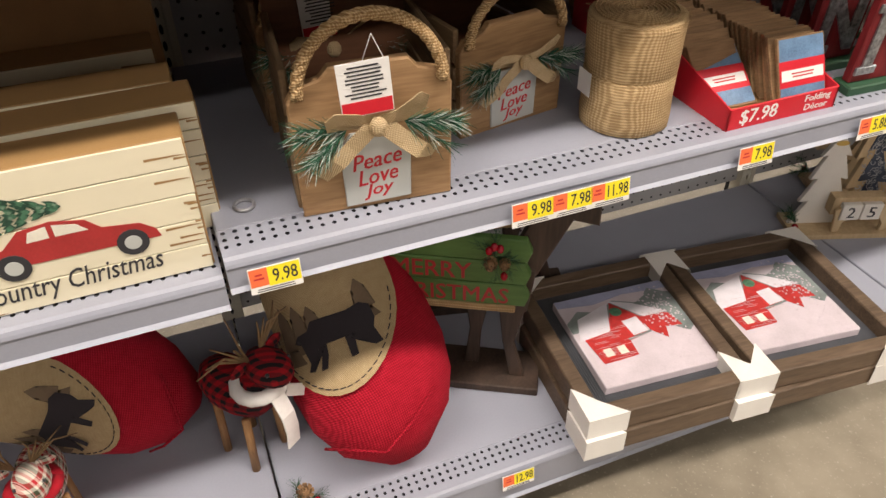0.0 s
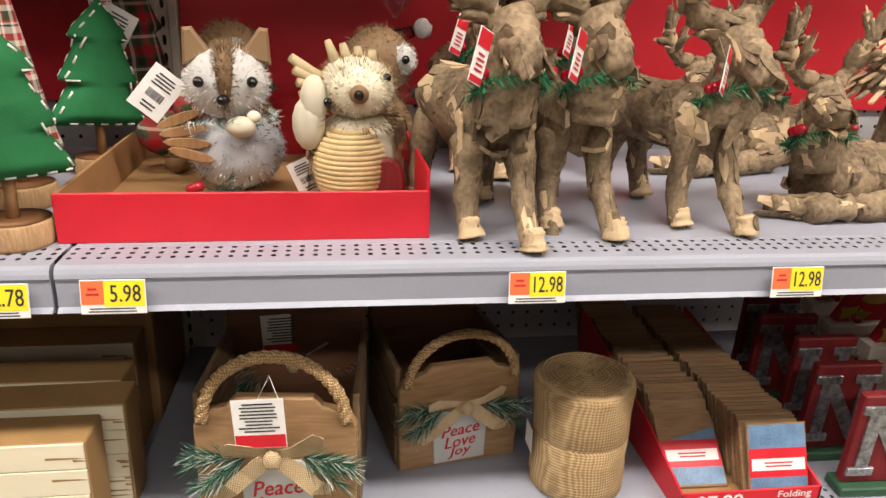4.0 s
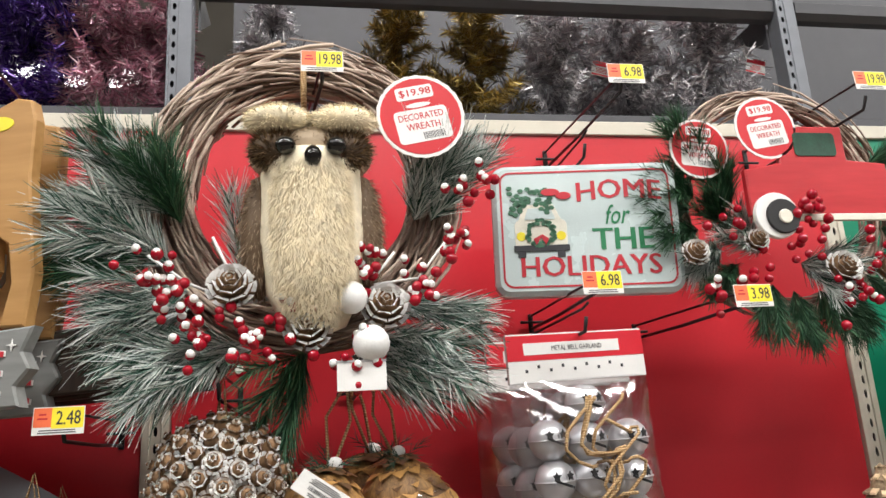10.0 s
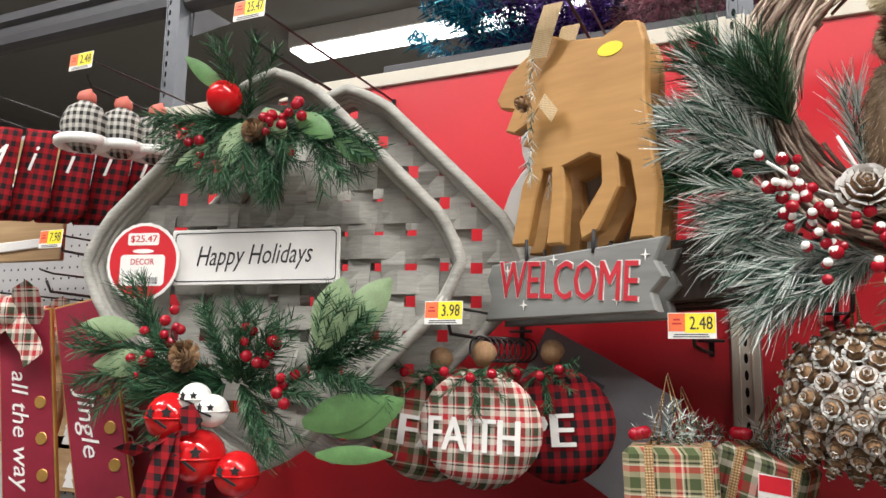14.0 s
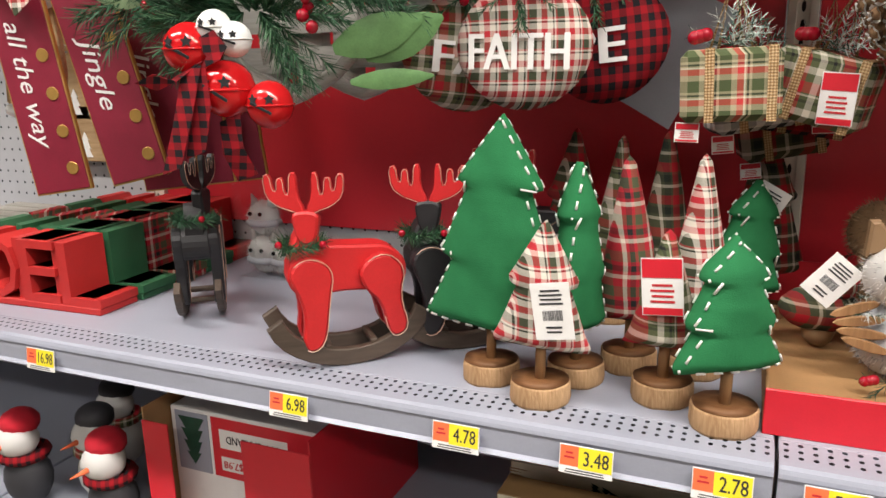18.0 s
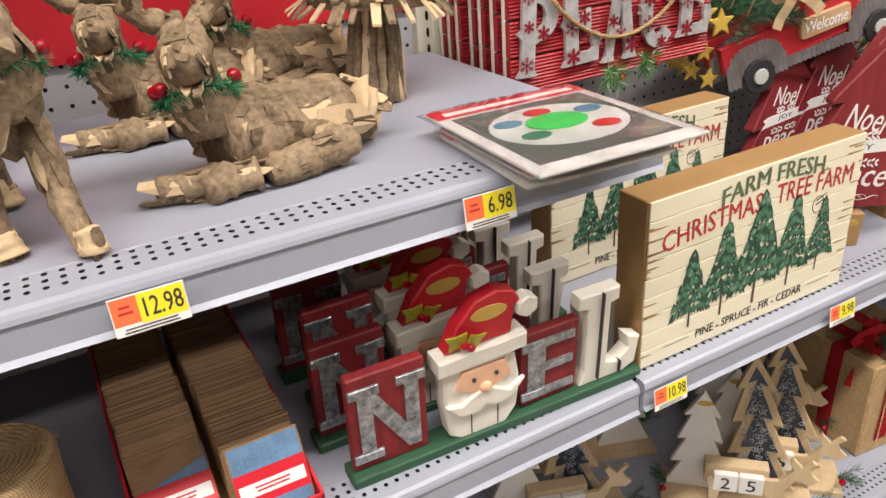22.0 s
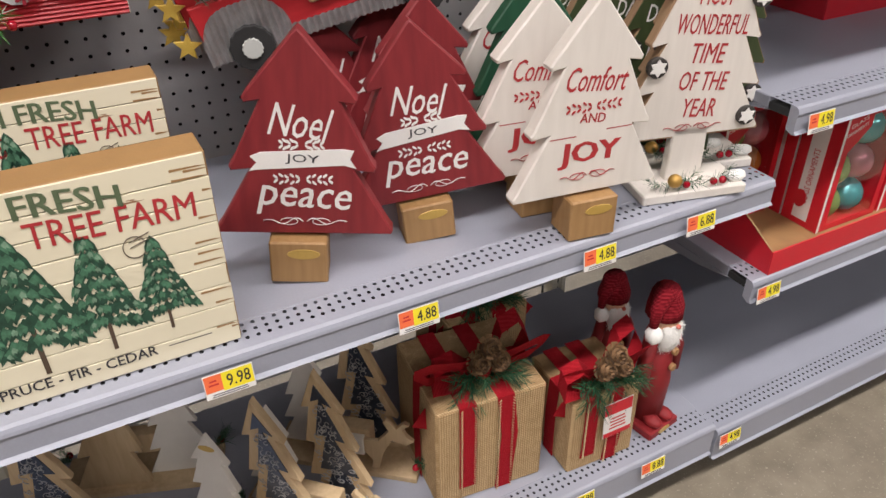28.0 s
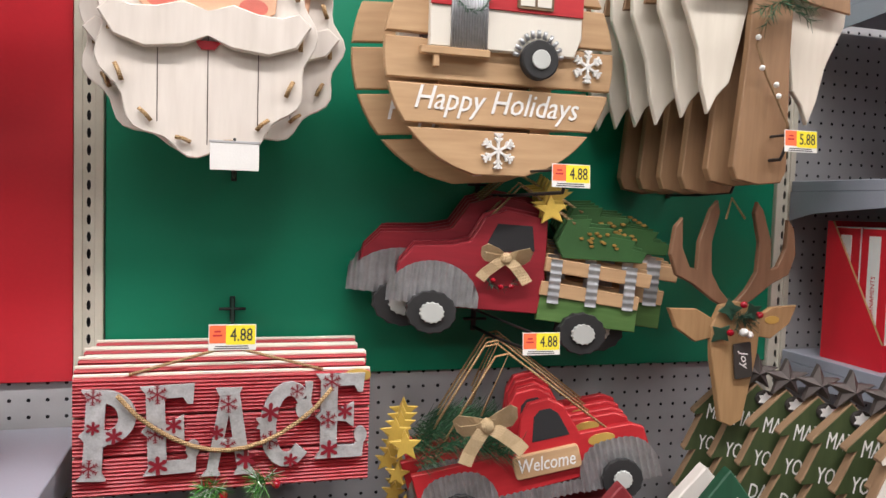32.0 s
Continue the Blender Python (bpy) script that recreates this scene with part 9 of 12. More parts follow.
def pillow(line, thick):
    """A stuffed cloth tree with a seam along its outline."""
    top, wide = max(q[1] for q in line), 2 * max(q[0] for q in line)
    rows, cols, vs, fs = 46, 12, [], []
    for i in range(rows):
        z = 0.0002 + (top - 0.0006) * i / (rows - 1)
        hw = max(0.0006, half_width(line, z))
        for k in range(2 * cols):
            u = math.cos(math.pi * k / cols)
            s = -1 if k <= cols else 1
            crease = 0.0011 * math.sin(95 * z + 70 * u * hw) * (1 - u * u)
            vs.append((u * hw, s * (bulge(line, wide, u * hw, z, thick) + crease), z))
    n = 2 * cols
    for i in range(rows - 1):
        for k in range(n):
            fs.append((i * n + k, (i + 1) * n + k, (i + 1) * n + (k + 1) % n, i * n + (k + 1) % n))
    fs += [tuple(range(n)), tuple(range((rows - 1) * n, rows * n))[::-1]]
    return Geo().add(vs, fs, True)


def cloth_tree(m, cloth, w, h, stitched, tag, label, yaw=0.0, lean=0.0, tiers=3):
    t = thing("cloth_tree", label, "tree figure", m, "stuffed cloth trees")
    slice_stand(t)
    if tiers == 1:
        line = dense([(-w / 2, 0.0), (w / 2, 0.0), (w * 0.42, h * 0.12), (w * 0.24, h * 0.55), (w * 0.07, h * 0.96), (0, h), (-w * 0.07, h * 0.96), (-w * 0.24, h * 0.55), (-w * 0.42, h * 0.12)], 0.02)
    else:
        line = dense(tree_line(w, h, tiers, 0.72, 0.0, 0.012), 0.02)
    mm = pose(0, 0, 0.062, 0, lean, yaw)
    part("cushion", pillow(line, 0.052 if tiers > 1 else 0.058), cloth, t, "", mm)
    if stitched:
        g = Geo()
        ins = inset_line(dense(tree_line(w, h, tiers, 0.72, 0.0, 0.012), 0.0085), 0.0035)
        for i in range(0, len(ins) - 1, 2):
            a, b = ins[i], ins[i + 1]
            if math.hypot(a[0] - b[0], a[1] - b[1]) < 0.02:
                for s in (-1, 1):
                    g.tube([(q[0], s * (bulge(line, w, q[0], q[1], 0.052) + 0.0012), q[1]) for q in (a, b)], 0.0014, 4)
        part("white_stitching", g, THREAD, t, "", mm)
    if tag:
        hang_tag(t, tag[0], tag[1], tag[2], 0.042, 0.062, tag[3], tag[4], tag[5])
    return t


GT, PT = "green stuffed cotton tree with white stitching on a wood slice", "tartan stuffed cloth tree on a wood slice"
cloth_tree(pose(-0.317, 0.100, Z2), FELT_GREEN, 0.180, 0.252, True, None, GT, -8, 4)
cloth_tree(pose(-0.246, 0.063, Z2), TARTAN_CREAM, 0.112, 0.143, False, (0.017, -0.032, 0.146, -8, 0, "white"), PT, 0, 2, 2)
cloth_tree(pose(-0.222, 0.130, Z2), FELT_GREEN, 0.095, 0.197, True, None, GT, 62, 0)
cloth_tree(pose(-0.170, 0.188, Z2), TARTAN_RED, 0.10, 0.198, False, None, PT, 0, -2, 1)
cloth_tree(pose(-0.120, 0.112, Z2), TARTAN_GREEN, 0.092, 0.130, False, (-0.003, -0.036, 0.170, -4, 0, "red"), PT, 0, 0, 1)
cloth_tree(pose(-0.094, 0.200, Z2), TARTAN_CREAM, 0.094, 0.201, False, None, PT, 8, 0, 1)
cloth_tree(pose(-0.053, 0.067, Z2), FELT_GREEN, 0.120, 0.139, True, None, GT, 34, 0)
cloth_tree(pose(-0.050, 0.340, Z2), FELT_GREEN, 0.12, 0.152, True, (0.035, 0.03, 0.20, 30, 0, "white"), GT, 40, 6)
cloth_tree(pose(-0.150, 0.330, Z2), TARTAN_DARK, 0.10, 0.215, False, None, PT, 0, 0, 1)
cloth_tree(pose(-0.225, 0.360, Z2), TARTAN_GREEN, 0.09, 0.205, False, None, PT, 0, 3, 1)
cloth_tree(pose(-0.300, 0.400, Z2), TARTAN_DARK, 0.11, 0.21, False, None, PT, 10, 3, 2)
cloth_tree(pose(-0.020, 0.450, Z2), TARTAN_DARK, 0.11, 0.215, False, None, PT, 10, -3, 2)

MOOSE_RED = plain("satin_red_paint", (0.55, 0.018, 0.02), 0.45, 0, 0.12, (20, 20, 20))
MOOSE_BLACK = plain("satin_black_paint", (0.016, 0.015, 0.017), 0.5, 0, 0.2)
ROCKER = wood("rocker_brown", (0.045, 0.03, 0.02), (0.10, 0.07, 0.05), "x", 0.6, 12)
EDGE_PALE = plain("sanded_edge", (0.62, 0.40, 0.30), 0.7)


def soften(poly, rounds=2):
    """Cut the corners of an outline until it runs smoothly."""
    for _ in range(rounds):
        poly = [p for a, b in zip(poly, poly[1:] + poly[:1]) for p in ((a[0] * 0.75 + b[0] * 0.25, a[1] * 0.75 + b[1] * 0.25), (a[0] * 0.25 + b[0] * 0.75, a[1] * 0.25 + b[1] * 0.75))]
    return poly


def rocking_moose(m, paint, antlers, label):
    """Faces -x."""
    t = thing("rocking_moose", label, "moose figure", m, "rocking moose")
    for y in (-0.032, 0.026):
        lo = [(0.108 * math.sin(radians(a)), 0.075 - 0.075 * math.cos(radians(a))) for a in range(-78, 79, 12)]
        up = [(0.088 * math.sin(radians(a)), 0.084 - 0.062 * math.cos(radians(a))) for a in range(78, -79, -12)]
        part("rocker", Geo().prism(lo + up, y, y + 0.010, 0.0015), ROCKER, t)
    part("crossbar", Geo().box(-0.035, -0.025, -0.026, 0.03, 0.022, 0.03, 0.002), ROCKER, t)
    part("crossbar", Geo().box(0.025, 0.035, -0.026, 0.03, 0.022, 0.03, 0.002), ROCKER, t)
    body = soften([(-0.066, 0.148), (-0.03, 0.158), (0.02, 0.154), (0.055, 0.152), (0.078, 0.132), (0.078, 0.105), (0.066, 0.088), (0.0, 0.098), (-0.06, 0.092), (-0.078, 0.115)])
    part("body", Geo().prism(body, -0.02, 0.02, 0.003), paint, t)
    for y0 in (-0.034, 0.018):
        for leg in ([(-0.078, 0.13), (-0.052, 0.15), (-0.018, 0.132), (-0.026, 0.09), (-0.034, 0.028), (-0.064, 0.024), (-0.056, 0.08)], [(0.012, 0.128), (0.045, 0.148), (0.074, 0.125), (0.064, 0.085), (0.078, 0.04), (0.05, 0.028), (0.040, 0.08), (0.018, 0.1)]):
            q = soften(leg)
            lg = part("leg", Geo().prism(q, y0, y0 + 0.016, 0.003), paint, t)
            part("worn_edge", Geo().tube([(x, y0 - 0.0002, z) for x, z in q[: int(len(q) * 0.7)]], 0.0007, 4), EDGE_PALE, lg)
    part("neck", Geo().prism(soften([(-0.076, 0.125), (-0.028, 0.145), (-0.034, 0.182), (-0.060, 0.182)]), -0.014, 0.014, 0.003), paint, t)
    face = pose(-0.046, -0.012, 0.184, 0, 0, -22) @ size(0.72)
    head = soften([(-0.024, 0.026), (0.024, 0.026), (0.022, 0.0), (0.016, -0.026), (0.0, -0.034), (-0.016, -0.026), (-0.022, 0.0)])
    hd = part("head", Geo().prism(head, -0.012, 0.010, 0.004), paint, t, "", face)
    for k in (-1, 1):
        pal = soften([(k * x, z) for x, z in [(0.004, 0.018), (0.022, 0.026), (0.046, 0.034), (0.066, 0.05), (0.070, 0.088), (0.058, 0.09), (0.054, 0.062), (0.047, 0.060), (0.046, 0.082), (0.036, 0.084), (0.034, 0.056), (0.026, 0.054), (0.024, 0.092), (0.013, 0.092), (0.012, 0.05), (0.002, 0.03)]], 1)
        part("antler", Geo().prism(pal, -0.006, 0.006, 0.002), antlers, t, "", face)
        part("worn_edge", Geo().tube([(x, -0.0062, z) for x, z in pal[: int(len(pal) * 0.8)]], 0.0006, 4), EDGE_PALE, t, "", face)
    r = random.Random(41)
    g = Geo()
    for i in range(14):
        a = i * 0.45
        needles(g, (-0.052 + 0.022 * math.cos(a), 0.024 * math.sin(a), 0.156), (-math.sin(a) * 0.6, math.cos(a), 0.2), 0.018, 44, 0.018, 0.9, 0.0012, r)
    part("pine_collar", g, PINE_MIX, t)
    for bx, by in ((-0.082, -0.012), (-0.03, -0.03)):
        part("berry", Geo().ball((bx, by, 0.162), 0.005, 8), BERRY, t)
    return t


LESS = size(0.98)
rocking_moose(pose(-0.513, 0.098, Z2, 0, 0, 42) @ LESS, MOOSE_RED, MOOSE_RED, "red wooden rocking moose with pine collar")
rocking_moose(pose(-0.395, 0.20, Z2, 0, 0, 38) @ LESS, MOOSE_BLACK, MOOSE_RED, "black wooden rocking moose with red antlers")
rocking_moose(pose(-0.825, 0.19, Z2, 0, 0, 128) @ LESS, MOOSE_BLACK, MOOSE_BLACK, "black wooden rocking figure seen nearly end-on")
rocking_moose(pose(-0.35, 0.385, Z2, 0, 0, 20) @ LESS, MOOSE_BLACK, MOOSE_RED, "black wooden rocking moose with red antlers")

owlbag = thing("owl_figures", "white bristle owls in a clear plastic box", "figures", pose(-0.835, 0.395, Z2 + 0.002) @ size(1.12))
r = random.Random(43)
for i, (x, z, s) in enumerate(((-0.02, 0.032, 0.03), (0.022, 0.03, 0.028), (-0.018, 0.092, 0.027))):
    o = part("owl", fur(Geo().ball((x, 0, z), (s, s * 0.8, s * 1.05), 12), (x, 0, z), (s, s * 0.8, s * 1.05), 320, 0.009, r), WHITE_FUR, owlbag)
    for k in (-1, 1):
        part("eye", Geo().ball((x + k * s * 0.35, -s * 0.85, z + s * 0.35), 0.0035, 8), EYE, o)
    part("scarf", Geo().tube([(x + s * 0.9 * math.cos(a * 0.42), s * 0.75 * math.sin(a * 0.42), z - s * 0.25) for a in range(16)], 0.006, 7), GREY_FUR, o)
    for k in (-1, 1):
        part("ear_tuft", Geo().tube([(x + k * s * 0.5, 0, z + s * 0.7), (x + k * s * 0.75, -0.002, z + s * 1.4)], [0.009, 0.001], 7), WHITE_FUR, o)
part("clear_box", Geo().box(-0.05, 0.05, -0.035, 0.035, 0, 0.15, 0.001), clear("owl_box_film", (1, 1, 1), 0.04, 0.2), owlbag).visible_shadow = False

LETTER_RED = plain("matte_red_letters", (0.46, 0.02, 0.018), 0.6, 0, 0.1)
LETTER_GREEN = plain("matte_green_letters", (0.02, 0.11, 0.045), 0.65, 0, 0.15)


def noel_blocks(m, mats, label):
    t = thing("noel_letters", label, "letter block", m, "NOEL letter blocks")
    part("plinth", Geo().box(-0.17, 0.17, 0, 0.08, 0, 0.012, 0.002), mats[0], t)
    for i, ch in enumerate("NOEL"):
        g = lettering(ch, 0.078, 0.10, 0, 0.078, 0.06)
        part("letter", g, mats[i % len(mats)], t, "", pose(-0.125 + 0.083 * i, 0.079, 0.062))
    return t


noel_blocks(pose(-1.126, 0.098, Z2, 0, 0, 2), [LETTER_RED], "chunky red wooden NOEL letters on a plinth")
for i in range(1, 5):
    noel_blocks(pose(-1.118 - 0.006 * i, 0.098 + 0.085 * i, Z2, 0, 0, 2), [[LETTER_GREEN], [TARTAN_RED], [LETTER_GREEN], [LETTER_RED]][i - 1], "chunky wooden NOEL letters in green, check and red rows")
SLATS = wood("pale_slats", (0.24, 0.23, 0.2), (0.42, 0.40, 0.36), "x", 0.8, 12)
pal = thing("slatted_crate", "pale grey slatted wooden crate on the shelf", "crate", pose(-1.47, 0.33, Z2))
for i in range(6):
    part("slat", Geo().box(-0.12, 0.14, -0.12 + 0.045 * i, -0.085 + 0.045 * i, 0.07, 0.082, 0.001), SLATS, pal)
for x in (-0.11, 0.12):
    part("runner", Geo().box(x, x + 0.015, -0.12, 0.14, 0, 0.07, 0.001), SLATS, pal)

# left bay, below the upper shelf
dl = thing("garland_carton", "open red card display carton holding boxed garlands", "carton", pose(-0.725, 0.08, 0.672))
part("side_flap", Geo().box(-0.150, -0.100, 0, 0.003, 0, 0.205, 0.0006), RED_CARD, dl)
part("side_flap", Geo().box(0.035, 0.150, 0, 0.003, 0, 0.205, 0.0006), RED_CARD, dl)
part("side_wall", Geo().box(-0.150, -0.147, 0.003, 0.34, 0, 0.225, 0.0006), KRAFT, dl)
part("side_wall", Geo().box(0.147, 0.150, 0.003, 0.34, 0, 0.225, 0.0006), RED_CARD, dl)
part("back_wall", Geo().box(-0.147, 0.147, 0.337, 0.34, 0, 0.225, 0.0006), KRAFT, dl)
part("carton_floor", Geo().box(-0.147, 0.147, 0.003, 0.337, 0, 0.003, 0.0006), KRAFT, dl)
for gy in (0.05, 0.145, 0.24):
    gb = thing("garland_box", "white and red garland box standing in an open carton", "box", pose(-0.725, 0.08 + gy, 0.676), "garland boxes")
    part("box", Geo().box(-0.140, 0.140, 0, 0.085, 0, 0.205, 0.002), WHITE, gb)
    part("red_panel", Geo().box(-0.060, 0.138, -0.0012, -0.0002, 0.10, 0.200, 0.0002), RED_CARD, gb)
    part("picture_panel", Geo().box(-0.130, -0.066, -0.0012, -0.0002, 0.10, 0.200, 0.0002), SHELF, gb)
    part("printed_fir", Geo().prism([(x - 0.098, 0.192 - z) for x, z in tree_line(0.05, 0.08, 4)], -0.002, -0.0013, 0.0001), PINE_DARK, gb)
    part("white_label", Geo().box(-0.045, 0.080, -0.002, -0.0012, 0.150, 0.182, 0.0002), WHITE, gb)
    words("box_lettering", "4-FT GARLAND", 0.10, 0.013, INK, gb, 0.018, -0.0022, 0.166, 180)
    part("price_label", Geo().box(-0.045, 0.0, -0.002, -0.0012, 0.112, 0.136, 0.0002), WHITE, gb)
    words("price_lettering", "$7.98", 0.036, 0.014, RED_INK, gb, -0.022, -0.0022, 0.124, 180, 0, 0.0004, 0.02)
kb = thing("kraft_carton", "plain brown kraft carton on the lower shelf", "carton", pose(-0.105, 0.315, 0.672))
part("carton", Geo().box(-0.10, 0.10, 0, 0.18, 0, 0.220, 0.002), KRAFT, kb)
part("flap", Geo().prism([(-0.098, 0.2205), (0.098, 0.2205), (0.09, 0.236), (-0.09, 0.236)], -0.012, -0.009, 0.0005), KRAFT, kb)
for i in range(4):
    g4 = thing("snow_toy", ("plush snowman in red cap and scarf", "plush snowman in black hat and tartan scarf")[i % 2], "soft toy", pose((-1.15, -1.045, -0.955, -1.10)[i], (0.08, 0.14, 0.08, 0.24)[i], 0.672) @ size(0.92, 0.92, 0.86), "plush snowmen")
    part("body", Geo().ball((0, 0, 0.06), (0.045, 0.04, 0.06), 14), INK if i % 2 == 0 else WHITE_FUR, g4)
    part("head", Geo().ball((0, -0.01, 0.145), (0.038, 0.036, 0.036), 14), WHITE_FUR, g4)
    part("cap", Geo().ball((0, 0, 0.178), (0.036, 0.034, 0.028), 12), FELT_RED if i % 2 == 0 else INK, g4)
    part("nose", Geo().tube([(0, -0.042, 0.145), (-0.012, -0.07, 0.14)], [0.006, 0.001], 6), TAG_ORANGE, g4)
    part("scarf", Geo().tube([(0.036 * math.cos(a * 0.42), 0.034 * math.sin(a * 0.42), 0.112) for a in range(16)], 0.011, 8), BUFFALO if i % 2 == 0 else TARTAN_GREEN, g4)

# ---- right bay, lower shelf: word trees ----
TREE_RED = wood("tree_wine_red", (0.16, 0.012, 0.018), (0.30, 0.03, 0.035), "z", 0.55, 6, 0.2)
TREE_WHITE = wood("tree_white", (0.66, 0.62, 0.57), (0.78, 0.74, 0.69), "z", 0.6, 6, 0.1)
TREE_GREEN = wood("tree_dark_green", (0.008, 0.055, 0.028), (0.02, 0.10, 0.05), "z", 0.55, 6, 0.15)
TREE_OLIVE = wood("tree_olive", (0.035, 0.055, 0.02), (0.07, 0.095, 0.035), "z", 0.55, 6, 0.15)
BLOCK = wood("block_tan", (0.26, 0.14, 0.05), (0.40, 0.235, 0.10), "z", 0.6, 8, 0.15)
PLY_EDGE = plain("ply_edge", (0.30, 0.19, 0.11), 0.7)


def sprigs(parent, y, z, w, mat, name="painted_sprig"):
    g = Geo()
    for k in (-1, 1):
        for i in range(5):
            x = k * (0.006 + w / 2 * i / 5)
            g.prism(oval(0, 0, 0.0036, 0.0016, 8), -0.0004, 0.0002, 0.0001, pose(x, y, z + 0.003 + 0.002 * (i % 2), 0, -k * 50, 0))
            g.prism(oval(0, 0, 0.0036, 0.0016, 8), -0.0004, 0.0002, 0.0001, pose(x, y, z - 0.003 - 0.002 * (i % 2), 0, k * 50, 0))
    part(name, g, mat, parent)


def flourish(parent, y, z, w, mat, name="painted_flourish"):
    g = Geo()
    for k in (-1, 1):
        pts = [(k * w * (0.02 + 0.09 * i / 2), y, z + 0.006 * math.sin(i * 0.9) * (1 - i / 14)) for i in range(11)]
        g.tube(pts, 0.0006, 4)
        pts = [(k * (w * 0.18 + 0.010 * math.cos(a * 0.6)), y, z + 0.005 * math.sin(a * 0.6)) for a in range(10)]
        g.tube(pts, 0.0005, 4)
    part(name, g, mat, parent)


def word_tree(m, paint, style, label, stock=True):
    t = thing("tree_sign", label, "tree sign", m, "word tree signs")
    bx = -0.008 if style == "noel" else 0.006
    if stock:
        part("block", Geo().box(bx - 0.033, bx + 0.033, -0.028, 0.022, 0, 0.062, 0.002), BLOCK, t)
        part("oval_sticker", Geo().prism(oval(bx + 0.006, 0.045, 0.019, 0.0075), -0.0287, -0.028, 0.0002), GOLD_OVAL, t)
    line = tree_line(0.200, 0.268, 3, 0.70, 0.066, 0.010)
    b = part("board", Geo().prism(line, -0.012, 0.008, 0.002), paint, t)
    y = -0.0122
    if style == "noel":
        words("script_lettering", "Noel", 0.066, 0.042, WHITE, b, 0.0, y, 0.222, -8, 0.25, 0.0004, 0.006)
        sprigs(b, y - 0.0004, 0.193, 0.04, WHITE)
        part("painted_banner", Geo().prism([(x * 1.12, z) for x, z in [(-0.045, 0.158), (0.04, 0.166), (0.052, 0.162), (0.046, 0.174), (0.05, 0.186), (0.04, 0.188), (-0.04, 0.182), (-0.05, 0.176), (-0.044, 0.168), (-0.052, 0.156)]], -0.0128, -0.012, 0.0001), WHITE, b)
        words("banner_lettering", "JOY", 0.036, 0.014, INK, b, 0.0, y - 0.0008, 0.173, -3, 0, 0.0003, -0.005)
        sprigs(b, y - 0.0004, 0.146, 0.06, WHITE)
        words("script_lettering", "peace", 0.104, 0.042, WHITE, b, 0.0, y, 0.113, -4, 0.2, 0.0004, 0.012)
        flourish(b, y - 0.0004, 0.085, 0.1, WHITE)
    else:
        ink = BRICK_INK if style == "joy" else WHITE
        words("script_lettering", "Comfort", 0.080, 0.032, ink, b, 0.002, y, 0.228, -6, 0.3, 0.0004, 0.004)
        sprigs(b, y - 0.0004, 0.192, 0.07, ink)
        words("small_lettering", "AND", 0.034, 0.013, ink, b, 0.0, y, 0.176, -6, 0, 0.0004, 0.01)
        part("painted_rule", Geo().sheet(-0.055, -0.02, 0.152, 0.1535, y).sheet(0.02, 0.055, 0.156, 0.1575, y), ink, b)
        words("bold_lettering", "JOY", 0.080, 0.038, ink, b, 0.0, y, 0.124, -3, 0, 0.0004, 0.045)
        flourish(b, y - 0.0004, 0.093, 0.08, ink)
    return t


WT = "tree sign on a tan wooden block"
noel_tree = word_tree(pose(1.727, 0.123, Z1 + 0.005, 0, 4, -24) @ size(1.05, 1.0, 0.93), TREE_RED, "noel", "wine-red wooden Noel Joy Peace " + WT)
copy_thing(noel_tree, pose(1.911, 0.136, Z1 + 0.005, 0, -5, -14) @ size(1.0, 1.0, 0.94))
copy_thing(noel_tree, pose(1.95, 0.235, Z1 + 0.005, 0, 0, -8) @ size(1.0, 1.0, 0.94))
copy_thing(noel_tree, pose(1.95, 0.33, Z1 + 0.005, 0, 0, -4) @ size(1.0, 1.0, 0.94))
joy_tree = word_tree(pose(2.084, 0.041, Z1 + 0.005, 0, 0, -8) @ size(1.05, 1.05, 0.95), TREE_WHITE, "joy", "white wooden Comfort and Joy " + WT)
copy_thing(joy_tree, pose(2.065, 0.125, Z1 + 0.005, 0, 0, -8) @ size(1.05, 1.05, 0.95))
copy_thing(joy_tree, pose(2.098, 0.255, Z1 + 0.005, 0, 0, -10) @ size(1.05, 1.05, 0.95))
green_tree = word_tree(pose(2.095, 0.195, Z1 + 0.005, 0, 0, -12) @ size(1.0, 1.0, 0.95), TREE_GREEN, "green", "dark green Comfort and Joy " + WT)
copy_thing(green_tree, pose(2.0, 0.40, Z1 + 0.005, 0, 0, 4) @ size(1.0, 1.0, 0.95))
copy_thing(noel_tree, pose(1.835, 0.335, Z1 + 0.005, 0, 0, 2) @ size(1.0, 1.0, 0.86))

FLAKE_DARK = plain("dark_disc", (0.04, 0.035, 0.032), 0.6)


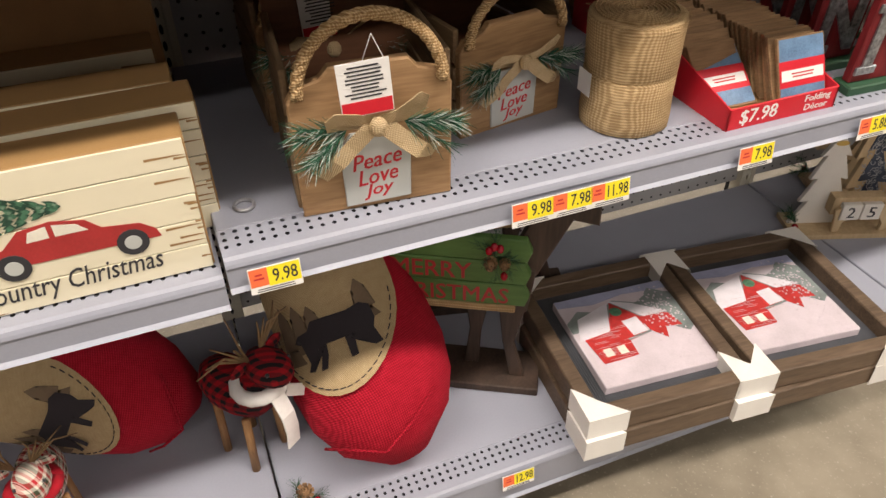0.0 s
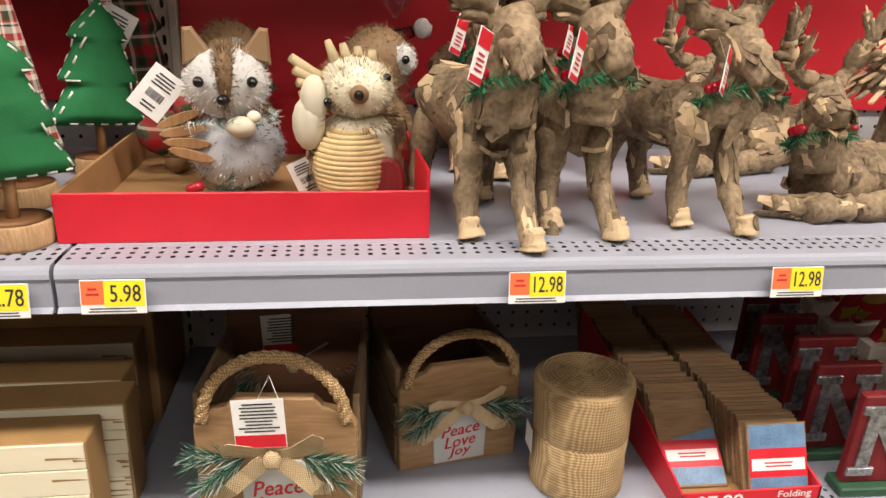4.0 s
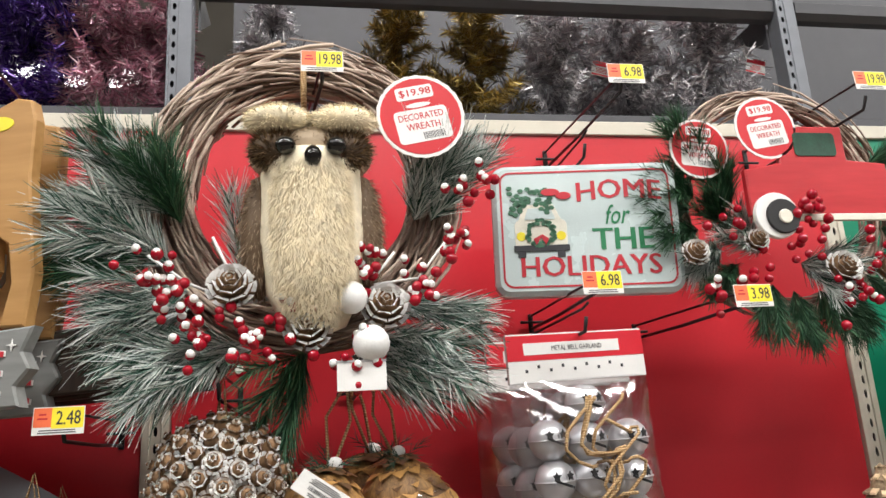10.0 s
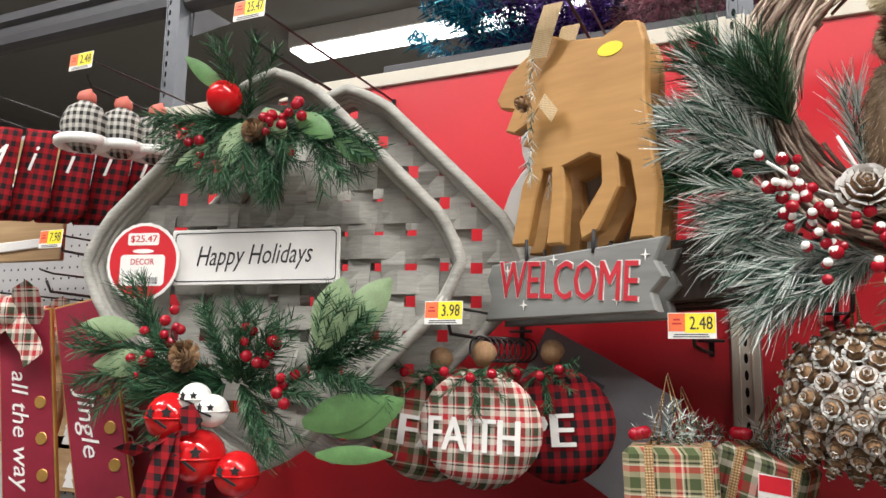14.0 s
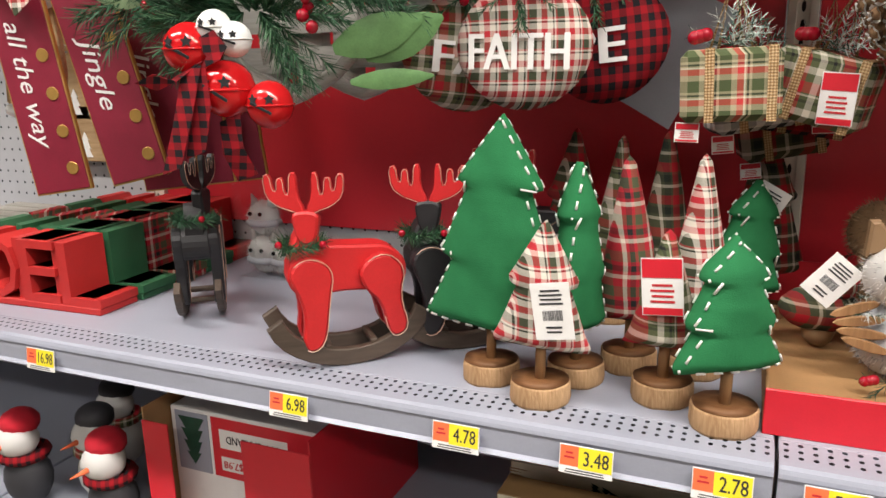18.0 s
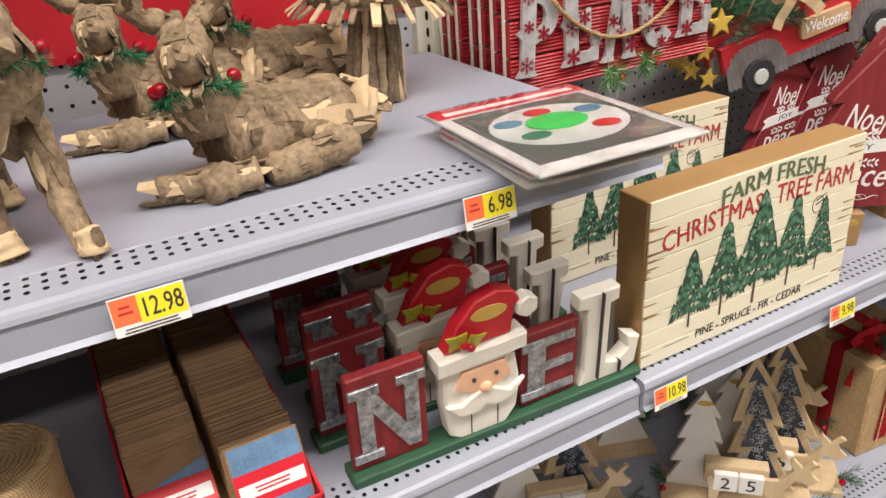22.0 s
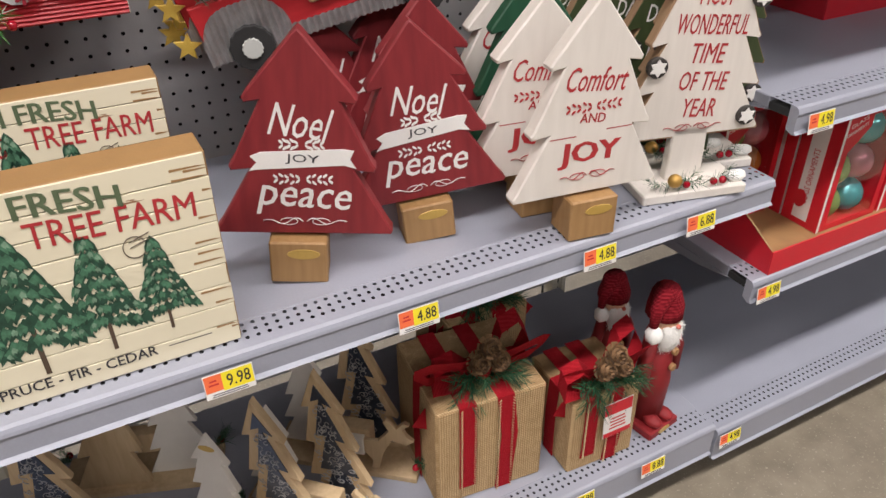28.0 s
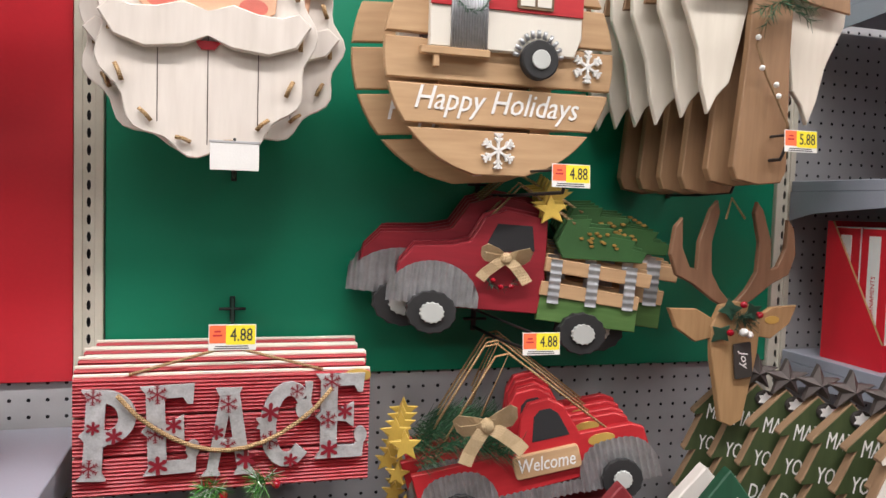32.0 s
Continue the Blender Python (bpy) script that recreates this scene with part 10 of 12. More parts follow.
def tall_tree(m, paint, lines, ink, label, star_top, base=True, shift=0.006):
    t = thing("tall_tree_sign", label, "tree sign", m, "tall word tree signs")
    if base:
        part("base_board", Geo().box(-0.085, 0.085, -0.05, 0.05, 0, 0.016, 0.002), TREE_WHITE, t)
        part("trunk", Geo().prism([(-0.030, 0.016), (0.030, 0.016), (0.028, 0.105), (-0.028, 0.105)], -0.008, 0.008, 0.002), paint, t)
    line = tree_line(0.225, 0.365, 5, 0.72, 0.088, 0.007)
    part("board_edge", Geo().prism(line, -0.0065, 0.010, 0.001), PLY_EDGE, t)
    b = part("board", Geo().prism([(x * 0.965, 0.27 + (z - 0.27) * 0.98) for x, z in line], -0.008, -0.0064, 0.0), paint, t)
    n = len(lines)
    for i, ln in enumerate(lines):
        z = 0.385 - 0.25 * i / (n - 1)
        words("lettering", ln, min(0.11, 0.0118 * len(ln) + 0.006), 0.029, ink, b, shift * (0.6 + 0.25 * i if shift < 0 else 1.0), -0.0084, z, -5, 0.12, 0.0004, 0.004)
    flourish(b, -0.009, 0.105, 0.10, ink)
    for fx, fz in ((0.012, 0.425), (0.072, 0.295), (-0.072, 0.205), (0.085, 0.115)):
        d = part("snow_disc", Geo().prism(oval(fx, fz, 0.0155, 0.0155, 16), -0.014, -0.0064, 0.001), FLAKE_DARK, t)
        part("snowflake", Geo().prism(star(fx, fz, 0.0135, 0.62, 6), -0.0155, -0.014, 0.0003), WHITE, d)
    if star_top:
        g = Geo()
        for i in range(10):
            a, c = star(0, 0.472, 0.036)[i], star(0, 0.472, 0.036)[(i + 1) % 10]
            g.add([(a[0], -0.004, a[1]), (c[0], -0.004, c[1]), (0, -0.016, 0.472)], [(0, 1, 2)])
        g.prism(star(0, 0.472, 0.036), -0.004, 0.006, 0.0005)
        part("star", g, plain("star_pewter", (0.10, 0.085, 0.08), 0.5, 0.3), t) if not bpy.data.materials.get("star_pewter") else part("star", g, bpy.data.materials["star_pewter"], t)
    if base:
        r2 = random.Random(51)
        g = Geo()
        for i in range(12):
            needles(g, (r2.uniform(-0.05, 0.05), -0.03, 0.02), (r2.uniform(-1, 1), r2.uniform(-0.6, 0), r2.uniform(0.1, 0.7)), 0.03, 24, 0.016, 0.7, 0.001, r2)
        part("pine_sprig", g, PINE_MIX, t)
        part("gold_bell", Geo().ball((-0.035, -0.045, 0.035), 0.011, 12), GOLD_PAINT, t)
        for bx in (-0.015, 0.03, 0.045):
            part("berry", Geo().ball((bx, -0.045, 0.026), 0.006, 8), BERRY, t)
        part("snow_mound", Geo().ball((0.075, -0.03, 0.022), (0.018, 0.014, 0.009), 10, None, 0.3), SNOW, t)
    return t


tall_tree(pose(2.292, 0.068, Z1 + 0.005, 0, 0, -14) @ size(0.97, 0.95, 0.935), TREE_WHITE, ("IT'S", "THE", "MOST", "WONDERFUL", "TIME", "OF THE", "YEAR"), BRICK_INK, "white wooden tree sign lettered It's the most wonderful time", False)
may = tall_tree(pose(2.365, 0.13, Z1 + 0.005, 0, 0, -16) @ size(1.0, 1.0, 0.935), TREE_OLIVE, ("MAY", "YOUR", "DAYS", "BE", "MERRY"), WHITE, "olive wooden tree sign with a pewter star on top", True, True, -0.024)
for i in range(1, 7):
    copy_thing(may, pose(2.365 - 0.021 * i, 0.13 + 0.044 * i, Z1 + 0.005, 0, 0, -16) @ size(1.0, 1.0, 0.935))

# ---- right bay, base deck: calendars, parcels, Santas ----
PLY = wood("birch_ply", (0.42, 0.30, 0.17), (0.62, 0.47, 0.29), "z", 0.65, 8, 0.15)
PLY_WHITE = plain("white_ply_face", (0.72, 0.69, 0.64), 0.6, 0, 0.06)
EMBOSS = plain("blue_embossed_tin", (0.06, 0.075, 0.11), 0.35, 0.7, 0.3, (60, 60, 60))


def calendar(m):
    t = thing("tree_calendar", "plywood countdown calendar with tin tree, reindeer and number blocks", "calendar", m, "countdown calendars")
    part("base_board", Geo().box(-0.135, 0.135, -0.045, 0.045, 0, 0.012, 0.001), PLY, t)
    w = tree_line(0.115, 0.225, 4, 0.6, 0.012)
    part("white_tree", Geo().prism([(x - 0.072, z) for x, z in w], 0.0, 0.010, 0.001), PLY_WHITE, t)
    b = [(x - 0.12 * z, z) for x, z in tree_line(0.125, 0.300, 4, 0.6, 0.012)]
    bt = part("tall_tree", Geo().prism([(x + 0.045, z) for x, z in b], 0.018, 0.030, 0.001), PLY, t)
    ins = inset_line(b, 0.016)
    part("tin_face", Geo().prism([(x + 0.045, z) for x, z in ins], 0.0165, 0.018, 0.0004), EMBOSS, bt)
    r2 = random.Random(55)
    g = Geo()
    for i in range(70):
        z = r2.uniform(0.04, 0.25)
        x = r2.uniform(-1, 1) * max(0.004, 0.044 * (0.30 - z) / 0.27)
        a0, s, k = r2.uniform(0, 6), r2.uniform(0.005, 0.009), r2.choice((-1, 1))
        g.tube([(x - 0.12 * z + 0.045 + s * (1 - j / 9) * math.cos(a0 + k * j * 0.7), 0.0162, z + s * (1 - j / 9) * math.sin(a0 + k * j * 0.7)) for j in range(8)], 0.0008, 4)
    part("scrollwork", g, GALV, bt)
    deer_line = [(-0.06, 0.012), (-0.048, 0.012), (-0.045, 0.035), (-0.03, 0.045), (0.02, 0.045), (0.03, 0.03), (0.028, 0.012), (0.04, 0.012), (0.045, 0.04), (0.05, 0.055), (0.062, 0.08), (0.085, 0.075), (0.096, 0.084), (0.085, 0.095), (0.08, 0.108), (0.09, 0.118), (0.082, 0.122), (0.07, 0.108), (0.055, 0.125), (0.05, 0.118), (0.058, 0.1), (0.04, 0.075), (-0.05, 0.072), (-0.066, 0.062), (-0.062, 0.04)]
    part("reindeer", Geo().prism([(x * 1.15 + 0.02, z * 1.1) for x, z in deer_line], -0.036, -0.028, 0.001), PLY, t)
    part("number_box", Geo().box(-0.06, 0.05, -0.026, 0.0, 0.052, 0.095, 0.001), PLY, t)
    for i, ch in enumerate("25"):
        nb = part("number_block", Geo().box(-0.045 + 0.044 * i, -0.003 + 0.044 * i, -0.040, -0.027, 0.046, 0.086, 0.0015), PLY_WHITE, t)
        words("number_print", ch, 0.016, 0.026, INK, nb, -0.024 + 0.044 * i, -0.0402, 0.066, 0, 0, 0.0004, 0.01)
    part("oval_sticker", Geo().prism(oval(-0.07, 0.212, 0.014, 0.006), -0.0007, 0, 0.0002), GOLD_OVAL, t)
    for k in (-1, 1):
        g = Geo()
        for i in range(6):
            needles(g, (k * 0.125, -0.02, 0.03), (k * r2.uniform(0.0, 1), r2.uniform(-0.6, 0.2), r2.uniform(-0.1, 0.9)), 0.04, 34, 0.018, 0.6, 0.001, r2)
        part("pine_sprig", g, PINE_MIX, t)
        part("berry", Geo().ball((k * 0.132, -0.035, 0.03), 0.0065, 10), BERRY, t)
    return t


cal = calendar(pose(1.608, 0.147, Z0, 0, 0, -44))
copy_thing(cal, pose(1.703, 0.16, Z0, 0, 0, -44))
copy_thing(cal, pose(1.297, 0.289, Z0, 0, 0, -20))
copy_thing(cal, pose(1.46, 0.40, Z0, 0, 0, 160))
copy_thing(cal, pose(1.80, 0.27, Z0, 0, 0, -40))


RIBBON_RED = weave("red_ribbon", (0.34, 0.008, 0.016), (0.48, 0.02, 0.03), 0.002)


def parcel(m, sx, sy, sz, tag, label):
    t = thing("burlap_parcel", label, "gift box", m, "burlap parcels")
    part("burlap_box", Geo().box(-sx / 2, sx / 2, -sy / 2, sy / 2, 0, sz, 0.004), BURLAP, t)
    for k, x in enumerate((-sx * 0.22, sx * 0.12)):
        end = 0.03 if k == 0 else 0.002
        part("ribbon", ribbon(Geo(), [(x, -sy / 2 - 0.002, end), (x + 0.008 * k, -sy / 2 - 0.004, sz * 0.6), (x, -sy / 2 - 0.001, sz), (x, 0, sz + 0.003), (x, sy / 2, sz + 0.002)], 0.030, (1, 0, 0), 0.001), RIBBON_RED, t)
        g = Geo()
        for s in (-1, 1):
            for i in range(34):
                z = end + (sz - end) * i / 34
                g.tube([(x + s * 0.014, -sy / 2 - 0.005, z), (x + s * 0.0105, -sy / 2 - 0.0055, z + 0.004)], 0.0009, 3)
        part("jute_stitch", g, LINEN, t)
    part("side_ribbon", ribbon(Geo(), [(-sx / 2 - 0.002, -0.01, 0.002), (-sx / 2 - 0.003, -0.01, sz * 0.6), (-sx / 2, -0.01, sz), (0, -0.01, sz + 0.005), (sx / 2, -0.01, sz + 0.003)], 0.03, (0, 1, 0), 0.001), RIBBON_RED, t)
    part("ribbon_bow", bow(Geo(), 0.0, -0.035, sz + 0.03, min(0.115, sx * 0.62), 0.036, 0.75), RIBBON_RED, t)
    part("bow_loop", ribbon(Geo(), [(-0.015, -0.035, sz + 0.02), (-0.05, -0.05, sz + 0.065), (-0.085, -0.055, sz + 0.06), (-0.09, -0.06, sz + 0.025), (-0.05, -0.05, sz + 0.012)], 0.034, (0.2, 0.9, 0.2), 0.001), RIBBON_RED, t)
    part("bow_loop", ribbon(Geo(), [(0.02, -0.03, sz + 0.02), (0.05, -0.01, sz + 0.07), (0.085, 0.0, sz + 0.075), (0.10, -0.01, sz + 0.04), (0.06, -0.04, sz + 0.015)], 0.034, (0.2, 0.9, 0.2), 0.001), RIBBON_RED, t)
    r2 = random.Random(61)
    g = Geo()
    for i in range(20):
        needles(g, (r2.uniform(-0.03, 0.03), -0.05, sz + 0.02), (r2.uniform(-1, 1), r2.uniform(-1, 0.2), r2.uniform(-0.6, 0.6)), 0.055, 50, 0.026, 0.6, 0.0014, r2)
    part("pine_sprig", g, PINE_MIX, t)
    for cx, cz in ((-0.012, 0.05), (0.022, 0.045), (0.006, 0.075)):
        pinecone(t, cx, -0.055, sz + cz, 0.022, 0.032, pose(0, 0, 0, 60), CONE, 5)
    if tag:
        hang_tag(t, sx * 0.12, -sy / 2 - 0.010, sz * 0.92, 0.058, 0.082, -3, 0, "red")
    return t


parcel(pose(1.991, 0.172, Z0, 0, 0, -6), 0.195, 0.19, 0.215, False, "burlap-wrapped parcel with red ribbon bow and pine cones")
parcel(pose(2.190, 0.108, Z0, 0, 0, -3), 0.138, 0.140, 0.165, True, "small burlap-wrapped parcel with red ribbon and paper tag")
parcel(pose(2.10, 0.36, Z0, 0, 0, 0), 0.17, 0.15, 0.20, False, "burlap-wrapped parcel standing behind others")

SANTA_RED = plain("santa_red", (0.24, 0.012, 0.016), 0.6, 0, 0.2)
KNIT_WINE = weave("wine_knit", (0.16, 0.006, 0.012), (0.30, 0.02, 0.03), 0.006)


def santa(m, label):
    t = thing("santa_figure", label, "figurine", m, "wooden Santas")
    r2 = random.Random(63)
    part("base", Geo().box(-0.045, 0.045, -0.05, 0.035, 0, 0.02, 0.003), SANTA_RED, t)
    part("oval_sticker", Geo().prism(oval(0.0, 0.01, 0.018, 0.007), -0.0508, -0.05, 0.0002), GOLD_OVAL, t)
    part("body", Geo().tube([(0, 0, 0.02), (0, 0, 0.12), (0, 0, 0.24)], [0.030, 0.036, 0.028], 14), SANTA_RED, t)
    for k in (-1, 1):
        part("arm", Geo().tube([(k * 0.028, -0.005, 0.235), (k * 0.05, -0.012, 0.19), (k * 0.048, -0.015, 0.13)], [0.014, 0.013, 0.010], 8), SANTA_RED, t)
        part("boot", Geo().ball((k * 0.018, -0.03, 0.03), (0.016, 0.024, 0.012), 10), SANTA_RED, t)
    for z in (0.17, 0.21):
        part("button", Geo().prism(oval(0.004, z, 0.008, 0.008), -0.042, -0.034, 0.001), STICK, t)
    part("head", Geo().ball((0, -0.006, 0.272), (0.03, 0.028, 0.03), 12), SKIN, t)
    part("beard", fur(Geo().ball((0, -0.02, 0.245), (0.032, 0.018, 0.042), 12), (0, -0.02, 0.245), (0.032, 0.018, 0.042), 500, 0.012, r2, 0.8), SNOW, t)
    part("nose", Geo().ball((0, -0.036, 0.272), 0.005, 8), ROSE, t)
    part("hat", Geo().tube([(0, 0, 0.285), (0, 0, 0.305), (-0.004, 0, 0.335), (-0.022, -0.008, 0.345), (-0.046, -0.014, 0.315), (-0.052, -0.016, 0.285)], [0.037, 0.036, 0.028, 0.02, 0.013, 0.008], 12), KNIT_WINE, t)
    part("pompom", Geo().ball((-0.052, -0.02, 0.268), 0.018, 12, None, 0.2, 12), SNOW, t)
    return t


sa = santa(pose(2.327, 0.08, Z0, 0, 0, 10) @ size(0.9), "wooden Santa in wine-red knit hat with white beard")
copy_thing(sa, pose(2.305, 0.185, Z0, 0, 0, 4) @ size(0.9))

# ---- right bay, back panel ----
SANTA_WHITE = wood("santa_white_boards", (0.62, 0.56, 0.50), (0.78, 0.72, 0.66), "z", 0.65, 6, 0.2)


def cloud(w, h, n, wav, zc=0.0):
    return [((w / 2 + wav * math.cos(n * a)) * math.cos(a), zc + (h / 2 + wav * math.cos(n * a)) * math.sin(a)) for a in [2 * math.pi * i / 72 for i in range(72)]]


def santa_sign(m):
    t = thing("santa_face_sign", "white wooden Santa face sign laced with jute", "sign", m, "Santa face signs")
    out = [(x, z) for x, z in cloud(0.262, 0.36, 11, 0.007)]
    part("board", Geo().prism(out, 0, 0.010, 0.0015), SANTA_WHITE, t)
    g = Geo()
    for x in (-0.06, 0.0, 0.062):
        g.sheet(x - 0.0006, x + 0.0006, -0.165 + abs(x) * 0.5, 0.0, -0.0003)
    part("board_joint", g, DARK_DEER, t)
    face = part("face", Geo().prism([(-0.082, 0.03), (-0.088, 0.09), (0.088, 0.09), (0.082, 0.03), (0.05, 0.0), (-0.05, 0.0)], -0.004, 0, 0.001), SKIN, t)
    for k in (-1, 1):
        part("cheek", Geo().prism(oval(k * 0.055, 0.035, 0.018, 0.012), -0.0046, -0.004, 0.0001), ROSE, face)
        part("eye", Geo().prism(oval(k * 0.034, 0.068, 0.007, 0.008), -0.0048, -0.004, 0.0001), INK, face)
    ms = [(0.0, -0.012), (0.03, -0.028), (0.075, -0.034), (0.11, -0.02), (0.128, 0.012), (0.112, 0.03), (0.09, 0.022), (0.06, 0.024), (0.03, 0.034), (0.0, 0.022)]
    part("moustache", Geo().prism(ms + [(-x, z) for x, z in ms[::-1]], -0.014, -0.004, 0.002), SANTA_WHITE, t)
    part("mouth", Geo().prism([(-0.016, -0.018), (0.016, -0.018), (0.008, -0.03), (-0.008, -0.03)], -0.005, 0.0, 0.0005), SIGN_RED, t)
    part("hat", Geo().prism([(-0.1, 0.095), (0.1, 0.095), (0.09, 0.15), (0.0, 0.19), (-0.09, 0.15)], -0.006, 0, 0.001), HAT_RED, t)
    part("hat_brim", Geo().prism(rounded(-0.12, 0.12, 0.085, 0.115, 0.014), -0.012, 0, 0.002), SANTA_WHITE, t)
    for i in range(20):
        a = radians(150 + 240 * i / 19)
        if i % 2 == 0:
            b2 = a + 0.16
            part("jute_lace", Geo().tube([(0.116 * math.cos(a), -0.004, 0.165 * math.sin(a)), (0.115 * math.cos((a + b2) / 2), -0.007, 0.163 * math.sin((a + b2) / 2)), (0.116 * math.cos(b2), -0.004, 0.165 * math.sin(b2))], 0.003, 6), JUTE, t)
    return t


santa_sg = santa_sign(pose(1.39, 0.32, 1.582) @ size(1.0, 1.0, 0.88))
for i, (dx, dz) in enumerate(((-0.022, -0.008), (0.046, 0.004), (0.012, 0.012))):
    copy_thing(santa_sg, pose(1.39 + dx, 0.355 + 0.035 * i, 1.582 + dz, 0, 3 * (i - 1), 0) @ size(1.0, 1.0, 0.88))
hook(1.424, 1.402, 0.284, "", 0.036, 0.0, True)
hook(1.43, 1.78, 0.30)

CAMPER_WOOD = wood("camper_wood", (0.40, 0.24, 0.12), (0.58, 0.38, 0.21), "x", 0.6, 8, 0.15)


def camper_sign(m):
    t = thing("camper_sign", "round slatted wooden sign with red camper reading Happy Holidays", "sign", m, "camper signs")
    R = 0.162
    zs = [-0.162, -0.097, -0.040, 0.018, 0.074, 0.128, 0.162]
    for z0, z1 in zip(zs, zs[1:]):
        lo, hi = z0 + 0.004, z1 - 0.002
        n = 6
        right = [(math.sqrt(max(0, R * R - z * z)), z) for z in [lo + (hi - lo) * i / n for i in range(n + 1)]]
        part("slat", Geo().prism(right + [(-x, z) for x, z in right[::-1]], 0, 0.010, 0.0015), CAMPER_WOOD, t)
    for x in (-0.07, 0.06):
        part("batten", Geo().box(x - 0.015, x + 0.015, 0.010, 0.018, -0.14, 0.14, 0.001), CAMPER_WOOD, t)
    words("white_lettering", "Happy Holidays", 0.232, 0.040, WHITE, t, -0.004, -0.0006, -0.066, -1, 0.3, 0.0008, 0.008)
    body = part("camper", Geo().prism([(-0.105, 0.005), (0.098, 0.005), (0.108, 0.03), (0.108, 0.10), (0.09, 0.135), (-0.09, 0.135), (-0.105, 0.11)], -0.010, 0, 0.0015), NOEL_WHITE, t)
    part("camper_top", Geo().prism([(-0.105, 0.058), (0.108, 0.058), (0.108, 0.10), (0.09, 0.135), (-0.09, 0.135), (-0.105, 0.11)], -0.0125, -0.010, 0.0005), TRUCK_RED, body)
    part("camper_window", Geo().prism(rounded(0.012, 0.064, 0.062, 0.105, 0.003), -0.0145, -0.0125, 0.0004), CRATE_DARK, body)
    for wx, wz in ((0.016, 0.066), (0.04, 0.066), (0.016, 0.086), (0.04, 0.086)):
        part("window_pane", Geo().box(wx, wx + 0.02, -0.0152, -0.0145, wz, wz + 0.016, 0.0002), NOEL_WHITE, body)
    g = Geo()
    for i in range(14):
        x = -0.076 + 0.0036 * i
        g.tube([(x, -0.0125, -0.002), (x, -0.0125, 0.112)], 0.0019, 6)
    part("metal_door", g, GALV, body)
    part("door_sill", Geo().box(-0.118, -0.024, -0.016, -0.004, -0.006, 0.004, 0.001), CAMPER_WOOD, body)
    part("tow_bar", Geo().box(-0.1, -0.092, -0.014, -0.004, -0.022, 0.0, 0.001), CAMPER_WOOD, body)
    w = part("wheel", Geo().prism(oval(0.044, -0.004, 0.026, 0.026, 24), -0.024, -0.012, 0.002), TYRE, body)
    part("hub_cap", Geo().prism(oval(0.044, -0.004, 0.013, 0.013, 18), -0.027, -0.024, 0.001), PLATE, w)
    g = Geo()
    for i in range(11):
        a = radians(10 + 16 * i)
        g.tube([(0.044 + 0.028 * math.cos(a), -0.014, -0.004 + 0.03 * math.sin(a)), (0.044 + 0.036 * math.cos(a), -0.014, -0.004 + 0.04 * math.sin(a))], 0.0028, 6)
    part("wheel_arch", g, GALV, body)
    for fx, fz, s in ((0.122, -0.004, 0.022), (-0.004, -0.125, 0.024)):
        g = Geo()
        for k in range(6):
            a = radians(60 * k)
            g.box(-0.0016, 0.0016, -0.005, 0, 0, s, 0.0003, pose(fx, 0, fz, 0, 60 * k, 0))
            for f in (0.5, 0.75):
                for q in (-45, 45):
                    g.box(-0.0014, 0.0014, -0.005, 0, 0, s * 0.32, 0.0003, pose(fx, 0, fz, 0, 60 * k, 0) @ pose(0, 0, s * f, 0, q, 0))
        part("snowflake", g, WHITE, t)
    r2 = random.Random(71)
    g = Geo()
    for i in range(26):
        a = i * 0.25
        needles(g, (-0.05 + 0.02 * math.cos(a), -0.018, 0.072 + 0.02 * math.sin(a)), (-math.sin(a), -0.3, math.cos(a)), 0.01, 10, 0.008, 0.9, 0.001, r2)
    part("little_wreath", g, PINE_MIX, body)
    return t


camper = camper_sign(pose(1.792, 0.336, 1.583) @ size(1.07))
copy_thing(camper, pose(1.768, 0.39, 1.585, 0, -4, 0) @ size(1.07))
hook(1.80, 1.69, 0.32)
hook(1.8205, 1.3875, 0.236, "4.88", 0.035, 0.03)

ANGEL_WING = wood("wing_cream", (0.60, 0.55, 0.46), (0.74, 0.69, 0.60), "z", 0.65, 5, 0.15)
ANGEL_WOOD = wood("angel_wood", (0.20, 0.11, 0.055), (0.32, 0.19, 0.10), "z", 0.6, 8, 0.2)


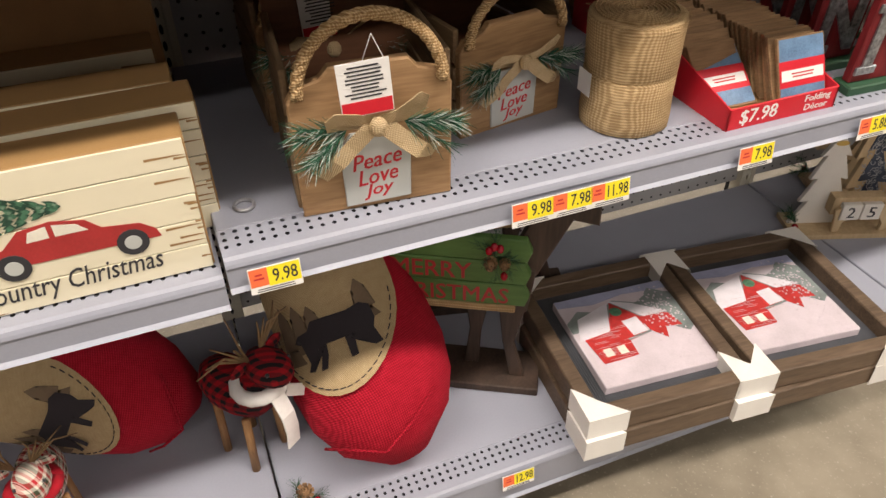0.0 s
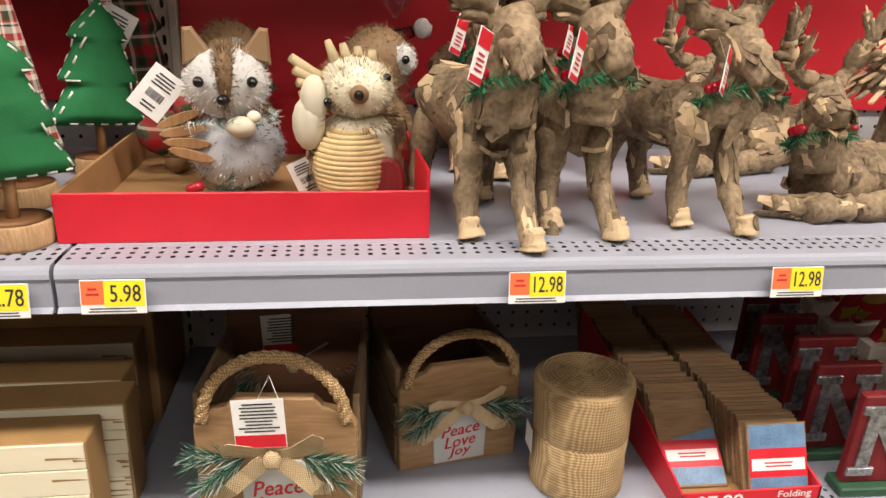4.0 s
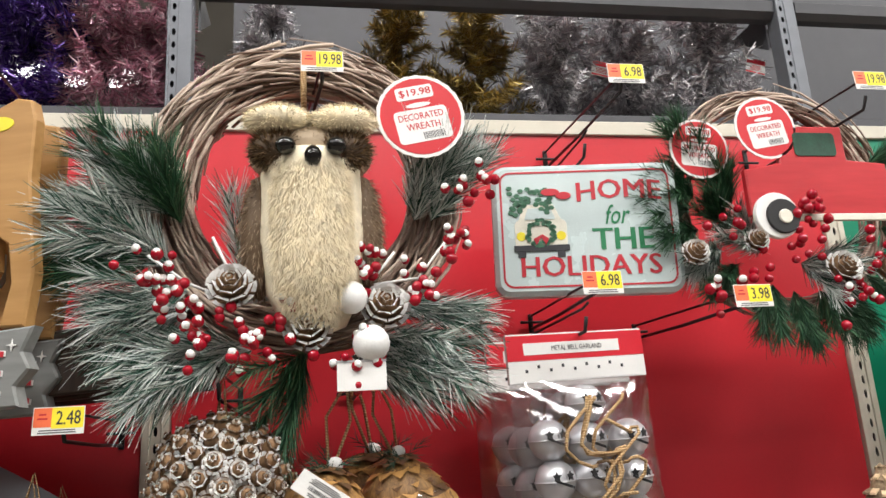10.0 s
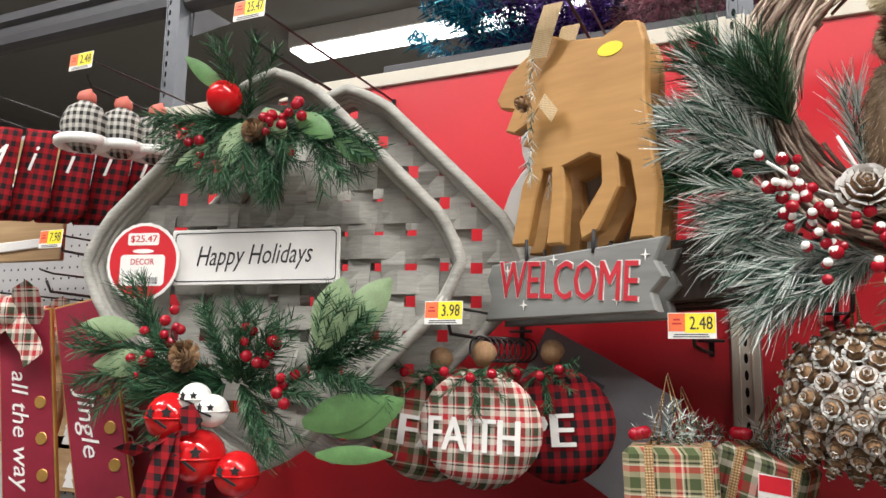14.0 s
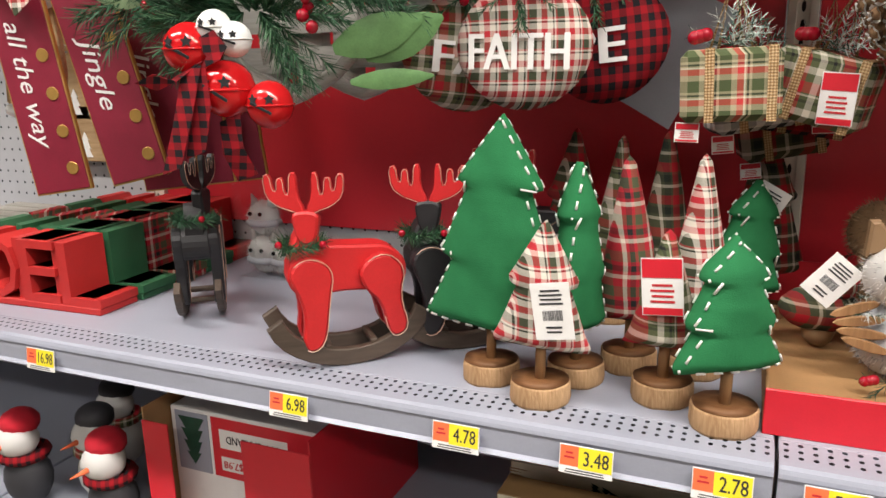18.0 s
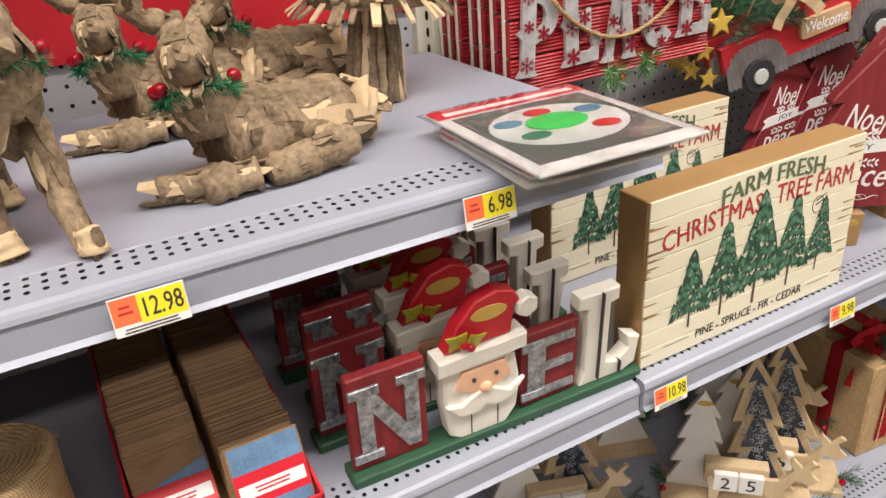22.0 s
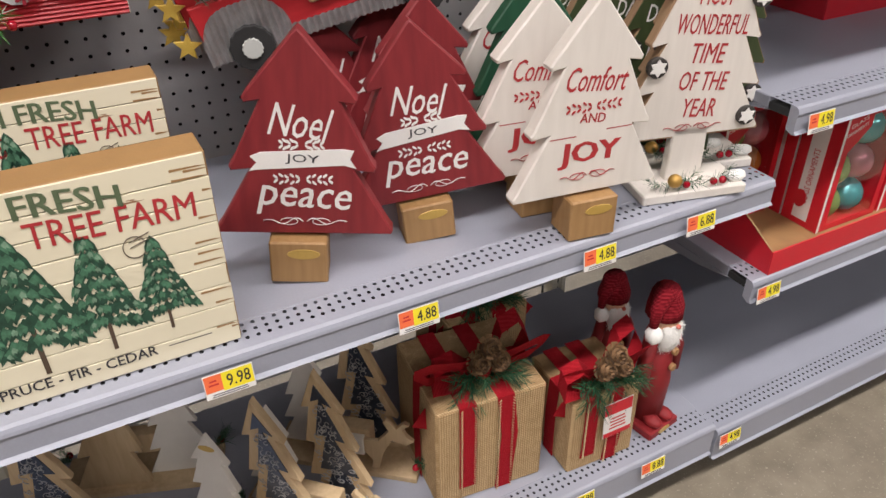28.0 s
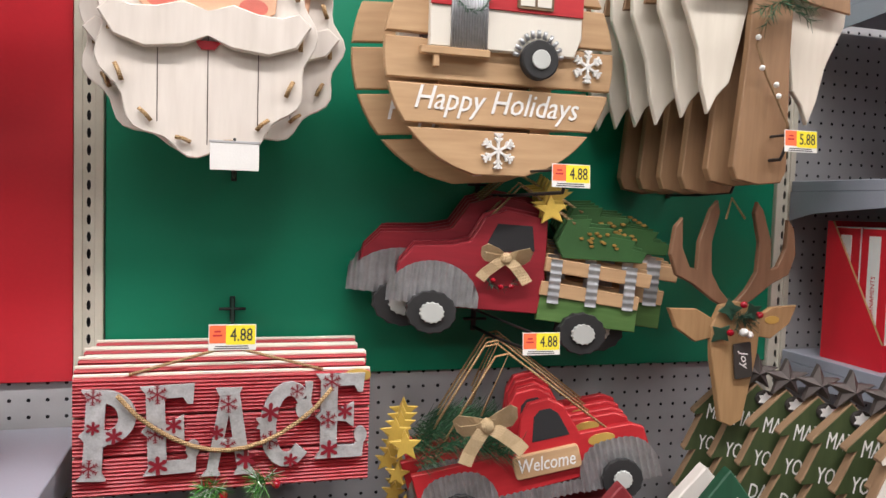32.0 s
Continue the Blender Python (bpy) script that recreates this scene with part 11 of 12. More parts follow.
def angel(m, front):
    t = thing("angel_sign", "slim wooden angel sign with cream wings and Joy script", "sign", m, "angel signs")
    part("body", Geo().prism([(-0.044, -0.215), (-0.036, -0.232), (0.0, -0.237), (0.036, -0.232), (0.044, -0.215), (0.034, -0.05), (0.032, 0.10), (-0.032, 0.10), (-0.034, -0.05)], -0.004, 0.008, 0.0015), ANGEL_WOOD, t)
    for k in (-1, 1):
        wing = [(0.02, 0.07), (0.07, 0.11), (0.12, 0.10), (0.135, 0.05), (0.132, 0.0), (0.105, -0.06), (0.095, -0.11), (0.082, -0.145), (0.07, -0.12), (0.052, -0.10), (0.04, -0.04)]
        part("wing", Geo().prism([(k * x, z) for x, z in wing], 0.008, 0.016, 0.0015), ANGEL_WING, t)
    part("sleeve", Geo().prism([(-0.125, 0.012), (-0.12, 0.05), (-0.05, 0.062), (0.05, 0.062), (0.12, 0.05), (0.125, 0.012), (0.06, 0.018), (0.0, 0.03), (-0.06, 0.018)], -0.009, -0.004, 0.001), ANGEL_WOOD, t)
    part("head", Geo().prism(oval(0, 0.14, 0.036, 0.042, 20), -0.004, 0.008, 0.0015), SKIN, t)
    part("halo", Geo().tube([(0.03 * math.cos(a * 0.42), -0.008, 0.19 + 0.008 * math.sin(a * 0.42)) for a in range(16)], 0.002, 5), GOLD_PAINT, t)
    if front:
        words("script_lettering", "Joy", 0.085, 0.058, WHITE, t, 0.0, -0.0095, 0.05, -5, 0.3, 0.003, 0.012)
        r2 = random.Random(75)
        g = Geo()
        for d in ((-1, -0.5), (-0.7, -0.9), (1, -0.2), (1, 0.2), (0.8, -0.5)):
            needles(g, (0, -0.016, 0.012), (d[0], -0.3, d[1]), 0.05, 50, 0.016, 0.7, 0.0012, r2)
        part("pine_sprig", g, PINE_MIX, t)
        part("berry_twig", Geo().tube([(-0.012, -0.012, 0.0), (-0.03, -0.014, -0.05), (-0.01, -0.014, -0.09), (0.03, -0.014, -0.15), (0.035, -0.012, -0.17)], 0.002, 5), TWIG, t)
        for bx, bz in ((-0.03, -0.04), (-0.02, -0.08), (0.005, -0.1), (0.01, -0.115)):
            part("white_berry", Geo().ball((bx, -0.016, bz), 0.004, 8), SNOW, t)
    return t


angel(pose(2.17, 0.25, 1.662, 0, 2, 0) @ size(1.05), True)
ab = angel(pose(2.155, 0.29, 1.660, 0, 2, 0) @ size(1.05), False)
for i in range(1, 5):
    copy_thing(ab, pose(2.155 - 0.010 * i, 0.29 + 0.045 * i, 1.660, 0, 2, 0) @ size(1.05))
hook(2.160, 1.446, 0.214, "5.88", 0.038, 0.018, False, 0.012)

CORRUGATED = plain("corrugated_tin", (0.55, 0.55, 0.56), 0.36, 0.8, 0.2, (45, 45, 45), 200, 0.1)
STAR_GOLD = plain("star_gold", (0.72, 0.50, 0.10), 0.4, 0.2)


def ribbed(x0, x1, n, span, y, amp=0.0055):
    """A sheet of corrugated tin: upright ribs between the heights that span(x) gives."""
    g, vs = Geo(), []
    for i in range(6 * n + 1):
        x = x0 + (x1 - x0) * i / (6 * n)
        lo, hi = span(x)
        yy = y - amp * (0.5 + 0.5 * math.cos(2 * math.pi * i / 6)) ** 1.5
        vs += [(x, yy, lo), (x, yy, max(hi, lo + 0.0005))]
    return g.add(vs, [(2 * i, 2 * i + 2, 2 * i + 3, 2 * i + 1) for i in range(6 * n)], True)


TRUCK_WINE = wood("truck_wine_paint", (0.20, 0.008, 0.016), (0.32, 0.016, 0.028), "x", 0.5, 8, 0.1)
FELT_TREE = plain("felt_tree_green", (0.03, 0.10, 0.025), 0.8)


def farm_truck(m, dressed=True):
    """Faces -x: slatted bed with a felt tree."""
    t = thing("truck_sign", "red wooden farm truck sign with slatted bed and felt tree", "truck sign", m, "farm truck signs")
    cab = [(-0.145, -0.035), (-0.14, 0.01), (-0.125, 0.035), (-0.08, 0.042), (-0.06, 0.05), (-0.045, 0.085), (-0.02, 0.098), (0.03, 0.092), (0.035, 0.0), (0.03, -0.042), (-0.1, -0.045)]
    part("cab", Geo().prism(cab, 0, 0.010, 0.0015), TRUCK_WINE, t)
    part("window", Geo().prism([(-0.04, 0.05), (-0.03, 0.078), (0.012, 0.08), (0.018, 0.045), (-0.02, 0.04)], -0.0008, 0, 0.0003), HOLE, t)
    part("bed_rail", Geo().box(0.03, 0.165, -0.003, 0.007, 0.022, 0.042, 0.001, pose(0, 0, 0, 0, 4, 0)), CAMPER_WOOD, t)
    part("bed_rail", Geo().box(0.03, 0.155, -0.003, 0.007, -0.012, 0.008, 0.001, pose(0, 0, 0, 0, 4, 0)), CAMPER_WOOD, t)
    for x in (0.038, 0.085, 0.132):
        part("metal_strap", ribbed(0, 0.062, 6, lambda q: (-0.007, 0.007), -0.0035, 0.0012), GALV, t, "", pose(x + 0.008, 0, 0.038, 0, 90, 0))
    part("bed_side", Geo().prism([(0.03, -0.05), (0.155, -0.055), (0.155, -0.022), (0.03, -0.014)], 0, 0.010, 0.001), SIGN_GREEN, t)
    part("felt_tree", Geo().prism([(x * 1.0 + 0.055, z) for x, z in ((0.0, 0.095), (0.03, 0.1), (0.028, 0.088), (0.06, 0.09), (0.055, 0.078), (0.09, 0.076), (0.085, 0.064), (0.105, 0.06), (0.1, 0.045), (0.0, 0.04), (-0.01, 0.06))], 0.004, 0.009, 0.0008), FELT_TREE, t)
    r2 = random.Random(81)
    g = Geo()
    for i in range(14):
        g.prism(oval(0.07 + r2.uniform(0, 0.06), 0.058 + r2.uniform(0, 0.025), 0.003, 0.0022, 5), 0.002, 0.004, 0.0003)
    part("tinsel_fleck", g, GOLD_PAINT, t)
    part("gold_star", Geo().prism(star(0.03, 0.105, 0.022, 0.45, 5, 100), -0.008, -0.003, 0.001), STAR_GOLD, t)
    for wx, r0 in ((-0.098, 0.048), (0.085, 0.03)):
        if wx < 0:
            g = ribbed(wx - 0.054, wx + 0.054, 13, lambda x: (-0.042, -0.036 + 0.054 * math.sqrt(max(0.0, 1 - ((x + 0.098) / 0.055) ** 2))), -0.0012)
            part("metal_fender", g, CORRUGATED, t)
        w = part("wheel", Geo().prism(star(wx, -0.052 if wx < 0 else -0.062, 0.030, 0.94, 14), -0.013, -0.004, 0.001), TYRE, t)
        part("hub_cap", Geo().prism(star(wx, -0.052 if wx < 0 else -0.062, 0.015, 0.9, 14), -0.017, -0.013, 0.001), PLATE, w)
    if dressed:
        part("burlap_bow", bow(Geo(), -0.018, -0.006, 0.032, 0.03, 0.014), LINEN, t)
        g = Geo()
        for i in range(20):
            a = i * 0.33
            needles(g, (-0.02 + 0.018 * math.cos(a), -0.005, 0.008 + 0.016 * math.sin(a)), (-math.sin(a), -0.3, math.cos(a)), 0.01, 10, 0.008, 0.9, 0.001, r2)
        part("little_wreath", g, PINE_DARK, t)
        for bx, bz in ((-0.03, 0.0), (-0.008, -0.006), (-0.02, -0.008)):
            part("berry", Geo().ball((bx, -0.01, bz), 0.0035, 8), BERRY, t)
    part("jute_loop", Geo().tube([(-0.05, 0.004, 0.07), (0.0, 0.03, 0.135), (0.065, 0.004, 0.09)], 0.0018, 5), JUTE, t)
    return t


trk1 = farm_truck(pose(1.843, 0.385, 1.255, 0, 5, -7) @ size(1.3, 1.3, 1.1))
trk2 = farm_truck(pose(1.848, 0.408, 1.261, 0, 5, -7) @ size(1.3, 1.3, 1.1), False)
for i in range(1, 5):
    copy_thing(trk2, pose(1.846 + 0.004 * i, 0.408 + 0.022 * i, 1.261 + 0.004 * i, 0, 5, -7) @ size(1.3, 1.3, 1.1))
hook(1.845, 1.43, 0.36)


def pickup(m, dressed=True):
    """Faces +x: pickup with Welcome board."""
    t = thing("pickup_sign", "red wooden pickup sign with Welcome board and pine tree", "truck sign", m, "pickup signs")
    out = [(-0.175, -0.035), (-0.178, 0.012), (-0.02, 0.012), (-0.005, 0.06), (0.01, 0.078), (0.04, 0.08), (0.06, 0.065), (0.075, 0.02), (0.15, 0.018), (0.168, 0.008), (0.172, -0.04), (-0.1, -0.05)]
    part("body", Geo().prism(out, 0, 0.012, 0.0015), TRUCK_RED, t)
    part("window", Geo().prism([(0.004, 0.022), (0.014, 0.058), (0.024, 0.066), (0.04, 0.066), (0.05, 0.056), (0.06, 0.022)], -0.0008, 0, 0.0003), HOLE, t)
    nb = part("name_board", Geo().prism(rounded(-0.03, 0.068, -0.026, 0.008, 0.006), -0.008, 0, 0.0015), CAMPER_WOOD, t)
    words("white_lettering", "Welcome", 0.082, 0.02, WHITE, nb, 0.019, -0.0085, -0.008, -2, 0.25, 0.0006, 0.012)
    part("oval_sticker", Geo().prism(oval(0.104, 0.005, 0.02, 0.009), -0.0008, 0, 0.0002), GOLD_OVAL, t)
    for wx in (-0.118, 0.12):
        g = ribbed(wx - 0.058, wx + 0.058, 13, lambda x: (-0.066, -0.055 + 0.058 * (max(0.0, 1 - abs((x - wx) / 0.06) ** 3)) ** 0.5), -0.0012)
        part("metal_fender", g, CORRUGATED, t)
        w = part("wheel", Geo().prism(star(wx, -0.055, 0.030, 0.95, 14), -0.014, -0.006, 0.001), TYRE, t)
        part("hub_cap", Geo().prism(star(wx, -0.055, 0.014, 0.9, 14), -0.018, -0.014, 0.001), PLATE, w)
    g = ribbed(-0.06, 0.062, 13, lambda x: (-0.064, -0.044), -0.0008)
    part("metal_sill", g, CORRUGATED, t)
    r2 = random.Random(85)
    g = Geo()
    for i in range(16):
        needles(g, (-0.17 + 0.008 * i, -0.006, 0.03 + 0.02 * math.sin(i * 0.25)), (1, -0.1, -0.1), 0.03, 30, 0.022 + 0.0012 * i, 0.9, 0.0012, r2)
    part("pine_tree", g, PINE_MIX, t)
    if dressed:
        part("burlap_bow", bow(Geo(), -0.055, -0.03, 0.072, 0.045, 0.02), LINEN, t)
    part("gold_star", Geo().prism(star(-0.175, 0.06, 0.024, 0.45, 5, 80), -0.01, -0.005, 0.001), STAR_GOLD, t)
    for zz in (0.015, -0.035):
        part("gold_star", Geo().prism(star(-0.198, zz, 0.019, 0.45, 5, 70), 0.012, 0.017, 0.001), STAR_GOLD, t)
    part("jute_loop", Geo().tube([(-0.06, 0.004, 0.075), (0.0, 0.03, 0.15), (0.115, 0.004, 0.018)], 0.0018, 5).tube([(-0.12, 0.004, 0.05), (-0.02, 0.03, 0.15), (0.0, 0.03, 0.15)], 0.0018, 5), JUTE, t)
    return t


pk = pickup(pose(1.846, 0.302, 1.008, 0, -14, -14) @ size(1.0))
pk2 = pickup(pose(1.838, 0.335, 1.016, 0, -13, -12), False)
for i in range(1, 4):
    copy_thing(pk2, pose(1.842 + 0.010 * i, 0.335 + 0.034 * i, 1.014 + 0.001 * i, 0, -12, -10))
hook(1.8205, 1.1635, 0.27, "4.88", 0.030, 0.012)

FLAKE_RED = plain("flake_wine_red", (0.22, 0.008, 0.02), 0.5)
GALV_PALE = plain("pale_tin", (0.52, 0.52, 0.53), 0.45, 0.35, 0.3, (60, 60, 60))
PEACE_RED = plain("corrugated_red", (0.36, 0.012, 0.02), 0.45, 0, 0.15)


def ring_arc(g, cx, cz, rx, rz, ix, iz, a0, a1, y0, y1, m=None):
    """A curved stroke between two ellipses, from a0 to a1 degrees."""
    out = [(cx + rx * math.cos(radians(a0 + (a1 - a0) * k / 14)), cz + rz * math.sin(radians(a0 + (a1 - a0) * k / 14))) for k in range(15)]
    inn = [(cx + ix * math.cos(radians(a0 + (a1 - a0) * k / 14)), cz + iz * math.sin(radians(a0 + (a1 - a0) * k / 14))) for k in range(15)]
    for k in range(14):
        g.prism([out[k], out[k + 1], inn[k + 1], inn[k]], y0, y1, 0.0, m)


def slab_letter(ch, w, h):
    """P, E, A or C as a fat tin letter with serifs, 6 mm thick."""
    g, y0, y1 = Geo(), -0.006, 0.0
    k = Matrix.Diagonal((w, 1.0, h, 1.0)) @ pose(-0.5, 0, -0.5)
    stem = [(0.0, 0), (0.52, 0), (0.44, 0.08), (0.44, 0.92), (0.5, 1), (0.0, 1), (0.1, 0.92), (0.1, 0.56), (0.0, 0.5), (0.1, 0.44), (0.1, 0.08)]
    if ch in "PE":
        g.prism(stem, y0, y1, 0.0, k)
    if ch == "P":
        ring_arc(g, 0.42, 0.70, 0.58, 0.30, 0.26, 0.16, -118, 92, y0 - 0.0002, y1, k)
        g.prism(oval(0.42, 0.47, 0.14, 0.09), y0 - 0.0004, y1, 0.0, k)
    elif ch == "E":
        for arm in ([(0.40, 1), (1, 1), (0.96, 0.78), (0.86, 0.78), (0.78, 0.86), (0.40, 0.86)], [(0.40, 0), (0.97, 0), (1.0, 0.2), (0.9, 0.2), (0.78, 0.14), (0.40, 0.14)], [(0.40, 0.57), (0.62, 0.6), (0.78, 0.66), (0.78, 0.36), (0.62, 0.43), (0.40, 0.45)]):
            g.prism(arm, y0 - 0.0002, y1, 0.0, k)
        g.prism(oval(0.93, 0.26, 0.13, 0.1), y0 - 0.0004, y1, 0.0, k)
    elif ch == "A":
        g.prism([(0.0, 0), (0.36, 0), (0.31, 0.07), (0.60, 0.98), (0.36, 0.98), (0.1, 0.07)], y0, y1, 0.0, k)
        g.prism([(0.62, 0), (1.02, 0), (0.94, 0.07), (0.70, 0.98), (0.44, 0.98), (0.68, 0.07)], y0 - 0.0002, y1, 0.0, k)
        g.prism([(0.26, 0.28), (0.74, 0.28), (0.70, 0.42), (0.30, 0.42)], y0 - 0.0004, y1, 0.0, k)
        g.prism([(0.26, 1), (0.76, 1), (0.70, 0.92), (0.32, 0.92)], y0 - 0.0006, y1, 0.0, k)
    elif ch == "C":
        ring_arc(g, 0.56, 0.5, 0.56, 0.5, 0.24, 0.34, 48, 318, y0, y1, k)
        g.prism(oval(0.86, 0.68, 0.17, 0.12), y0 - 0.0002, y1, 0.0, k)
        g.prism([(0.0, 0.5), (-0.08, 0.56), (0.2, 0.6), (0.2, 0.42), (-0.06, 0.45)], y0 - 0.0004, y1, 0.0, k)
        g.prism([(0.84, 1.0), (1.0, 1.0), (0.98, 0.74), (0.9, 0.78)], y0 - 0.0004, y1, 0.0, k)
    return g


def flake(r, full=True):
    """A thin six-armed snowflake in the xz plane."""
    g = Geo()
    for i in range(6):
        m = pose(0, -0.00005 * i, 0, 0, 60 * i, 0)
        w = r * (0.07 if full else 0.13)
        g.add([(-w, 0, 0), (w, 0, 0), (w * (1 if full else 1.6), 0, r * 0.8), (0, 0, r), (-w * (1 if full else 1.6), 0, r * 0.8)], [(0, 1, 2, 3, 4)], False, m)
        if full:
            for k in (-1, 1):
                for q in (0.42, 0.68):
                    g.add([(0, -0.0002, r * q), (k * r * 0.26, -0.0002, r * (q + 0.2)), (k * r * 0.2, -0.0002, r * (q + 0.27)), (0, -0.0002, r * (q + 0.12))], [(0, 1, 2, 3)], False, m)
    return g


def peace_sign(m, dressed=True):
    t = thing("peace_sign", "red ribbed board with galvanised PEACE letters and jute garland", "sign", m, "PEACE signs")
    for k in range(3):
        z0 = -0.075 + 0.05 * k
        pr = []
        n = 10
        g = Geo()
        vs, fs = [], []
        for i in range(n * 2 + 1):
            z = z0 + 0.001 + 0.047 * i / (n * 2)
            vs += [(-0.182, 0.0 if i % 2 else 0.0022, z), (0.182, 0.0 if i % 2 else 0.0022, z)]
        for i in range(n * 2):
            fs.append((2 * i, 2 * i + 1, 2 * i + 3, 2 * i + 2))
        g.add(vs, fs)
        g.box(-0.182, 0.182, 0.0024, 0.012, z0 + 0.001, z0 + 0.048, 0.0005)
        part("ribbed_board", g, PEACE_RED, t)
    part("back_edge", Geo().box(-0.184, 0.184, 0.012, 0.018, -0.076, 0.076, 0.001), PALE_INK, t)
    if dressed:
        for i, ch in enumerate("PEACE"):
            x = -0.142 + 0.071 * i
            w = part("metal_letter", slab_letter(ch, 0.064, 0.112), GALV_PALE, t, "galvanised letter", pose(x, -0.001, 0.004 + (0.0, 0.004, -0.002, 0.004, 0.012)[i], 0, (3, -2, 0, 3, 0)[i], 0))
            for q, (sx, sz, sr) in enumerate({"P": ((-0.018, 0.048, 0.011), (-0.016, 0.01, 0.009), (-0.018, -0.04, 0.012), (0.008, 0.0, 0.011)), "E": ((-0.012, 0.046, 0.013), (0.006, 0.006, 0.011), (-0.016, -0.004, 0.012), (-0.014, -0.044, 0.013)), "A": ((0.0, 0.036, 0.012), (-0.014, 0.0, 0.010), (0.0, -0.018, 0.011), (0.022, -0.036, 0.014)), "C": ((0.012, 0.044, 0.010), (-0.02, 0.016, 0.013), (-0.018, -0.02, 0.013), (0.01, -0.047, 0.010))}[ch]):
                part("red_snowflake", flake(sr, q % 2 == 0), FLAKE_RED, w, "", pose(sx, -0.0072, sz))
        part("jute_swag", Geo().tube([(-0.13 + 0.26 * i / 12, -0.012, 0.055 - 0.075 * math.sin(math.pi * i / 12) ** 0.8) for i in range(13)], 0.003, 6), JUTE, t)
        r2 = random.Random(91)
        for px, pz in ((-0.02, -0.07), (0.045, -0.06)):
            g = Geo()
            for i in range(8):
                needles(g, (px, -0.012, pz), (r2.uniform(-1, 1), -0.6, r2.uniform(-0.8, 0.8)), 0.02, 30, 0.02, 0.7, 0.0012, r2)
            part("pine_sprig", g, frosted("sprig_bright", (0.05, 0.22, 0.03), (0.7, 0.8, 0.7), 0.2), t)
        for bx, bz in ((-0.005, -0.075), (0.06, -0.065)):
            part("berry", Geo().ball((bx, -0.02, bz), 0.006, 8), BERRY, t)
        part("oval_sticker", Geo().prism(oval(0.165, 0.068, 0.018, 0.009), -0.0012, -0.0002, 0.0002), GOLD_OVAL, t)
    if dressed:
        part("jute_loop", Geo().tube([(-0.12, 0.01, 0.075), (0.0, 0.03, 0.105), (0.12, 0.01, 0.075)], 0.0022, 5), JUTE, t)
    return t


peace = peace_sign(pose(1.421, 0.312, 1.066) @ size(1.02))
pb = peace_sign(pose(1.418, 0.337, 1.072) @ size(1.02), False)
for i in range(1, 6):
    copy_thing(pb, pose(1.418 + 0.003 * (i % 3), 0.337 + 0.030 * i, 1.072 + 0.004 * (i % 2)) @ size(1.02))
hook(1.4245, 1.1835, 0.251, "4.88", 0.030, 0.0)

DEER_TAN = wood("deer_tan", (0.30, 0.17, 0.075), (0.44, 0.27, 0.13), "z", 0.6, 8, 0.15)
ANTLER_BROWN = wood("antler_brown", (0.17, 0.085, 0.045), (0.26, 0.14, 0.08), "z", 0.6, 8, 0.15)


def deer_head(m):
    t = thing("deer_head_sign", "tan wooden deer head with brown antlers and Joy tag", "sign", m, "deer head signs")
    part("face", Geo().prism([(-0.045, 0.02), (-0.03, 0.055), (0.0, 0.062), (0.03, 0.055), (0.045, 0.02), (0.042, -0.03), (0.026, -0.11), (0.02, -0.142), (0.0, -0.152), (-0.02, -0.142), (-0.026, -0.11), (-0.042, -0.03)], -0.006, 0.004, 0.0015), DEER_TAN, t)
    for k in (-1, 1):
        part("ear", Geo().prism([(k * x, z) for x, z in ((0.035, 0.03), (0.07, 0.05), (0.118, 0.052), (0.105, 0.02), (0.07, -0.005), (0.042, 0.0))], -0.002, 0.006, 0.0015), DEER_TAN, t)
        ant = [(0.012, 0.05), (0.03, 0.062), (0.06, 0.09), (0.085, 0.105), (0.095, 0.14), (0.09, 0.185), (0.08, 0.2), (0.078, 0.15), (0.066, 0.118), (0.056, 0.115), (0.055, 0.16), (0.04, 0.215), (0.03, 0.23), (0.026, 0.21), (0.036, 0.16), (0.034, 0.11), (0.02, 0.08), (0.005, 0.06)]
        part("antler", Geo().prism([(k * x * 1.22, z) for x, z in ant], 0.004, 0.012, 0.0015), ANTLER_BROWN, t)
    r2 = random.Random(95)
    g = Geo()
    for i in range(9):
        needles(g, (0, -0.01, 0.035), (r2.uniform(-1, 1), -0.4, r2.uniform(-0.7, 0.8)), 0.025, 26, 0.014, 0.7, 0.001, r2)
    part("pine_sprig", g, PINE_DARK, t)
    for lx, lz, tn in ((-0.035, 0.01, 40), (0.02, 0.045, -30), (-0.02, 0.05, 80)):
        part("holly_leaf", Geo().prism(star(0, 0, 0.02, 0.5, 4), -0.002, 0.0, 0.0004, pose(lx, -0.014, lz, 15, tn, 0)), PINE_DARK, t)
    for bx, bz in ((-0.022, 0.012), (0.03, 0.04), (0.0, 0.058)):
        part("berry", Geo().ball((bx, -0.02, bz), 0.006, 8), BERRY, t)
    part("white_berry", Geo().ball((0.002, -0.022, 0.012), 0.007, 8, None, 0.4).ball((0.012, -0.022, 0.008), 0.006, 8, None, 0.4), SNOW, t)
    tag = part("chalk_tag", Geo().prism(rounded(-0.016, 0.016, -0.068, -0.008, 0.003), -0.014, -0.011, 0.0005), FLAKE_DARK, t, "dark chalkboard tag", pose(0.006, 0, 0, 0, -6, 0))
    words("chalk_lettering", "Joy", 0.034, 0.017, WHITE, tag, 0.0, -0.0142, -0.036, -85, 0.25, 0.0003, 0.005)
    part("jute_loop", Geo().tube([(-0.02, 0.006, 0.2), (0.0, 0.02, 0.235), (0.015, 0.006, 0.2)], 0.002, 5), JUTE, t)
    part("oval_sticker", Geo().prism(oval(0.07, 0.028, 0.014, 0.007), -0.0028, -0.002, 0.0002), GOLD_OVAL, t)
    return t


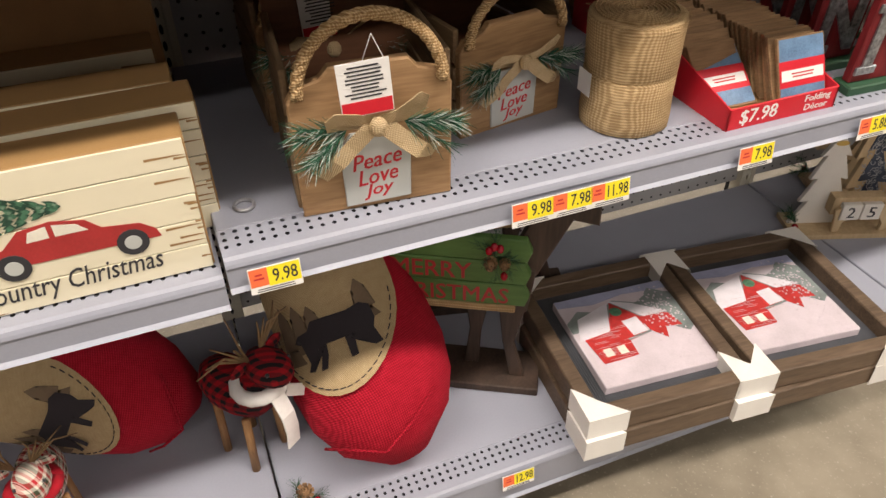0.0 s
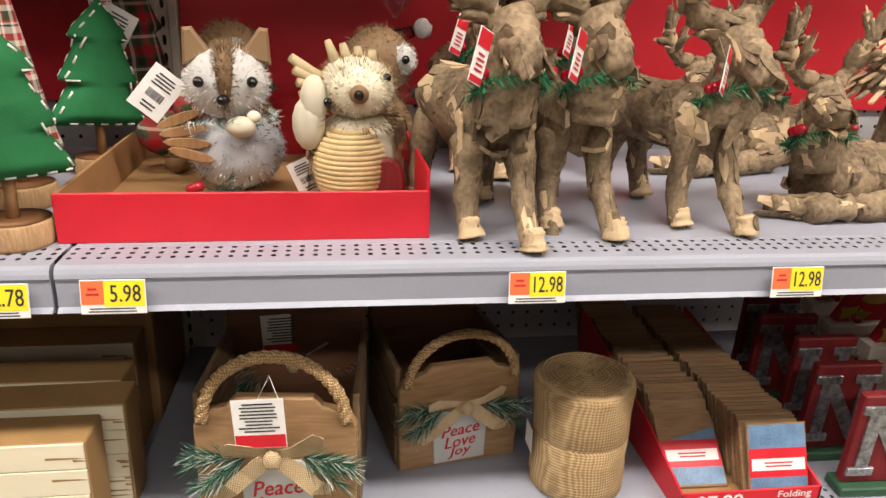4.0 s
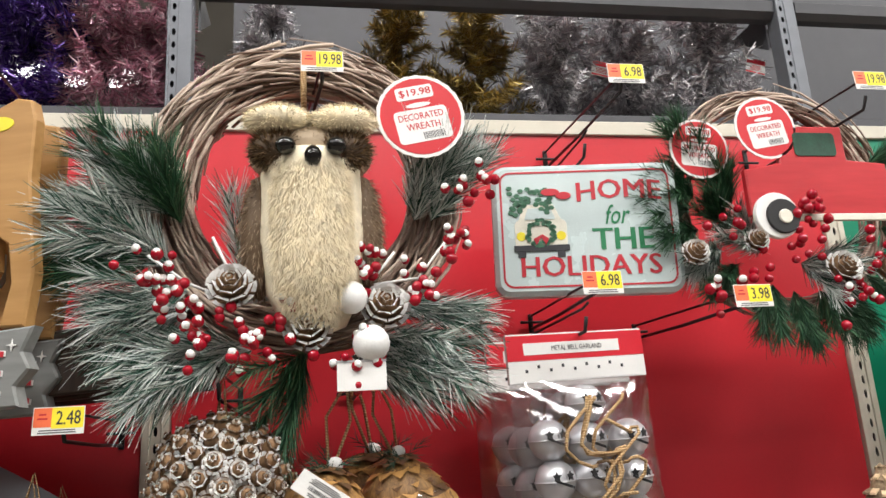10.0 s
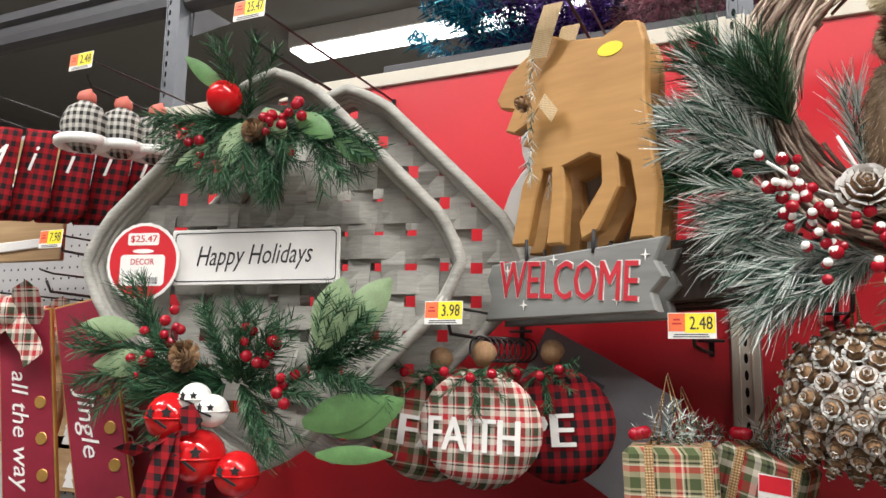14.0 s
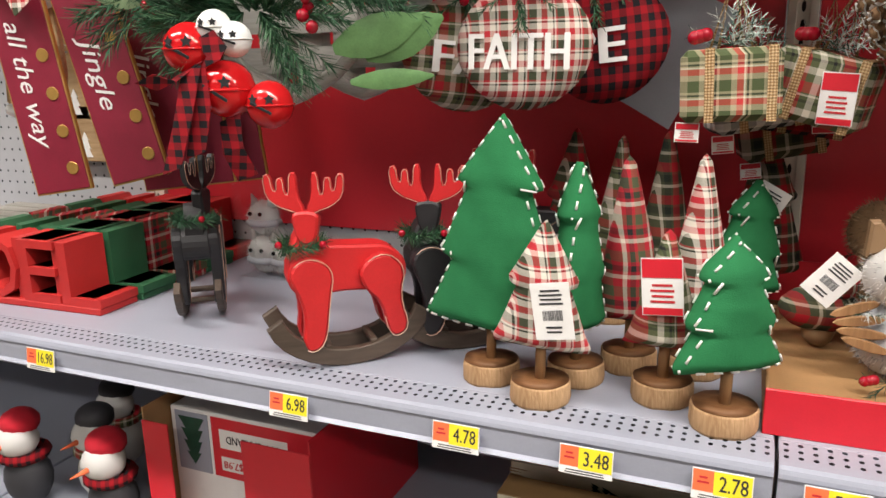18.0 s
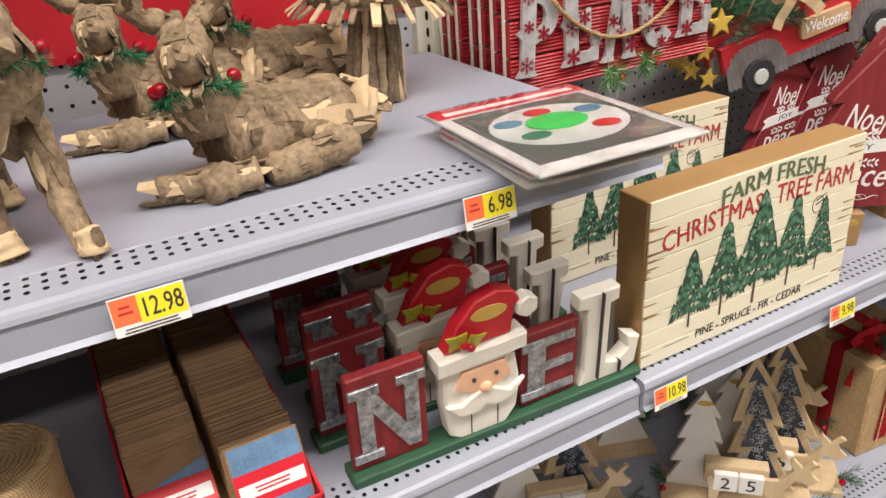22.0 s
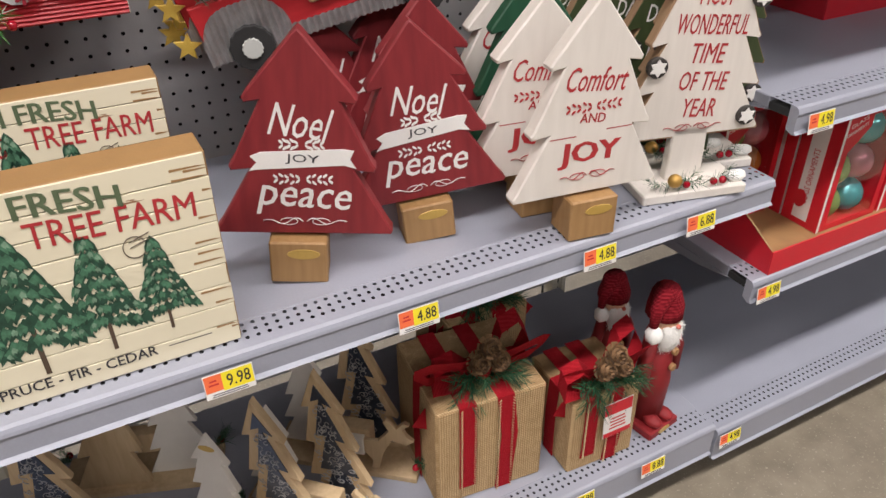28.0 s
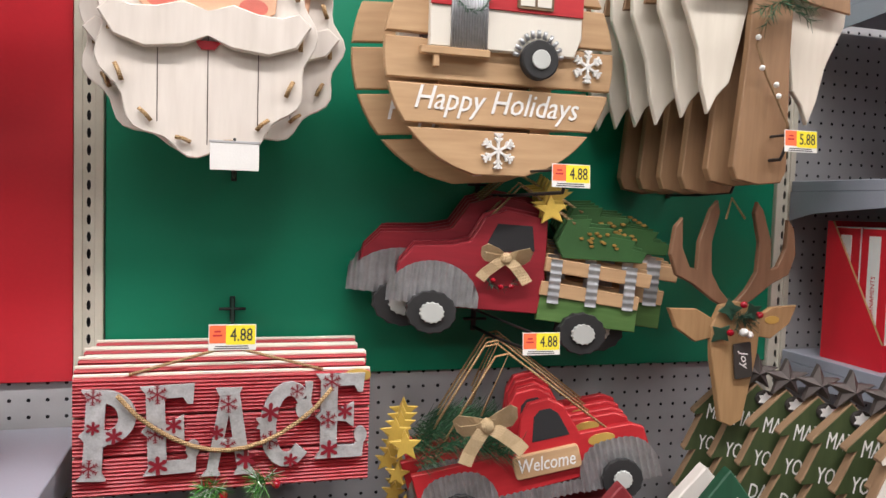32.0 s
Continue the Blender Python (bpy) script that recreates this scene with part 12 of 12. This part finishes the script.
dh = deer_head(pose(2.200, 0.335, 1.172, 0, 0, 4) @ size(1.07, 1.0, 0.95))
hook(2.185, 1.40, 0.33)

# ---- right-hand bay: glass ornaments in card trays ----
gondola_shelf("side_shelf", *BAYS[3], 1.113, BACK - 0.02, 0.008)
gondola_shelf("side_shelf", *BAYS[3], 1.435, BACK - 0.02, 0.008)
gondola_shelf("side_shelf", *BAYS[3], 1.755, BACK - 0.02, 0.008)
price_tag("4.98", 2.476, 0.002, 1.100)
BALLS = [plain("glass_" + n, c, 0.12, 0.35, 0.1) for n, c in (("turquoise", (0.08, 0.42, 0.45)), ("lime", (0.30, 0.46, 0.16)), ("pink", (0.62, 0.22, 0.28)), ("amber", (0.55, 0.22, 0.05)), ("silver", (0.55, 0.55, 0.56)))]
WINDOW_FILM = clear("box_window", (0.96, 0.96, 0.96), 0.06, 0.4)


def ornament_box(w, d, h, balls, seed):
    """A red window box; its narrow side faces -x, its window -y."""
    t = thing("ornament_box", "red and white window box of glass ornaments in a card tray", "box", None, "glass ornament boxes")
    part("back_card", Geo().box(0, w, d - 0.002, d, 0, h, 0.0004), RED_CARD, t)
    part("base_card", Geo().box(0, w, 0, d - 0.002, 0, 0.002, 0.0004), RED_CARD, t)
    part("top_card", Geo().box(0, w, 0, d - 0.002, h - 0.002, h, 0.0004), WHITE, t)
    sd = part("side_card", Geo().box(0, 0.002, 0, d - 0.002, 0.002, h - 0.002, 0.0004), RED_CARD, t)
    part("white_stripe", Geo().box(-0.0006, 0, d * 0.30, d * 0.72, 0.012, h - 0.014, 0.0001), WHITE, sd)
    part("side_lettering", lettering("GLASS ORNAMENTS", h * 0.46, d * 0.15, 0, 0.0003), RED_INK, sd, "", pose(-0.0008, d * 0.5, h * 0.42, 0, 0, -90) @ pose(0, 0, 0, 0, -90, 0))
    part("red_seal", Geo().prism(oval(0, 0, d * 0.17, d * 0.23), -0.0004, 0, 0.0001, pose(-0.0008, d * 0.62, h * 0.22, 0, 0, -90)), TAG_RED, sd)
    part("far_side_card", Geo().box(w - 0.002, w, 0, d - 0.002, 0.002, h - 0.002, 0.0004), RED_CARD, t)
    fr = Geo().prism([(0.0, 0.0), (0.022, 0.0), (0.022, h * 0.66), (w * 0.42, h * 0.84), (w * 0.42, h), (0.0, h)], -0.001, 0, 0.0002)
    fr.box(w - 0.014, w, -0.001, 0, 0, h, 0.0002).box(w * 0.42, w - 0.014, -0.001, 0, h * 0.93, h, 0.0002).box(0.022, w - 0.014, -0.001, 0, 0, 0.012, 0.0002)
    fc = part("window_card", fr, RED_CARD, t)
    part("white_edge", Geo().box(0.0, 0.006, -0.0016, -0.001, 0, h, 0.0001), WHITE, fc)
    words("box_lettering", "GLASS", w * 0.26, 0.008, WHITE, fc, w * 0.20, -0.0011, h * 0.90, 18, 0, 0.0003)
    words("box_lettering", "ORNAMENTS", w * 0.32, 0.007, WHITE, fc, w * 0.20, -0.0011, h * 0.84, 18, 0, 0.0003)
    r = random.Random(seed)
    rad = min(d * 0.44, w * 0.21)
    for i in range(6):
        bx, bz = w * (0.30 if i % 2 else 0.70), rad + 0.004 + (i // 2) * rad * 2.05
        if bz + rad > h - 0.004:
            continue
        part("glass_ball", Geo().ball((bx, d * 0.48, bz), rad, 14), BALLS[balls[(i + seed) % len(balls)]], t)
    part("window_film", Geo().sheet(0.02, w - 0.012, 0.01, h - 0.012, 0.0005), WINDOW_FILM, t).visible_shadow = False
    return t


def card_tray(x0, x1, y0, y1, z, lip, h, back_h):
    """A red display tray, kraft inside, whose sides slope down to a low front."""
    t = thing("card_tray", "red card display tray with sloping sides and kraft inside", "display tray", pose(x0, y0, z), "red card trays")
    w, d = x1 - x0, y1 - y0
    part("front_lip", Geo().box(0, w, 0, 0.003, 0, lip, 0.0005), RED_CARD, t)
    part("back_wall", Geo().box(0, w, d - 0.003, d, 0, back_h, 0.0005), RED_CARD, t)
    part("tray_floor", Geo().box(0.003, w - 0.003, 0.003, d - 0.003, 0, 0.003, 0.0005), KRAFT, t)
    top = d - 0.012 if d < 0.16 else 0.10
    side = [(0.003, 0), (d - 0.003, 0), (d - 0.003, h), (top, h), (0.003, lip)]
    for sx in (0.0, w - 0.003):
        s = part("side_wall", Geo().prism(side, -0.003, 0, 0.0004, pose(sx, 0, 0, 0, 0, 90)), RED_CARD, t)
        part("cut_edge", Geo().prism([(top, h), (0.003, lip), (0.003, lip - 0.001), (top, h - 0.001)], -0.0036, 0.0004, 0.0002, pose(sx, 0, 0.001, 0, 0, 90)), KRAFT, s)
    return t


card_tray(2.467, 2.659, 0.302, 0.438, 1.113, 0.045, 0.25, 0.25)
card_tray(2.665, 2.857, 0.302, 0.438, 1.113, 0.045, 0.25, 0.25)
card_tray(2.467, 2.895, 0.014, 0.236, 1.113, 0.058, 0.25, 0.25)
card_tray(2.835, 3.175, 0.285, 0.438, 0.81, 0.13, 0.20, 0.25)
bx = ornament_box(0.176, 0.058, 0.236, (4,), 1)
bx.matrix_basis = pose(2.475, 0.309, 1.117)
for ox, oy in ((2.475, 0.371), (2.673, 0.309), (2.673, 0.371), (2.490, 0.05), (2.490, 0.112), (2.490, 0.172), (2.690, 0.05), (2.690, 0.112), (2.690, 0.172)):
    copy_thing(bx, pose(ox, oy, 1.117))
card_tray(2.467, 2.875, 0.012, 0.195, 1.435, 0.05, 0.27, 0.27)
for ox in (2.480, 2.670):
    copy_thing(bx, pose(ox, 0.12, 1.439))
    copy_thing(bx, pose(ox, 0.055, 1.439))
card_tray(2.481, 3.075, 0.012, 0.425, 0.50, 0.045, 0.10, 0.19)
bx2 = ornament_box(0.150, 0.074, 0.236, (3, 0, 2, 1), 2)
bx2.matrix_basis = pose(2.495, 0.170, 0.504)
bx3 = ornament_box(0.160, 0.078, 0.236, (0, 1, 2, 1), 0)
bx3.matrix_basis = pose(2.655, 0.062, 0.504)
for ox, oy in ((2.495, 0.25), (2.495, 0.33)):
    copy_thing(bx2, pose(ox, oy, 0.504))
for ox, oy in ((2.655, 0.145), (2.655, 0.228), (2.655, 0.311), (2.825, 0.062), (2.825, 0.145), (2.825, 0.228), (2.825, 0.311)):
    copy_thing(bx3, pose(ox, oy, 0.504))
copy_thing(bx, pose(2.845, 0.30, 0.814))
copy_thing(bx, pose(2.845, 0.365, 0.814))

# ---- above the panels: overhead rack and tinsel trees on the far side ----
RACK_POST = plain("rack_post_grey", (0.16, 0.17, 0.19), 0.45, 0.3)
for i, x in enumerate((-1.219, 0.015, 1.219, 2.437)):
    ob = setting("rack_post_%d" % (i + 1), Geo().holed(1, 24, 0.014, 0.0254, 0.007, 0.014, 8, pose(x - 0.019, BACK + 0.004, 2.06)), RACK_POST, "dark grey slotted rack post above the shelving", category="post")
    part("channel", Geo().box(x - 0.019, x - 0.005, BACK + 0.012, BACK + 0.03, 2.06, 2.67, 0), HOLE, ob)
    part("post_face", Geo().box(x - 0.005, x + 0.019, BACK + 0.002, BACK + 0.04, 2.06, 2.67, 0.001), RACK_POST, ob)
    part("post_edge", Geo().box(x - 0.023, x - 0.019, BACK + 0.002, BACK + 0.04, 2.06, 2.67, 0.001), RACK_POST, ob)
for x0, x1 in ((-2.44, -1.244), (-1.194, -0.013), (0.039, 1.194), (1.244, 2.412)):
    t = thing("overhead_shelf", "dark grey overhead steel shelf on rack posts", "shelf", pose(x0, BACK + 0.02, 2.31), "overhead shelves")
    w = x1 - x0
    g = Geo()
    prof = [(0.0, 0.0), (-0.012, 0.012), (-0.014, 0.035), (-0.004, 0.042), (-0.004, 0.066), (-0.016, 0.075), (-0.016, 0.098), (0.02, 0.105), (0.02, 0.0)]
    n = len(prof)
    g.add([(0, a, b) for a, b in prof] + [(w, a, b) for a, b in prof], [(i, (i + 1) % n, n + (i + 1) % n, n + i) for i in range(n)] + [tuple(range(n)), tuple(range(2 * n - 1, n - 1, -1))])
    part("front_beam", g, RACK, t)
    for bx0 in (0.0, w - 0.004):
        part("bracket", Geo().prism([(0.02, 0.03), (0.15, 0.03), (0.02, -0.06)], 0, 0.004, 0.0005, pose(bx0 + 0.004, 0, 0, 0, 0, 90)), RACK, t)
for x0, x1, mt, lab in ((0.03, 0.62, KRAFT, "brown card sign board standing on the overhead beam"), (0.64, 1.2, RED_CARD, "red card sign board standing on the overhead beam")):
    setting("fascia_board", Geo().box(x0, x1, BACK + 0.03, BACK + 0.04, 2.416, 2.47, 0.002), mt, lab, category="board")
far = setting("far_shelf_top", Geo().box(-0.70, 2.42, BACK + 0.09, 1.05, 2.09, 2.12, 0.002), RACK, "dark steel top shelf of the next aisle's shelving", category="shelf")
setting("far_back_panel", Geo().box(0.05, 2.42, 1.05, 1.07, 2.05, 2.65, 0.002), RACK, "dark grey steel back panel above the shelving", category="wall")


def tinsel(name, col, pale):
    m = frosted(name, col, pale, 0.25)
    b = m.node_tree.nodes["Principled BSDF"]
    b.inputs["Metallic"].default_value, b.inputs["Roughness"].default_value = 0.35, 0.3
    return m


TURQ, PURP, PINKT, GOLDT, SILV = tinsel("turquoise_tinsel", (0.0, 0.20, 0.36), (0.15, 0.72, 0.88)), tinsel("purple_tinsel", (0.035, 0.008, 0.13), (0.22, 0.12, 0.5)), tinsel("pink_tinsel", (0.52, 0.24, 0.32), (0.85, 0.6, 0.66)), tinsel("gold_tinsel", (0.22, 0.14, 0.02), (0.6, 0.45, 0.15)), tinsel("pale_silver_tinsel", (0.42, 0.40, 0.42), (0.88, 0.86, 0.88))


def tinsel_tree(m, h, w, mat, label, seed, ticket=False):
    t = thing("tinsel_tree", label, "tinsel tree", m, "tinsel trees")
    r = random.Random(seed)
    part("stem", Geo().tube([(0, 0, 0), (0, 0, h)], 0.006, 6), RACK, t)
    for k in range(4):
        g = Geo()
        for i in range(int(24 * h / 0.4)):
            f = ((k + r.random()) / 4) ** 1.2
            z = h * (0.04 + 0.94 * f)
            a = r.uniform(0, 6.28)
            ln = w / 2 * (1.0 - 0.72 * f) * r.uniform(0.75, 1.05)
            needles(g, (0, 0, z), (math.cos(a), math.sin(a), 0.25 + 0.8 * f), ln, 95, 0.027, 1.2, 0.0034, r)
        part("tinsel_tier", g, mat, t)
    g = Geo()
    needles(g, (0, 0, h * 0.9), (0, 0, 1), h * 0.13, 60, 0.016, 1.0, 0.0018, r)
    part("tinsel_tip", g, mat, t)
    if ticket:
        hang_tag(t, w * 0.2, -w * 0.3, h * 0.35, 0.045, 0.035, 12, 0, "red" if ticket is True else "white")
    return t


for x, h, w, mat, lab, tk in ((-0.545, 0.50, 0.20, TURQ, "turquoise tinsel tree on the far shelf", False), (-0.385, 0.52, 0.20, PURP, "dark purple tinsel tree on the far shelf", False), (-0.265, 0.40, 0.16, PURP, "short purple tinsel tree on the far shelf", False), (-0.155, 0.46, 0.17, PINKT, "pale pink tinsel tree on the far shelf", False), (-0.05, 0.38, 0.15, PINKT, "short pale pink tinsel tree on the far shelf", False), (0.16, 0.36, 0.15, SILV, "silver tinsel tree on the far shelf", False), (0.43, 0.44, 0.14, GOLDT, "gold tinsel tree on the far shelf", False), (0.60, 0.42, 0.14, GOLDT, "gold tinsel tree on the far shelf", False), (0.78, 0.44, 0.20, SILV, "white tinsel tree with a red ticket", True), (0.95, 0.42, 0.19, SILV, "white tinsel tree on the far shelf", False), (1.12, 0.45, 0.20, SILV, "white tinsel tree with a red ticket", True)):
    tinsel_tree(pose(x, 0.735 + 0.02 * math.sin(9 * x), 2.12), h * 0.86, w * 1.75, mat, lab, int(100 * abs(x)), tk)

# unseen plain wall added behind the walker, to block low-angle fill light
BLOCKER = plain("light_blocker_grey", (0.11, 0.105, 0.105), 0.6, 0, 0.2, (2, 2, 2))
setting("wall_aisle", Geo().box(-6, 7, -2.75, -2.62, 0, 2.1, 0.005), BLOCKER, "plain unseen wall across the aisle, added to block low light", category="wall")
